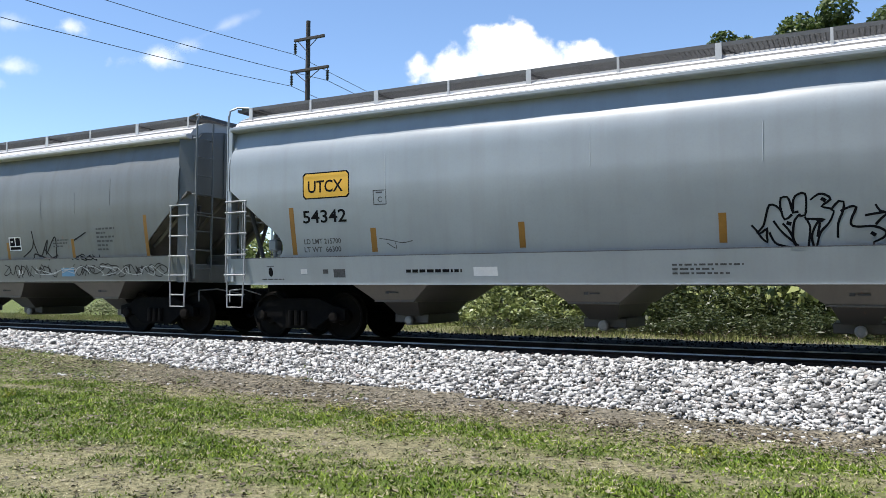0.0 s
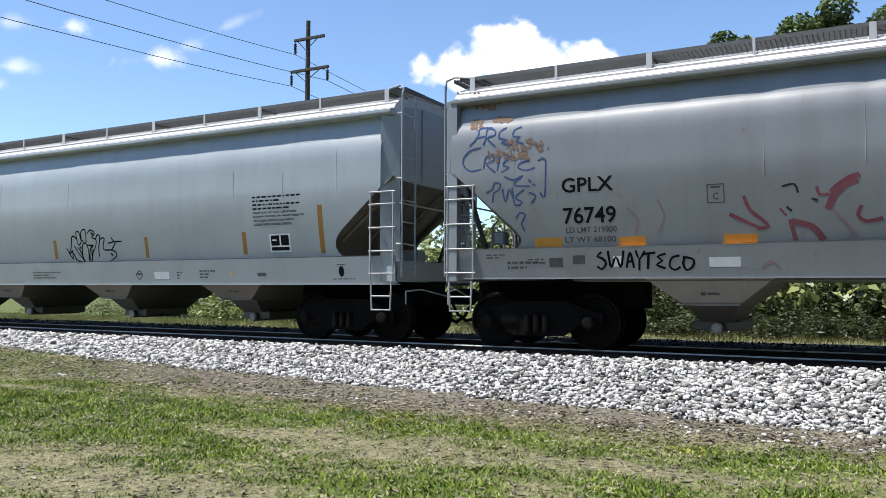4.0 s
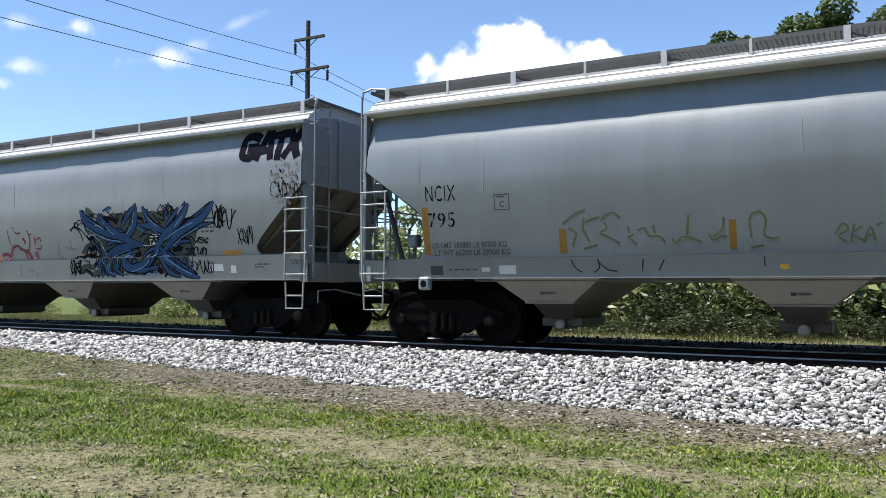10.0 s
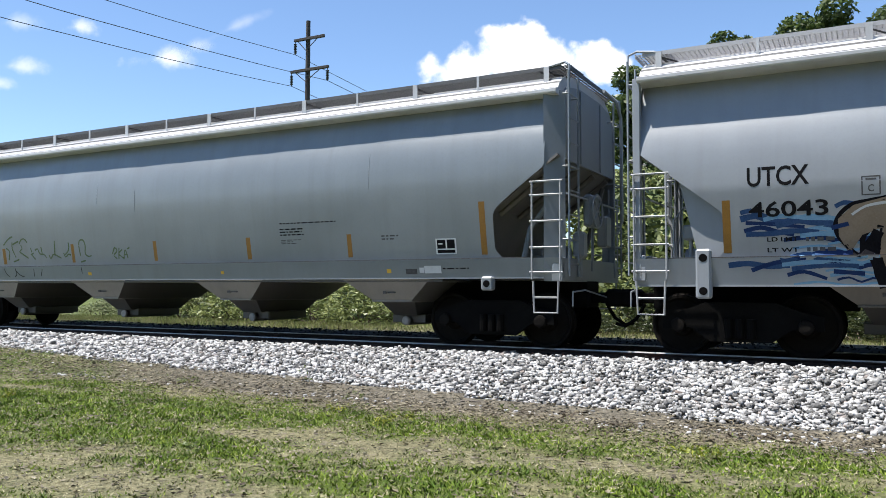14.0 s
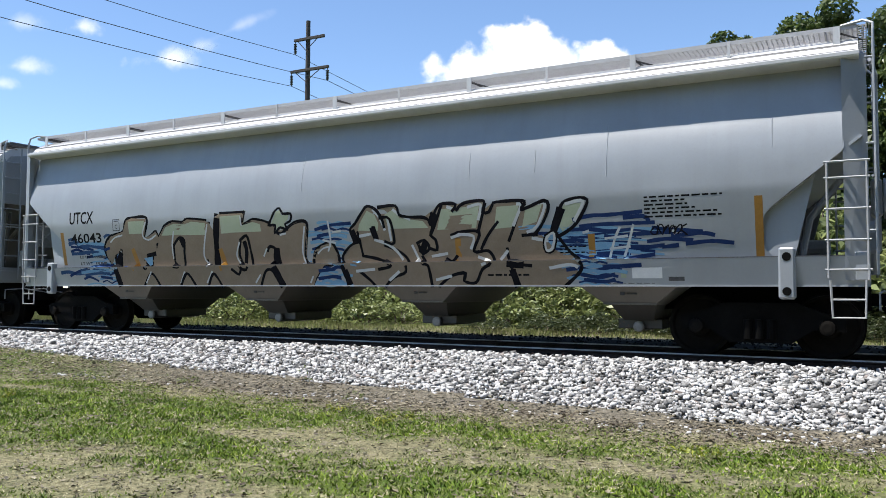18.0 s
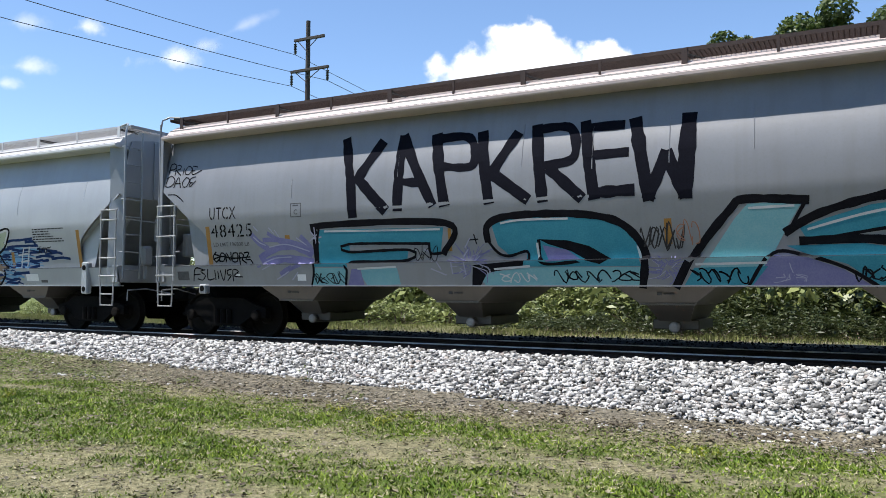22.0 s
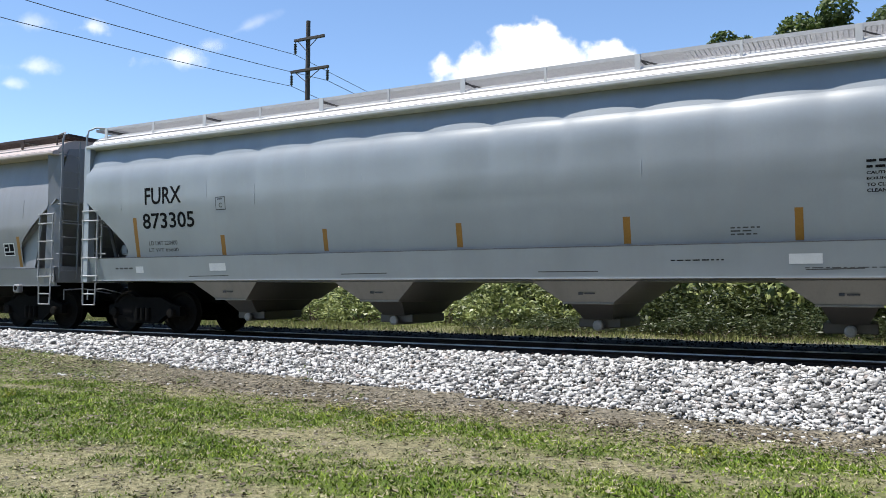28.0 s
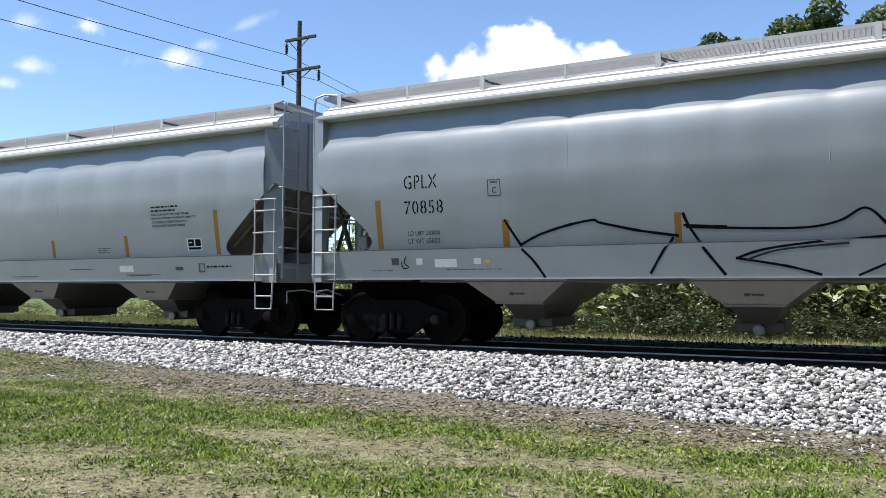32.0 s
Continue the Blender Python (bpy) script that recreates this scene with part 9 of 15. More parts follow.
p.stroke("sp_tagblue", 0.028, [(0.57,3.51),(0.73,3.53)])
p.stroke("sp_tagblue", 0.028, [(0.71,3.39),(0.76,3.5),(0.77,3.65),(0.9,3.63),(0.92,3.54),(0.78,3.49),(0.92,3.35)])
p.stroke("sp_tagblue", 0.028, [(1.11,3.64),(1.01,3.59),(0.99,3.48),(1.12,3.44),(1.04,3.39),(1.2,3.35)])
p.stroke("sp_tagblue", 0.028, [(1.38,3.63),(1.26,3.59),(1.24,3.48),(1.37,3.47),(1.29,3.4),(1.42,3.35)])
p.stroke("sp_tagblue", 0.028, [(0.66,3.34),(0.47,3.31),(0.33,3.18),(0.35,3.05),(0.47,2.96),(0.66,2.98)])
p.stroke("sp_tagblue", 0.028, [(0.71,2.99),(0.75,3.17),(0.87,3.21),(0.89,3.11),(0.76,3.06),(0.92,2.91)])
p.stroke("sp_tagblue", 0.028, [(1.0,3.2),(0.96,2.94)])
p.stroke("sp_tagblue", 0.028, [(1.2,3.16),(1.1,3.09),(1.07,3.01),(1.17,2.98),(1.04,2.91)])
p.stroke("sp_tagblue", 0.028, [(1.52,3.06),(1.39,3.04),(1.32,2.97),(1.46,2.91),(1.61,2.94)])
p.stroke("sp_tagblue", 0.028, [(1.68,3.05),(1.8,3.06),(1.77,2.48),(1.7,2.53)])
p.stroke("sp_tagblue", 0.028, [(0.75,2.59),(0.86,2.64),(0.9,2.74),(1.01,2.71),(0.96,2.61),(0.88,2.58),(0.85,2.43)])
p.stroke("sp_tagblue", 0.028, [(1.04,2.63),(1.08,2.42),(1.16,2.62),(1.23,2.44)])
p.stroke("sp_tagblue", 0.028, [(1.21,2.64),(1.25,2.36),(1.38,2.4),(1.26,2.48),(1.41,2.6)])
p.stroke("sp_tagblue", 0.028, [(1.09,2.83),(1.24,2.77),(1.41,2.83),(1.24,2.69),(1.51,2.65)])
p.stroke("sp_tagblue", 0.028, [(1.51,2.75),(1.54,2.72)])
p.stroke("sp_tagblue", 0.028, [(1.58,2.68),(1.61,2.66)])
p.stroke("sp_tagblue", 0.028, [(1.25,2.15),(1.32,2.23),(1.42,2.2),(1.34,2.05),(1.39,1.94)])
p.stroke("sp_tagblue", 0.028, [(1.51,2.55),(1.62,2.49),(1.52,2.37),(1.6,2.44)])
p.done("graffiti", "blue marker tag of loose letters")
p = Paint(CARS[2], True)
p.stroke("rust2", 0.036, [(0.66,3.71),(0.66,3.7)], 2)
p.stroke("rust2", 0.018, [(0.58,3.69),(0.58,3.69)], 2)
p.stroke("rust2", 0.044, [(0.62,3.69),(0.62,3.69)], 2)
p.stroke("rust2", 0.039, [(0.57,3.71),(0.56,3.69)], 2)
p.stroke("rust2", 0.019, [(0.62,3.72),(0.63,3.71)], 2)
p.stroke("rust2", 0.018, [(0.55,3.82),(0.55,3.81)], 2)
p.stroke("rust2", 0.036, [(0.55,3.83),(0.57,3.83)], 2)
p.stroke("rust2", 0.019, [(0.47,3.69),(0.47,3.69)], 2)
p.stroke("rust2", 0.022, [(0.63,3.7),(0.64,3.68)], 2)
p.stroke("rust2", 0.017, [(0.57,3.69),(0.57,3.68)], 2)
p.stroke("rust2", 0.026, [(0.68,3.7),(0.67,3.68)], 2)
p.stroke("rust2", 0.028, [(0.48,3.69),(0.49,3.68)], 2)
p.stroke("rust2", 0.031, [(0.62,3.79),(0.62,3.78)], 2)
p.stroke("rust2", 0.021, [(0.53,3.83),(0.53,3.81)], 2)
p.stroke("rust2", 0.028, [(0.54,3.82),(0.54,3.81)], 2)
p.stroke("rust2", 0.017, [(0.61,3.74),(0.62,3.73)], 2)
p.stroke("rust2", 0.02, [(0.55,3.78),(0.55,3.77)], 2)
p.stroke("rust2", 0.023, [(0.47,3.77),(0.46,3.76)], 2)
p.stroke("rust2", 0.012, [(0.64,3.71),(0.64,3.7)], 2)
p.stroke("rust2", 0.037, [(0.47,3.8),(0.46,3.8)], 2)
p.stroke("rust2", 0.031, [(0.57,3.68),(0.58,3.65)], 2)
p.stroke("rust2", 0.03, [(0.52,3.75),(0.52,3.74)], 2)
p.stroke("rust2", 0.037, [(0.48,3.73),(0.46,3.72)], 2)
p.stroke("rust2", 0.033, [(0.51,3.73),(0.52,3.72)], 2)
p.stroke("rust2", 0.036, [(0.52,3.72),(0.53,3.71)], 2)
p.stroke("rust2", 0.017, [(0.53,3.85),(0.51,3.83)], 2)
p.stroke("rust2", 0.029, [(0.56,3.76),(0.55,3.76)], 2)
p.stroke("rust2", 0.027, [(0.55,3.71),(0.55,3.7)], 2)
p.stroke("rust2", 0.022, [(0.5,3.76),(0.5,3.75)], 2)
p.stroke("rust2", 0.045, [(0.63,3.77),(0.64,3.76)], 2)
p.stroke("rust2", 0.041, [(0.56,3.73),(0.55,3.73)], 2)
p.stroke("rust2", 0.036, [(0.62,3.77),(0.61,3.77)], 2)
p.stroke("rust2", 0.026, [(0.45,3.77),(0.45,3.75)], 2)
p.stroke("rust2", 0.04, [(0.66,3.82),(0.66,3.81)], 2)
p.stroke("rust2", 0.037, [(0.48,3.79),(0.47,3.78)], 2)
p.stroke("rust2", 0.032, [(0.47,3.7),(0.46,3.69)], 2)
p.stroke("rust2", 0.015, [(0.45,3.79),(0.46,3.78)], 2)
p.stroke("rust2", 0.046, [(0.64,3.72),(0.63,3.71)], 2)
p.stroke("rust2", 0.021, [(0.62,3.73),(0.62,3.72)], 2)
p.stroke("rust2", 0.037, [(0.53,3.74),(0.54,3.72)], 2)
p.stroke("rust2", 0.044, [(0.57,3.82),(0.59,3.8)], 2)
p.stroke("rust2", 0.043, [(0.59,3.82),(0.6,3.81)], 2)
p.stroke("rust2", 0.038, [(0.46,3.78),(0.45,3.77)], 2)
p.stroke("rust2", 0.013, [(0.64,3.67),(0.63,3.66)], 2)
p.stroke("rust2", 0.013, [(0.62,3.71),(0.61,3.7)], 2)
p.stroke("rust2", 0.041, [(0.48,3.83),(0.5,3.82)], 2)
p.stroke("rust2", 0.036, [(0.63,3.78),(0.64,3.77)], 2)
p.stroke("rust2", 0.021, [(0.49,3.82),(0.48,3.81)], 2)
p.stroke("rust2", 0.026, [(0.44,3.77),(0.45,3.75)], 2)
p.stroke("rust2", 0.033, [(0.54,3.76),(0.55,3.76)], 2)
p.stroke("rust2", 0.037, [(0.65,3.81),(0.65,3.8)], 2)
p.stroke("rust2", 0.046, [(0.62,3.78),(0.61,3.77)], 2)
p.stroke("rust2", 0.014, [(0.64,3.68),(0.65,3.67)], 2)
p.stroke("rust2", 0.022, [(0.6,3.79),(0.58,3.78)], 2)
p.stroke("rust2", 0.028, [(0.48,3.71),(0.51,3.7)], 2)
p.stroke("rust2", 0.041, [(0.59,3.83),(0.57,3.82)], 2)
p.stroke("rust2", 0.026, [(0.52,3.69),(0.53,3.68)], 2)
p.stroke("rust2", 0.014, [(0.55,3.79),(0.55,3.78)], 2)
p.stroke("rust2", 0.022, [(0.64,3.76),(0.63,3.75)], 2)
p.stroke("rust2", 0.028, [(0.61,3.82),(0.62,3.79)], 2)
p.stroke("rust2", 0.034, [(1.08,3.79),(1.09,3.78)], 2)
p.stroke("rust2", 0.02, [(0.9,3.81),(0.91,3.79)], 2)
p.stroke("rust2", 0.035, [(1.02,3.76),(1.01,3.74)], 2)
p.stroke("rust2", 0.04, [(0.94,3.81),(0.94,3.8)], 2)
p.stroke("rust2", 0.04, [(1.17,3.79),(1.18,3.78)], 2)
p.stroke("rust2", 0.022, [(1.15,3.77),(1.14,3.75)], 2)
p.stroke("rust2", 0.018, [(1.0,3.83),(0.99,3.82)], 2)
p.stroke("rust2", 0.039, [(1.05,3.79),(1.05,3.77)], 2)
p.stroke("rust2", 0.031, [(1.0,3.81),(1.01,3.81)], 2)
p.stroke("rust2", 0.038, [(1.14,3.79),(1.13,3.77)], 2)
p.stroke("rust2", 0.039, [(1.12,3.79),(1.1,3.77)], 2)
p.stroke("rust2", 0.018, [(0.98,3.81),(0.98,3.8)], 2)
p.stroke("rust2", 0.031, [(0.85,3.83),(0.85,3.81)], 2)
p.stroke("rust2", 0.027, [(0.94,3.79),(0.93,3.78)], 2)
p.stroke("rust2", 0.038, [(1.11,3.83),(1.13,3.81)], 2)
p.stroke("rust2", 0.032, [(1.14,3.79),(1.13,3.77)], 2)
p.stroke("rust2", 0.016, [(1.1,3.77),(1.1,3.76)], 2)
p.stroke("rust2", 0.048, [(0.96,3.85),(0.96,3.83)], 2)
p.stroke("rust2", 0.045, [(0.9,3.8),(0.9,3.78)], 2)
p.stroke("rust2", 0.048, [(1.08,3.78),(1.1,3.76)], 2)
p.stroke("rust2", 0.015, [(0.85,3.78),(0.87,3.77)], 2)
p.stroke("rust2", 0.049, [(1.02,3.81),(1.02,3.81)], 2)
p.stroke("rust2", 0.047, [(1.01,3.78),(1.02,3.77)], 2)
p.stroke("rust2", 0.022, [(0.92,3.82),(0.91,3.81)], 2)
p.stroke("rust2", 0.03, [(1.06,3.77),(1.06,3.76)], 2)
p.stroke("rust2", 0.048, [(1.15,3.8),(1.15,3.79)], 2)
p.stroke("rust2", 0.017, [(0.98,3.78),(0.99,3.77)], 2)
p.stroke("rust2", 0.044, [(1.03,3.78),(1.02,3.76)], 2)
p.stroke("rust2", 0.028, [(0.97,3.81),(0.98,3.8)], 2)
p.stroke("rust2", 0.037, [(1.01,3.79),(1.01,3.79)], 2)
p.stroke("rust2", 0.028, [(1.02,3.77),(1.02,3.77)], 2)
p.stroke("rust2", 0.036, [(1.19,3.76),(1.19,3.76)], 2)
p.stroke("rust2", 0.022, [(1.12,3.81),(1.14,3.8)], 2)
p.stroke("rust2", 0.022, [(0.96,3.77),(0.97,3.75)], 2)
p.stroke("rust2", 0.022, [(0.94,3.81),(0.94,3.81)], 2)
p.stroke("rust2", 0.041, [(1.12,3.79),(1.13,3.78)], 2)
p.stroke("rust2", 0.038, [(0.99,3.79),(1.0,3.79)], 2)
p.stroke("rust2", 0.042, [(0.98,3.84),(0.98,3.82)], 2)
p.stroke("rust2", 0.023, [(1.14,3.78),(1.14,3.77)], 2)
p.stroke("rust2", 0.033, [(0.91,3.82),(0.91,3.82)], 2)
p.stroke("rust2", 0.036, [(1.11,3.79),(1.13,3.78)], 2)
p.stroke("rust2", 0.031, [(1.15,3.79),(1.15,3.78)], 2)
p.stroke("rust2", 0.047, [(0.89,3.79),(0.9,3.78)], 2)
p.stroke("rust2", 0.039, [(1.06,3.82),(1.06,3.81)], 2)
p.stroke("rust2", 0.034, [(1.18,3.79),(1.19,3.78)], 2)
p.stroke("rust2", 0.032, [(0.9,3.85),(0.9,3.85)], 2)
p.stroke("rust2", 0.028, [(1.13,3.79),(1.12,3.78)], 2)
p.stroke("rust2", 0.026, [(0.88,3.83),(0.88,3.83)], 2)
p.stroke("rust2", 0.035, [(1.13,3.76),(1.12,3.74)], 2)
p.stroke("rust2", 0.029, [(1.09,3.81),(1.1,3.8)], 2)
p.stroke("rust2", 0.048, [(0.98,3.78),(0.97,3.78)], 2)
p.stroke("rust2", 0.024, [(0.92,3.78),(0.91,3.76)], 2)
p.stroke("rust2", 0.025, [(0.99,3.79),(0.99,3.78)], 2)
p.stroke("rust2", 0.033, [(0.91,3.82),(0.91,3.81)], 2)
p.stroke("rust2", 0.031, [(0.86,3.8),(0.88,3.78)], 2)
p.stroke("rust2", 0.026, [(1.02,3.78),(1.01,3.77)], 2)
p.stroke("rust2", 0.019, [(0.94,3.83),(0.96,3.81)], 2)
p.stroke("rust2", 0.033, [(1.07,3.79),(1.08,3.78)], 2)
p.stroke("rust2", 0.02, [(1.03,3.79),(1.03,3.78)], 2)
p.stroke("rust2", 0.043, [(1.06,3.83),(1.07,3.82)], 2)
p.stroke("rust2", 0.02, [(1.28,3.32),(1.28,3.32)], 2)
p.stroke("rust2", 0.049, [(1.22,3.42),(1.22,3.4)], 2)
p.stroke("rust2", 0.026, [(1.76,3.31),(1.76,3.3)], 2)
p.stroke("rust2", 0.036, [(1.31,3.35),(1.31,3.33)], 2)
p.stroke("rust2", 0.029, [(1.74,3.36),(1.73,3.35)], 2)
p.stroke("rust2", 0.028, [(1.48,3.28),(1.46,3.27)], 2)
p.stroke("rust2", 0.048, [(1.14,3.33),(1.15,3.32)], 2)
p.stroke("rust2", 0.032, [(1.6,3.34),(1.58,3.33)], 2)
p.stroke("rust2", 0.03, [(1.13,3.44),(1.13,3.43)], 2)
p.stroke("rust2", 0.024, [(1.6,3.33),(1.61,3.33)], 2)
p.stroke("rust2", 0.036, [(1.68,3.3),(1.68,3.29)], 2)
p.stroke("rust2", 0.03, [(1.51,3.27),(1.52,3.26)], 2)
p.stroke("rust2", 0.045, [(1.62,3.29),(1.62,3.29)], 2)
p.stroke("rust2", 0.028, [(1.54,3.31),(1.55,3.29)], 2)
p.stroke("rust2", 0.044, [(1.7,3.24),(1.69,3.23)], 2)
p.stroke("rust2", 0.034, [(1.22,3.4),(1.22,3.39)], 2)
p.stroke("rust2", 0.029, [(1.47,3.29),(1.47,3.28)], 2)
p.stroke("rust2", 0.039, [(1.32,3.28),(1.32,3.26)], 2)
p.stroke("rust2", 0.02, [(1.74,3.34),(1.75,3.33)], 2)
p.stroke("rust2", 0.033, [(1.52,3.42),(1.52,3.41)], 2)
p.stroke("rust2", 0.045, [(1.16,3.39),(1.18,3.38)], 2)
p.stroke("rust2", 0.049, [(1.25,3.32),(1.26,3.29)], 2)
p.stroke("rust2", 0.043, [(1.21,3.38),(1.21,3.37)], 2)
p.stroke("rust2", 0.024, [(1.21,3.29),(1.21,3.28)], 2)
p.stroke("rust2", 0.037, [(1.56,3.42),(1.56,3.41)], 2)
p.stroke("rust2", 0.023, [(1.66,3.27),(1.65,3.26)], 2)
p.stroke("rust2", 0.046, [(1.42,3.31),(1.43,3.3)], 2)
p.stroke("rust2", 0.013, [(1.21,3.33),(1.21,3.33)], 2)
p.stroke("rust2", 0.028, [(1.62,3.35),(1.61,3.35)], 2)
p.stroke("rust2", 0.048, [(1.63,3.34),(1.64,3.33)], 2)
p.stroke("rust2", 0.032, [(1.41,3.31),(1.42,3.3)], 2)
p.stroke("rust2", 0.014, [(1.32,3.31),(1.32,3.29)], 2)
p.stroke("rust2", 0.012, [(1.49,3.37),(1.49,3.36)], 2)
p.stroke("rust2", 0.013, [(1.71,3.27),(1.71,3.26)], 2)
p.stroke("rust2", 0.03, [(1.46,3.26),(1.45,3.26)], 2)
p.stroke("rust2", 0.032, [(1.24,3.3),(1.25,3.29)], 2)
p.stroke("rust2", 0.041, [(1.49,3.39),(1.48,3.38)], 2)
p.stroke("rust2", 0.035, [(1.73,3.24),(1.71,3.22)], 2)
p.stroke("rust2", 0.043, [(1.45,3.25),(1.46,3.24)], 2)
p.stroke("rust2", 0.044, [(1.71,3.3),(1.71,3.29)], 2)
p.stroke("rust2", 0.022, [(1.54,3.35),(1.52,3.33)], 2)
p.stroke("rust2", 0.02, [(1.25,3.33),(1.25,3.32)], 2)
p.stroke("rust2", 0.017, [(1.52,3.32),(1.51,3.32)], 2)
p.stroke("rust2", 0.021, [(1.67,3.29),(1.67,3.28)], 2)
p.stroke("rust2", 0.024, [(1.52,3.32),(1.54,3.31)], 2)
p.stroke("rust2", 0.048, [(1.62,3.34),(1.61,3.33)], 2)
p.stroke("rust2", 0.029, [(1.85,3.25),(1.85,3.23)], 2)
p.stroke("rust2", 0.015, [(1.57,3.35),(1.56,3.34)], 2)
p.stroke("rust2", 0.028, [(1.71,3.28),(1.7,3.28)], 2)
p.stroke("rust2", 0.041, [(1.17,3.3),(1.17,3.3)], 2)
p.stroke("rust2", 0.038, [(1.54,3.37),(1.53,3.35)], 2)
p.stroke("rust2", 0.037, [(1.68,3.32),(1.68,3.31)], 2)
p.stroke("rust2", 0.049, [(1.23,3.34),(1.23,3.34)], 2)
p.stroke("rust2", 0.044, [(1.28,3.38),(1.29,3.38)], 2)
p.stroke("rust2", 0.043, [(1.29,3.37),(1.29,3.36)], 2)
p.stroke("rust2", 0.024, [(1.54,3.33),(1.53,3.32)], 2)
p.stroke("rust2", 0.045, [(1.4,3.26),(1.41,3.25)], 2)
p.stroke("rust2", 0.038, [(1.39,3.32),(1.39,3.31)], 2)
p.stroke("rust2", 0.05, [(1.72,3.23),(1.74,3.22)], 2)
p.stroke("rust2", 0.032, [(1.2,3.42),(1.21,3.41)], 2)
p.stroke("rust2", 0.028, [(0.98,3.17),(0.98,3.16)], 2)
p.stroke("rust2", 0.031, [(1.2,3.11),(1.21,3.1)], 2)
p.stroke("rust2", 0.047, [(1.21,3.19),(1.22,3.18)], 2)
p.stroke("rust2", 0.035, [(1.2,3.23),(1.2,3.22)], 2)
p.stroke("rust2", 0.043, [(0.84,3.21),(0.83,3.2)], 2)
p.stroke("rust2", 0.048, [(1.5,3.1),(1.51,3.09)], 2)
p.stroke("rust2", 0.025, [(1.03,3.19),(1.02,3.19)], 2)
p.stroke("rust2", 0.013, [(1.43,3.13),(1.43,3.13)], 2)
p.stroke("rust2", 0.012, [(0.94,3.14),(0.95,3.13)], 2)
p.stroke("rust2", 0.038, [(1.25,3.15),(1.24,3.15)], 2)
p.stroke("rust2", 0.03, [(1.14,3.2),(1.15,3.19)], 2)
p.stroke("rust2", 0.034, [(1.24,3.18),(1.23,3.16)], 2)
p.stroke("rust2", 0.03, [(1.41,3.16),(1.41,3.15)], 2)
p.stroke("rust2", 0.042, [(1.19,3.21),(1.19,3.21)], 2)
p.stroke("rust2", 0.02, [(1.23,3.13),(1.21,3.11)], 2)
p.stroke("rust2", 0.017, [(1.19,3.25),(1.2,3.24)], 2)
p.stroke("rust2", 0.038, [(0.99,3.2),(0.99,3.19)], 2)
p.stroke("rust2", 0.015, [(1.2,3.15),(1.2,3.14)], 2)
p.stroke("rust2", 0.015, [(1.46,3.18),(1.47,3.16)], 2)
p.stroke("rust2", 0.021, [(1.41,3.23),(1.4,3.21)], 2)
p.stroke("rust2", 0.034, [(1.37,3.21),(1.36,3.2)], 2)
p.stroke("rust2", 0.022, [(0.8,3.26),(0.81,3.25)], 2)
p.stroke("rust2", 0.02, [(1.25,3.11),(1.26,3.1)], 2)
p.stroke("rust2", 0.048, [(1.42,3.14),(1.42,3.13)], 2)
p.stroke("rust2", 0.017, [(0.98,3.2),(0.98,3.2)], 2)
p.stroke("rust2", 0.036, [(1.1,3.21),(1.09,3.21)], 2)
p.stroke("rust2", 0.042, [(0.98,3.2),(0.98,3.19)], 2)
p.stroke("rust2", 0.024, [(0.93,3.17),(0.93,3.16)], 2)
p.stroke("rust2", 0.042, [(1.04,3.16),(1.04,3.16)], 2)
p.stroke("rust2", 0.026, [(1.42,3.19),(1.44,3.18)], 2)
p.stroke("rust2", 0.022, [(1.38,3.1),(1.38,3.09)], 2)
p.stroke("rust2", 0.046, [(0.96,3.11),(0.96,3.09)], 2)
p.stroke("rust2", 0.031, [(1.34,3.13),(1.33,3.12)], 2)
p.stroke("rust2", 0.047, [(0.99,3.27),(0.97,3.26)], 2)
p.stroke("rust2", 0.046, [(1.28,3.12),(1.29,3.11)], 2)
p.stroke("rust2", 0.044, [(1.38,3.16),(1.38,3.15)], 2)
p.stroke("rust2", 0.025, [(0.92,3.19),(0.93,3.18)], 2)
p.stroke("rust2", 0.046, [(1.07,3.22),(1.07,3.21)], 2)
p.stroke("rust2", 0.026, [(1.4,3.18),(1.41,3.16)], 2)
p.stroke("rust2", 0.035, [(0.88,3.22),(0.87,3.21)], 2)
p.stroke("rust2", 0.018, [(1.51,3.11),(1.52,3.09)], 2)
p.stroke("rust2", 0.032, [(1.0,3.23),(0.99,3.23)], 2)
p.stroke("rust2", 0.042, [(0.81,3.26),(0.8,3.26)], 2)
p.stroke("rust2", 0.05, [(1.35,3.18),(1.34,3.17)], 2)
p.stroke("rust2", 0.043, [(1.12,3.16),(1.12,3.15)], 2)
p.stroke("rust2", 0.043, [(1.11,3.14),(1.1,3.13)], 2)
p.stroke("rust2", 0.024, [(1.11,3.13),(1.11,3.12)], 2)
p.stroke("rust2", 0.024, [(1.49,3.21),(1.49,3.19)], 2)
p.stroke("rust2", 0.025, [(0.81,3.16),(0.81,3.15)], 2)
p.stroke("rust2", 0.031, [(1.23,3.13),(1.24,3.12)], 2)
p.stroke("rust2", 0.031, [(0.81,3.21),(0.81,3.21)], 2)
p.stroke("rust2", 0.024, [(1.05,3.25),(1.04,3.24)], 2)
p.stroke("rust2", 0.045, [(0.93,3.2),(0.93,3.18)], 2)
p.stroke("rust2", 0.014, [(1.06,3.17),(1.06,3.16)], 2)
p.stroke("rust2", 0.015, [(1.49,3.15),(1.5,3.14)], 2)
p.stroke("rust2", 0.022, [(1.15,3.13),(1.17,3.11)], 2)
p.stroke("rust2", 0.013, [(0.94,3.16),(0.95,3.15)], 2)
p.stroke("rust2", 0.05, [(1.46,3.12),(1.46,3.11)], 2)
p.stroke("rust2", 0.035, [(1.48,3.14),(1.46,3.12)], 2)
p.stroke("rust2", 0.015, [(1.31,3.2),(1.31,3.2)], 2)
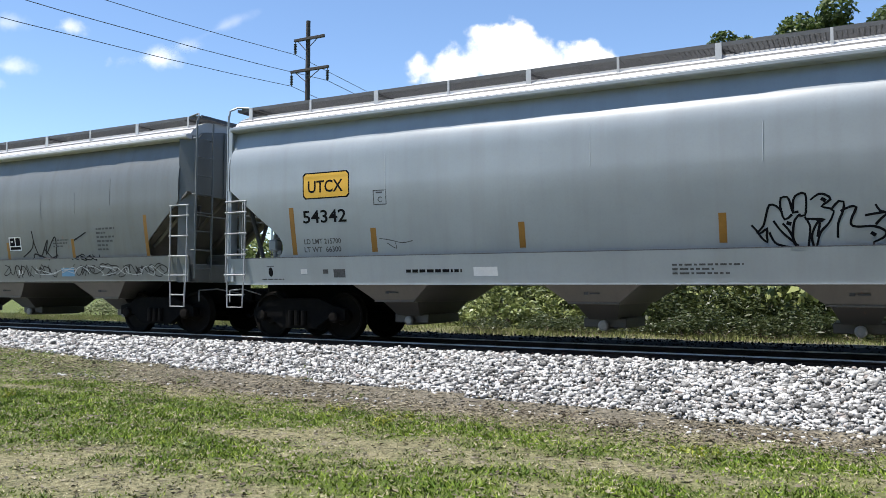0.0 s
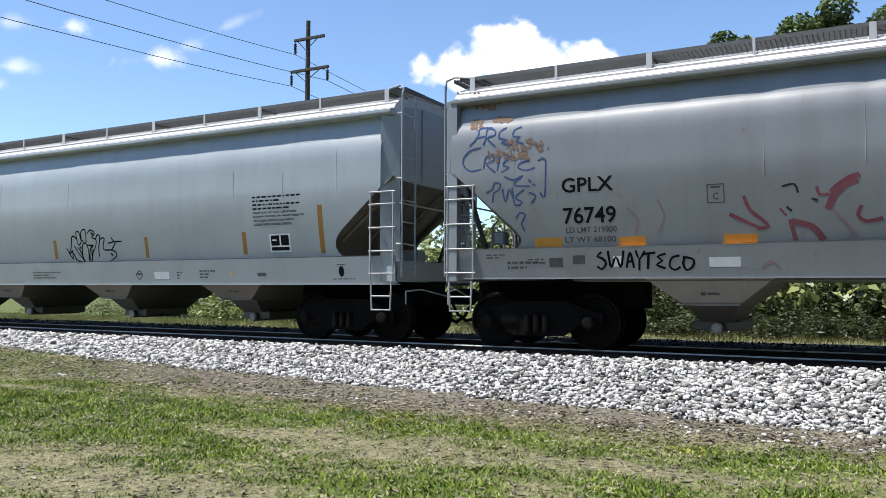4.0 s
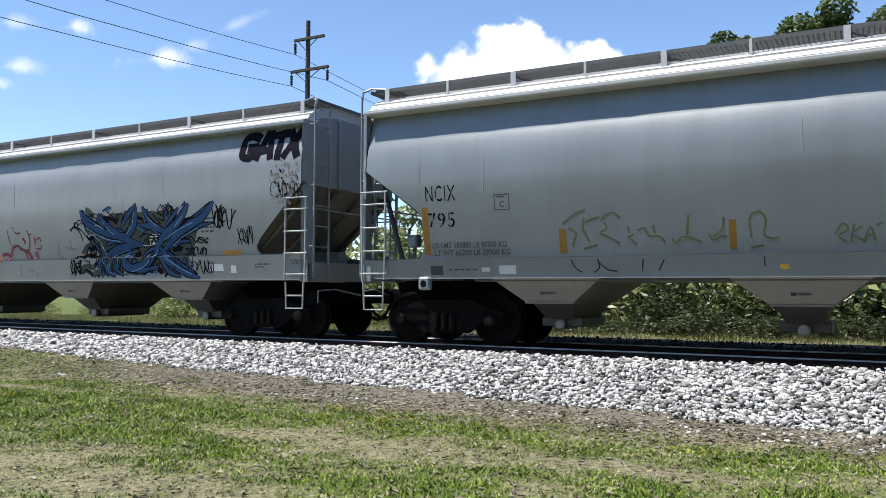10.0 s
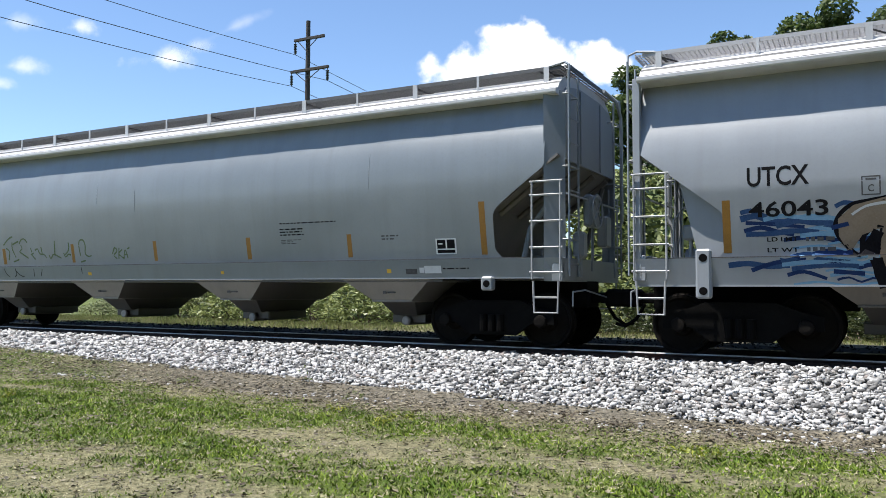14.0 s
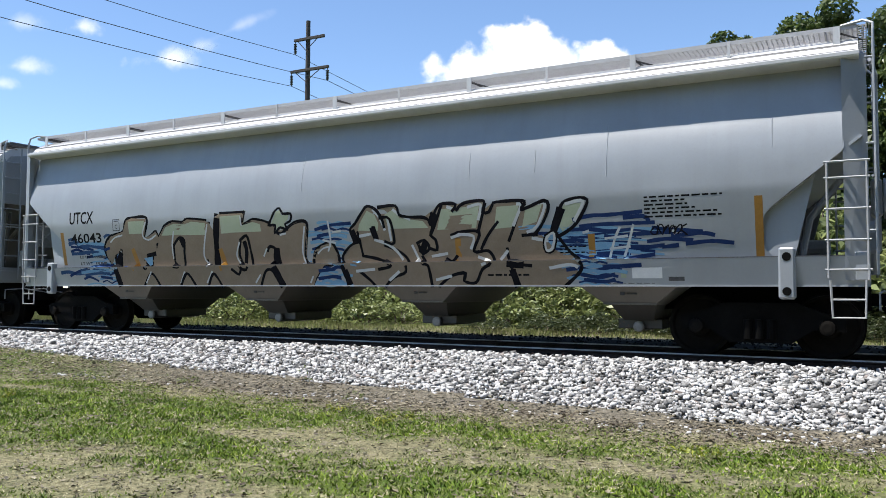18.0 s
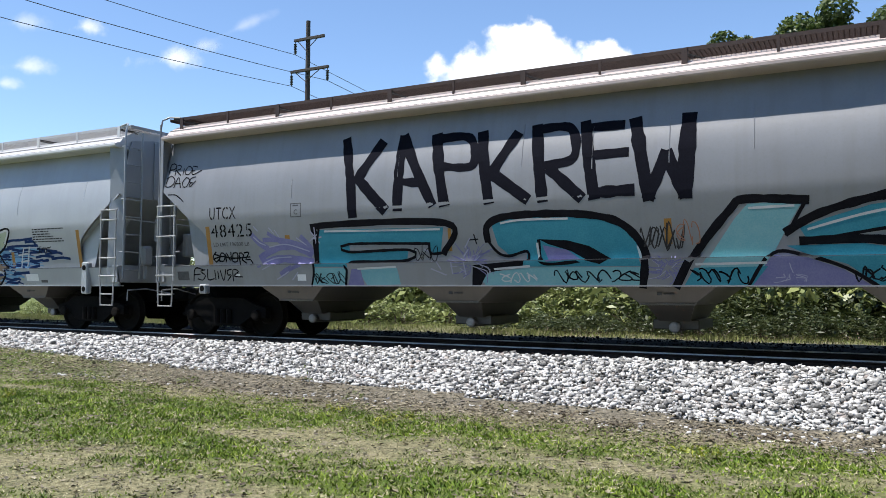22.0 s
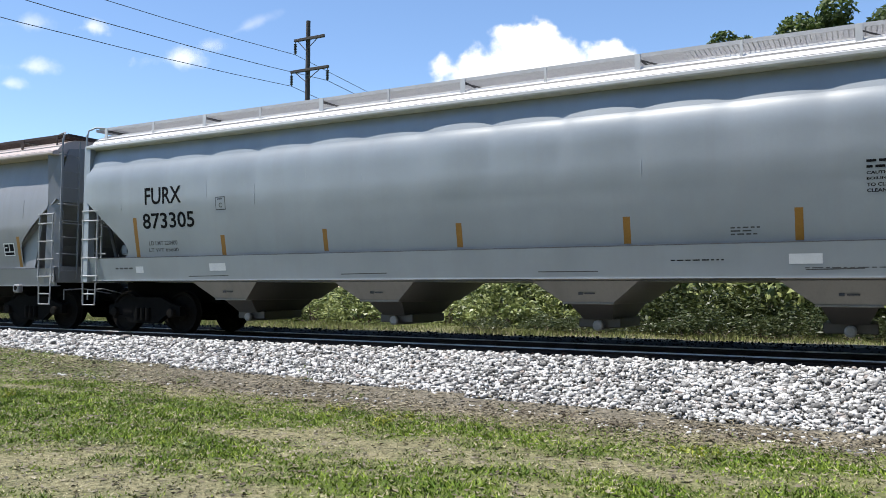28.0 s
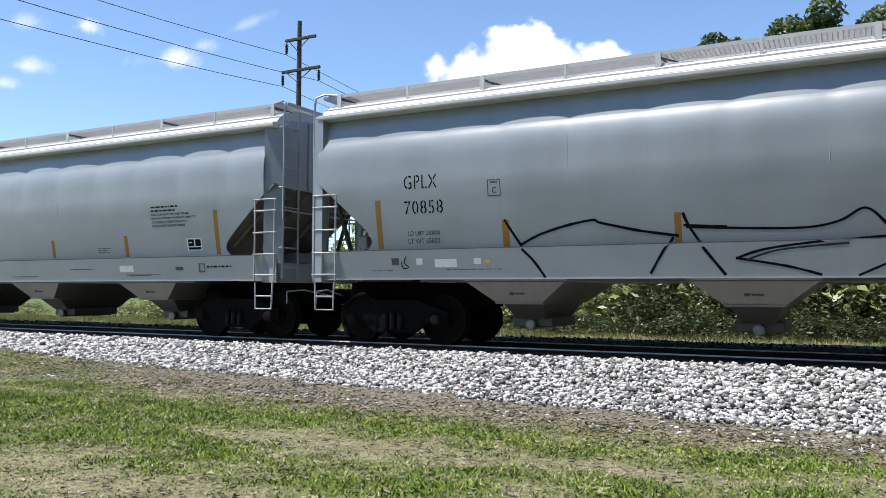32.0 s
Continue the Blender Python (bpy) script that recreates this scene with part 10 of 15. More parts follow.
p.stroke("rust2", 0.044, [(1.03,4.21),(1.03,4.21)], 2)
p.stroke("rust2", 0.014, [(1.23,4.11),(1.24,4.11)], 2)
p.stroke("rust2", 0.033, [(0.65,4.25),(0.64,4.24)], 2)
p.stroke("rust2", 0.033, [(1.11,4.11),(1.12,4.1)], 2)
p.stroke("rust2", 0.017, [(0.72,4.2),(0.71,4.18)], 2)
p.stroke("rust2", 0.044, [(1.15,4.2),(1.14,4.18)], 2)
p.stroke("rust2", 0.027, [(0.67,4.21),(0.67,4.2)], 2)
p.stroke("rust2", 0.023, [(0.83,4.14),(0.83,4.12)], 2)
p.stroke("rust2", 0.021, [(0.63,4.21),(0.63,4.2)], 2)
p.stroke("rust2", 0.038, [(0.71,4.28),(0.72,4.28)], 2)
p.stroke("rust2", 0.017, [(0.91,4.24),(0.92,4.23)], 2)
p.stroke("rust2", 0.018, [(1.05,4.2),(1.05,4.18)], 2)
p.stroke("rust2", 0.019, [(1.2,4.19),(1.19,4.18)], 2)
p.stroke("rust2", 0.014, [(1.09,4.2),(1.08,4.2)], 2)
p.stroke("rust2", 0.039, [(1.11,4.2),(1.12,4.2)], 2)
p.stroke("rust2", 0.018, [(0.77,4.18),(0.79,4.16)], 2)
p.stroke("rust2", 0.044, [(0.92,4.12),(0.92,4.1)], 2)
p.stroke("rust2", 0.034, [(1.21,4.17),(1.21,4.16)], 2)
p.stroke("rust2", 0.047, [(0.7,4.16),(0.69,4.16)], 2)
p.stroke("rust2", 0.021, [(0.51,4.31),(0.5,4.31)], 2)
p.stroke("rust2", 0.014, [(0.9,4.22),(0.9,4.21)], 2)
p.stroke("rust2", 0.021, [(1.05,4.21),(1.06,4.2)], 2)
p.stroke("rust2", 0.027, [(0.51,4.27),(0.51,4.26)], 2)
p.stroke("rust2", 0.018, [(0.55,4.21),(0.55,4.2)], 2)
p.stroke("rust2", 0.048, [(0.85,4.24),(0.84,4.23)], 2)
p.stroke("rust2", 0.036, [(0.64,4.28),(0.64,4.27)], 2)
p.stroke("rust2", 0.021, [(0.81,4.2),(0.83,4.19)], 2)
p.stroke("rust2", 0.032, [(1.19,4.14),(1.2,4.14)], 2)
p.stroke("rust2", 0.017, [(0.57,4.29),(0.57,4.29)], 2)
p.stroke("rust2", 0.038, [(0.46,4.33),(0.45,4.32)], 2)
p.stroke("rust2", 0.037, [(0.96,4.15),(0.96,4.13)], 2)
p.stroke("rust2", 0.033, [(1.08,4.15),(1.1,4.13)], 2)
p.stroke("rust2", 0.021, [(1.06,4.21),(1.05,4.2)], 2)
p.stroke("rust2", 0.028, [(1.16,4.14),(1.14,4.13)], 2)
p.stroke("rust2", 0.021, [(1.14,4.23),(1.13,4.22)], 2)
p.stroke("rust2", 0.013, [(0.89,4.18),(0.87,4.17)], 2)
p.stroke("rust2", 0.028, [(0.6,4.21),(0.62,4.2)], 2)
p.stroke("rust2", 0.045, [(0.87,4.25),(0.87,4.24)], 2)
p.stroke("rust2", 0.031, [(0.9,4.18),(0.92,4.16)], 2)
p.stroke("rust2", 0.015, [(0.87,4.16),(0.88,4.14)], 2)
p.stroke("rust2", 0.046, [(0.83,4.17),(0.84,4.16)], 2)
p.stroke("rust2", 0.028, [(1.05,4.19),(1.04,4.19)], 2)
p.stroke("rust2", 0.038, [(1.0,4.19),(0.99,4.18)], 2)
p.stroke("rust2", 0.048, [(0.51,4.26),(0.51,4.25)], 2)
p.stroke("rust2", 0.012, [(0.89,4.23),(0.9,4.22)], 2)
p.stroke("rust2", 0.013, [(0.6,4.24),(0.59,4.22)], 2)
p.stroke("rust2", 0.025, [(0.85,4.24),(0.86,4.23)], 2)
p.stroke("rust2", 0.021, [(1.03,4.19),(1.03,4.18)], 2)
p.stroke("rust2", 0.024, [(0.89,4.18),(0.9,4.18)], 2)
p.stroke("rust2", 0.026, [(0.75,4.16),(0.76,4.14)], 2)
p.stroke("rust2", 0.03, [(0.46,4.21),(0.46,4.21)], 2)
p.stroke("rust2", 0.047, [(0.96,4.24),(0.96,4.23)], 2)
p.stroke("rust2", 0.023, [(0.82,4.15),(0.82,4.13)], 2)
p.stroke("rust2", 0.044, [(0.68,4.16),(0.69,4.15)], 2)
p.stroke("rust2", 0.027, [(1.2,4.19),(1.21,4.18)], 2)
p.stroke("rust2", 0.03, [(0.79,4.21),(0.79,4.21)], 2)
p.stroke("rust2", 0.038, [(0.94,4.23),(0.94,4.22)], 2)
p.stroke("rust2", 0.045, [(0.56,4.25),(0.55,4.24)], 2)
p.stroke("rust2", 0.038, [(0.53,4.32),(0.53,4.31)], 2)
p.stroke("rust2", 0.022, [(0.68,4.2),(0.67,4.2)], 2)
p.stroke("rust2", 0.036, [(0.77,4.05),(0.77,4.04)], 2)
p.stroke("rust2", 0.049, [(0.86,4.0),(0.85,3.99)], 2)
p.stroke("rust2", 0.036, [(0.78,4.06),(0.78,4.05)], 2)
p.stroke("rust2", 0.044, [(0.83,4.09),(0.82,4.08)], 2)
p.stroke("rust2", 0.036, [(0.75,4.02),(0.75,4.01)], 2)
p.stroke("rust2", 0.032, [(0.53,4.08),(0.54,4.06)], 2)
p.stroke("rust2", 0.038, [(0.5,4.11),(0.5,4.11)], 2)
p.stroke("rust2", 0.026, [(0.59,4.12),(0.59,4.11)], 2)
p.stroke("rust2", 0.043, [(0.63,4.06),(0.64,4.04)], 2)
p.stroke("rust2", 0.027, [(0.53,4.12),(0.54,4.11)], 2)
p.stroke("rust2", 0.049, [(0.73,4.09),(0.74,4.07)], 2)
p.stroke("rust2", 0.013, [(0.68,4.06),(0.67,4.05)], 2)
p.stroke("rust2", 0.017, [(0.67,4.09),(0.67,4.08)], 2)
p.stroke("rust2", 0.031, [(0.51,4.05),(0.51,4.04)], 2)
p.stroke("rust2", 0.045, [(0.8,4.05),(0.81,4.05)], 2)
p.stroke("rust2", 0.023, [(0.5,4.07),(0.51,4.05)], 2)
p.stroke("rust2", 0.019, [(0.65,4.03),(0.64,4.02)], 2)
p.stroke("rust2", 0.029, [(0.78,4.01),(0.78,3.99)], 2)
p.stroke("rust2", 0.023, [(0.86,4.01),(0.84,4.01)], 2)
p.stroke("rust2", 0.031, [(0.62,4.03),(0.63,4.02)], 2)
p.stroke("rust2", 0.017, [(0.6,4.09),(0.62,4.07)], 2)
p.stroke("rust2", 0.037, [(0.58,4.06),(0.58,4.06)], 2)
p.stroke("rust2", 0.047, [(0.68,4.08),(0.69,4.06)], 2)
p.stroke("rust2", 0.031, [(0.63,4.09),(0.63,4.08)], 2)
p.stroke("rust2", 0.041, [(0.65,4.06),(0.65,4.05)], 2)
p.stroke("rust2", 0.036, [(0.72,4.05),(0.74,4.04)], 2)
p.stroke("rust2", 0.048, [(0.67,4.09),(0.66,4.08)], 2)
p.stroke("rust2", 0.048, [(0.61,4.08),(0.62,4.07)], 2)
p.stroke("rust2", 0.033, [(0.75,4.08),(0.76,4.07)], 2)
p.stroke("rust2", 0.019, [(0.85,4.08),(0.86,4.06)], 2)
p.stroke("rust2", 0.012, [(0.54,4.05),(0.53,4.04)], 2)
p.stroke("rust2", 0.046, [(0.66,4.06),(0.67,4.05)], 2)
p.stroke("rust2", 0.044, [(0.49,4.11),(0.48,4.09)], 2)
p.stroke("rust2", 0.014, [(0.75,4.06),(0.75,4.06)], 2)
p.stroke("rust2", 0.037, [(0.78,4.02),(0.8,4.0)], 2)
p.stroke("rust2", 0.032, [(0.81,4.09),(0.82,4.07)], 2)
p.stroke("rust2", 0.016, [(0.54,4.09),(0.53,4.07)], 2)
p.stroke("rust2", 0.034, [(0.49,4.1),(0.51,4.09)], 2)
p.stroke("rust2", 0.012, [(0.65,4.05),(0.66,4.04)], 2)
p.stroke("rust2", 0.018, [(0.64,4.03),(0.63,4.03)], 2)
p.stroke("rust2", 0.028, [(0.81,4.01),(0.82,4.0)], 2)
p.stroke("rust2", 0.042, [(0.67,4.06),(0.67,4.04)], 2)
p.stroke("rust2", 0.02, [(0.77,4.01),(0.76,4.0)], 2)
p.stroke("rust2", 0.049, [(0.78,4.0),(0.78,3.99)], 2)
p.stroke("rust2", 0.037, [(0.85,4.04),(0.85,4.03)], 2)
p.stroke("rust2", 0.035, [(0.49,4.11),(0.49,4.1)], 2)
p.stroke("rust2", 0.049, [(0.59,4.11),(0.6,4.1)], 2)
p.stroke("rust2", 0.04, [(0.82,4.04),(0.8,4.03)], 2)
p.stroke("rust2", 0.016, [(0.66,4.07),(0.65,4.06)], 2)
p.stroke("rust2", 0.014, [(0.54,4.08),(0.55,4.07)], 2)
p.stroke("rust2", 0.029, [(0.83,4.03),(0.83,4.02)], 2)
p.stroke("rust2", 0.037, [(0.5,4.09),(0.5,4.09)], 2)
p.stroke("rust2", 0.041, [(0.63,4.09),(0.61,4.08)], 2)
p.stroke("rust2", 0.036, [(0.74,4.06),(0.74,4.05)], 2)
p.stroke("rust2", 0.035, [(0.75,4.06),(0.73,4.05)], 2)
p.stroke("rust2", 0.046, [(0.59,4.12),(0.58,4.1)], 2)
p.stroke("rust2", 0.048, [(0.69,4.09),(0.7,4.08)], 2)
p.stroke("rust2", 0.04, [(0.76,4.04),(0.77,4.02)], 2)
p.stroke("rust2", 0.042, [(0.6,4.08),(0.6,4.06)], 2)
p.stroke("rust2", 0.014, [(0.75,4.06),(0.75,4.05)], 2)
p.done("rust_streak", "brown rust patches near the roof")
p = Paint(CARS[2], True)
p.stroke("sp_black", 0.035, [(2.68,1.56),(2.62,1.5),(2.71,1.46),(2.75,1.38),(2.68,1.3),(2.62,1.34)])
p.stroke("sp_black", 0.035, [(2.79,1.57),(2.83,1.33),(2.91,1.49),(2.98,1.33),(3.03,1.57)])
p.stroke("sp_black", 0.035, [(3.07,1.33),(3.13,1.55),(3.18,1.33)])
p.stroke("sp_black", 0.035, [(3.09,1.41),(3.17,1.42)])
p.stroke("sp_black", 0.035, [(3.22,1.57),(3.27,1.45),(3.35,1.56)])
p.stroke("sp_black", 0.035, [(3.27,1.45),(3.26,1.29)])
p.stroke("sp_black", 0.035, [(3.32,1.52),(3.5,1.54)])
p.stroke("sp_black", 0.035, [(3.41,1.52),(3.39,1.31)])
p.stroke("sp_black", 0.035, [(3.65,1.52),(3.54,1.48),(3.61,1.42),(3.52,1.36),(3.64,1.31)])
p.stroke("sp_black", 0.035, [(3.85,1.49),(3.75,1.46),(3.71,1.34),(3.79,1.28),(3.86,1.32)])
p.stroke("sp_black", 0.035, [(3.92,1.47),(4.06,1.43),(4.04,1.32),(3.95,1.28),(3.91,1.38),(3.94,1.47)])
p.done("graffiti", "black hand-painted tag on the sill")
rect(CARS[2], "white", 2.33, 2.47, 1.34, 1.5, "placard", "small placard")
rect(CARS[2], "ink_worn", 1.68, 1.88, 1.39, 1.52, "placard", "small placard")
bars(CARS[2], 0.93, 1.24, 1.37, 1.48, 2, "ink_worn", 9)
bars(CARS[2], 0.19, 0.53, 1.47, 1.56, 2, "ink_worn", 10)
p = Paint(CARS[2])
p.stroke("navy", 0.17, [(17.13,3.97),(17.01,4.02),(16.84,4.0),(16.77,3.91),(16.77,3.65),(16.84,3.58),(16.98,3.58),(17.06,3.64),(17.08,3.78)])
p.stroke("navy", 0.17, [(17.08,3.78),(16.94,3.77)])
p.stroke("navy", 0.16, [(17.16,3.55),(17.36,4.05)])
p.stroke("navy", 0.16, [(17.43,4.05),(17.5,3.55)])
p.stroke("navy", 0.16, [(17.25,3.69),(17.47,3.69)])
p.stroke("navy", 0.17, [(17.5,3.98),(17.86,4.0)])
p.stroke("navy", 0.17, [(17.71,3.98),(17.69,3.53)])
p.stroke("navy", 0.18, [(17.94,4.02),(18.15,3.55)])
p.stroke("navy", 0.18, [(18.2,4.04),(17.85,3.55)])
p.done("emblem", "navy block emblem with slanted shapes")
p = Paint(CARS[2])
p.stroke("rustp", 0.026, [(17.98,3.23),(18.01,3.21)], 2)
p.stroke("rustp", 0.041, [(17.59,3.21),(17.56,3.18)], 2)
p.stroke("rustp", 0.03, [(17.9,2.89),(17.85,2.86)], 2)
p.stroke("rustp", 0.044, [(18.06,3.22),(18.09,3.17)], 2)
p.stroke("rustp", 0.034, [(17.74,2.66),(17.74,2.65)], 2)
p.stroke("rustp", 0.033, [(18.16,3.36),(18.2,3.33)], 2)
p.stroke("rustp", 0.04, [(17.82,2.67),(17.83,2.65)], 2)
p.stroke("rustp", 0.042, [(17.89,3.39),(17.88,3.35)], 2)
p.stroke("rustp", 0.035, [(17.81,2.9),(17.79,2.89)], 2)
p.stroke("rustp", 0.03, [(17.72,2.74),(17.72,2.73)], 2)
p.stroke("rustp", 0.016, [(17.79,3.48),(17.8,3.45)], 2)
p.stroke("rustp", 0.02, [(18.15,2.78),(18.17,2.76)], 2)
p.stroke("rustp", 0.03, [(17.89,2.91),(17.85,2.9)], 2)
p.stroke("rustp", 0.015, [(17.76,2.68),(17.77,2.66)], 2)
p.stroke("rustp", 0.031, [(18.0,2.91),(17.99,2.9)], 2)
p.stroke("rustp", 0.047, [(18.06,3.33),(18.06,3.33)], 2)
p.stroke("rustp", 0.018, [(17.95,2.64),(17.95,2.62)], 2)
p.stroke("rustp", 0.021, [(17.91,2.8),(17.93,2.77)], 2)
p.stroke("rustp", 0.047, [(18.23,2.79),(18.24,2.78)], 2)
p.stroke("rustp", 0.018, [(17.78,2.74),(17.79,2.72)], 2)
p.stroke("rustp", 0.028, [(18.17,3.38),(18.16,3.37)], 2)
p.stroke("rustp", 0.012, [(17.77,2.73),(17.78,2.72)], 2)
p.stroke("rustp", 0.036, [(17.69,3.36),(17.67,3.35)], 2)
p.stroke("rustp", 0.049, [(17.92,3.16),(17.92,3.14)], 2)
p.stroke("rustp", 0.033, [(17.62,2.74),(17.62,2.73)], 2)
p.stroke("rustp", 0.032, [(17.54,3.25),(17.54,3.21)], 2)
p.stroke("rustp", 0.018, [(17.67,3.11),(17.68,3.1)], 2)
p.stroke("rustp", 0.024, [(18.03,2.87),(18.0,2.85)], 2)
p.stroke("rustp", 0.049, [(17.86,3.27),(17.82,3.24)], 2)
p.stroke("rustp", 0.013, [(17.8,3.38),(17.81,3.36)], 2)
p.stroke("rustp", 0.047, [(17.98,2.64),(18.0,2.62)], 2)
p.stroke("rustp", 0.023, [(18.13,3.03),(18.11,3.01)], 2)
p.stroke("rustp", 0.047, [(17.71,3.03),(17.71,3.0)], 2)
p.stroke("rustp", 0.02, [(17.69,3.11),(17.66,3.08)], 2)
p.stroke("rustp", 0.046, [(18.06,3.04),(18.07,3.02)], 2)
p.stroke("rustp", 0.014, [(18.21,2.93),(18.19,2.91)], 2)
p.stroke("rustp", 0.043, [(17.71,3.21),(17.72,3.19)], 2)
p.stroke("rustp", 0.015, [(17.68,2.82),(17.68,2.8)], 2)
p.stroke("rustp", 0.028, [(18.07,3.1),(18.04,3.08)], 2)
p.stroke("rustp", 0.03, [(18.2,2.78),(18.17,2.77)], 2)
p.stroke("rustp", 0.04, [(18.07,2.9),(18.09,2.89)], 2)
p.stroke("rustp", 0.013, [(17.67,3.08),(17.67,3.07)], 2)
p.stroke("rustp", 0.018, [(17.93,2.81),(17.94,2.79)], 2)
p.stroke("rustp", 0.019, [(17.98,3.38),(18.01,3.36)], 2)
p.stroke("rustp", 0.025, [(17.83,2.89),(17.84,2.88)], 2)
p.stroke("rustp", 0.014, [(17.53,3.1),(17.5,3.06)], 2)
p.stroke("rustp", 0.03, [(18.09,2.97),(18.09,2.96)], 2)
p.stroke("rustp", 0.05, [(17.92,2.97),(17.92,2.95)], 2)
p.stroke("rustp", 0.049, [(17.67,3.21),(17.65,3.18)], 2)
p.stroke("rustp", 0.017, [(17.85,3.19),(17.84,3.18)], 2)
p.stroke("rustp", 0.03, [(18.21,2.76),(18.22,2.72)], 2)
p.stroke("rustp", 0.017, [(18.19,2.8),(18.22,2.77)], 2)
p.stroke("rustp", 0.048, [(18.02,3.18),(18.0,3.17)], 2)
p.stroke("rustp", 0.024, [(18.07,3.23),(18.08,3.19)], 2)
p.stroke("rustp", 0.044, [(18.06,2.88),(18.06,2.87)], 2)
p.stroke("rustp", 0.038, [(17.66,3.11),(17.63,3.1)], 2)
p.stroke("rustp", 0.024, [(18.18,3.27),(18.21,3.24)], 2)
p.stroke("rustp", 0.049, [(17.73,3.14),(17.72,3.13)], 2)
p.stroke("rustp", 0.032, [(18.15,3.21),(18.14,3.2)], 2)
p.stroke("rustp", 0.043, [(17.7,2.77),(17.69,2.75)], 2)
p.stroke("rustp", 0.025, [(17.94,3.38),(17.95,3.36)], 2)
p.stroke("rustp", 0.032, [(18.17,3.07),(18.18,3.05)], 2)
p.stroke("rustp", 0.049, [(17.96,2.69),(17.95,2.67)], 2)
p.stroke("rustp", 0.049, [(18.05,2.94),(18.06,2.93)], 2)
p.stroke("rustp", 0.025, [(17.54,2.91),(17.56,2.87)], 2)
p.stroke("rustp", 0.027, [(18.02,2.77),(18.03,2.76)], 2)
p.stroke("rustp", 0.037, [(18.13,2.88),(18.13,2.87)], 2)
p.stroke("rustp", 0.041, [(17.99,3.32),(17.97,3.3)], 2)
p.stroke("rustp", 0.039, [(17.87,2.72),(17.88,2.7)], 2)
p.stroke("rustp", 0.019, [(18.02,3.15),(18.0,3.14)], 2)
p.stroke("sp_black", 0.028, [(18.19,3.11),(18.21,3.07)], 2)
p.stroke("sp_black", 0.019, [(18.14,3.15),(18.14,3.14)], 2)
p.stroke("sp_black", 0.035, [(17.94,2.84),(17.93,2.83)], 2)
p.stroke("sp_black", 0.048, [(17.78,3.26),(17.79,3.24)], 2)
p.stroke("sp_black", 0.04, [(17.89,2.8),(17.91,2.79)], 2)
p.stroke("sp_black", 0.033, [(17.82,2.85),(17.82,2.85)], 2)
p.stroke("sp_black", 0.041, [(18.11,2.86),(18.12,2.85)], 2)
p.stroke("sp_black", 0.039, [(17.86,3.05),(17.85,3.05)], 2)
p.stroke("sp_black", 0.031, [(18.07,3.04),(18.1,3.02)], 2)
p.stroke("sp_black", 0.024, [(18.18,3.14),(18.16,3.12)], 2)
p.stroke("sp_black", 0.032, [(17.76,3.28),(17.77,3.26)], 2)
p.stroke("sp_black", 0.018, [(17.61,2.94),(17.63,2.93)], 2)
p.stroke("sp_black", 0.043, [(17.71,3.02),(17.72,3.01)], 2)
p.stroke("sp_black", 0.036, [(17.82,3.12),(17.82,3.1)], 2)
p.stroke("sp_black", 0.03, [(17.73,2.99),(17.73,2.97)], 2)
p.stroke("sp_black", 0.047, [(17.75,2.97),(17.73,2.96)], 2)
p.stroke("sp_black", 0.016, [(17.77,3.15),(17.77,3.14)], 2)
p.stroke("sp_black", 0.024, [(17.94,2.86),(17.94,2.84)], 2)
p.stroke("sp_black", 0.015, [(17.63,2.75),(17.63,2.74)], 2)
p.stroke("sp_black", 0.032, [(18.12,2.78),(18.12,2.77)], 2)
p.stroke("sp_black", 0.039, [(17.88,3.01),(17.91,2.99)], 2)
p.stroke("sp_black", 0.029, [(17.56,3.27),(17.55,3.26)], 2)
p.stroke("sp_black", 0.048, [(17.75,2.88),(17.78,2.86)], 2)
p.stroke("sp_black", 0.032, [(17.9,2.78),(17.89,2.76)], 2)
p.stroke("sp_black", 0.044, [(18.02,2.91),(18.0,2.9)], 2)
p.stroke("sp_black", 0.03, [(18.11,2.91),(18.09,2.89)], 2)
p.done("rust_streak", "brown soot and rust stains")
bars(CARS[2], 17.1, 17.5, 1.37, 1.48, 2, "ink_worn", 13)
bars(CARS[2], 18.02, 18.3, 1.44, 1.54, 2, "ink_worn", 14)
word(CARS[3], "NCIX", 1.32, 1.9, 2.49, 2.76, "ink", 0.0, True)
word(CARS[3], "795", 1.35, 1.86, 2.05, 2.3, "ink", 0.0, True)
stencil_box(CARS[3], 2.62, 2.88, 2.3, 2.55)
rect(CARS[3], "ochre", 1.23, 1.35, 1.58, 2.4, "reflective_stripe", "")
rect(CARS[3], "ochre", 3.71, 3.83, 1.57, 1.95, "reflective_stripe", "")
rect(CARS[3], "ochre", 6.29, 6.39, 1.58, 2.0, "reflective_stripe", "")
rect(CARS[3], "ochre", 8.96, 9.06, 1.58, 2.0, "reflective_stripe", "")
rect(CARS[3], "ochre", 11.59, 11.7, 1.57, 2.0, "reflective_stripe", "")
word(CARS[3], "LD LMT 180885 LB 80200 KG", 1.39, 2.79, 1.69, 1.79, "ink_worn")
word(CARS[3], "LT WT 66200 LB 29900 KG", 1.42, 2.85, 1.56, 1.66, "ink_worn")
rect(CARS[3], "ink_worn", 1.4, 1.64, 1.23, 1.39, "placard", "small placard")
rect(CARS[3], "white", 2.37, 2.52, 1.28, 1.35, "placard", "small placard")
rect(CARS[3], "white", 2.69, 2.99, 1.24, 1.38, "placard", "small placard")
rect(CARS[3], "yellow", 6.97, 7.08, 1.28, 1.35, "placard", "small placard")
rect(CARS[3], "yellow", 10.98, 11.06, 1.28, 1.34, "placard", "small placard")
bars(CARS[3], 1.76, 2.28, 1.28, 1.33, 1, "ink_worn", 3)
p = Paint(CARS[3])
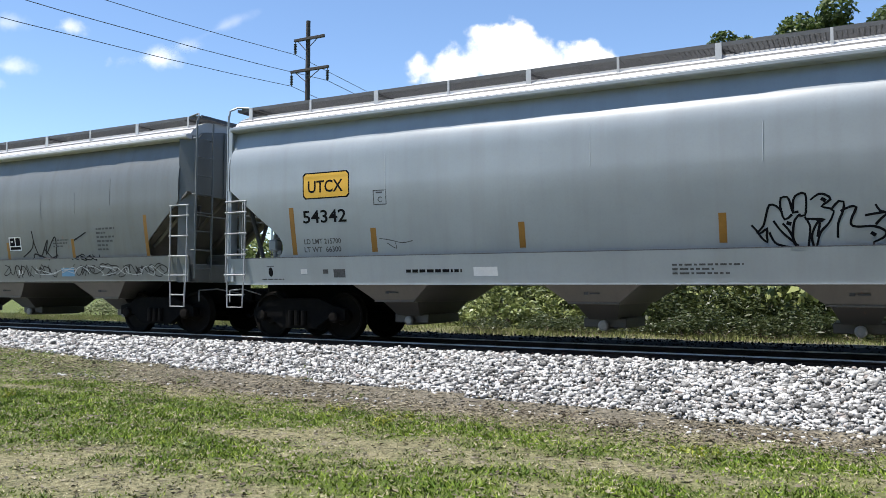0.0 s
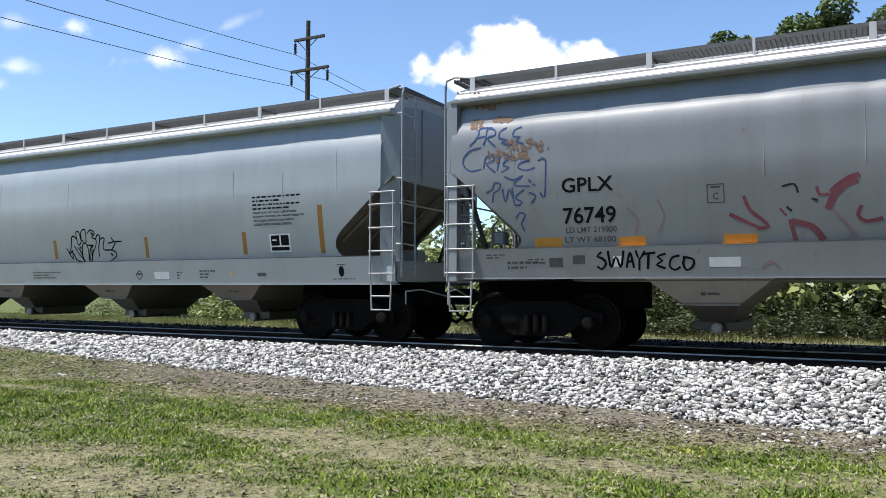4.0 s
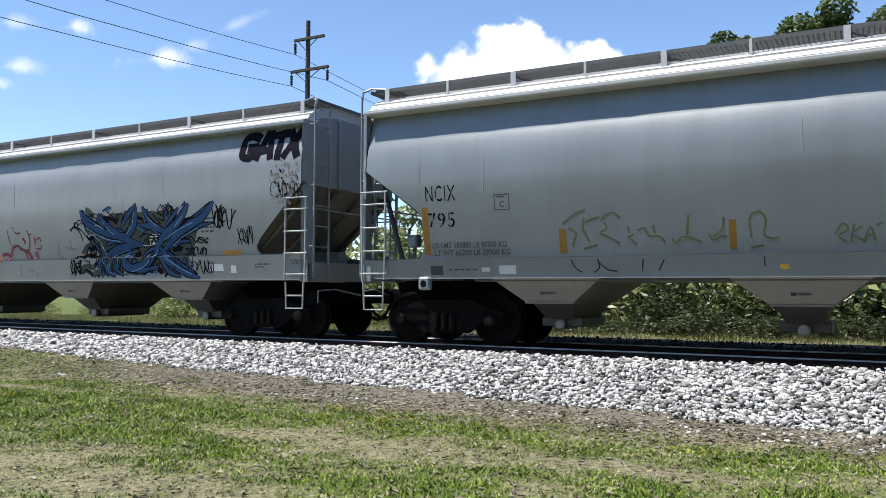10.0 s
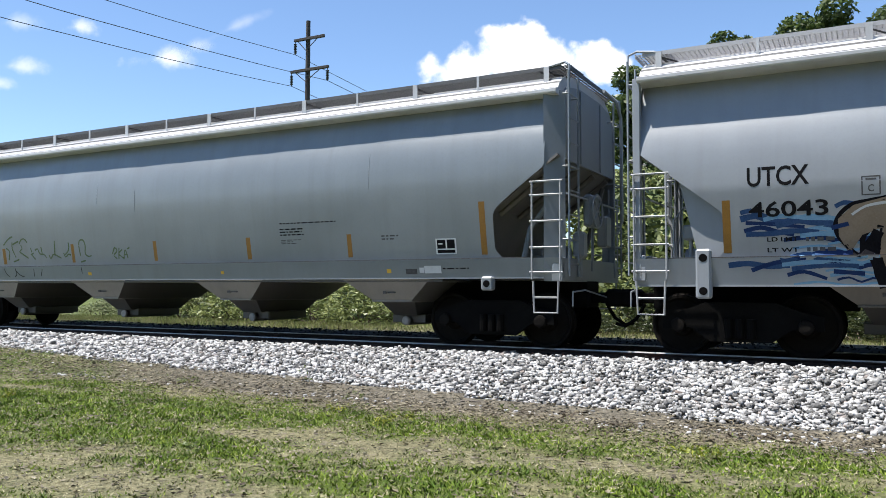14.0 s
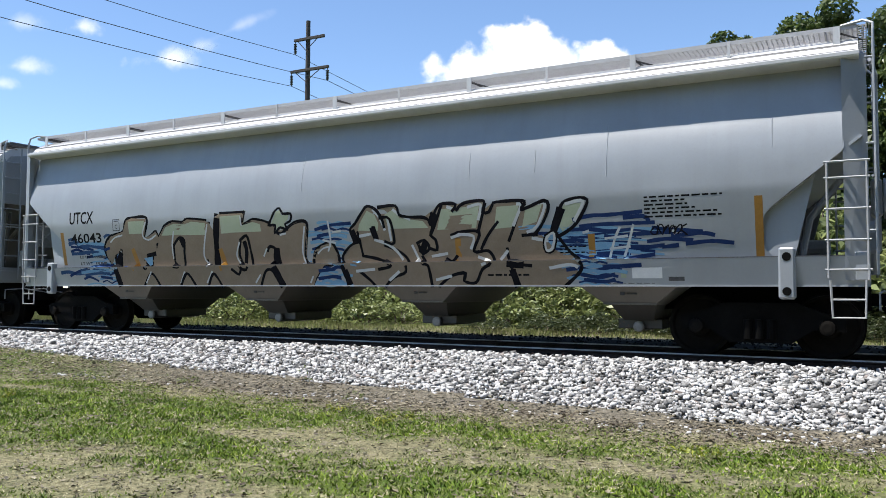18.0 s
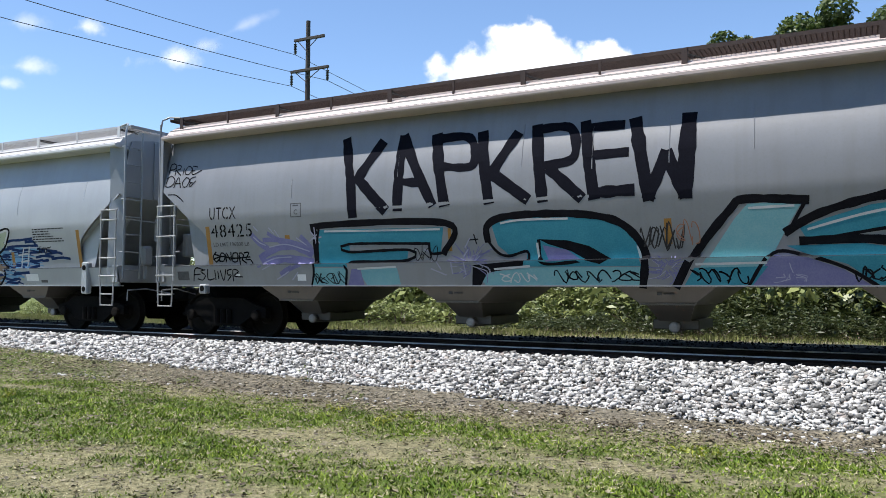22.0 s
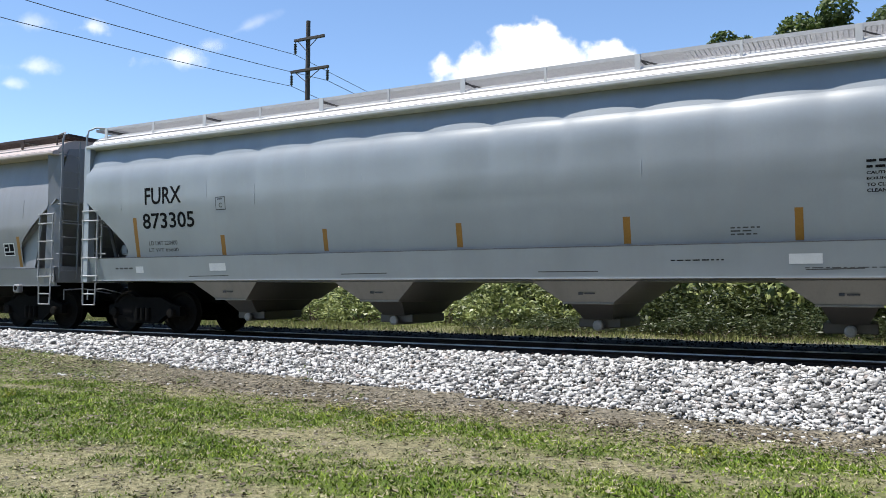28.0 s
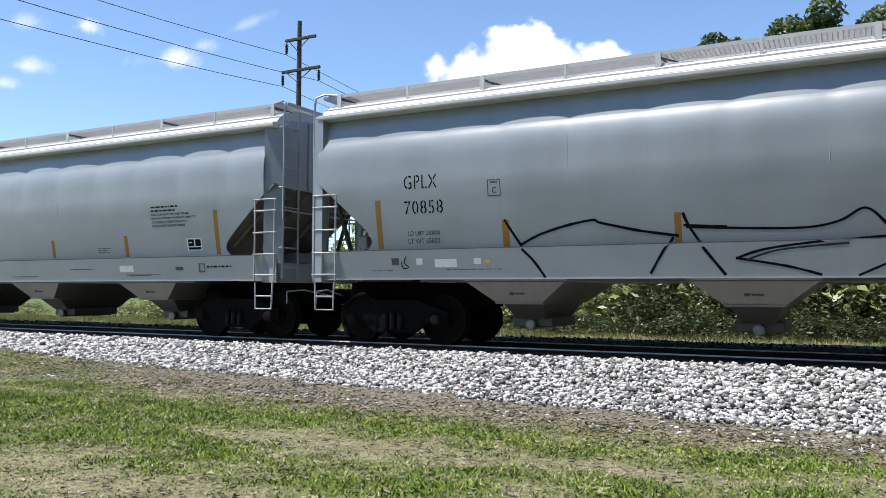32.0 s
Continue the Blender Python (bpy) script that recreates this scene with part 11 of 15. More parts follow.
p.stroke("sp_green", 0.03, [(7.66,1.76),(7.75,1.89),(7.82,1.82),(7.7,1.72),(7.79,1.65)])
p.stroke("sp_green", 0.03, [(7.89,1.87),(7.85,1.65)])
p.stroke("sp_green", 0.03, [(7.98,1.84),(7.86,1.75),(8.0,1.66)])
p.stroke("sp_green", 0.03, [(8.01,1.64),(8.08,1.84),(8.14,1.66)])
p.stroke("sp_green", 0.03, [(8.04,1.73),(8.13,1.73)])
p.stroke("sp_green", 0.03, [(8.16,1.86),(8.22,1.88)])
p.done("graffiti", "thin green spray scrawl, partly cleaned")
p = Paint(CARS[3])
p.stroke("sp_green", 0.035, [(3.79,2.04),(3.98,2.17),(4.15,2.23)])
p.stroke("sp_green", 0.035, [(3.88,1.95),(3.99,1.88),(3.93,1.68)])
p.stroke("sp_green", 0.035, [(4.13,2.09),(4.11,1.94),(4.21,1.74)])
p.stroke("sp_green", 0.035, [(4.13,2.04),(4.25,2.08),(4.37,2.11)])
p.stroke("sp_green", 0.035, [(4.12,1.63),(4.32,1.68)])
p.stroke("sp_green", 0.035, [(4.41,2.06),(4.48,2.14),(4.61,2.17),(4.7,2.09)])
p.stroke("sp_green", 0.035, [(4.46,2.02),(4.49,1.93),(4.38,1.87),(4.51,1.8),(4.68,1.71)])
p.stroke("sp_green", 0.035, [(4.82,1.94),(4.84,1.86)])
p.stroke("sp_green", 0.035, [(4.81,1.79),(4.9,1.82)])
p.stroke("sp_green", 0.035, [(4.83,1.79),(4.94,1.68)])
p.stroke("sp_green", 0.035, [(4.98,1.89),(5.08,1.92),(5.14,1.8),(5.29,1.79),(5.37,1.71)])
p.stroke("sp_green", 0.035, [(5.21,1.95),(5.23,1.84)])
p.stroke("sp_green", 0.035, [(5.49,1.75),(5.53,1.68),(5.62,1.77),(5.74,1.76),(5.9,1.69)])
p.stroke("sp_green", 0.035, [(5.73,2.08),(5.7,1.8)])
p.stroke("sp_green", 0.035, [(6.02,1.79),(6.07,1.71),(6.17,1.77),(6.25,1.76)])
p.stroke("sp_green", 0.035, [(6.22,2.03),(6.2,1.87),(6.07,1.77)])
p.stroke("sp_green", 0.035, [(6.57,1.98),(6.61,2.07),(6.72,2.09),(6.79,1.97),(6.76,1.77),(6.89,1.71),(6.95,1.73)])
p.stroke("sp_green", 0.035, [(6.57,1.94),(6.59,1.74)])
p.stroke("sp_green", 0.035, [(6.59,1.59),(6.74,1.62)])
p.stroke("sp_grey", 0.02, [(3.94,1.45),(4.01,1.32),(4.1,1.26)])
p.stroke("sp_grey", 0.02, [(4.37,1.45),(4.39,1.32),(4.3,1.26)])
p.stroke("sp_grey", 0.02, [(4.39,1.4),(4.53,1.29),(4.66,1.27)])
p.stroke("sp_grey", 0.02, [(5.07,1.44),(5.05,1.27)])
p.stroke("sp_grey", 0.02, [(5.38,1.43),(5.3,1.28)])
p.stroke("sp_grey", 0.02, [(6.77,1.45),(6.77,1.33)])
p.done("graffiti", "thin green spray letters, half washed away")
bars(CARS[3], 12.48, 13.8, 2.2, 2.25, 1, "ink", 4)
bars(CARS[3], 12.47, 13.07, 1.98, 2.14, 3, "ink", 5)
bars(CARS[3], 12.48, 12.99, 1.83, 1.93, 3, "ink_worn", 6)
panel(CARS[3], 15.88, 16.28, 1.59, 1.86)
bars(CARS[3], 14.78, 15.14, 1.84, 1.95, 2, "ink_worn", 7)
rect(CARS[3], "ochre", 14.02, 14.12, 1.57, 1.99, "reflective_stripe", "")
rect(CARS[3], "ochre", 16.75, 16.86, 1.57, 2.45, "reflective_stripe", "")
rect(CARS[3], "ink_worn", 15.32, 15.55, 1.25, 1.34, "placard", "small placard")
rect(CARS[3], "white", 15.7, 16.03, 1.26, 1.39, "placard", "small placard")
rect(CARS[3], "white", 15.6, 15.69, 1.27, 1.36, "placard", "small placard")
bars(CARS[3], 16.06, 16.56, 1.3, 1.35, 1, "ink", 8)
rect(CARS[3], "yellow", 14.93, 15.02, 1.27, 1.34, "placard", "small placard")
word(CARS[4], "UTCX", 1.63, 2.43, 2.44, 2.72, "ink")
word(CARS[4], "46043", 1.64, 2.66, 2.01, 2.23, "ink")
rect(CARS[4], "ochre", 1.28, 1.39, 1.52, 2.27, "reflective_stripe", "")
rect(CARS[4], "ochre", 16.37, 16.48, 1.46, 2.32, "reflective_stripe", "")
stencil_box(CARS[4], 3.07, 3.28, 2.26, 2.5)
p = Paint(CARS[4])
p.stroke("sp_sky", 0.03, [(2.15,1.99),(2.51,2.02),(2.87,1.95),(3.22,1.99),(3.56,1.95)], 0)
p.stroke("sp_sky", 0.06, [(2.6,1.92),(2.84,1.95),(3.08,1.89),(3.33,1.93),(3.55,1.89)], 0)
p.stroke("sp_navy", 0.045, [(2.54,1.86),(2.78,1.89),(3.01,1.83),(3.24,1.87),(3.46,1.83)], 0)
p.stroke("sp_sky", 0.06, [(2.38,1.81),(2.59,1.84),(2.8,1.77),(3.01,1.82),(3.22,1.78)], 0)
p.stroke("sp_sky", 0.045, [(2.37,1.75),(2.58,1.78),(2.78,1.72),(2.98,1.76),(3.18,1.72)], 0)
p.stroke("sp_navy", 0.06, [(2.11,1.69),(2.49,1.72),(2.85,1.65),(3.24,1.69),(3.59,1.65)], 0)
p.stroke("sp_sky", 0.03, [(2.65,1.62),(2.92,1.65),(3.18,1.59),(3.46,1.63),(3.71,1.59)], 0)
p.stroke("sp_sky", 0.03, [(2.21,1.57),(2.56,1.6),(2.89,1.53),(3.23,1.58),(3.54,1.54)], 0)
p.stroke("sp_navy", 0.06, [(2.47,1.49),(2.71,1.53),(2.95,1.46),(3.19,1.51),(3.41,1.47)], 0)
p.stroke("sp_sky", 0.03, [(2.21,1.43),(2.4,1.47),(2.85,1.4),(3.18,1.44),(3.49,1.41)], 0)
p.stroke("sp_sky", 0.06, [(2.67,1.37),(2.85,1.4),(3.04,1.34),(3.22,1.39),(3.4,1.35)], 0)
p.stroke("sp_navy", 0.06, [(2.54,1.31),(2.76,1.34),(2.96,1.28),(3.17,1.33),(3.38,1.29)], 0)
p.stroke("sp_sky", 0.03, [(2.62,1.25),(2.89,1.28),(3.16,1.22),(3.41,1.27),(3.66,1.23)], 0)
p.stroke("sp_sky", 0.045, [(2.68,1.19),(2.93,1.22),(3.17,1.16),(3.42,1.21),(3.66,1.17)], 0)
p.stroke("sp_navy", 0.03, [(2.76,1.13),(2.89,1.16),(3.04,1.1),(3.17,1.15),(3.31,1.12)], 0)
p.stroke("sp_sky", 0.03, [(2.22,1.07),(2.56,1.1),(2.91,1.05),(3.24,1.09),(3.58,1.06)], 0)
p.stroke("sp_sky", 0.045, [(8.68,2.22),(8.85,2.24),(9.01,2.19),(9.17,2.22),(9.32,2.18)], 0)
p.stroke("sp_sky", 0.045, [(8.73,2.16),(8.94,2.18),(9.14,2.12),(9.34,2.15),(9.54,2.12)], 0)
p.stroke("sp_navy", 0.045, [(8.78,2.1),(8.94,2.12),(9.1,2.07),(9.26,2.1),(9.42,2.06)], 0)
p.stroke("sp_sky", 0.03, [(8.29,2.05),(8.56,2.07),(8.83,2.02),(9.11,2.05),(9.36,2.01)], 0)
p.stroke("sp_sky", 0.06, [(8.39,1.99),(8.62,2.01),(8.85,1.96),(9.08,1.99),(9.31,1.95)], 0)
p.stroke("sp_navy", 0.045, [(8.54,1.92),(8.7,1.94),(8.86,1.89),(9.03,1.92),(9.19,1.89)], 0)
p.stroke("sp_sky", 0.06, [(8.5,1.86),(8.73,1.88),(8.96,1.83),(9.19,1.86),(9.41,1.82)], 0)
p.stroke("sp_sky", 0.03, [(8.62,1.79),(8.78,1.82),(8.94,1.77),(9.1,1.8),(9.26,1.77)], 0)
p.stroke("sp_navy", 0.045, [(8.52,1.74),(8.7,1.76),(8.88,1.71),(9.05,1.74),(9.23,1.71)], 0)
p.stroke("sp_sky", 0.045, [(8.48,1.68),(8.66,1.7),(8.83,1.65),(9.0,1.69),(9.17,1.65)], 0)
p.stroke("sp_sky", 0.03, [(8.75,1.61),(8.84,1.64),(8.94,1.59),(9.03,1.63),(9.13,1.6)], 0)
p.stroke("sp_navy", 0.03, [(8.68,1.56),(8.82,1.58),(8.95,1.53),(9.09,1.57),(9.21,1.54)], 0)
p.stroke("sp_sky", 0.03, [(8.42,1.5),(8.73,1.52),(9.01,1.47),(9.31,1.51),(9.58,1.47)], 0)
p.stroke("sp_sky", 0.03, [(8.77,1.43),(8.91,1.46),(9.19,1.41),(9.39,1.44),(9.59,1.41)], 0)
p.stroke("sp_navy", 0.06, [(8.76,1.37),(8.9,1.4),(9.04,1.35),(9.18,1.39),(9.32,1.36)], 0)
p.stroke("sp_sky", 0.045, [(8.4,1.31),(8.6,1.33),(8.79,1.28),(8.98,1.32),(9.17,1.29)], 0)
p.stroke("sp_sky", 0.045, [(8.76,1.24),(8.95,1.27),(9.13,1.22),(9.31,1.26),(9.48,1.23)], 0)
p.stroke("sp_navy", 0.03, [(8.45,1.19),(8.65,1.21),(8.85,1.16),(9.04,1.2),(9.23,1.17)], 0)
p.stroke("sp_sky", 0.06, [(8.81,1.12),(8.93,1.15),(9.05,1.1),(9.16,1.14),(9.27,1.11)], 0)
p.stroke("sp_sky", 0.06, [(8.41,1.07),(8.67,1.1),(8.95,1.05),(9.21,1.08),(9.47,1.06)], 0)
p.stroke("sp_sky", 0.06, [(12.77,1.99),(13.19,2.0),(13.61,1.94),(14.01,1.96),(14.4,1.92)], 0)
p.stroke("sp_sky", 0.06, [(13.58,1.93),(13.97,1.94),(14.36,1.89),(14.73,1.91),(15.1,1.87)], 0)
p.stroke("sp_navy", 0.03, [(13.62,1.92),(13.96,1.93),(14.28,1.88),(14.6,1.9),(14.9,1.86)], 0)
p.stroke("sp_sky", 0.045, [(13.39,1.9),(13.66,1.91),(13.93,1.86),(14.2,1.89),(14.45,1.86)], 0)
p.stroke("sp_sky", 0.03, [(13.31,1.89),(13.62,1.9),(13.91,1.85),(14.2,1.87),(14.48,1.84)], 0)
p.stroke("sp_navy", 0.045, [(12.79,1.88),(13.28,1.89),(13.75,1.83),(14.21,1.85),(14.65,1.81)], 0)
p.stroke("sp_sky", 0.045, [(13.24,1.85),(13.6,1.86),(13.95,1.81),(14.29,1.83),(14.62,1.79)], 0)
p.stroke("sp_sky", 0.045, [(12.88,1.83),(13.3,1.84),(13.7,1.79),(14.09,1.81),(14.47,1.78)], 0)
p.stroke("sp_navy", 0.045, [(13.59,1.79),(13.88,1.81),(14.17,1.76),(14.46,1.78),(14.73,1.75)], 0)
p.stroke("sp_sky", 0.03, [(12.92,1.79),(13.47,1.8),(13.99,1.74),(14.49,1.76),(14.96,1.72)], 0)
p.stroke("sp_sky", 0.06, [(13.56,1.75),(13.75,1.77),(13.93,1.73),(14.11,1.75),(14.29,1.72)], 0)
p.stroke("sp_navy", 0.045, [(12.8,1.75),(13.3,1.76),(13.78,1.71),(14.24,1.73),(14.68,1.69)], 0)
p.stroke("sp_sky", 0.045, [(12.73,1.73),(13.22,1.75),(13.69,1.69),(14.14,1.71),(14.57,1.68)], 0)
p.stroke("sp_sky", 0.045, [(12.95,1.7),(13.42,1.72),(13.88,1.66),(14.32,1.68),(14.74,1.65)], 0)
p.stroke("sp_navy", 0.03, [(13.29,1.68),(13.76,1.69),(14.21,1.64),(14.65,1.66),(15.07,1.63)], 0)
p.stroke("sp_sky", 0.06, [(12.83,1.66),(13.24,1.68),(13.62,1.63),(14.0,1.65),(14.36,1.62)], 0)
p.stroke("sp_sky", 0.03, [(13.43,1.63),(13.85,1.65),(14.26,1.6),(14.66,1.62),(15.05,1.59)], 0)
p.stroke("sp_navy", 0.045, [(12.73,1.62),(13.31,1.64),(13.87,1.58),(14.41,1.6),(14.93,1.57)], 0)
p.stroke("sp_sky", 0.06, [(13.43,1.59),(13.76,1.61),(14.08,1.56),(14.39,1.59),(14.7,1.56)], 0)
p.stroke("sp_sky", 0.03, [(13.16,1.57),(13.67,1.59),(14.15,1.53),(14.62,1.56),(15.07,1.52)], 0)
p.stroke("sp_navy", 0.06, [(13.54,1.55),(13.79,1.57),(14.05,1.52),(14.31,1.55),(14.55,1.52)], 0)
p.stroke("sp_sky", 0.03, [(12.69,1.54),(13.22,1.55),(13.72,1.5),(14.21,1.53),(14.67,1.49)], 0)
p.stroke("sp_sky", 0.06, [(13.59,1.58),(13.84,1.6),(14.07,1.55),(14.31,1.58),(14.54,1.55)], 0)
p.stroke("sp_sky", 0.045, [(13.5,1.55),(13.73,1.57),(13.96,1.52),(14.18,1.55),(14.4,1.52)], 0)
p.stroke("sp_navy", 0.045, [(13.45,1.52),(13.68,1.54),(13.9,1.49),(14.12,1.52),(14.34,1.49)], 0)
p.stroke("sp_sky", 0.03, [(13.84,1.48),(14.02,1.5),(14.21,1.45),(14.37,1.48),(14.54,1.46)], 0)
p.stroke("sp_sky", 0.06, [(13.63,1.44),(13.76,1.47),(13.93,1.42),(14.05,1.46),(14.21,1.42)], 0)
p.stroke("sp_navy", 0.03, [(13.81,1.41),(13.92,1.43),(14.03,1.39),(14.13,1.42),(14.24,1.39)], 0)
p.stroke("sp_sky", 0.03, [(13.84,1.37),(14.01,1.39),(14.18,1.35),(14.33,1.38),(14.49,1.36)], 0)
p.stroke("sp_sky", 0.045, [(13.52,1.34),(13.69,1.37),(13.86,1.32),(14.02,1.35),(14.19,1.33)], 0)
p.stroke("sp_navy", 0.06, [(13.6,1.3),(13.81,1.32),(14.03,1.28),(14.24,1.31),(14.45,1.29)], 0)
p.stroke("sp_sky", 0.06, [(13.79,1.27),(13.98,1.29),(14.17,1.25),(14.35,1.28),(14.53,1.25)], 0)
p.stroke("sp_sky", 0.03, [(13.79,1.23),(13.93,1.26),(14.06,1.22),(14.2,1.25),(14.33,1.22)], 0)
p.stroke("sp_navy", 0.045, [(13.68,1.2),(13.86,1.23),(14.04,1.18),(14.22,1.22),(14.39,1.19)], 0)
p.stroke("sp_sky", 0.03, [(13.59,1.17),(13.74,1.19),(13.89,1.15),(14.03,1.18),(14.17,1.16)], 0)
p.stroke("sp_sky", 0.03, [(13.62,1.14),(13.76,1.16),(13.9,1.12),(14.04,1.15),(14.18,1.13)], 0)
p.stroke("sp_navy", 0.03, [(13.78,1.1),(13.96,1.13),(14.13,1.09),(14.29,1.12),(14.46,1.09)], 0)
p.stroke("sp_sky", 0.03, [(13.8,1.07),(13.91,1.1),(14.03,1.06),(14.14,1.09),(14.25,1.06)], 0)
p.fill("sp_tan", [(3.31,1.06),(3.27,1.35),(3.26,1.47),(3.3,1.82),(3.06,1.73),(2.9,1.48),(2.78,1.72),(2.77,1.95),(2.96,2.13),(3.38,2.23),(3.5,2.46),(3.67,2.51),(4.13,2.48),(4.02,2.08),(4.19,2.11),(4.38,2.2),(4.46,2.08),(4.67,2.3),(4.9,2.38),(5.19,2.36),(5.34,2.42),(5.83,2.37),(5.94,2.33),(6.03,2.19),(6.08,2.41),(6.25,2.51),(6.89,2.5),(6.85,2.27),(7.11,2.34),(7.36,2.3),(7.57,2.22),(7.78,2.11),(7.97,2.18),(8.18,2.25),(8.39,2.23),(8.43,2.11),(8.34,1.51),(8.46,1.49),(8.57,1.71),(8.74,1.8),(8.95,1.85),(9.07,1.65),(9.11,1.55),(9.08,1.45),(8.88,1.42),(8.67,1.2),(8.59,1.04),(3.47,1.03)])
p.fill("sp_cream", [(3.56,2.44),(4.07,2.44),(4.0,2.17),(3.57,2.17)], 2)
p.fill("sp_cream", [(4.56,2.11),(4.7,2.28),(4.94,2.34),(5.26,2.32),(5.44,2.37),(5.83,2.33),(5.81,2.09)], 2)
p.fill("sp_cream", [(6.25,2.44),(6.81,2.45),(6.77,2.23),(7.1,2.3),(7.29,2.25),(7.3,2.11),(6.25,2.1)], 2)
p.fill("sp_sky", [(3.95,1.64),(4.22,1.67),(4.19,1.48),(4.14,1.43)], 2)
p.fill("sp_sky", [(4.93,1.95),(5.1,2.03),(5.15,1.78),(5.03,1.49),(4.9,1.56)], 2)
p.fill("sp_sky", [(5.91,2.2),(6.05,2.14),(6.06,1.43),(5.85,1.57)], 2)
p.fill("sp_sky", [(6.77,1.98),(6.91,2.02),(6.9,1.64),(6.88,1.42),(6.71,1.54)], 2)
p.fill("sp_sky", [(7.44,1.68),(7.57,1.73),(7.58,1.5),(7.45,1.47)], 2)
p.fill("sp_sky", [(7.44,1.08),(7.49,1.31),(7.59,1.31),(7.64,1.08)], 2)
p.fill("sp_sky", [(4.33,1.25),(4.44,1.08),(4.22,1.08)], 2)
p.stroke("sp_black", 0.06, [(3.28,1.06),(3.2,1.37),(3.23,1.47),(3.29,1.82),(3.08,1.73),(3.03,1.45),(2.78,1.72),(2.76,1.95),(2.95,2.14),(3.37,2.23),(3.48,2.46),(3.66,2.52),(4.15,2.49),(4.02,2.07),(4.21,2.11),(4.4,2.21),(4.46,2.09),(4.67,2.31),(4.91,2.39),(5.21,2.37),(5.35,2.43),(5.86,2.38)])
p.stroke("sp_black", 0.06, [(5.94,2.33),(5.79,1.6),(5.99,1.43),(6.1,1.41)])
p.stroke("sp_black", 0.06, [(6.9,2.51),(6.85,2.27),(7.12,2.35),(7.37,2.31),(7.57,2.23),(7.68,2.09),(7.8,2.05),(7.98,2.17),(8.18,2.26),(8.4,2.26),(8.43,2.11),(8.34,1.56),(8.51,1.44),(8.53,1.56),(8.61,1.73),(8.78,1.82),(8.97,1.85),(9.1,1.62),(9.08,1.44),(8.86,1.42),(8.67,1.2),(8.56,1.04)])
p.stroke("sp_black", 0.06, [(3.93,1.69),(4.24,1.71),(4.42,1.97)])
p.stroke("sp_black", 0.06, [(3.92,1.67),(4.12,1.41),(4.18,1.46),(4.24,1.69)])
p.stroke("sp_black", 0.06, [(4.89,1.9),(5.06,2.05),(5.2,2.0),(5.17,1.73),(5.14,1.44),(4.89,1.52),(4.89,1.9)])
p.stroke("sp_black", 0.06, [(6.75,1.96),(6.91,2.04),(6.97,1.85),(7.01,1.42),(6.85,1.38),(6.69,1.64),(6.75,1.96)])
p.stroke("sp_black", 0.06, [(7.42,1.73),(7.48,1.81),(7.63,1.75),(7.74,1.43)])
p.stroke("sp_black", 0.06, [(4.07,1.06),(4.32,1.31),(4.53,1.06)])
p.stroke("sp_black", 0.06, [(5.15,1.06),(5.36,1.3),(5.58,1.03)])
p.stroke("sp_black", 0.06, [(5.93,1.06),(6.1,1.29),(6.3,1.03)])
p.stroke("sp_black", 0.06, [(7.32,1.06),(7.47,1.33),(7.64,1.33),(7.82,1.06)])
p.stroke("sp_black", 0.06, [(6.6,1.37),(6.77,1.27),(6.83,1.37)])
p.stroke("sp_black", 0.16, [(6.17,2.45),(6.1,1.98),(6.07,1.43)])
p.stroke("sp_black", 0.16, [(7.65,1.73),(7.65,1.47),(7.84,1.08)])
p.stroke("sp_black", 0.16, [(3.23,1.73),(3.1,1.47)])
p.stroke("sp_black", 0.16, [(3.23,1.35),(3.31,1.08)])
p.stroke("sp_black", 0.1, [(6.85,1.9),(6.88,1.74),(6.84,1.53)])
p.stroke("sp_black", 0.1, [(5.11,2.0),(5.16,1.89)])
p.stroke("sp_black", 0.1, [(4.08,1.69),(4.3,1.73)])
p.stroke("sp_black", 0.05, [(6.25,2.51),(6.89,2.51)])
p.stroke("sp_black", 0.05, [(7.55,2.29),(7.68,2.49),(7.8,2.54),(7.87,2.43),(8.07,2.42),(8.04,2.28),(7.91,2.23),(7.96,2.11),(7.79,2.17),(7.63,2.06),(7.67,2.22),(7.49,2.22),(7.58,2.34)])
p.fill("sp_cream", [(7.71,2.48),(7.8,2.51),(7.84,2.4),(8.02,2.4),(7.98,2.31),(7.89,2.25),(7.93,2.14),(7.77,2.19),(7.66,2.1),(7.69,2.24),(7.54,2.23),(7.65,2.36)], 2)
p.stroke("sp_white", 0.035, [(2.95,2.01),(3.11,2.11),(3.34,2.15)], 4)
p.stroke("sp_white", 0.035, [(4.1,2.4),(3.98,2.13),(4.15,2.03),(4.38,2.12)], 4)
p.stroke("sp_white", 0.035, [(4.92,2.18),(4.84,1.9),(4.84,1.62)], 4)
p.stroke("sp_white", 0.035, [(5.88,2.29),(5.72,1.66),(5.94,1.44)], 4)
p.stroke("sp_white", 0.035, [(6.79,2.42),(6.8,2.25)], 4)
p.stroke("sp_white", 0.035, [(6.71,1.91),(6.61,1.64),(6.75,1.43)], 4)
p.stroke("sp_white", 0.035, [(7.4,1.77),(7.31,1.63)], 4)
p.stroke("sp_white", 0.035, [(7.77,2.03),(7.9,2.05)], 4)
p.stroke("sp_white", 0.035, [(8.37,2.16),(8.28,1.71),(8.34,1.46)], 4)
p.stroke("sp_white", 0.035, [(8.64,1.66),(8.77,1.75),(8.94,1.78)], 4)
p.stroke("sp_white", 0.035, [(4.31,1.34),(4.13,1.11)], 4)
p.stroke("sp_white", 0.035, [(5.29,1.33),(5.15,1.11)], 4)
p.stroke("sp_white", 0.035, [(6.06,1.33),(5.89,1.11)], 4)
p.stroke("sp_white", 0.035, [(7.19,1.11),(7.32,1.26)], 4)
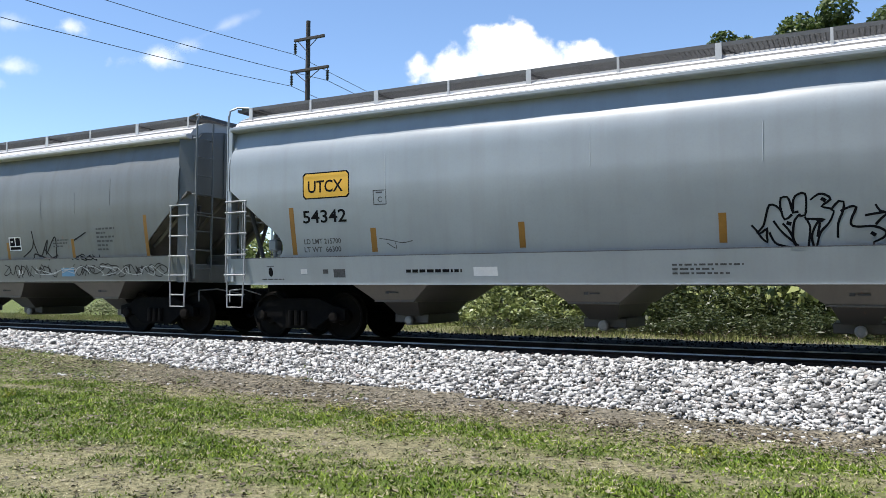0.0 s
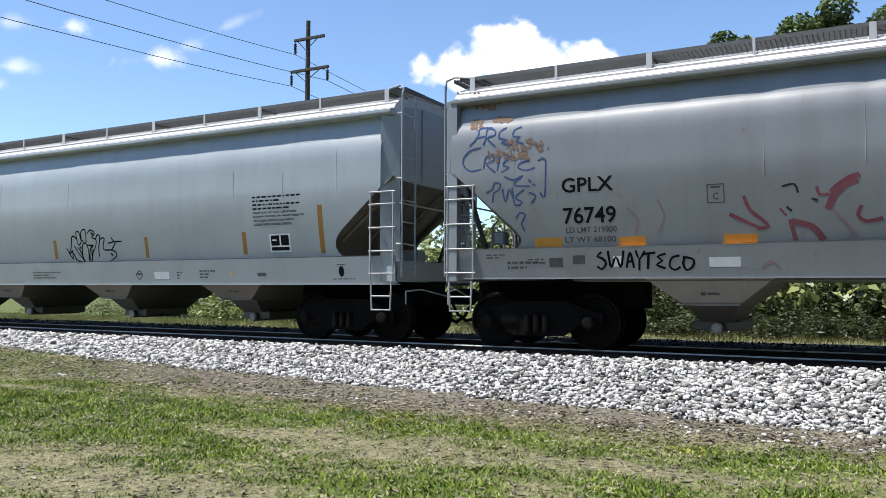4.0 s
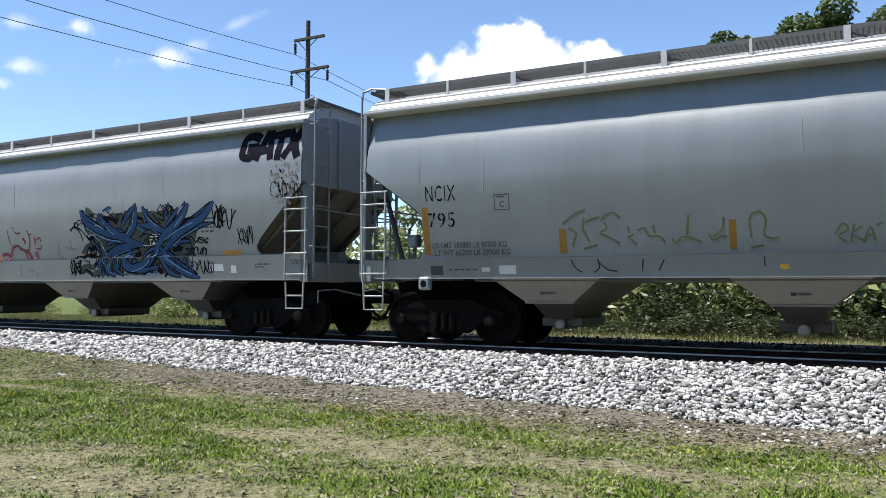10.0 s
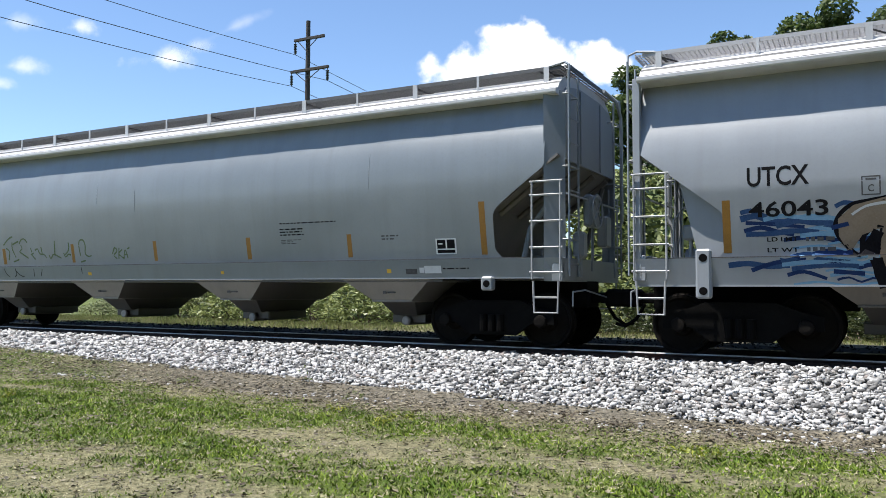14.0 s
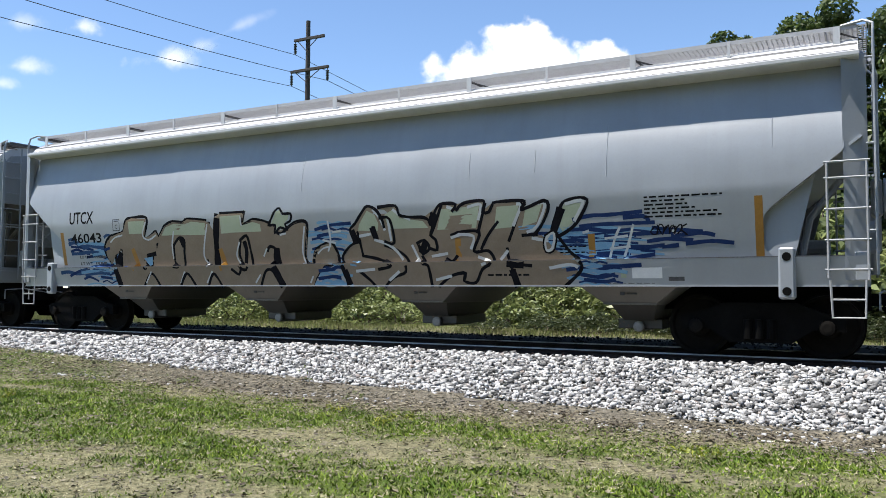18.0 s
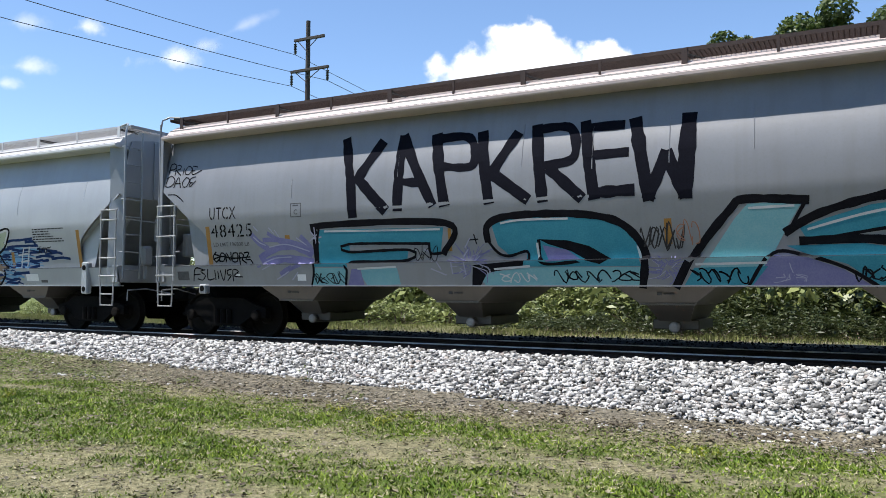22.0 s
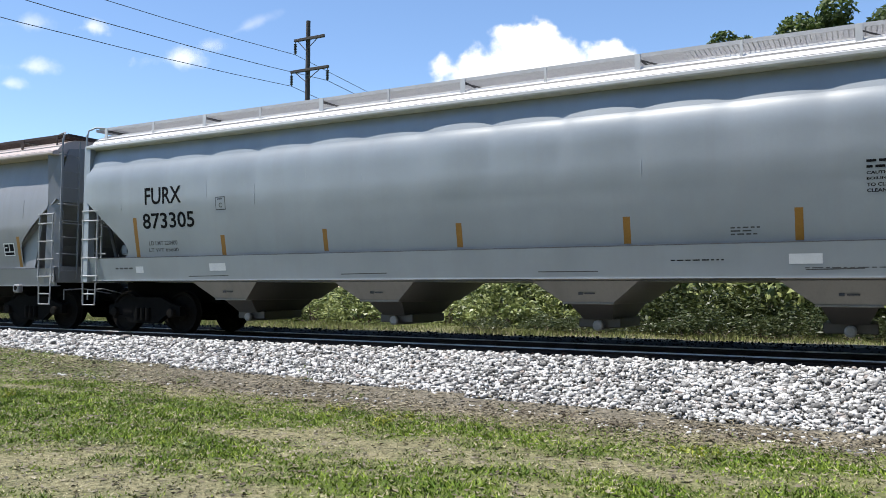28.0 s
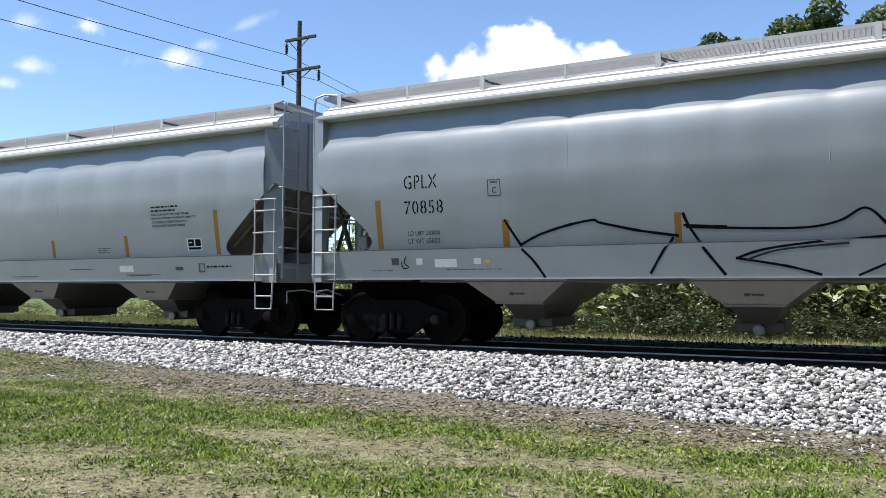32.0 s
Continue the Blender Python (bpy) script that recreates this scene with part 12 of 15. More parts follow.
p.stroke("sp_white", 0.035, [(8.53,1.11),(8.6,1.22)], 4)
p.stroke("ochre", 0.11, [(3.64,1.82),(3.79,1.41)], 4)
p.stroke("ochre", 0.11, [(6.19,1.76),(6.32,1.39)], 4)
p.fill("sp_tan", [(9.36,1.04),(9.33,1.3),(9.19,1.55),(9.33,1.74),(9.45,1.83),(9.51,1.93),(9.41,2.07),(9.53,2.18),(9.68,2.35),(9.82,2.48),(10.0,2.41),(10.17,2.46),(10.42,2.45),(10.47,2.31),(10.64,2.26),(10.99,2.24),(11.14,2.33),(11.31,2.43),(11.59,2.42),(11.76,2.45),(12.13,2.45),(12.14,2.31),(12.26,2.39),(12.35,2.43),(12.87,2.41),(12.81,2.29),(13.21,2.4),(13.27,2.25),(13.11,2.03),(12.9,1.91),(13.15,1.86),(13.38,1.6),(13.63,1.55),(13.84,1.34),(13.56,1.04)])
p.fill("sp_cream", [(9.62,2.16),(9.81,2.4),(9.97,2.32),(10.04,2.16),(10.01,2.03),(9.59,2.05)], 2)
p.fill("sp_cream", [(10.18,2.31),(10.39,2.41),(10.49,2.24),(10.96,2.17),(11.06,2.05),(10.25,2.06)], 2)
p.fill("sp_cream", [(11.34,2.36),(12.06,2.38),(11.98,2.02),(11.23,2.01)], 2)
p.fill("sp_cream", [(12.38,2.35),(12.78,2.36),(12.66,2.01),(12.31,1.99)], 2)
p.fill("sp_cream", [(12.88,2.27),(13.18,2.36),(13.07,2.08),(12.81,2.0)], 2)
p.fill("sp_cream", [(13.4,2.06),(13.56,2.34),(13.86,2.35),(13.69,2.05),(13.5,1.91)], 2)
p.stroke("sp_white", 0.05, [(9.95,2.41),(10.09,2.24),(10.16,2.05)], 4)
p.stroke("sp_white", 0.05, [(10.24,2.25),(10.28,1.86)], 4)
p.stroke("sp_white", 0.05, [(10.37,2.39),(10.49,2.3),(10.69,2.21)], 4)
p.stroke("sp_white", 0.05, [(11.46,2.39),(11.57,2.35)], 4)
p.stroke("sp_white", 0.05, [(11.85,2.37),(12.09,2.4),(12.03,2.16)], 4)
p.stroke("sp_white", 0.05, [(12.75,2.38),(12.81,2.34),(12.66,2.04)], 4)
p.stroke("sp_white", 0.05, [(13.0,2.35),(13.23,2.36),(13.07,2.01),(12.9,1.92)], 4)
p.stroke("sp_white", 0.05, [(9.62,1.95),(9.84,1.98)], 4)
p.stroke("sp_white", 0.05, [(9.94,1.87),(10.15,1.81),(10.35,1.69),(10.49,1.52)], 4)
p.stroke("sp_white", 0.05, [(10.71,1.75),(10.84,1.47)], 4)
p.stroke("sp_white", 0.05, [(11.5,1.87),(11.64,1.91)], 4)
p.stroke("sp_white", 0.05, [(11.1,1.56),(11.39,1.6)], 4)
p.stroke("sp_white", 0.05, [(11.99,1.53),(12.21,1.45),(12.12,1.4)], 4)
p.stroke("sp_white", 0.05, [(11.64,1.92),(11.92,1.88),(11.86,1.68)], 4)
p.stroke("sp_white", 0.05, [(12.4,1.49),(12.52,1.62)], 4)
p.stroke("sp_white", 0.05, [(12.98,1.82),(13.23,1.77)], 4)
p.stroke("sp_white", 0.05, [(9.6,1.31),(9.98,1.34)], 4)
p.stroke("sp_white", 0.05, [(13.32,1.33),(13.65,1.38),(13.76,1.34)], 4)
p.stroke("sp_white", 0.05, [(10.29,1.15),(10.49,1.29)], 4)
p.stroke("sp_white", 0.05, [(11.24,1.15),(11.52,1.21)], 4)
p.stroke("sp_white", 0.05, [(13.58,2.34),(13.86,2.37),(13.71,2.08)], 4)
p.stroke("sp_black", 0.055, [(9.38,1.04),(9.33,1.3),(9.19,1.55),(9.33,1.74),(9.5,1.83),(9.62,1.85)])
p.stroke("sp_black", 0.055, [(9.51,1.93),(9.41,2.07),(9.53,2.18),(9.68,2.35),(9.82,2.48),(10.0,2.41),(10.12,2.24),(10.15,2.09)])
p.stroke("sp_black", 0.055, [(10.06,2.45),(10.42,2.46),(10.49,2.3),(10.69,2.25),(10.99,2.23),(11.13,2.13)])
p.stroke("sp_black", 0.055, [(11.1,2.1),(11.19,2.28),(11.32,2.44),(11.62,2.43),(11.55,2.32)])
p.stroke("sp_black", 0.055, [(11.63,2.33),(11.78,2.44),(12.15,2.46),(12.12,2.28),(12.23,2.27),(12.31,2.39),(12.38,2.43),(12.88,2.42),(12.81,2.28),(13.22,2.41),(13.28,2.27),(13.14,2.01),(12.98,1.85)])
p.stroke("sp_black", 0.055, [(10.07,2.26),(10.28,2.23),(10.34,1.81),(10.15,1.84)])
p.stroke("sp_black", 0.055, [(9.91,2.1),(9.96,1.87)])
p.stroke("sp_black", 0.055, [(9.65,1.59),(9.61,1.83),(9.57,2.02)])
p.stroke("sp_black", 0.055, [(10.14,1.77),(10.4,1.67),(10.59,1.52),(10.63,1.29),(10.39,1.2),(10.19,1.04)])
p.stroke("sp_black", 0.055, [(9.65,1.59),(9.97,1.53),(10.34,1.4),(10.08,1.34)])
p.stroke("sp_black", 0.055, [(11.14,2.3),(11.16,2.1),(11.09,1.92),(11.18,1.85),(11.2,1.67),(11.05,1.7)])
p.stroke("sp_black", 0.055, [(10.81,1.79),(10.96,1.84),(11.05,1.7),(10.9,1.61),(10.84,1.75)])
p.stroke("sp_black", 0.055, [(10.9,1.56),(10.99,1.42),(11.09,1.39),(11.14,1.04)])
p.stroke("sp_black", 0.055, [(11.34,2.41),(11.17,2.06),(11.09,1.92)])
p.stroke("sp_black", 0.055, [(11.5,1.91),(11.69,1.96),(12.03,1.94),(11.91,1.63),(12.18,1.63),(12.28,1.43),(12.12,1.32),(11.98,1.1),(11.76,1.13),(11.8,1.26),(11.52,1.21),(11.28,1.04)])
p.stroke("sp_black", 0.055, [(11.58,1.55),(11.48,1.46),(11.38,1.51)])
p.stroke("sp_black", 0.055, [(12.17,2.41),(12.01,1.94)])
p.stroke("sp_black", 0.055, [(12.38,2.1),(12.19,1.89),(12.05,1.67)])
p.stroke("sp_black", 0.055, [(12.83,2.38),(12.64,1.96),(12.56,1.79)])
p.stroke("sp_black", 0.055, [(12.81,1.87),(13.06,1.88)])
p.stroke("sp_black", 0.055, [(12.52,1.66),(12.58,1.44),(12.99,1.37)])
p.stroke("sp_black", 0.055, [(12.65,1.35),(12.73,1.06)])
p.stroke("sp_black", 0.055, [(13.36,1.93),(13.59,1.6),(13.84,1.34),(13.55,1.04)])
p.stroke("sp_black", 0.055, [(13.32,1.94),(13.45,2.22),(13.58,2.39),(13.93,2.39),(13.74,2.04),(13.52,1.88),(13.39,1.83)])
p.stroke("sp_black", 0.055, [(9.66,1.31),(9.87,1.15),(9.98,1.04)])
p.stroke("sp_black", 0.13, [(9.46,2.02),(9.51,1.88)])
p.stroke("sp_black", 0.13, [(11.17,2.26),(11.13,2.15)])
p.stroke("sp_black", 0.13, [(9.31,1.39),(9.42,1.1)])
p.stroke("sp_black", 0.13, [(9.91,2.06),(9.96,1.91)])
p.stroke("sp_black", 0.13, [(10.18,1.46),(10.13,1.38)])
p.stroke("sp_black", 0.13, [(10.96,1.76),(10.9,1.65)])
p.stroke("sp_black", 0.13, [(12.61,1.42),(12.82,1.39)])
p.stroke("sp_black", 0.13, [(12.67,1.27),(12.73,1.07)])
p.stroke("sp_black", 0.13, [(13.48,2.24),(13.37,1.98)])
p.stroke("sp_white", 0.05, [(13.23,1.85),(13.33,1.9),(13.36,1.81),(13.3,1.64),(13.2,1.62),(13.19,1.76),(13.25,1.85)], 4)
p.stroke("sp_black", 0.03, [(13.2,1.86),(13.35,1.93),(13.39,1.81),(13.32,1.6),(13.19,1.59),(13.16,1.74),(13.2,1.86)], 4)
p.done("graffiti", "tan and cream block letters with blue haze")
p = Paint(CARS[4])
p.stroke("sp_navy", 0.06, [(13.69,2.09),(13.97,2.14),(14.2,2.14),(14.43,2.15),(14.76,2.17)])
p.stroke("sp_navy", 0.06, [(13.8,1.98),(14.12,2.0),(14.5,2.0),(14.94,2.0)])
p.stroke("sp_navy", 0.06, [(13.6,1.93),(13.96,1.93),(14.27,1.89),(14.57,1.91)])
p.stroke("sp_navy", 0.06, [(13.51,1.76),(13.72,1.77),(13.83,1.75)])
p.stroke("sp_navy", 0.06, [(14.19,1.82),(14.34,1.8),(14.53,1.83),(14.86,1.84),(15.22,1.85)])
p.stroke("sp_navy", 0.06, [(14.06,1.54),(14.33,1.56),(14.52,1.54)])
p.stroke("sp_navy", 0.06, [(14.41,1.66),(14.78,1.63),(15.07,1.66)])
p.stroke("sp_navy", 0.06, [(14.48,1.46),(14.7,1.49),(14.92,1.52)])
p.stroke("sp_navy", 0.06, [(13.84,1.22),(14.11,1.18),(14.34,1.22)])
p.stroke("sp_navy", 0.06, [(14.19,1.34),(14.57,1.35),(14.75,1.36)])
p.stroke("sp_navy", 0.06, [(13.88,1.14),(14.19,1.11),(14.34,1.14)])
p.stroke("sp_navy", 0.06, [(14.85,1.72),(15.14,1.75),(15.49,1.72)])
p.stroke("sp_navy", 0.06, [(15.21,1.79),(15.63,1.82),(15.8,1.79)])
p.stroke("sp_navy", 0.06, [(15.42,1.67),(15.76,1.7),(16.06,1.67)])
p.stroke("sp_navy", 0.06, [(14.93,1.92),(15.22,1.88),(15.63,1.85)])
p.stroke("sp_navy", 0.06, [(8.62,2.1),(8.97,2.17),(9.42,2.19)])
p.stroke("sp_navy", 0.06, [(8.67,1.98),(8.9,2.01)])
p.stroke("sp_navy", 0.06, [(8.76,1.32),(9.1,1.35)])
p.stroke("sp_navy", 0.06, [(8.74,1.18),(9.05,1.22),(9.22,1.2)])
p.stroke("sp_navy", 0.06, [(2.71,1.84),(2.88,1.88)])
p.stroke("sp_navy", 0.06, [(2.58,1.48),(2.92,1.5)])
p.stroke("sp_navy", 0.06, [(2.73,1.24),(3.06,1.21)])
p.stroke("sp_navy", 0.06, [(14.5,2.09),(14.79,2.1),(14.86,2.04)])
p.stroke("sp_navy", 0.06, [(15.07,1.63),(15.28,1.65)])
p.stroke("sp_white", 0.04, [(14.25,1.5),(14.34,1.78),(14.42,1.94)])
p.stroke("sp_white", 0.04, [(14.48,1.51),(14.56,1.73),(14.63,1.97)])
p.stroke("sp_white", 0.04, [(14.19,1.78),(14.53,1.81)])
p.stroke("sp_white", 0.04, [(14.26,1.62),(14.56,1.65)])
p.stroke("sp_white", 0.04, [(13.84,1.88),(13.92,1.9)])
p.stroke("sp_white", 0.04, [(8.92,2.24),(8.95,1.89),(8.88,1.7)])
p.stroke("sp_white", 0.04, [(8.78,1.9),(9.06,1.84)])
p.stroke("sp_white", 0.04, [(15.22,1.87),(15.25,1.83)])
p.stroke("sp_white", 0.04, [(9.02,2.04),(9.19,2.06)])
p.stroke("sp_black", 0.021, [(14.96,1.94),(14.91,1.89),(14.89,1.86),(14.92,1.82),(14.97,1.82),(15.0,1.84),(15.0,1.89),(14.96,1.94)])
p.stroke("sp_black", 0.021, [(15.0,1.86),(14.98,1.83),(15.03,1.97),(15.09,1.92),(15.07,1.81),(15.01,1.91),(14.99,1.97),(15.04,1.84)])
p.stroke("sp_black", 0.021, [(15.17,1.89),(15.16,1.95),(15.12,1.93),(15.08,1.85),(15.07,1.83),(15.11,1.89),(15.16,1.95)])
p.stroke("sp_black", 0.021, [(15.22,1.84),(15.26,1.85),(15.23,1.95),(15.17,1.89),(15.17,1.82),(15.22,1.92),(15.27,1.93),(15.25,1.83)])
p.stroke("sp_black", 0.021, [(15.24,1.82),(15.25,1.86),(15.28,1.91),(15.32,1.95),(15.35,1.95),(15.36,1.91),(15.33,1.86),(15.29,1.82)])
p.stroke("sp_black", 0.021, [(15.39,1.94),(15.43,1.96),(15.41,1.95),(15.35,1.92),(15.35,1.87),(15.41,1.82),(15.44,1.8),(15.4,1.81)])
p.done("graffiti", "navy and pale blue flame-like strokes")
p = Paint(CARS[4])
p.stroke("sp_blue", 0.07, [(1.55,2.09),(1.67,2.11),(1.76,2.06),(1.86,2.02)], 0)
p.stroke("sp_blue", 0.08, [(1.55,2.00),(1.73,2.03),(1.91,1.96),(2.08,1.93)], 0)
p.stroke("sp_navy", 0.05, [(1.61,1.94),(1.88,1.92),(2.13,1.89),(2.34,1.86)], 0)
p.stroke("sp_blue", 0.09, [(2.02,1.90),(2.23,1.95),(2.45,1.93),(2.68,1.89)], 0)
p.stroke("sp_sky", 0.06, [(1.85,1.98),(2.08,2.02),(2.34,1.99),(2.65,1.97)], 0)
p.stroke("sp_navy", 0.06, [(1.59,1.83),(1.79,1.87),(2.00,1.81),(2.20,1.76)], 0)
p.stroke("sp_blue", 0.08, [(1.62,1.78),(1.91,1.78),(2.23,1.81),(2.51,1.78)], 0)
p.stroke("sp_sky", 0.06, [(2.32,1.74),(2.51,1.76),(2.74,1.76)], 0)
p.stroke("sp_blue", 0.08, [(1.39,1.34),(1.63,1.36),(1.89,1.32),(2.14,1.33)], 0)
p.stroke("sp_navy", 0.06, [(1.69,1.27),(1.92,1.35),(2.15,1.40),(2.35,1.43)], 0)
p.stroke("sp_blue", 0.1, [(2.09,1.40),(2.35,1.47),(2.58,1.43),(2.88,1.40)], 0)
p.stroke("sp_sky", 0.06, [(2.09,1.34),(2.44,1.37),(2.77,1.35),(3.05,1.34)], 0)
p.stroke("sp_blue", 0.06, [(2.21,1.28),(2.47,1.31),(2.72,1.32),(2.99,1.31)], 0)
p.stroke("sp_navy", 0.05, [(2.15,1.20),(2.35,1.24),(2.61,1.15)], 0)
p.stroke("sp_blue", 0.06, [(2.76,2.13),(2.85,2.17),(2.96,2.15)], 0)
p.done("graffiti", "")
word(CARS[4], "LD LMT", 1.87, 2.27, 1.67, 1.73, "ink", 0.02, small=True)
word(CARS[4], "LT WT", 1.87, 2.28, 1.52, 1.58, "ink", 0.02, small=True)
bars(CARS[4], 2.37, 2.74, 1.60, 1.72, 1, "ink_worn", 31)
bars(CARS[4], 2.38, 2.74, 1.46, 1.58, 1, "ink_worn", 32)
bars(CARS[4], 14.81, 15.94, 2.04, 2.39, 6, "ink", 21)
rect(CARS[4], "ochre", 8.81, 8.92, 1.48, 1.88, "reflective_stripe", "")
rect(CARS[4], "ochre", 11.56, 11.67, 1.46, 1.86, "reflective_stripe", "")
rect(CARS[4], "ochre", 13.91, 14.02, 1.46, 1.86, "reflective_stripe", "")
rect(CARS[4], "white", 14.62, 15.07, 1.16, 1.32, "placard", "small placard")
rect(CARS[4], "ink_worn", 15.16, 15.39, 1.12, 1.18, "placard", "small placard")
bars(CARS[4], 13.43, 13.87, 1.54, 1.68, 3, "ink", 22)
bars(CARS[4], 13.99, 14.99, 1.07, 1.09, 1, "ink_worn", 23)
rect(CARS[4], "sp_cream", 14.45, 14.53, 1.17, 1.25, "placard", "small placard")
bars(CARS[4], 12.21, 12.95, 1.17, 1.24, 1, "ink", 24)
p = Paint(CARS[5])
p.stroke("sp_dark", 0.195, [(4.73,3.74),(4.92,2.98),(4.97,2.35)])
p.stroke("sp_dark", 0.195, [(5.52,3.62),(5.09,2.99)])
p.stroke("sp_dark", 0.195, [(5.09,2.99),(5.65,2.42)])
p.stroke("sp_dark", 0.195, [(5.98,3.68),(5.94,2.43)])
p.stroke("sp_dark", 0.195, [(6.0,3.68),(6.63,2.48)])
p.stroke("sp_dark", 0.195, [(6.67,3.64),(6.88,2.47)])
p.stroke("sp_dark", 0.195, [(7.56,3.6),(7.72,2.47)])
p.stroke("sp_dark", 0.195, [(8.18,3.53),(7.8,2.94)])
p.stroke("sp_dark", 0.195, [(7.78,2.91),(8.38,2.47)])
p.stroke("sp_dark", 0.195, [(8.54,3.62),(8.67,2.45)])
p.stroke("sp_dark", 0.195, [(8.81,2.9),(9.29,2.45)])
p.stroke("sp_dark", 0.195, [(9.36,3.6),(9.52,2.45)])
p.stroke("sp_dark", 0.195, [(10.16,3.57),(10.37,2.39)])
p.stroke("sp_dark", 0.195, [(10.38,2.4),(10.63,3.0)])
p.stroke("sp_dark", 0.195, [(10.65,3.0),(10.89,2.41)])
p.stroke("sp_dark", 0.235, [(10.91,2.41),(10.96,3.55)])
p.stroke("sp_dark", 0.15, [(6.02,2.88),(6.46,2.83)])
p.stroke("sp_dark", 0.15, [(6.65,3.6),(7.31,3.57),(7.42,3.08),(6.85,3.09)])
p.stroke("sp_dark", 0.15, [(8.52,3.59),(9.11,3.57),(9.19,3.07),(8.72,2.98)])
p.stroke("sp_dark", 0.15, [(9.34,3.55),(9.94,3.54)])
p.stroke("sp_dark", 0.15, [(9.45,3.08),(10.02,3.09)])
p.stroke("sp_dark", 0.18, [(9.51,2.49),(10.1,2.5)])
p.done("graffiti", "huge hand-rolled black letters")
p = Paint(CARS[5])
p.fill("sp_teal", [(4.2,2.09),(6.84,2.05),(6.75,1.62),(6.57,1.63),(6.54,1.76),(4.85,1.8),(4.85,1.68),(6.1,1.68),(6.06,1.51),(4.86,1.5),(4.88,1.39),(4.14,1.4),(4.11,1.79)])
p.fill("sp_aqua", [(4.11,1.38),(4.88,1.37),(4.81,1.05),(4.03,1.05)])
p.fill("sp_aqua", [(5.17,1.35),(5.94,1.36),(5.99,1.07),(5.28,1.05),(5.19,1.2)])
p.fill("sp_teal", [(7.75,2.05),(7.92,2.13),(8.31,2.17),(9.07,2.16),(9.59,2.09),(9.93,1.95),(10.15,1.72),(10.21,1.47),(10.25,1.34),(7.64,1.36),(8.33,1.43),(8.36,1.59),(8.04,1.55),(7.84,1.72)])
p.fill("sp_aqua", [(7.65,1.05),(7.55,1.17),(7.79,1.28),(8.44,1.34),(10.25,1.33),(10.2,1.05)])
p.fill("sp_aqua", [(10.87,1.05),(11.07,1.27),(11.58,2.01),(11.76,2.21),(12.48,2.22),(12.31,1.94),(12.22,1.77),(12.09,1.52),(11.81,1.05)])
p.fill("sp_teal", [(12.43,1.85),(12.76,1.97),(13.31,2.13),(13.91,2.2),(14.25,2.19),(14.21,1.99),(13.97,1.9),(13.3,1.81),(12.83,1.72),(12.5,1.72)])
p.fill("sp_teal", [(10.87,1.05),(11.02,1.31),(12.02,1.32),(11.81,1.05)], 2)
p.fill("sp_teal", [(12.25,1.61),(13.22,1.62),(13.67,1.54),(13.99,1.44),(13.75,1.33),(13.52,1.05),(13.39,1.05),(13.01,1.34),(12.49,1.5)])
p.fill("sp_purple", [(11.78,1.05),(12.09,1.48),(12.52,1.44),(12.96,1.27),(13.3,1.05)])
p.fill("sp_purple", [(14.11,1.05),(14.29,1.47),(14.6,1.52),(14.73,1.47),(14.66,1.05)])
p.fill("sp_black", [(8.57,1.8),(9.05,1.77),(9.41,1.67),(9.76,1.46),(9.61,1.38),(9.38,1.44),(9.1,1.6),(8.72,1.72)], 2)
p.fill("sp_purple", [(8.63,1.7),(9.04,1.62),(9.26,1.46),(8.73,1.43)], 3)
p.fill("sp_black", [(7.39,1.05),(7.43,1.39),(8.35,1.46),(8.33,1.36),(7.69,1.26),(7.55,1.05)], 2)
p.fill("sp_purple", [(4.97,1.35),(5.16,1.35),(5.22,1.05),(4.86,1.05)])
p.stroke("sp_black", 0.12, [(7.66,1.81),(7.66,2.03),(7.88,2.16),(8.31,2.2),(9.07,2.19),(9.61,2.12),(9.95,1.99),(10.19,1.74),(10.3,1.44),(10.26,1.05)])
p.stroke("sp_black", 0.12, [(4.08,1.45),(4.11,2.01),(4.24,2.17),(6.89,2.12),(6.82,1.62)])
p.stroke("sp_black", 0.12, [(10.76,1.05),(11.03,1.54),(11.52,2.14),(11.73,2.28),(12.52,2.23)])
p.stroke("sp_black", 0.12, [(12.27,1.81),(12.68,2.04),(13.31,2.22),(13.91,2.3),(14.28,2.26)])
p.stroke("sp_black", 0.12, [(12.46,1.67),(13.22,1.68),(13.67,1.61),(13.98,1.46)])
p.stroke("sp_black", 0.12, [(14.05,1.05),(14.26,1.51),(14.6,1.58),(14.9,1.49)])
p.stroke("sp_black", 0.05, [(4.21,2.18),(4.11,1.79),(4.11,1.33),(4.03,1.05)])
p.stroke("sp_black", 0.05, [(6.54,1.78),(4.84,1.81),(4.82,1.67),(6.12,1.68),(6.08,1.5),(4.86,1.48),(4.86,1.33),(4.81,1.05)])
p.stroke("sp_black", 0.05, [(6.82,1.62),(6.56,1.61),(6.53,1.77)])
p.stroke("sp_black", 0.05, [(7.66,1.81),(7.83,1.6),(8.04,1.54),(8.36,1.61),(8.37,1.43)])
p.stroke("sp_black", 0.05, [(8.57,1.78),(8.66,1.41),(9.4,1.44)])
p.stroke("sp_black", 0.05, [(12.52,2.23),(12.34,1.9),(12.26,1.76)])
p.stroke("sp_black", 0.05, [(14.3,2.25),(14.28,2.09)])
p.stroke("sp_black", 0.05, [(14.28,2.09),(13.97,1.9),(13.3,1.79),(12.87,1.72)])
p.stroke("sp_black", 0.05, [(11.76,1.05),(12.08,1.51),(12.49,1.47),(12.99,1.29),(13.36,1.05)])
p.stroke("sp_black", 0.05, [(13.98,1.46),(13.75,1.31),(13.54,1.05)])
p.stroke("sp_black", 0.05, [(10.3,1.44),(10.25,1.05)])
p.stroke("sp_white", 0.035, [(4.32,2.06),(6.76,2.02)], 4)
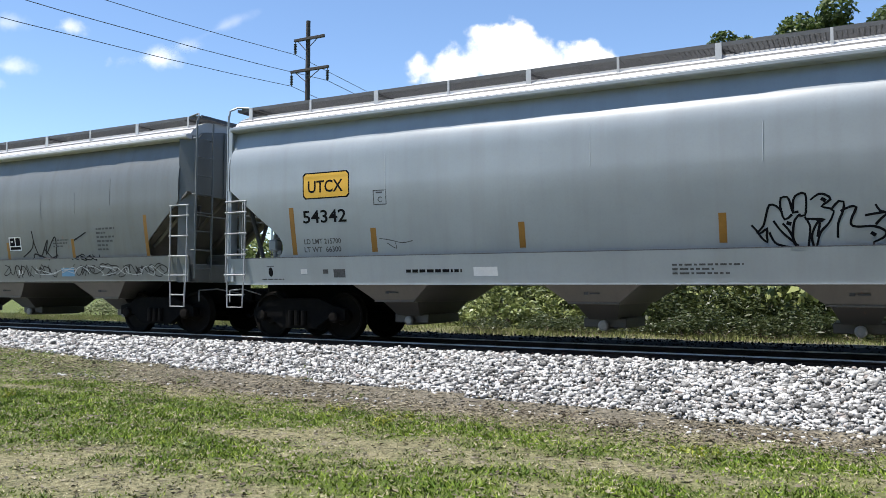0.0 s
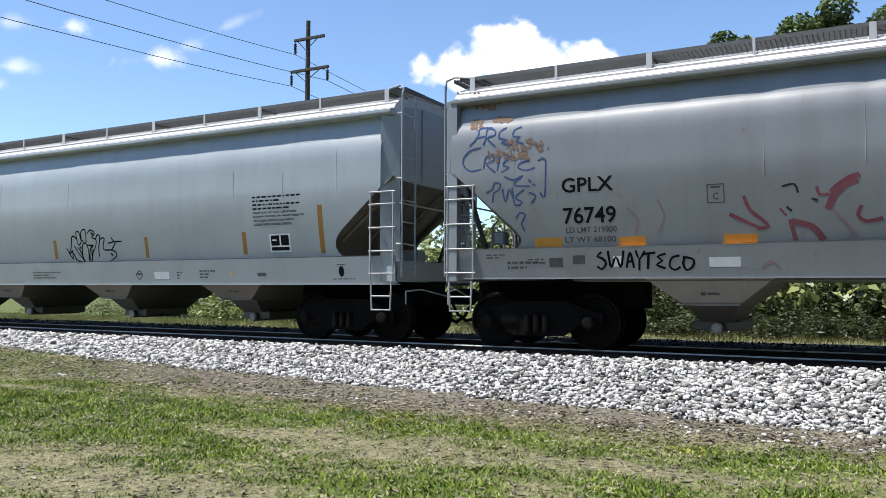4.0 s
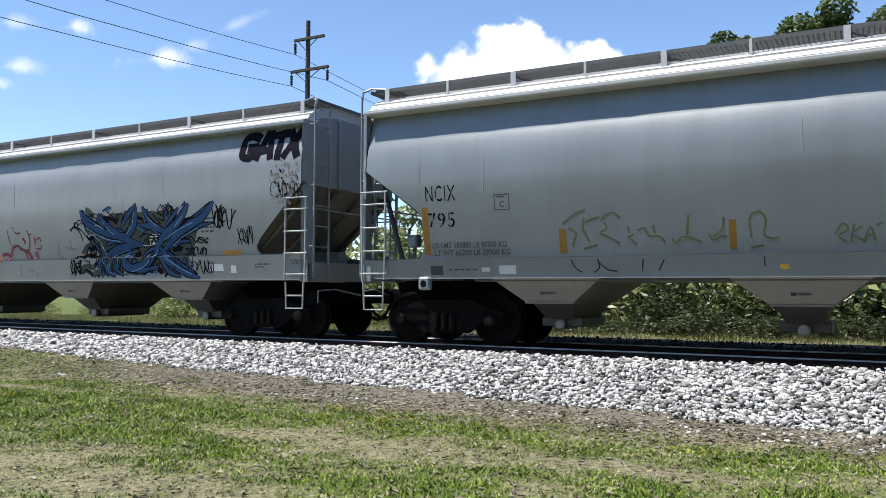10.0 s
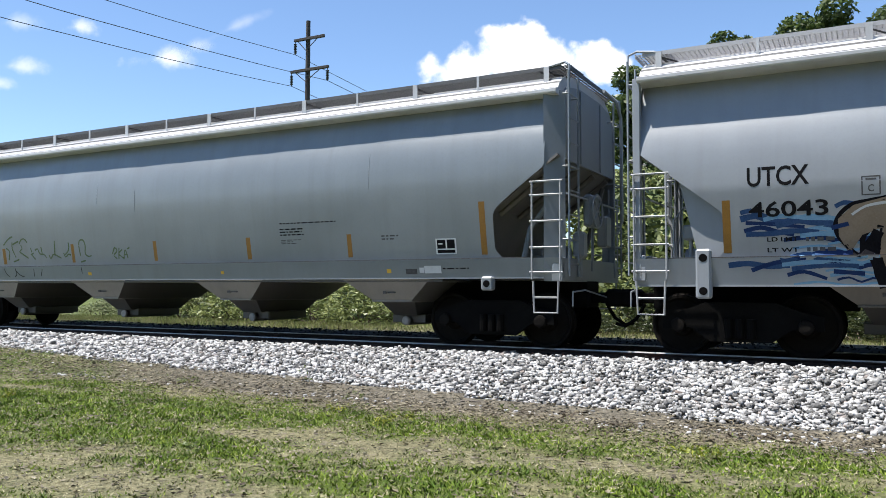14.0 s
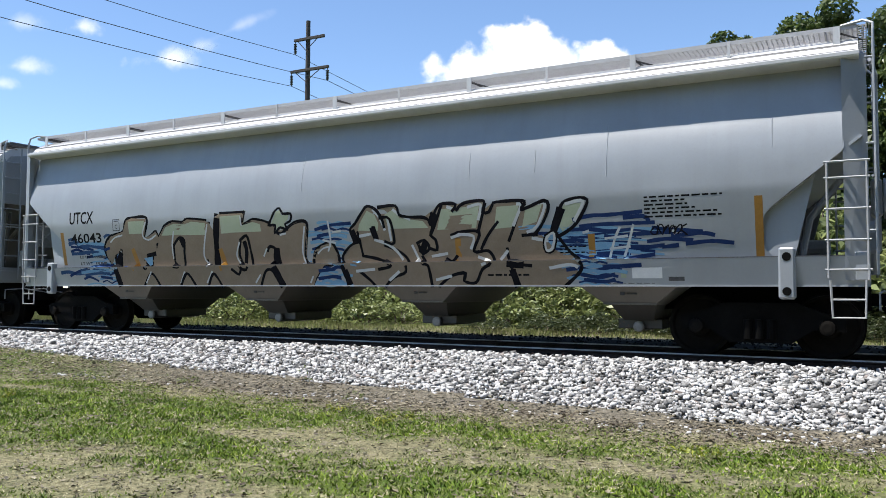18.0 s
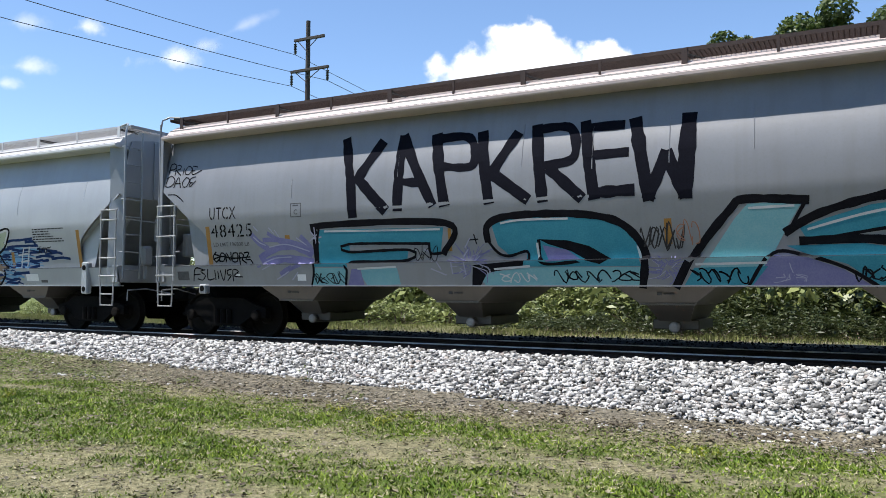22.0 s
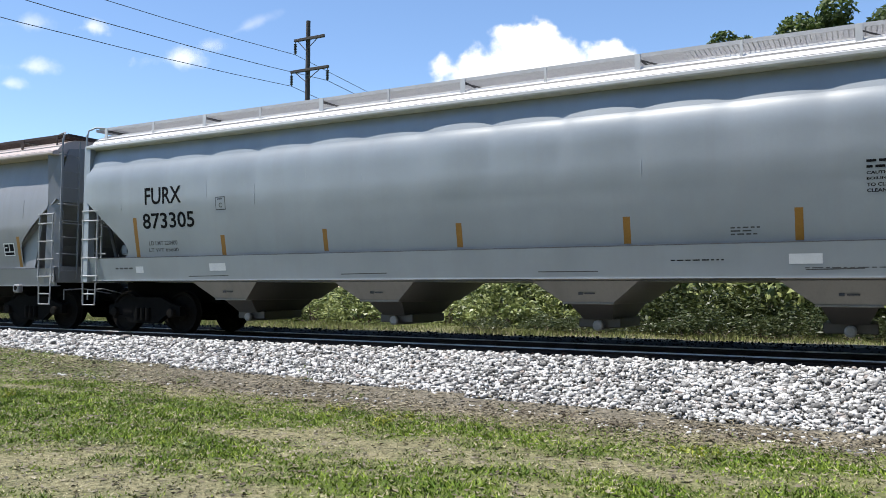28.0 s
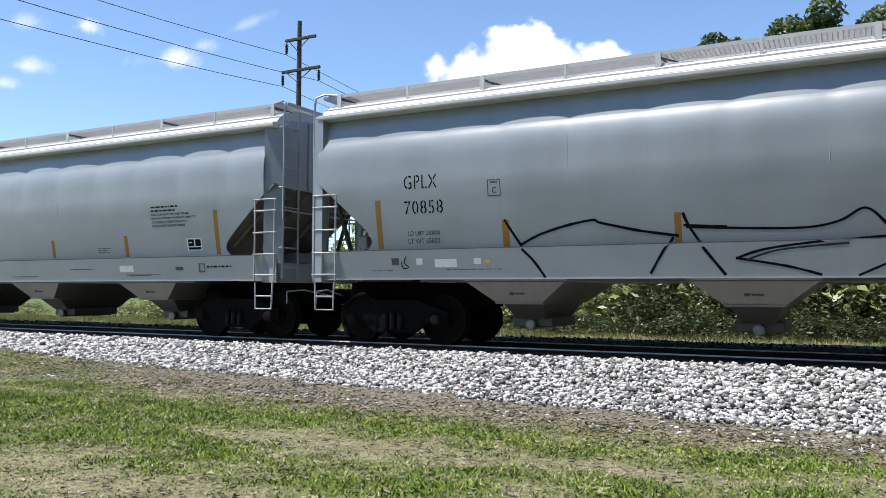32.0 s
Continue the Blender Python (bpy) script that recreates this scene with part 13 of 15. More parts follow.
p.stroke("sp_white", 0.035, [(7.92,2.08),(8.31,2.12),(9.07,2.11)], 4)
p.stroke("sp_white", 0.035, [(8.54,1.73),(8.56,1.47)], 4)
p.stroke("sp_white", 0.035, [(11.78,2.15),(12.36,2.16)], 4)
p.stroke("sp_white", 0.035, [(11.05,1.36),(12.0,1.37)], 4)
p.stroke("sp_white", 0.035, [(12.54,1.83),(13.31,2.03),(14.2,2.17)], 4)
p.stroke("sp_white", 0.035, [(5.11,1.35),(5.91,1.38)], 4)
p.stroke("sp_white", 0.035, [(7.83,1.32),(8.44,1.36)], 4)
p.stroke("sp_white", 0.035, [(10.17,1.65),(10.21,1.47)], 4)
p.done("graffiti", "teal and aqua bubble letters outlined in black")
p = Paint(CARS[5])
p.stroke("sp_purple", 0.014, [(7.6,1.41),(7.71,1.35),(7.75,1.27)], 1)
p.stroke("sp_purple", 0.019, [(7.3,1.38),(7.23,1.28),(7.04,1.25)], 1)
p.stroke("sp_purple", 0.016, [(7.31,1.55),(7.32,1.61),(7.3,1.69)], 1)
p.stroke("sp_purple", 0.009, [(7.43,1.32),(7.52,1.21),(7.42,1.1)], 1)
p.stroke("sp_purple", 0.012, [(7.36,1.4),(7.4,1.35),(7.29,1.31)], 1)
p.stroke("sp_purple", 0.014, [(7.43,1.38),(7.52,1.2),(7.42,1.09)], 1)
p.stroke("sp_purple", 0.01, [(7.49,1.36),(7.6,1.2),(7.54,1.08)], 1)
p.stroke("sp_purple", 0.012, [(7.37,1.47),(7.57,1.49),(7.62,1.48)], 1)
p.stroke("sp_purple", 0.008, [(7.36,1.52),(7.49,1.56),(7.53,1.59)], 1)
p.stroke("sp_purple", 0.011, [(7.23,1.58),(7.24,1.63),(7.2,1.72)], 1)
p.stroke("sp_purple", 0.013, [(7.38,1.48),(7.45,1.64),(7.49,1.71)], 1)
p.stroke("sp_purple", 0.012, [(7.41,1.46),(7.54,1.47),(7.64,1.44)], 1)
p.stroke("sp_purple", 0.018, [(7.6,1.44),(7.58,1.46),(7.69,1.42)], 1)
p.stroke("sp_purple", 0.015, [(7.54,1.43),(7.56,1.34),(7.53,1.29)], 1)
p.stroke("sp_purple", 0.016, [(7.43,1.35),(7.54,1.25),(7.47,1.15)], 1)
p.stroke("sp_purple", 0.015, [(7.33,1.5),(7.39,1.58),(7.38,1.64)], 1)
p.stroke("sp_purple", 0.01, [(7.38,1.53),(7.51,1.68),(7.59,1.75)], 1)
p.stroke("sp_purple", 0.016, [(7.47,1.56),(7.6,1.6),(7.68,1.62)], 1)
p.stroke("sp_purple", 0.018, [(7.39,1.39),(7.37,1.27),(7.24,1.2)], 1)
p.stroke("sp_purple", 0.017, [(7.27,1.52),(7.29,1.57),(7.25,1.65)], 1)
p.stroke("sp_purple", 0.014, [(7.36,1.49),(7.51,1.6),(7.54,1.64)], 1)
p.stroke("sp_purple", 0.012, [(7.3,1.37),(7.35,1.36),(7.23,1.34)], 1)
p.stroke("sp_purple", 0.009, [(7.55,1.43),(7.68,1.41),(7.73,1.36)], 1)
p.stroke("sp_purple", 0.015, [(7.55,1.41),(7.61,1.41),(7.62,1.37)], 1)
p.stroke("sp_purple", 0.014, [(7.4,1.33),(7.36,1.29),(7.23,1.24)], 1)
p.stroke("sp_purple", 0.016, [(7.44,1.38),(7.53,1.33),(7.47,1.27)], 1)
p.stroke("sp_purple", 0.015, [(7.47,1.43),(7.75,1.33),(7.8,1.24)], 1)
p.stroke("sp_purple", 0.014, [(7.5,1.35),(7.68,1.22),(7.67,1.1)], 1)
p.stroke("sp_purple", 0.015, [(7.43,1.48),(7.64,1.63),(7.75,1.66)], 1)
p.stroke("sp_purple", 0.017, [(7.57,1.44),(7.59,1.46),(7.7,1.42)], 1)
p.stroke("sp_purple", 0.015, [(7.2,1.47),(7.1,1.51),(6.96,1.57)], 1)
p.stroke("sp_purple", 0.016, [(7.19,1.47),(7.22,1.56),(7.14,1.64)], 1)
p.stroke("sp_purple", 0.01, [(7.34,1.41),(7.3,1.39),(7.17,1.39)], 1)
p.stroke("sp_purple", 0.015, [(7.21,1.52),(7.13,1.65),(7.04,1.77)], 1)
p.stroke("sp_purple", 0.016, [(7.24,1.44),(7.12,1.43),(6.86,1.48)], 1)
p.stroke("sp_purple", 0.012, [(7.3,1.51),(7.28,1.55),(7.22,1.62)], 1)
p.stroke("sp_purple", 0.019, [(7.28,1.56),(7.29,1.63),(7.26,1.73)], 1)
p.stroke("sp_purple", 0.016, [(7.11,1.46),(7.16,1.48),(7.04,1.54)], 1)
p.stroke("sp_purple", 0.015, [(10.62,1.26),(10.64,1.19),(10.55,1.14)], 1)
p.stroke("sp_purple", 0.011, [(10.59,1.31),(10.48,1.31),(10.37,1.33)], 1)
p.stroke("sp_purple", 0.014, [(10.65,1.37),(10.69,1.39),(10.68,1.42)], 1)
p.stroke("sp_purple", 0.01, [(10.5,1.29),(10.46,1.24),(10.3,1.25)], 1)
p.stroke("sp_purple", 0.018, [(10.69,1.38),(10.84,1.44),(10.86,1.46)], 1)
p.stroke("sp_purple", 0.011, [(10.68,1.34),(10.8,1.34),(10.83,1.34)], 1)
p.stroke("sp_purple", 0.01, [(10.62,1.28),(10.65,1.23),(10.59,1.21)], 1)
p.stroke("sp_purple", 0.019, [(10.54,1.33),(10.58,1.37),(10.52,1.41)], 1)
p.stroke("sp_purple", 0.013, [(10.69,1.25),(10.76,1.24),(10.74,1.21)], 1)
p.stroke("sp_purple", 0.013, [(10.6,1.35),(10.64,1.41),(10.57,1.46)], 1)
p.stroke("sp_purple", 0.009, [(10.65,1.39),(10.73,1.43),(10.71,1.47)], 1)
p.stroke("sp_purple", 0.018, [(10.57,1.3),(10.54,1.25),(10.43,1.25)], 1)
p.stroke("sp_purple", 0.011, [(10.65,1.36),(10.75,1.44),(10.73,1.49)], 1)
p.stroke("sp_purple", 0.018, [(10.54,1.31),(10.52,1.24),(10.4,1.24)], 1)
p.stroke("sp_purple", 0.01, [(10.71,1.32),(10.82,1.39),(10.87,1.4)], 1)
p.stroke("sp_purple", 0.016, [(10.75,1.3),(10.79,1.29),(10.79,1.26)], 1)
p.stroke("sp_purple", 0.015, [(10.65,1.39),(10.7,1.43),(10.67,1.48)], 1)
p.stroke("sp_purple", 0.01, [(10.6,1.37),(10.49,1.4),(10.36,1.47)], 1)
p.stroke("sp_purple", 0.019, [(10.72,1.23),(10.77,1.23),(10.75,1.19)], 1)
p.stroke("sp_purple", 0.013, [(10.71,1.3),(10.79,1.22),(10.77,1.17)], 1)
p.stroke("sp_purple", 0.01, [(10.58,1.34),(10.54,1.36),(10.46,1.4)], 1)
p.stroke("sp_purple", 0.012, [(10.66,1.35),(10.81,1.39),(10.86,1.4)], 1)
p.stroke("sp_purple", 0.015, [(10.59,1.33),(10.6,1.38),(10.55,1.41)], 1)
p.stroke("sp_purple", 0.015, [(10.53,1.32),(10.45,1.31),(10.3,1.34)], 1)
p.stroke("sp_purple", 0.013, [(10.61,1.26),(10.6,1.19),(10.48,1.15)], 1)
p.stroke("sp_purple", 0.012, [(10.73,1.31),(10.81,1.31),(10.83,1.29)], 1)
p.stroke("sp_purple", 0.008, [(10.68,1.36),(10.74,1.43),(10.72,1.48)], 1)
p.stroke("sp_purple", 0.018, [(10.56,1.3),(10.46,1.26),(10.32,1.27)], 1)
p.stroke("sp_purple", 0.015, [(10.56,1.29),(10.5,1.18),(10.35,1.15)], 1)
p.stroke("sp_purple", 0.016, [(10.57,1.36),(10.55,1.43),(10.46,1.5)], 1)
p.stroke("sp_purple", 0.014, [(10.54,1.36),(10.48,1.41),(10.35,1.48)], 1)
p.stroke("sp_purple", 0.012, [(10.64,1.25),(10.69,1.23),(10.64,1.19)], 1)
p.stroke("sp_purple", 0.009, [(10.5,1.32),(10.43,1.32),(10.29,1.34)], 1)
p.stroke("sp_purple", 0.017, [(10.66,1.28),(10.73,1.14),(10.66,1.07)], 1)
p.stroke("sp_purple", 0.011, [(15.16,1.65),(15.31,1.8),(15.38,1.84)], 1)
p.stroke("sp_purple", 0.013, [(15.2,1.69),(15.38,1.84),(15.49,1.88)], 1)
p.stroke("sp_purple", 0.008, [(15.2,1.67),(15.35,1.71),(15.42,1.71)], 1)
p.stroke("sp_purple", 0.019, [(14.98,1.63),(15.01,1.63),(14.93,1.67)], 1)
p.stroke("sp_purple", 0.008, [(14.98,1.54),(15.0,1.52),(14.89,1.52)], 1)
p.stroke("sp_purple", 0.016, [(15.31,1.63),(15.45,1.64),(15.55,1.59)], 1)
p.stroke("sp_purple", 0.019, [(15.13,1.76),(15.13,1.82),(15.12,1.91)], 1)
p.stroke("sp_purple", 0.016, [(15.21,1.55),(15.36,1.44),(15.38,1.32)], 1)
p.stroke("sp_purple", 0.015, [(15.07,1.68),(14.94,1.79),(14.85,1.92)], 1)
p.stroke("sp_purple", 0.009, [(15.14,1.45),(15.19,1.29),(15.12,1.14)], 1)
p.stroke("sp_purple", 0.016, [(15.21,1.56),(15.33,1.33),(15.32,1.16)], 1)
p.stroke("sp_purple", 0.009, [(15.11,1.53),(15.06,1.34),(14.94,1.26)], 1)
p.stroke("sp_purple", 0.016, [(15.04,1.66),(15.01,1.69),(14.94,1.76)], 1)
p.stroke("sp_purple", 0.009, [(15.14,1.44),(15.19,1.33),(15.13,1.2)], 1)
p.stroke("sp_purple", 0.01, [(14.98,1.61),(15.01,1.6),(14.92,1.63)], 1)
p.stroke("sp_purple", 0.016, [(15.1,1.74),(15.07,1.91),(15.07,2.05)], 1)
p.stroke("sp_purple", 0.016, [(15.17,1.71),(15.32,1.71),(15.38,1.71)], 1)
p.stroke("sp_purple", 0.013, [(15.13,1.75),(15.08,1.92),(15.08,2.06)], 1)
p.stroke("sp_purple", 0.016, [(15.25,1.64),(15.41,1.65),(15.49,1.6)], 1)
p.stroke("sp_purple", 0.013, [(15.07,1.63),(14.89,1.64),(14.75,1.71)], 1)
p.stroke("sp_purple", 0.016, [(14.99,1.69),(14.91,1.76),(14.81,1.89)], 1)
p.stroke("sp_purple", 0.009, [(15.2,1.7),(15.37,1.8),(15.46,1.83)], 1)
p.stroke("sp_purple", 0.011, [(15.16,1.58),(15.29,1.39),(15.28,1.28)], 1)
p.stroke("sp_purple", 0.01, [(15.15,1.65),(15.24,1.94),(15.31,2.06)], 1)
p.stroke("sp_purple", 0.017, [(15.1,1.74),(15.06,1.72),(15.01,1.79)], 1)
p.stroke("sp_purple", 0.016, [(15.18,1.61),(15.45,1.58),(15.53,1.5)], 1)
p.stroke("sp_purple", 0.016, [(15.2,1.65),(15.44,1.75),(15.55,1.74)], 1)
p.stroke("sp_purple", 0.017, [(15.13,1.56),(15.13,1.4),(15.05,1.32)], 1)
p.stroke("sp_purple", 0.016, [(15.2,1.7),(15.27,1.83),(15.32,1.91)], 1)
p.stroke("sp_purple", 0.015, [(15.01,1.56),(14.87,1.49),(14.7,1.51)], 1)
p.stroke("sp_purple", 0.013, [(15.0,1.59),(15.03,1.58),(14.94,1.6)], 1)
p.stroke("sp_purple", 0.012, [(15.29,1.67),(15.31,1.69),(15.36,1.68)], 1)
p.stroke("sp_purple", 0.015, [(15.24,1.66),(15.42,1.79),(15.53,1.8)], 1)
p.stroke("sp_purple", 0.014, [(15.26,1.56),(15.36,1.55),(15.41,1.48)], 1)
p.stroke("sp_purple", 0.012, [(15.05,1.64),(14.95,1.83),(14.88,1.97)], 1)
p.stroke("sp_purple", 0.008, [(15.15,1.54),(15.2,1.43),(15.16,1.35)], 1)
p.stroke("sp_purple", 0.018, [(15.29,1.63),(15.42,1.65),(15.5,1.61)], 1)
p.stroke("sp_purple", 0.012, [(15.13,1.42),(15.16,1.47),(15.1,1.4)], 1)
p.stroke("sp_purple", 0.015, [(15.04,1.66),(14.96,1.74),(14.88,1.84)], 1)
p.stroke("sp_purple", 0.009, [(15.27,1.66),(15.29,1.66),(15.32,1.65)], 1)
p.stroke("sp_purple", 0.012, [(15.13,1.42),(15.17,1.34),(15.09,1.22)], 1)
p.stroke("sp_purple", 0.01, [(15.07,1.63),(14.89,1.68),(14.76,1.77)], 1)
p.stroke("sp_purple", 0.013, [(14.99,1.65),(14.97,1.7),(14.88,1.77)], 1)
p.stroke("sp_purple", 0.013, [(14.99,1.62),(14.87,1.62),(14.72,1.69)], 1)
p.stroke("sp_purple", 0.012, [(15.3,1.62),(15.32,1.64),(15.36,1.61)], 1)
p.stroke("sp_purple", 0.015, [(15.02,1.55),(15.0,1.5),(14.88,1.49)], 1)
p.stroke("sp_purple", 0.009, [(15.0,1.66),(14.91,1.69),(14.79,1.78)], 1)
p.stroke("sp_purple", 0.01, [(15.23,1.51),(15.29,1.52),(15.29,1.44)], 1)
p.stroke("sp_purple", 0.011, [(15.08,1.48),(15.06,1.34),(14.94,1.25)], 1)
p.stroke("sp_purple", 0.009, [(15.3,1.62),(15.4,1.62),(15.48,1.57)], 1)
p.stroke("sp_purple", 0.017, [(15.25,1.61),(15.33,1.61),(15.36,1.57)], 1)
p.stroke("sp_purple", 0.012, [(15.06,1.53),(15.05,1.54),(14.96,1.55)], 1)
p.stroke("sp_purple", 0.017, [(15.09,1.71),(15.01,1.88),(14.98,2.02)], 1)
p.stroke("sp_purple", 0.015, [(15.12,1.8),(15.1,1.86),(15.09,1.97)], 1)
p.stroke("sp_purple", 0.014, [(14.7,1.22),(14.58,1.21),(14.47,1.22)], 1)
p.stroke("sp_purple", 0.014, [(14.68,1.3),(14.67,1.33),(14.64,1.37)], 1)
p.stroke("sp_purple", 0.009, [(14.7,1.23),(14.61,1.14),(14.47,1.11)], 1)
p.stroke("sp_purple", 0.01, [(14.66,1.24),(14.5,1.25),(14.36,1.27)], 1)
p.stroke("sp_purple", 0.014, [(14.83,1.23),(15.03,1.22),(15.1,1.18)], 1)
p.stroke("sp_purple", 0.009, [(14.77,1.19),(14.93,1.15),(14.93,1.09)], 1)
p.stroke("sp_purple", 0.008, [(14.62,1.24),(14.6,1.23),(14.49,1.24)], 1)
p.stroke("sp_purple", 0.01, [(14.67,1.23),(14.7,1.19),(14.63,1.18)], 1)
p.stroke("sp_purple", 0.013, [(14.58,1.25),(14.63,1.25),(14.55,1.27)], 1)
p.stroke("sp_purple", 0.015, [(14.76,1.18),(14.8,1.17),(14.75,1.14)], 1)
p.stroke("sp_purple", 0.009, [(14.81,1.24),(15.01,1.28),(15.11,1.27)], 1)
p.stroke("sp_purple", 0.01, [(14.81,1.25),(14.96,1.33),(15.05,1.35)], 1)
p.stroke("sp_purple", 0.014, [(14.73,1.28),(14.75,1.31),(14.75,1.34)], 1)
p.stroke("sp_purple", 0.012, [(14.73,1.29),(14.76,1.33),(14.77,1.36)], 1)
p.stroke("sp_purple", 0.012, [(14.81,1.25),(14.89,1.25),(14.91,1.24)], 1)
p.stroke("sp_purple", 0.013, [(14.8,1.27),(14.91,1.34),(14.99,1.36)], 1)
p.stroke("sp_purple", 0.012, [(14.79,1.25),(14.84,1.33),(14.89,1.36)], 1)
p.stroke("sp_purple", 0.017, [(14.85,1.26),(14.94,1.29),(15.0,1.29)], 1)
p.stroke("sp_purple", 0.011, [(14.78,1.18),(14.83,1.15),(14.8,1.11)], 1)
p.stroke("sp_purple", 0.011, [(14.77,1.31),(14.81,1.35),(14.86,1.38)], 1)
p.stroke("sp_purple", 0.009, [(14.69,1.23),(14.61,1.15),(14.48,1.12)], 1)
p.stroke("sp_purple", 0.008, [(14.68,1.24),(14.56,1.24),(14.45,1.25)], 1)
p.stroke("sp_purple", 0.009, [(14.77,1.31),(14.8,1.33),(14.83,1.36)], 1)
p.stroke("sp_purple", 0.014, [(14.87,1.23),(14.96,1.23),(15.01,1.21)], 1)
p.stroke("sp_purple", 0.013, [(14.72,1.19),(14.7,1.11),(14.59,1.06)], 1)
p.stroke("sp_purple", 0.011, [(14.66,1.18),(14.63,1.15),(14.5,1.12)], 1)
p.stroke("sp_lilac", 0.014, [(12.38,1.2),(12.51,1.15),(12.5,1.11)], 1)
p.stroke("sp_lilac", 0.012, [(12.38,1.16),(12.5,1.15),(12.48,1.11)], 1)
p.stroke("sp_lilac", 0.015, [(12.29,1.19),(12.3,1.14),(12.19,1.11)], 1)
p.stroke("sp_lilac", 0.016, [(12.22,1.21),(12.24,1.17),(12.12,1.16)], 1)
p.stroke("sp_lilac", 0.008, [(12.3,1.21),(12.24,1.12),(12.09,1.09)], 1)
p.stroke("sp_lilac", 0.009, [(12.4,1.21),(12.52,1.18),(12.51,1.15)], 1)
p.stroke("sp_lilac", 0.013, [(12.34,1.23),(12.31,1.31),(12.3,1.36)], 1)
p.stroke("sp_lilac", 0.016, [(12.3,1.23),(12.07,1.27),(11.93,1.31)], 1)
p.stroke("sp_lilac", 0.014, [(12.33,1.17),(12.33,1.09),(12.22,1.04)], 1)
p.stroke("sp_lilac", 0.007, [(12.43,1.18),(12.55,1.11),(12.54,1.06)], 1)
p.stroke("sp_lilac", 0.017, [(12.32,1.29),(12.29,1.31),(12.26,1.37)], 1)
p.stroke("sp_lilac", 0.014, [(12.35,1.23),(12.39,1.29),(12.39,1.31)], 1)
p.stroke("sp_lilac", 0.011, [(12.34,1.25),(12.34,1.31),(12.34,1.35)], 1)
p.stroke("sp_lilac", 0.014, [(12.35,1.16),(12.38,1.11),(12.29,1.06)], 1)
p.stroke("sp_lilac", 0.012, [(12.32,1.21),(12.14,1.21),(11.99,1.22)], 1)
p.stroke("sp_lilac", 0.012, [(12.29,1.22),(12.04,1.22),(11.86,1.24)], 1)
p.stroke("sp_lilac", 0.014, [(12.38,1.2),(12.48,1.1),(12.43,1.05)], 1)
p.stroke("sp_lilac", 0.008, [(12.35,1.2),(12.4,1.09),(12.31,1.03)], 1)
p.stroke("sp_lilac", 0.011, [(15.1,1.57),(14.97,1.43),(14.83,1.39)], 1)
p.stroke("sp_lilac", 0.008, [(15.15,1.53),(15.17,1.47),(15.12,1.4)], 1)
p.stroke("sp_lilac", 0.013, [(15.21,1.64),(15.25,1.72),(15.28,1.75)], 1)
p.stroke("sp_lilac", 0.01, [(15.01,1.68),(14.99,1.72),(14.91,1.81)], 1)
p.stroke("sp_lilac", 0.008, [(15.03,1.6),(15.04,1.59),(14.97,1.6)], 1)
p.stroke("sp_lilac", 0.014, [(15.12,1.7),(15.01,1.78),(14.96,1.89)], 1)
p.stroke("sp_lilac", 0.015, [(15.16,1.6),(15.34,1.48),(15.36,1.38)], 1)
p.stroke("sp_lilac", 0.016, [(15.26,1.67),(15.32,1.71),(15.38,1.73)], 1)
p.stroke("sp_lilac", 0.012, [(15.0,1.59),(14.99,1.56),(14.88,1.58)], 1)
p.stroke("sp_lilac", 0.016, [(15.23,1.66),(15.34,1.76),(15.42,1.78)], 1)
p.stroke("sp_lilac", 0.008, [(15.05,1.66),(15.03,1.67),(14.97,1.72)], 1)
p.stroke("sp_lilac", 0.012, [(15.21,1.59),(15.31,1.47),(15.3,1.38)], 1)
p.stroke("sp_lilac", 0.012, [(15.05,1.6),(15.0,1.46),(14.86,1.43)], 1)
p.stroke("sp_lilac", 0.015, [(15.18,1.57),(15.27,1.58),(15.28,1.54)], 1)
p.stroke("sp_lilac", 0.007, [(7.36,1.55),(7.44,1.58),(7.46,1.62)], 1)
p.stroke("sp_lilac", 0.011, [(7.29,1.45),(7.22,1.43),(6.98,1.46)], 1)
p.stroke("sp_lilac", 0.007, [(7.38,1.45),(7.08,1.46),(6.89,1.5)], 1)
p.stroke("sp_lilac", 0.009, [(7.39,1.48),(7.48,1.6),(7.52,1.64)], 1)
p.stroke("sp_lilac", 0.008, [(7.5,1.43),(7.7,1.34),(7.73,1.26)], 1)
p.stroke("sp_lilac", 0.012, [(7.52,1.42),(7.61,1.38),(7.6,1.34)], 1)
p.stroke("sp_lilac", 0.012, [(7.57,1.39),(7.71,1.35),(7.75,1.27)], 1)
p.stroke("sp_lilac", 0.013, [(7.39,1.47),(7.47,1.53),(7.49,1.55)], 1)
p.stroke("sp_lilac", 0.011, [(7.23,1.47),(7.22,1.47),(7.13,1.52)], 1)
p.stroke("sp_lilac", 0.014, [(7.43,1.37),(7.68,1.29),(7.69,1.2)], 1)
p.stroke("sp_lilac", 0.01, [(10.61,1.27),(10.49,1.18),(10.34,1.15)], 1)
p.stroke("sp_lilac", 0.007, [(10.64,1.24),(10.68,1.2),(10.62,1.16)], 1)
p.stroke("sp_lilac", 0.012, [(10.7,1.31),(10.76,1.37),(10.78,1.38)], 1)
p.stroke("sp_lilac", 0.009, [(10.51,1.33),(10.5,1.36),(10.42,1.42)], 1)
p.stroke("sp_lilac", 0.007, [(10.54,1.29),(10.56,1.28),(10.47,1.29)], 1)
p.stroke("sp_lilac", 0.012, [(10.62,1.35),(10.52,1.41),(10.41,1.47)], 1)
p.stroke("sp_lilac", 0.007, [(12.37,1.3),(12.45,1.31),(12.48,1.34)], 1)
p.stroke("sp_lilac", 0.011, [(12.22,1.25),(12.13,1.23),(11.98,1.25)], 1)
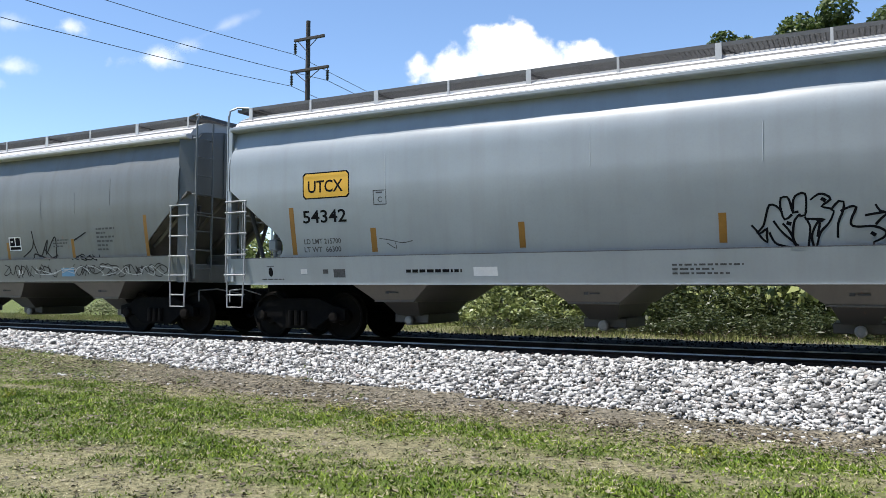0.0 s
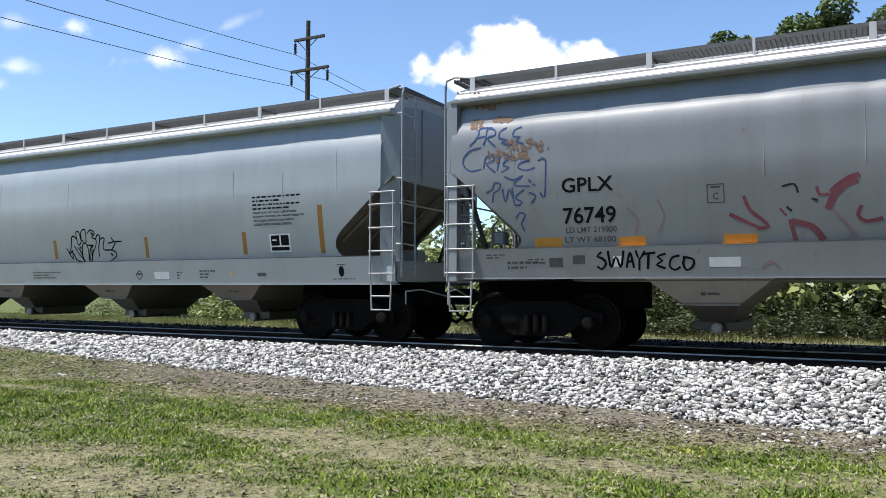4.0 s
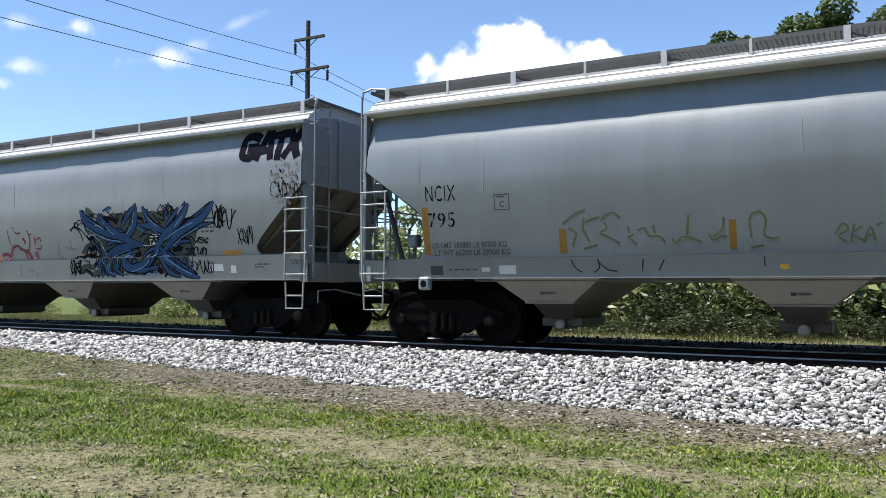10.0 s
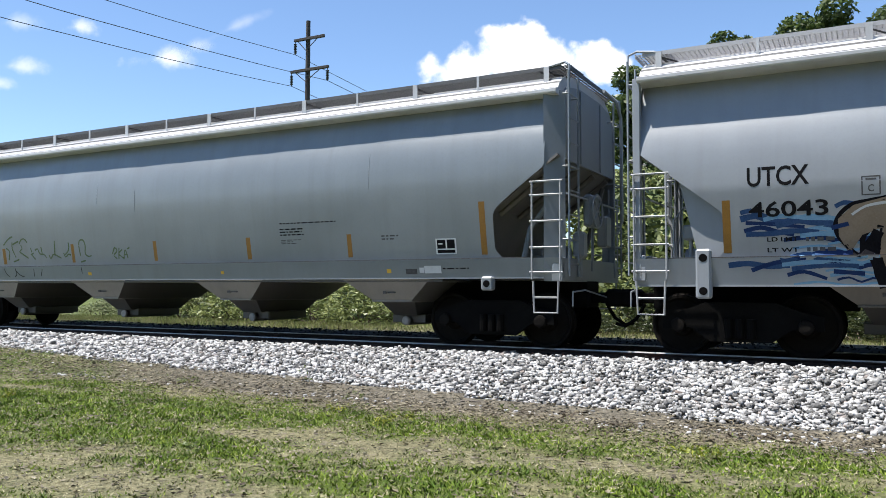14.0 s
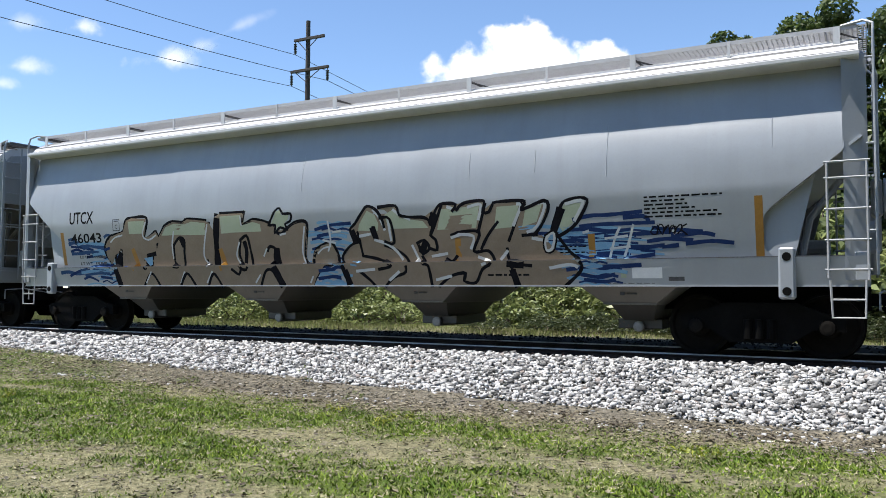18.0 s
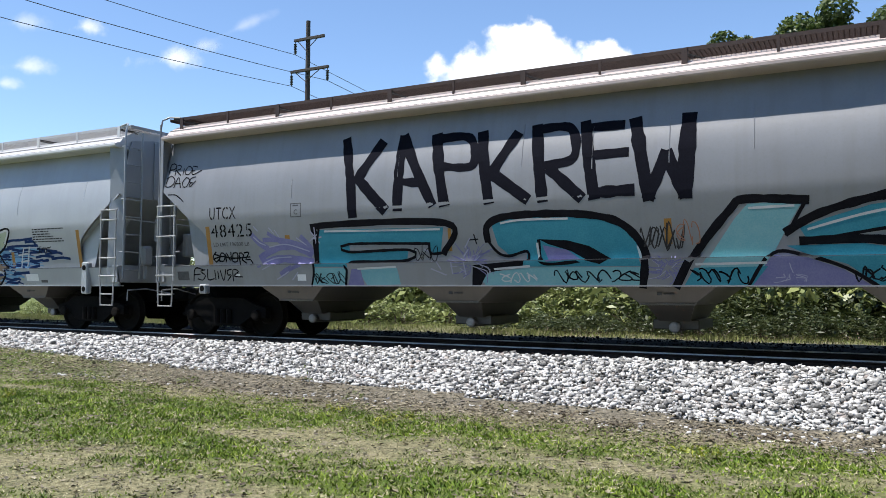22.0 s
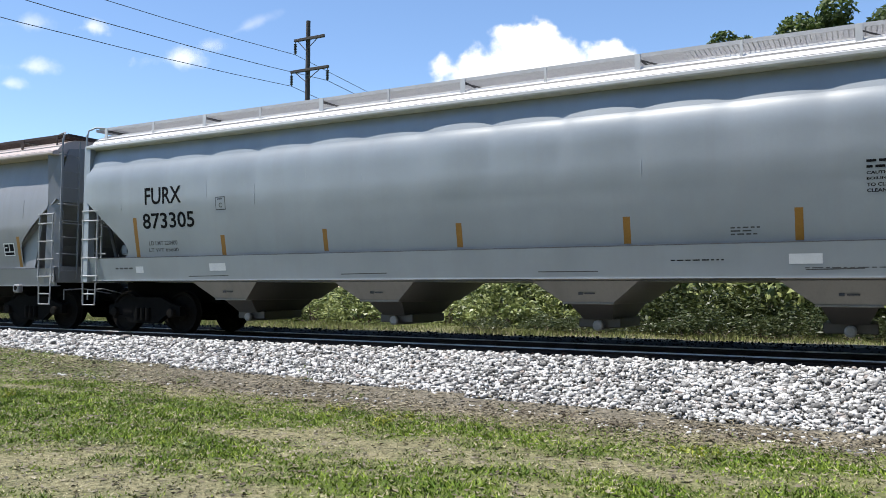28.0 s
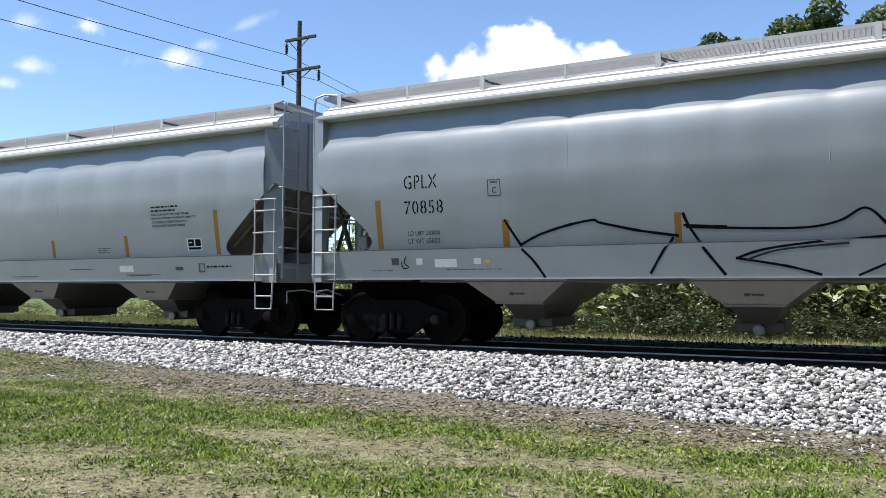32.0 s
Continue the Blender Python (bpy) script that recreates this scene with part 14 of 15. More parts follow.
p.stroke("sp_lilac", 0.007, [(12.32,1.25),(12.07,1.25),(11.9,1.28)], 1)
p.stroke("sp_lilac", 0.009, [(12.42,1.26),(12.48,1.32),(12.53,1.35)], 1)
p.stroke("sp_lilac", 0.008, [(12.45,1.24),(12.64,1.2),(12.68,1.15)], 1)
p.stroke("sp_lilac", 0.012, [(12.46,1.23),(12.54,1.21),(12.56,1.2)], 1)
p.stroke("sp_lilac", 0.012, [(12.52,1.22),(12.66,1.2),(12.71,1.15)], 1)
p.stroke("sp_lilac", 0.008, [(7.15,1.49),(7.19,1.5),(7.19,1.53)], 1)
p.stroke("sp_lilac", 0.012, [(7.13,1.37),(7.11,1.37),(7.0,1.37)], 1)
p.stroke("sp_lilac", 0.013, [(7.19,1.34),(7.3,1.25),(7.24,1.17)], 1)
p.stroke("sp_lilac", 0.009, [(7.18,1.29),(7.23,1.3),(7.16,1.26)], 1)
p.stroke("sp_lilac", 0.009, [(7.16,1.5),(7.21,1.5),(7.22,1.52)], 1)
p.done("graffiti", "purple spray bursts round the letters")
p = Paint(CARS[5])
p.stroke("sp_black", 0.019, [(4.26,1.11),(4.11,1.27),(4.17,1.09),(4.27,1.28),(4.16,1.08),(4.16,1.28),(4.29,1.09)])
p.stroke("sp_black", 0.019, [(4.29,1.27),(4.24,1.21),(4.35,1.16),(4.42,1.1),(4.33,1.1),(4.26,1.15),(4.35,1.2)])
p.stroke("sp_black", 0.019, [(4.49,1.17),(4.55,1.22),(4.53,1.27),(4.47,1.28),(4.42,1.25),(4.39,1.22),(4.43,1.17),(4.51,1.11),(4.55,1.09),(4.56,1.1)])
p.stroke("sp_black", 0.019, [(4.68,1.14),(4.65,1.08),(4.56,1.27),(4.53,1.27),(4.59,1.08),(4.69,1.14),(4.69,1.31)])
p.stroke("sp_black", 0.019, [(4.67,1.3),(4.66,1.29),(4.67,1.23),(4.72,1.15),(4.78,1.1),(4.82,1.07),(4.83,1.09),(4.82,1.14),(4.77,1.22),(4.72,1.27)])
p.stroke("sp_black", 0.022, [(8.86,1.21),(8.87,1.28),(8.91,1.29),(8.95,1.22),(9.01,1.12),(9.05,1.09),(9.08,1.16),(9.09,1.24),(9.08,1.3),(9.04,1.26)])
p.stroke("sp_black", 0.022, [(9.21,1.27),(9.24,1.15),(9.11,1.17),(9.05,1.27),(9.16,1.14),(9.26,1.18),(9.17,1.27),(9.07,1.13)])
p.stroke("sp_black", 0.022, [(9.31,1.18),(9.26,1.24),(9.23,1.28),(9.22,1.28),(9.23,1.23),(9.26,1.18),(9.31,1.12),(9.36,1.1),(9.4,1.14),(9.43,1.2)])
p.stroke("sp_black", 0.022, [(9.58,1.18),(9.59,1.12),(9.56,1.13),(9.5,1.2),(9.44,1.26),(9.4,1.27),(9.41,1.21)])
p.stroke("sp_black", 0.022, [(9.63,1.14),(9.58,1.1),(9.56,1.16),(9.59,1.24),(9.65,1.29),(9.72,1.24),(9.77,1.16)])
p.stroke("sp_black", 0.022, [(9.79,1.11),(9.83,1.12),(9.87,1.15),(9.91,1.17),(9.93,1.21),(9.93,1.25),(9.91,1.27),(9.89,1.28),(9.85,1.28),(9.81,1.26)])
p.stroke("sp_black", 0.022, [(10.08,1.27),(10.03,1.25),(9.95,1.21),(9.9,1.17),(9.91,1.14),(9.98,1.13),(10.07,1.13),(10.1,1.16),(10.06,1.19),(9.98,1.23)])
p.stroke("sp_black", 0.022, [(10.08,1.14),(10.16,1.13),(10.22,1.13),(10.24,1.16),(10.2,1.18),(10.14,1.22),(10.08,1.25),(10.07,1.26),(10.13,1.25),(10.2,1.22)])
p.stroke("sp_black", 0.022, [(11.06,1.12),(11.11,1.16),(11.09,1.21),(11.02,1.26),(10.96,1.28),(10.99,1.26),(11.07,1.2)])
p.stroke("sp_black", 0.022, [(11.09,1.29),(11.13,1.3),(11.18,1.27),(11.22,1.2),(11.25,1.14),(11.24,1.09),(11.21,1.08),(11.16,1.12),(11.12,1.18),(11.1,1.24)])
p.stroke("sp_black", 0.022, [(11.22,1.23),(11.26,1.28),(11.3,1.28),(11.34,1.23),(11.37,1.16),(11.38,1.11),(11.38,1.1),(11.35,1.14),(11.32,1.21),(11.28,1.27)])
p.stroke("sp_black", 0.022, [(11.49,1.18),(11.46,1.21),(11.39,1.25),(11.36,1.25),(11.36,1.25),(11.4,1.24),(11.47,1.21),(11.51,1.17),(11.52,1.14),(11.47,1.12)])
p.stroke("sp_black", 0.022, [(11.56,1.27),(11.51,1.16),(11.48,1.08),(11.5,1.12),(11.54,1.25),(11.61,1.3),(11.65,1.22)])
p.stroke("sp_black", 0.022, [(11.75,1.18),(11.76,1.13),(11.75,1.1),(11.74,1.08),(11.7,1.08),(11.67,1.1),(11.65,1.13),(11.63,1.18),(11.62,1.23),(11.63,1.27)])
p.stroke("sp_black", 0.022, [(13.1,1.22),(13.12,1.14),(13.14,1.1),(13.16,1.13),(13.19,1.2),(13.2,1.28),(13.22,1.31),(13.23,1.29),(13.23,1.22),(13.22,1.14)])
p.stroke("sp_black", 0.022, [(13.25,1.14),(13.3,1.17),(13.31,1.21),(13.29,1.25),(13.23,1.27),(13.2,1.27),(13.23,1.26),(13.27,1.22),(13.32,1.17),(13.32,1.14)])
p.stroke("sp_black", 0.022, [(13.39,1.27),(13.36,1.25),(13.32,1.22),(13.3,1.18),(13.31,1.15),(13.34,1.14),(13.38,1.13),(13.41,1.16)])
p.stroke("sp_black", 0.022, [(13.46,1.17),(13.39,1.11),(13.42,1.11),(13.5,1.16),(13.48,1.23),(13.41,1.29),(13.42,1.31)])
p.stroke("sp_black", 0.022, [(13.49,1.1),(13.49,1.25),(13.54,1.3),(13.59,1.15),(13.59,1.12),(13.54,1.27),(13.5,1.29),(13.51,1.13)])
p.stroke("sp_black", 0.022, [(13.58,1.31),(13.57,1.29),(13.58,1.26),(13.6,1.22),(13.62,1.17),(13.65,1.13),(13.67,1.11),(13.69,1.1),(13.7,1.12),(13.7,1.14)])
p.stroke("sp_grey", 0.022, [(10.22,1.86),(10.23,1.93),(10.27,1.75),(10.32,1.63),(10.37,1.78),(10.38,1.94),(10.34,1.82),(10.27,1.64)])
p.stroke("sp_grey", 0.022, [(10.35,1.82),(10.42,1.61),(10.49,1.82),(10.47,1.93),(10.38,1.68),(10.34,1.67),(10.41,1.93),(10.5,1.82)])
p.stroke("sp_grey", 0.022, [(10.46,1.65),(10.48,1.64),(10.53,1.78),(10.58,1.92),(10.61,1.89),(10.61,1.73),(10.6,1.62),(10.58,1.69),(10.54,1.86),(10.52,1.94)])
p.stroke("sp_grey", 0.022, [(10.62,1.98),(10.61,1.57),(10.73,1.88),(10.71,1.82),(10.6,1.61),(10.65,2.0),(10.73,1.61)])
p.stroke("sp_grey", 0.022, [(10.75,1.75),(10.78,1.61),(10.82,1.61),(10.85,1.74),(10.87,1.89),(10.87,1.95),(10.85,1.86),(10.81,1.69),(10.78,1.59),(10.75,1.64)])
p.stroke("sp_orange", 0.015, [(10.88,1.95),(10.82,1.96),(10.75,1.88),(10.81,1.78),(10.88,1.72),(10.79,1.74),(10.76,1.83),(10.86,1.92)])
p.stroke("sp_orange", 0.015, [(10.85,1.79),(10.86,1.95),(10.88,2.03),(10.92,1.96),(10.95,1.81),(10.98,1.68),(10.98,1.65),(10.98,1.77)])
p.stroke("sp_orange", 0.015, [(11.03,1.67),(11.08,1.68),(11.09,1.78),(11.07,1.9),(11.03,1.98),(10.99,1.99),(10.98,1.91)])
p.stroke("sp_white", 0.019, [(7.92,1.24),(8.02,1.21),(8.11,1.16),(8.1,1.13),(7.99,1.12),(7.94,1.15),(7.99,1.2),(8.09,1.23)])
p.stroke("sp_white", 0.019, [(8.17,1.14),(8.22,1.1),(8.25,1.11),(8.27,1.16),(8.25,1.22),(8.22,1.26),(8.18,1.25),(8.14,1.2),(8.11,1.14),(8.1,1.1)])
p.stroke("sp_white", 0.019, [(8.24,1.23),(8.29,1.25),(8.34,1.17),(8.4,1.11),(8.43,1.13),(8.43,1.22),(8.4,1.25)])
p.stroke("sp_white", 0.019, [(8.51,1.22),(8.56,1.16),(8.56,1.13),(8.52,1.17),(8.44,1.22),(8.41,1.22),(8.42,1.16)])
p.stroke("sp_black", 0.015, [(6.39,1.75),(6.36,1.59),(6.26,1.49),(6.23,1.71),(6.29,1.69),(6.38,1.48),(6.39,1.61)])
p.stroke("sp_black", 0.015, [(6.51,1.53),(6.38,1.65),(6.4,1.63),(6.53,1.54),(6.5,1.7),(6.37,1.53),(6.45,1.65)])
p.stroke("sp_black", 0.015, [(6.52,1.5),(6.61,1.67),(6.68,1.74),(6.69,1.63),(6.64,1.48),(6.57,1.51),(6.53,1.69)])
p.stroke("sp_black", 0.02, [(7.3,1.82),(7.48,1.83)])
p.stroke("sp_black", 0.02, [(7.41,1.91),(7.45,1.75)])
p.done("graffiti", "thin black tags on the grey paint")
p = Paint(CARS[5])
p.stroke("sp_black", 0.023, [(0.17,3.4),(0.19,3.63),(0.32,3.62),(0.32,3.52),(0.19,3.51)])
p.stroke("sp_black", 0.023, [(0.36,3.38),(0.36,3.59),(0.48,3.58),(0.47,3.5),(0.37,3.49),(0.53,3.37)])
p.stroke("sp_black", 0.023, [(0.59,3.51),(0.59,3.38)])
p.stroke("sp_black", 0.023, [(0.63,3.45),(0.71,3.56),(0.82,3.49),(0.77,3.38),(0.66,3.39),(0.63,3.45)])
p.stroke("sp_black", 0.023, [(0.97,3.52),(0.84,3.55),(0.84,3.45),(0.92,3.45),(0.84,3.44),(0.88,3.36),(1.1,3.44)])
p.stroke("sp_black", 0.023, [(0.19,3.34),(0.15,3.15),(0.32,3.15),(0.4,3.26),(0.27,3.37),(0.15,3.32)])
p.stroke("sp_black", 0.023, [(0.4,3.11),(0.49,3.33),(0.59,3.1)])
p.stroke("sp_black", 0.023, [(0.43,3.2),(0.57,3.19)])
p.stroke("sp_black", 0.023, [(0.63,3.21),(0.71,3.31),(0.82,3.25),(0.77,3.12),(0.67,3.11),(0.63,3.21)])
p.stroke("sp_black", 0.023, [(0.97,3.31),(0.85,3.28),(0.84,3.19),(0.92,3.19),(0.85,3.17),(0.86,3.1),(1.0,3.22)])
p.stroke("sp_black", 0.023, [(0.25,2.96),(0.46,2.95),(0.61,2.87),(0.71,2.79)])
p.stroke("sp_black", 0.030, [(1.54,1.73),(1.45,1.64),(1.52,1.53),(1.64,1.64),(1.51,1.68)])
p.stroke("sp_black", 0.030, [(1.6,1.55),(1.68,1.71),(1.77,1.67),(1.73,1.55),(1.62,1.55)])
p.stroke("sp_black", 0.030, [(1.79,1.53),(1.81,1.71),(1.92,1.55),(1.94,1.72)])
p.stroke("sp_black", 0.030, [(2.0,1.7),(1.96,1.54),(2.09,1.54),(2.11,1.7),(2.0,1.7)])
p.stroke("sp_black", 0.030, [(2.16,1.47),(2.16,1.7),(2.27,1.66),(2.22,1.57),(2.33,1.5)])
p.stroke("sp_black", 0.030, [(2.29,1.7),(2.42,1.71),(2.31,1.57),(2.43,1.57),(2.51,1.45)])
p.stroke("sp_black", 0.030, [(1.45,1.59),(1.7,1.64),(1.98,1.6),(2.43,1.62)])
p.stroke("sp_black", 0.025, [(1.01,1.15),(1.09,1.4),(1.31,1.37)])
p.stroke("sp_black", 0.025, [(1.04,1.27),(1.21,1.28)])
p.stroke("sp_black", 0.025, [(1.36,1.37),(1.23,1.34),(1.35,1.25),(1.25,1.16),(1.13,1.19)])
p.stroke("sp_black", 0.025, [(1.43,1.37),(1.41,1.17),(1.58,1.19)])
p.stroke("sp_black", 0.025, [(1.62,1.35),(1.62,1.17)])
p.stroke("sp_black", 0.025, [(1.7,1.33),(1.7,1.19)])
p.stroke("sp_black", 0.025, [(1.77,1.35),(1.83,1.15),(1.92,1.37)])
p.stroke("sp_black", 0.025, [(2.07,1.37),(1.96,1.35),(1.96,1.26),(2.05,1.26),(1.94,1.15)])
p.stroke("sp_black", 0.025, [(2.09,1.14),(2.11,1.36),(2.25,1.33),(2.12,1.24),(2.34,1.22)])
p.done("graffiti", "thin black tags on the grey paint")
p = Paint(CARS[5])
p.stroke("sp_purple", 0.114, [(2.55,2.03),(2.7,1.89),(2.89,1.78)], 1)
p.stroke("sp_purple", 0.079, [(2.95,2.06),(3.14,1.96),(3.27,1.88)], 1)
p.stroke("sp_purple", 0.132, [(2.72,1.6),(3.09,1.76),(3.55,1.8),(3.95,1.65)], 1)
p.stroke("sp_purple", 0.158, [(2.79,1.48),(3.3,1.57),(3.95,1.49)], 1)
p.stroke("sp_purple", 0.106, [(3.34,1.27),(3.59,1.39),(3.91,1.49)], 1)
p.stroke("sp_purple", 0.088, [(2.83,1.94),(3.22,1.93),(3.72,1.83),(3.95,1.69)], 1)
p.stroke("sp_purple", 0.097, [(3.76,1.97),(3.94,1.8),(4.0,1.67)], 1)
p.stroke("sp_lilac", 0.023, [(2.6,2.21),(2.69,2.12)])
p.stroke("sp_lilac", 0.023, [(2.98,2.17),(3.1,2.05)])
p.stroke("sp_lilac", 0.023, [(3.12,2.12),(3.22,1.98)])
p.stroke("sp_lilac", 0.023, [(2.58,2.0),(2.72,1.89),(2.86,1.84)])
p.stroke("sp_lilac", 0.023, [(2.87,1.36),(3.13,1.46)])
p.stroke("sp_lilac", 0.023, [(3.21,1.17),(3.51,1.31)])
p.stroke("sp_lilac", 0.023, [(3.59,1.16),(3.73,1.3)])
p.stroke("sp_lilac", 0.023, [(2.75,1.48),(3.06,1.58),(3.47,1.6)])
p.stroke("sp_lilac", 0.023, [(2.96,1.8),(3.39,1.84),(3.92,1.7)])
p.stroke("sp_lilac", 0.023, [(3.64,1.96),(3.86,1.82)])
p.stroke("sp_lilac", 0.023, [(4.01,1.93),(4.23,1.96)])
p.stroke("sp_lilac", 0.023, [(4.08,2.14),(4.1,1.81)])
p.stroke("sp_lilac", 0.023, [(3.99,2.07),(4.18,1.85)])
p.stroke("sp_lilac", 0.023, [(3.96,1.89),(4.18,2.04)])
p.stroke("sp_lilac", 0.023, [(6.43,1.68),(6.67,1.59)])
p.stroke("sp_lilac", 0.023, [(6.63,1.34),(6.91,1.23)])
p.stroke("sp_lilac", 0.023, [(6.56,1.47),(6.65,1.39)])
p.stroke("sp_lilac", 0.023, [(6.75,1.44),(6.82,1.33)])
p.stroke("sp_lilac", 0.023, [(7.02,1.44),(7.04,1.25)])
p.stroke("sp_lilac", 0.023, [(7.26,1.43),(7.29,1.24)])
p.stroke("sp_lilac", 0.023, [(7.23,1.7),(7.33,1.85)])
p.stroke("sp_lilac", 0.023, [(7.19,1.55),(7.28,1.66)])
p.done("graffiti", "broad violet spray marks with pale highlights")
word(CARS[5], "UTCX", 1.46, 2.16, 2.38, 2.63, "ink", 0.0, True)
word(CARS[5], "48425", 1.47, 2.55, 2.02, 2.28, "ink", 0.0, True)
rect(CARS[5], "ochre", 1.32, 1.43, 1.48, 2.25, "reflective_stripe", "")
rect(CARS[5], "ochre", 3.36, 3.48, 1.82, 2.02, "reflective_stripe", "")
rect(CARS[5], "ochre", 6.92, 6.98, 1.64, 2.03, "reflective_stripe", "")
rect(CARS[5], "ochre", 10.58, 10.69, 1.67, 2.05, "reflective_stripe", "")
rect(CARS[5], "ochre", 13.91, 14.02, 1.59, 2.0, "reflective_stripe", "")
word(CARS[5], "LD LMT 196800 LB", 1.5, 2.45, 1.84, 1.92, "ink_worn")
stencil_box(CARS[5], 3.55, 3.79, 2.36, 2.61)
rect(CARS[5], "white", 14.02, 14.37, 1.79, 2.06, "placard", "small placard")
bars(CARS[5], 14.05, 14.34, 1.82, 2.02, 3, "ink", 25)
rect(CARS[5], "white", 3.71, 3.91, 1.14, 1.26, "placard", "small placard")
rect(CARS[5], "ink_worn", 0.57, 0.89, 1.16, 1.34, "placard", "small placard")
rect(CARS[5], "white", 2.17, 2.28, 1.22, 1.28, "placard", "small placard")
panel(CARS[5], 15.79, 16.2, 1.77, 2.08)
rect(CARS[5], "ochre", 16.32, 16.43, 1.5, 2.23, "reflective_stripe", "")
word(CARS[6], "FURX", 2.02, 3.09, 2.77, 3.13, "ink")
word(CARS[6], "873305", 1.91, 3.42, 2.26, 2.59, "ink")
word(CARS[6], "LD LMT 220400", 2.03, 2.87, 1.91, 2.0, "ink_worn")
word(CARS[6], "LT WT 65600", 2.01, 2.88, 1.77, 1.85, "ink_worn")
stencil_box(CARS[6], 4.05, 4.3, 2.58, 2.83)
rect(CARS[6], "ochre", 1.61, 1.72, 1.67, 2.51, "reflective_stripe", "")
rect(CARS[6], "ochre", 4.1, 4.21, 1.67, 2.07, "reflective_stripe", "")
rect(CARS[6], "ochre", 6.66, 6.76, 1.7, 2.11, "reflective_stripe", "")
rect(CARS[6], "ochre", 9.47, 9.58, 1.7, 2.11, "reflective_stripe", "")
rect(CARS[6], "ochre", 12.35, 12.46, 1.69, 2.1, "reflective_stripe", "")
rect(CARS[6], "white", 3.84, 4.28, 1.35, 1.5, "placard", "small placard")
rect(CARS[6], "white", 14.68, 15.1, 1.35, 1.49, "placard", "small placard")
bars(CARS[6], 13.07, 13.82, 1.39, 1.43, 1, "ink", 3)
bars(CARS[6], 13.91, 14.34, 1.75, 1.89, 3, "ink_worn", 4)
bars(CARS[6], 1.05, 1.59, 1.36, 1.44, 1, "ink_worn", 5)
rect(CARS[6], "white", 1.69, 1.92, 1.32, 1.46, "placard", "small placard")
p = Paint(CARS[6])
p.stroke("ink_worn", 0.015, [(3.24,1.24),(4.33,1.25)])
p.stroke("ink_worn", 0.015, [(7.1,1.26),(8.08,1.27)])
p.stroke("ink_worn", 0.015, [(10.97,1.27),(11.95,1.27)])
p.stroke("ink_worn", 0.015, [(14.89,1.27),(15.6,1.28)])
p.done("line", "dark painted line low on the sill")
panel(CARS[6], 16.6, 17.01, 1.78, 2.03)
notice(CARS[6], 15.65, 16.9, 2.26, 2.72, 2, 6)
rect(CARS[6], "ochre", 14.76, 14.87, 1.68, 2.13, "reflective_stripe", "")
rect(CARS[6], "ochre", 17.39, 17.5, 1.69, 2.58, "reflective_stripe", "")
rect(CARS[6], "ink_worn", 16.34, 16.56, 1.38, 1.45, "placard", "small placard")
rect(CARS[6], "ink_worn", 16.99, 17.16, 1.33, 1.51, "placard", "small placard")
rect(CARS[6], "white", 17.02, 17.14, 1.35, 1.49, "placard", "small placard")
bars(CARS[6], 17.21, 17.88, 1.38, 1.46, 1, "ink", 7)
bars(CARS[6], 14.88, 15.89, 1.27, 1.3, 1, "ink_worn", 8)
word(CARS[7], "GPLX", 1.95, 2.6, 2.73, 2.97, "ink", 0.0, True)
word(CARS[7], "70858", 1.94, 2.7, 2.3, 2.53, "ink", 0.0, True)
word(CARS[7], "LD LMT 220000", 1.98, 2.61, 1.93, 2.01, "ink_worn")
word(CARS[7], "LT WT 65800", 1.97, 2.6, 1.79, 1.88, "ink_worn")
stencil_box(CARS[7], 3.55, 3.77, 2.54, 2.8)
rect(CARS[7], "ochre", 1.34, 1.45, 1.72, 2.57, "reflective_stripe", "")
rect(CARS[7], "ochre", 3.77, 3.89, 1.7, 2.13, "reflective_stripe", "")
rect(CARS[7], "ochre", 6.54, 6.64, 1.7, 2.14, "reflective_stripe", "")
rect(CARS[7], "white", 2.17, 2.29, 1.42, 1.53, "placard", "small placard")
rect(CARS[7], "white", 2.53, 2.95, 1.37, 1.51, "placard", "small placard")
rect(CARS[7], "white", 3.27, 3.4, 1.42, 1.52, "placard", "small placard")
rect(CARS[7], "yellow", 3.47, 3.56, 1.43, 1.49, "placard", "small placard")
rect(CARS[7], "ink_worn", 1.67, 1.82, 1.42, 1.54, "placard", "small placard")
bars(CARS[7], 1.26, 1.72, 1.3, 1.33, 1, "ink_worn", 9)
bars(CARS[7], 2.74, 3.77, 1.31, 1.34, 1, "ink_worn", 10)
p = Paint(CARS[7])
p.stroke("sp_dark", 0.042, [(3.82,2.13),(4.09,1.71),(4.32,1.47),(4.51,1.2)])
p.stroke("sp_dark", 0.042, [(4.11,1.74),(4.44,1.89),(4.93,2.02),(5.32,2.08),(5.39,2.04),(5.98,1.9),(6.58,1.8)])
p.stroke("sp_dark", 0.042, [(6.51,1.77),(6.37,1.55),(6.19,1.25)])
p.stroke("sp_dark", 0.042, [(6.67,2.12),(6.75,1.93),(6.95,1.62),(7.25,1.22)])
p.stroke("sp_dark", 0.035, [(6.68,1.95),(7.27,1.91)])
p.stroke("sp_black", 0.02, [(1.97,1.56),(1.92,1.45),(2.02,1.38),(1.9,1.36),(1.87,1.47)])
p.done("graffiti", "wide smeared dark grey painted line")
p = Paint(CARS[7])
p.stroke("sp_dark", 0.035, [(6.71,1.92),(8.15,1.86),(8.7,1.93),(9.04,2.1),(9.28,1.89)])
p.stroke("sp_dark", 0.035, [(7.41,1.45),(7.79,1.57),(8.49,1.66),(9.28,1.72)])
p.stroke("sp_dark", 0.035, [(7.41,1.45),(8.07,1.33),(8.49,1.21)])
p.stroke("sp_dark", 0.035, [(9.27,1.35),(8.95,1.2)])
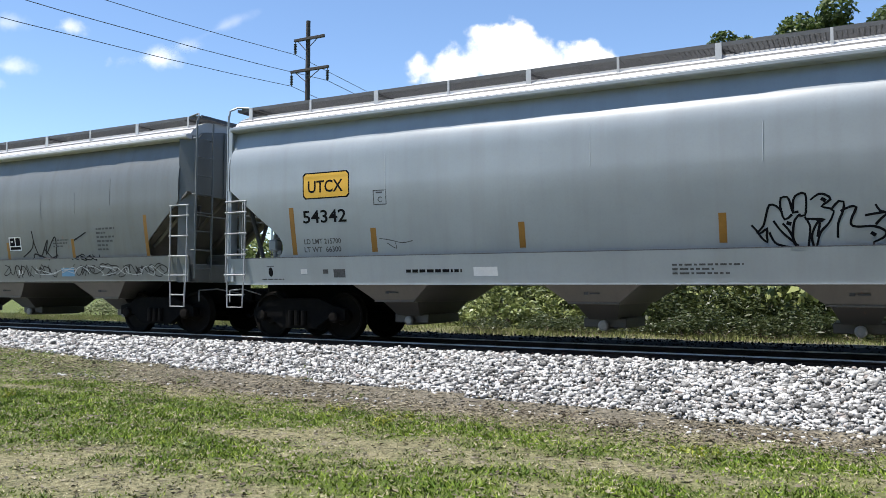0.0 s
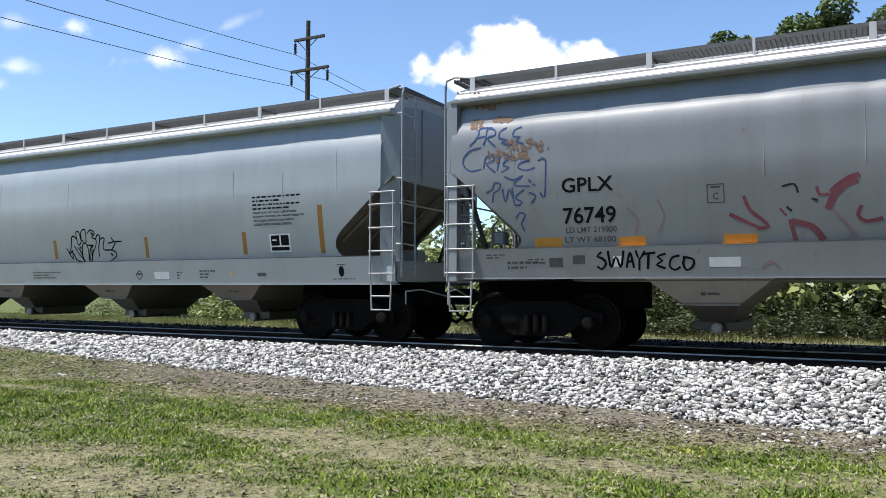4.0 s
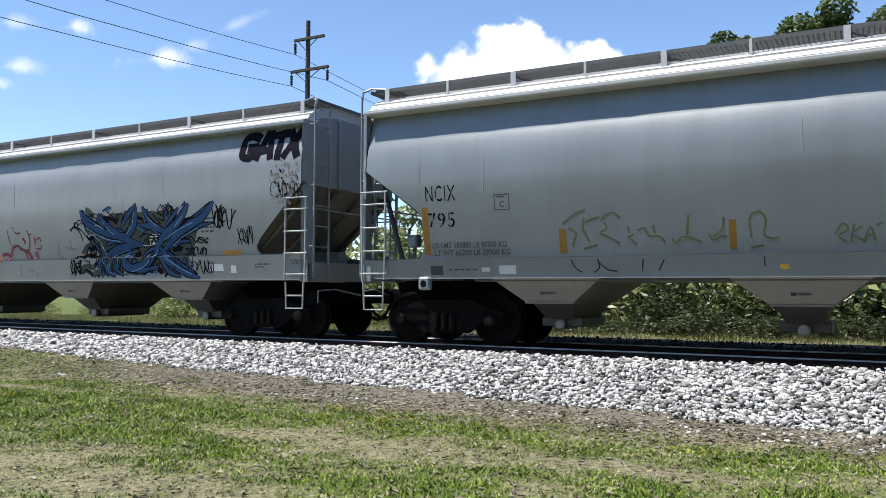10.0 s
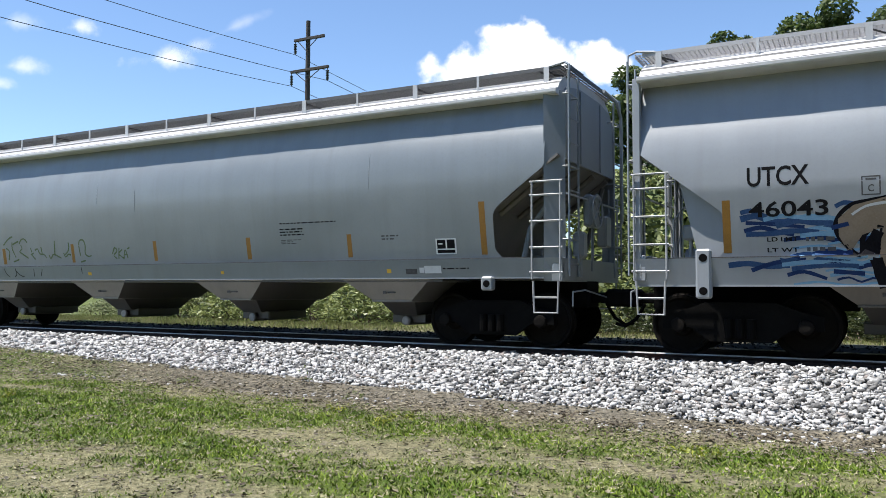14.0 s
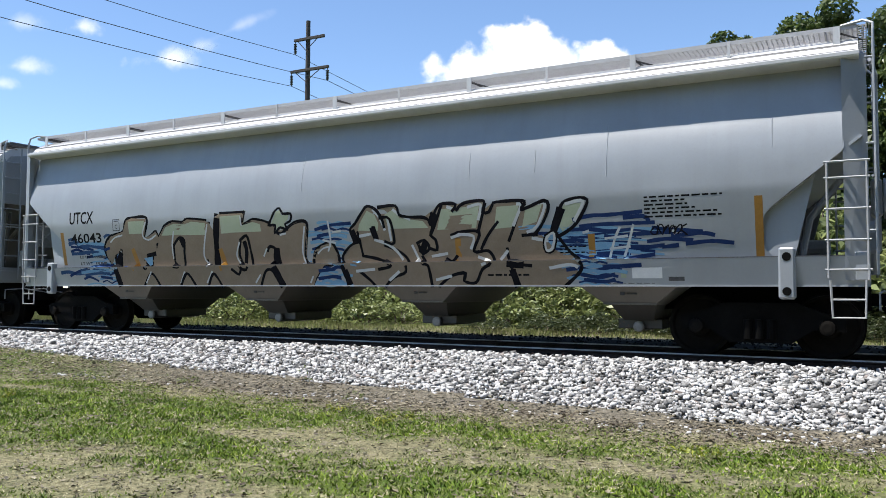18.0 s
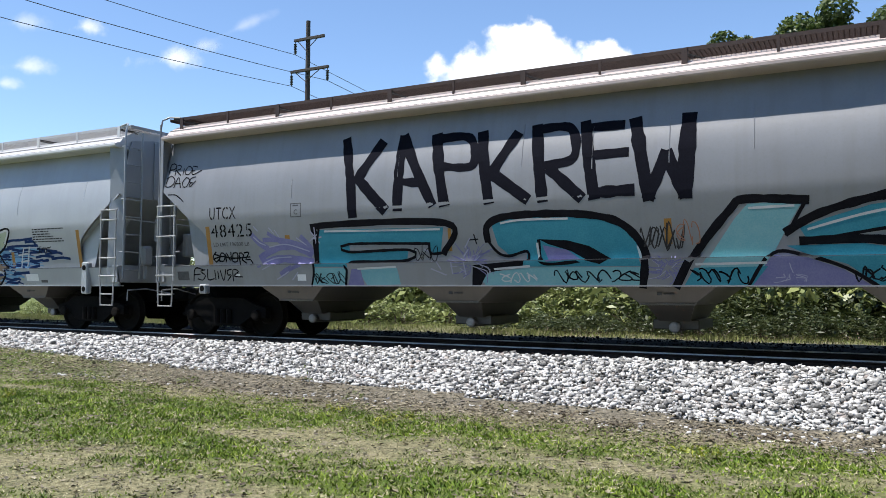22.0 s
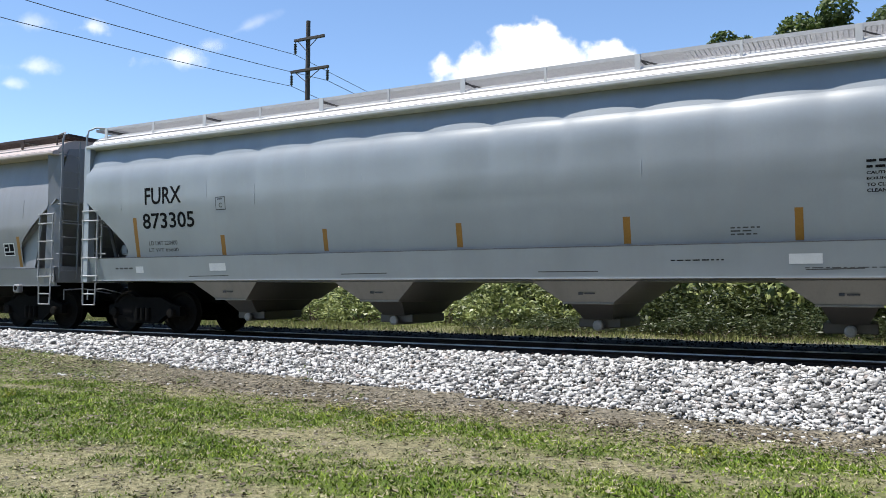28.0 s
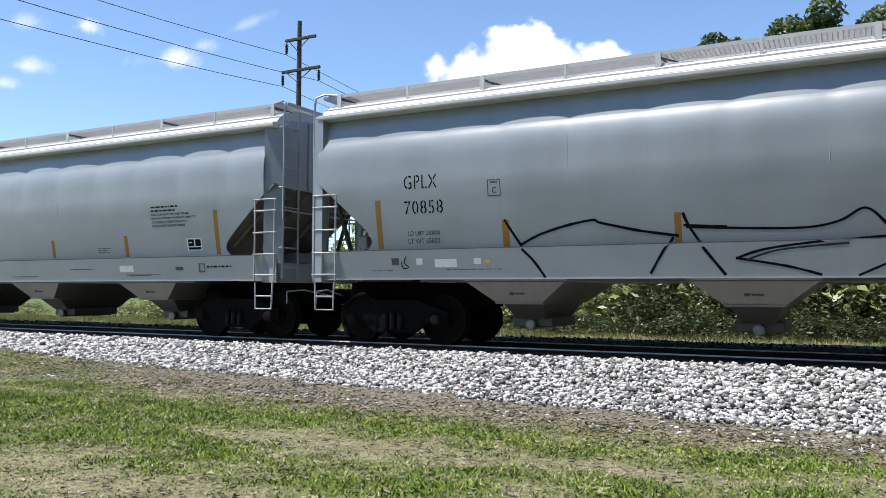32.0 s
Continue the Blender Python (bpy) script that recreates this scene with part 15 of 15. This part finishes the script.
p.stroke("sp_grey", 0.03, [(7.56,1.43),(8.0,1.56),(8.83,1.63)])
p.done("graffiti", "wide smeared dark grey painted line")


# ---- clouds, far off ----
def cloud_material(name, seed, lump, cover, soft, glow):
    """A thin bright veil of cloud, ragged at its rim."""
    m, n, l, p = nodes_of(name)
    tc = n.new("ShaderNodeTexCoord")
    mp = n.new("ShaderNodeMapping")
    mp.inputs["Location"].default_value = (-0.5, -0.5, -0.5)
    l.new(tc.outputs["Generated"], mp.inputs[0])
    sep = n.new("ShaderNodeSeparateXYZ")
    l.new(mp.outputs[0], sep.inputs[0])

    def math_node(op, a, b=None):
        k = n.new("ShaderNodeMath")
        k.operation = op
        for sock, v in zip(k.inputs, (a, b)):
            if v is None:
                continue
            if isinstance(v, (int, float)):
                sock.default_value = v
            else:
                l.new(v, sock)
        return k.outputs[0]

    r = math_node("SQRT", math_node("ADD", math_node("POWER", math_node("MULTIPLY", sep.outputs[0], 2.0), 2.0), math_node("POWER", math_node("MULTIPLY", sep.outputs[2], 2.0), 2.0)))
    t = n.new("ShaderNodeTexNoise")
    t.noise_dimensions = "4D"
    t.inputs["W"].default_value = seed
    t.inputs["Scale"].default_value = lump
    t.inputs["Detail"].default_value = 9
    t.inputs["Roughness"].default_value = 0.53
    l.new(tc.outputs["Object"], t.inputs["Vector"])
    d = math_node("SUBTRACT", math_node("ADD", math_node("MULTIPLY", t.outputs[0], 2.2), cover - 0.3), r)
    a = n.new("ShaderNodeMapRange")
    a.interpolation_type = "SMOOTHSTEP"
    a.inputs[1].default_value, a.inputs[2].default_value = 0.0, soft
    a.inputs[3].default_value, a.inputs[4].default_value = 0.0, glow[1]
    l.new(d, a.inputs[0])
    em = n.new("ShaderNodeEmission")
    shade = ramp(n, [(0.35, (0.80, 0.86, 0.95)), (0.6, (1, 1, 1))])
    l.new(t.outputs[0], shade.inputs[0])
    l.new(shade.outputs[0], em.inputs["Color"])
    em.inputs["Strength"].default_value = glow[0]
    tr = n.new("ShaderNodeBsdfTransparent")
    ms = n.new("ShaderNodeMixShader")
    l.new(a.outputs[0], ms.inputs[0])
    l.new(tr.outputs[0], ms.inputs[1])
    l.new(em.outputs[0], ms.inputs[2])
    l.new(ms.outputs[0], n["Material Output"].inputs["Surface"])
    return m


CLOUDS = []
FAR = 1800.0


def sky_place(right, up):
    """A place far off, by its angles right of and above the line of sight, in tangents."""
    a, b = radians(-28.389), radians(3.0)
    fw = Vector((math.sin(a) * math.cos(b), math.cos(a) * math.cos(b), math.sin(b)))
    rt = Vector((math.cos(a), -math.sin(a), 0))
    return Vector(EYE) + FAR * (fw + right * rt + up * rt.cross(fw))


def cloud(right, up, w, h, seed, lump, cover, soft, glow, speed, label, slant=0):
    s = Shape()
    nx, nz = 16, 8
    W, H = w * FAR, h * FAR
    s.v = [(W * (i / nx - 0.5), 40 * (2 * i / nx - 1) ** 2, H * (j / nz - 0.5)) for j in range(nz + 1) for i in range(nx + 1)]
    s.f = [(j * (nx + 1) + i, j * (nx + 1) + i + 1, (j + 1) * (nx + 1) + i + 1, (j + 1) * (nx + 1) + i) for j in range(nz) for i in range(nx)]
    ob = tagged(new("cloud", s.mesh("cloud", cloud_material("bright_cloud", seed, lump / FAR, cover, soft, glow), True)), label, "cloud", "clouds in the sky", "structure")
    ob.matrix_basis = Matrix.Translation(sky_place(right, up)) @ pose(0, 0, 0, 0, 0, 28.389) @ pose(0, 0, 0, 0, slant, 0)
    CLOUDS.append((ob, speed * FAR))


DRIFT = 1.5 / 1400
cloud(0.066, 0.240, 0.240, 0.116, 3.3, 14, 0.0, 0.26, (0.8, 1.0), DRIFT, "bright white heaped cloud low in the sky")
cloud(0.000, 0.218, 0.140, 0.056, 7.7, 20, -0.02, 0.34, (0.8, 0.95), DRIFT, "bright white heaped cloud low in the sky")
cloud(0.165, 0.236, 0.190, 0.072, 5.1, 20, -0.02, 0.34, (0.8, 0.97), DRIFT, "bright white heaped cloud low in the sky")
cloud(-0.375, 0.240, 0.16, 0.046, 8.2, 26, -0.12, 0.95, (0.8, 0.75), DRIFT, "small ragged white cloud")
cloud(-0.335, 0.256, 0.13, 0.034, 1.2, 26, -0.25, 1.1, (0.8, 0.4), DRIFT, "faint thin white cloud")
cloud(-0.480, 0.280, 0.075, 0.032, 2.2, 34, -0.1, 0.95, (0.8, 0.65), DRIFT, "small ragged white cloud")
cloud(-0.560, 0.230, 0.16, 0.036, 9.7, 26, -0.12, 1.1, (0.8, 0.6), DRIFT, "faint thin white cloud")
cloud(-0.585, 0.208, 0.09, 0.026, 3.9, 30, -0.15, 1.0, (0.8, 0.5), DRIFT, "faint thin white cloud")
cloud(-0.565, 0.285, 0.16, 0.040, 6.4, 26, -0.18, 1.2, (0.8, 0.5), DRIFT, "faint thin white cloud")
cloud(-0.285, 0.278, 0.24, 0.024, 4.4, 22, -0.1, 1.3, (0.8, 0.34), DRIFT, "thin slanting streak of white cloud", -25)


def motions():
    """The train rolls to the left; its wheels turn with it; the clouds drift."""
    half = [0.5 * i for i in range(65)]
    fine = [32.0 * i / 224 for i in range(225)]
    for car in CARS:
        x0 = car.left + car.h
        walk(car.root, [(t, pose(x0 - rolled(t), TRACK_Y, 0)) for t in half])
        for k, ax in enumerate(car.axles):
            p = ax.location.copy()
            walk(ax, [(t, pose(p.x, p.y, p.z, 0, -math.degrees(rolled(t) / 0.457) + 37 * k, 0)) for t in fine])
    for cloud, speed in CLOUDS:
        p = cloud.location.copy()
        walk(cloud, [(t, Matrix.Translation((p.x + speed * t * math.cos(radians(28.4)), p.y + speed * t * math.sin(radians(28.4)), p.z)) @ cloud.matrix_basis.to_3x3().to_4x4()) for t in (0, 8, 16, 24, 32)])


motions()
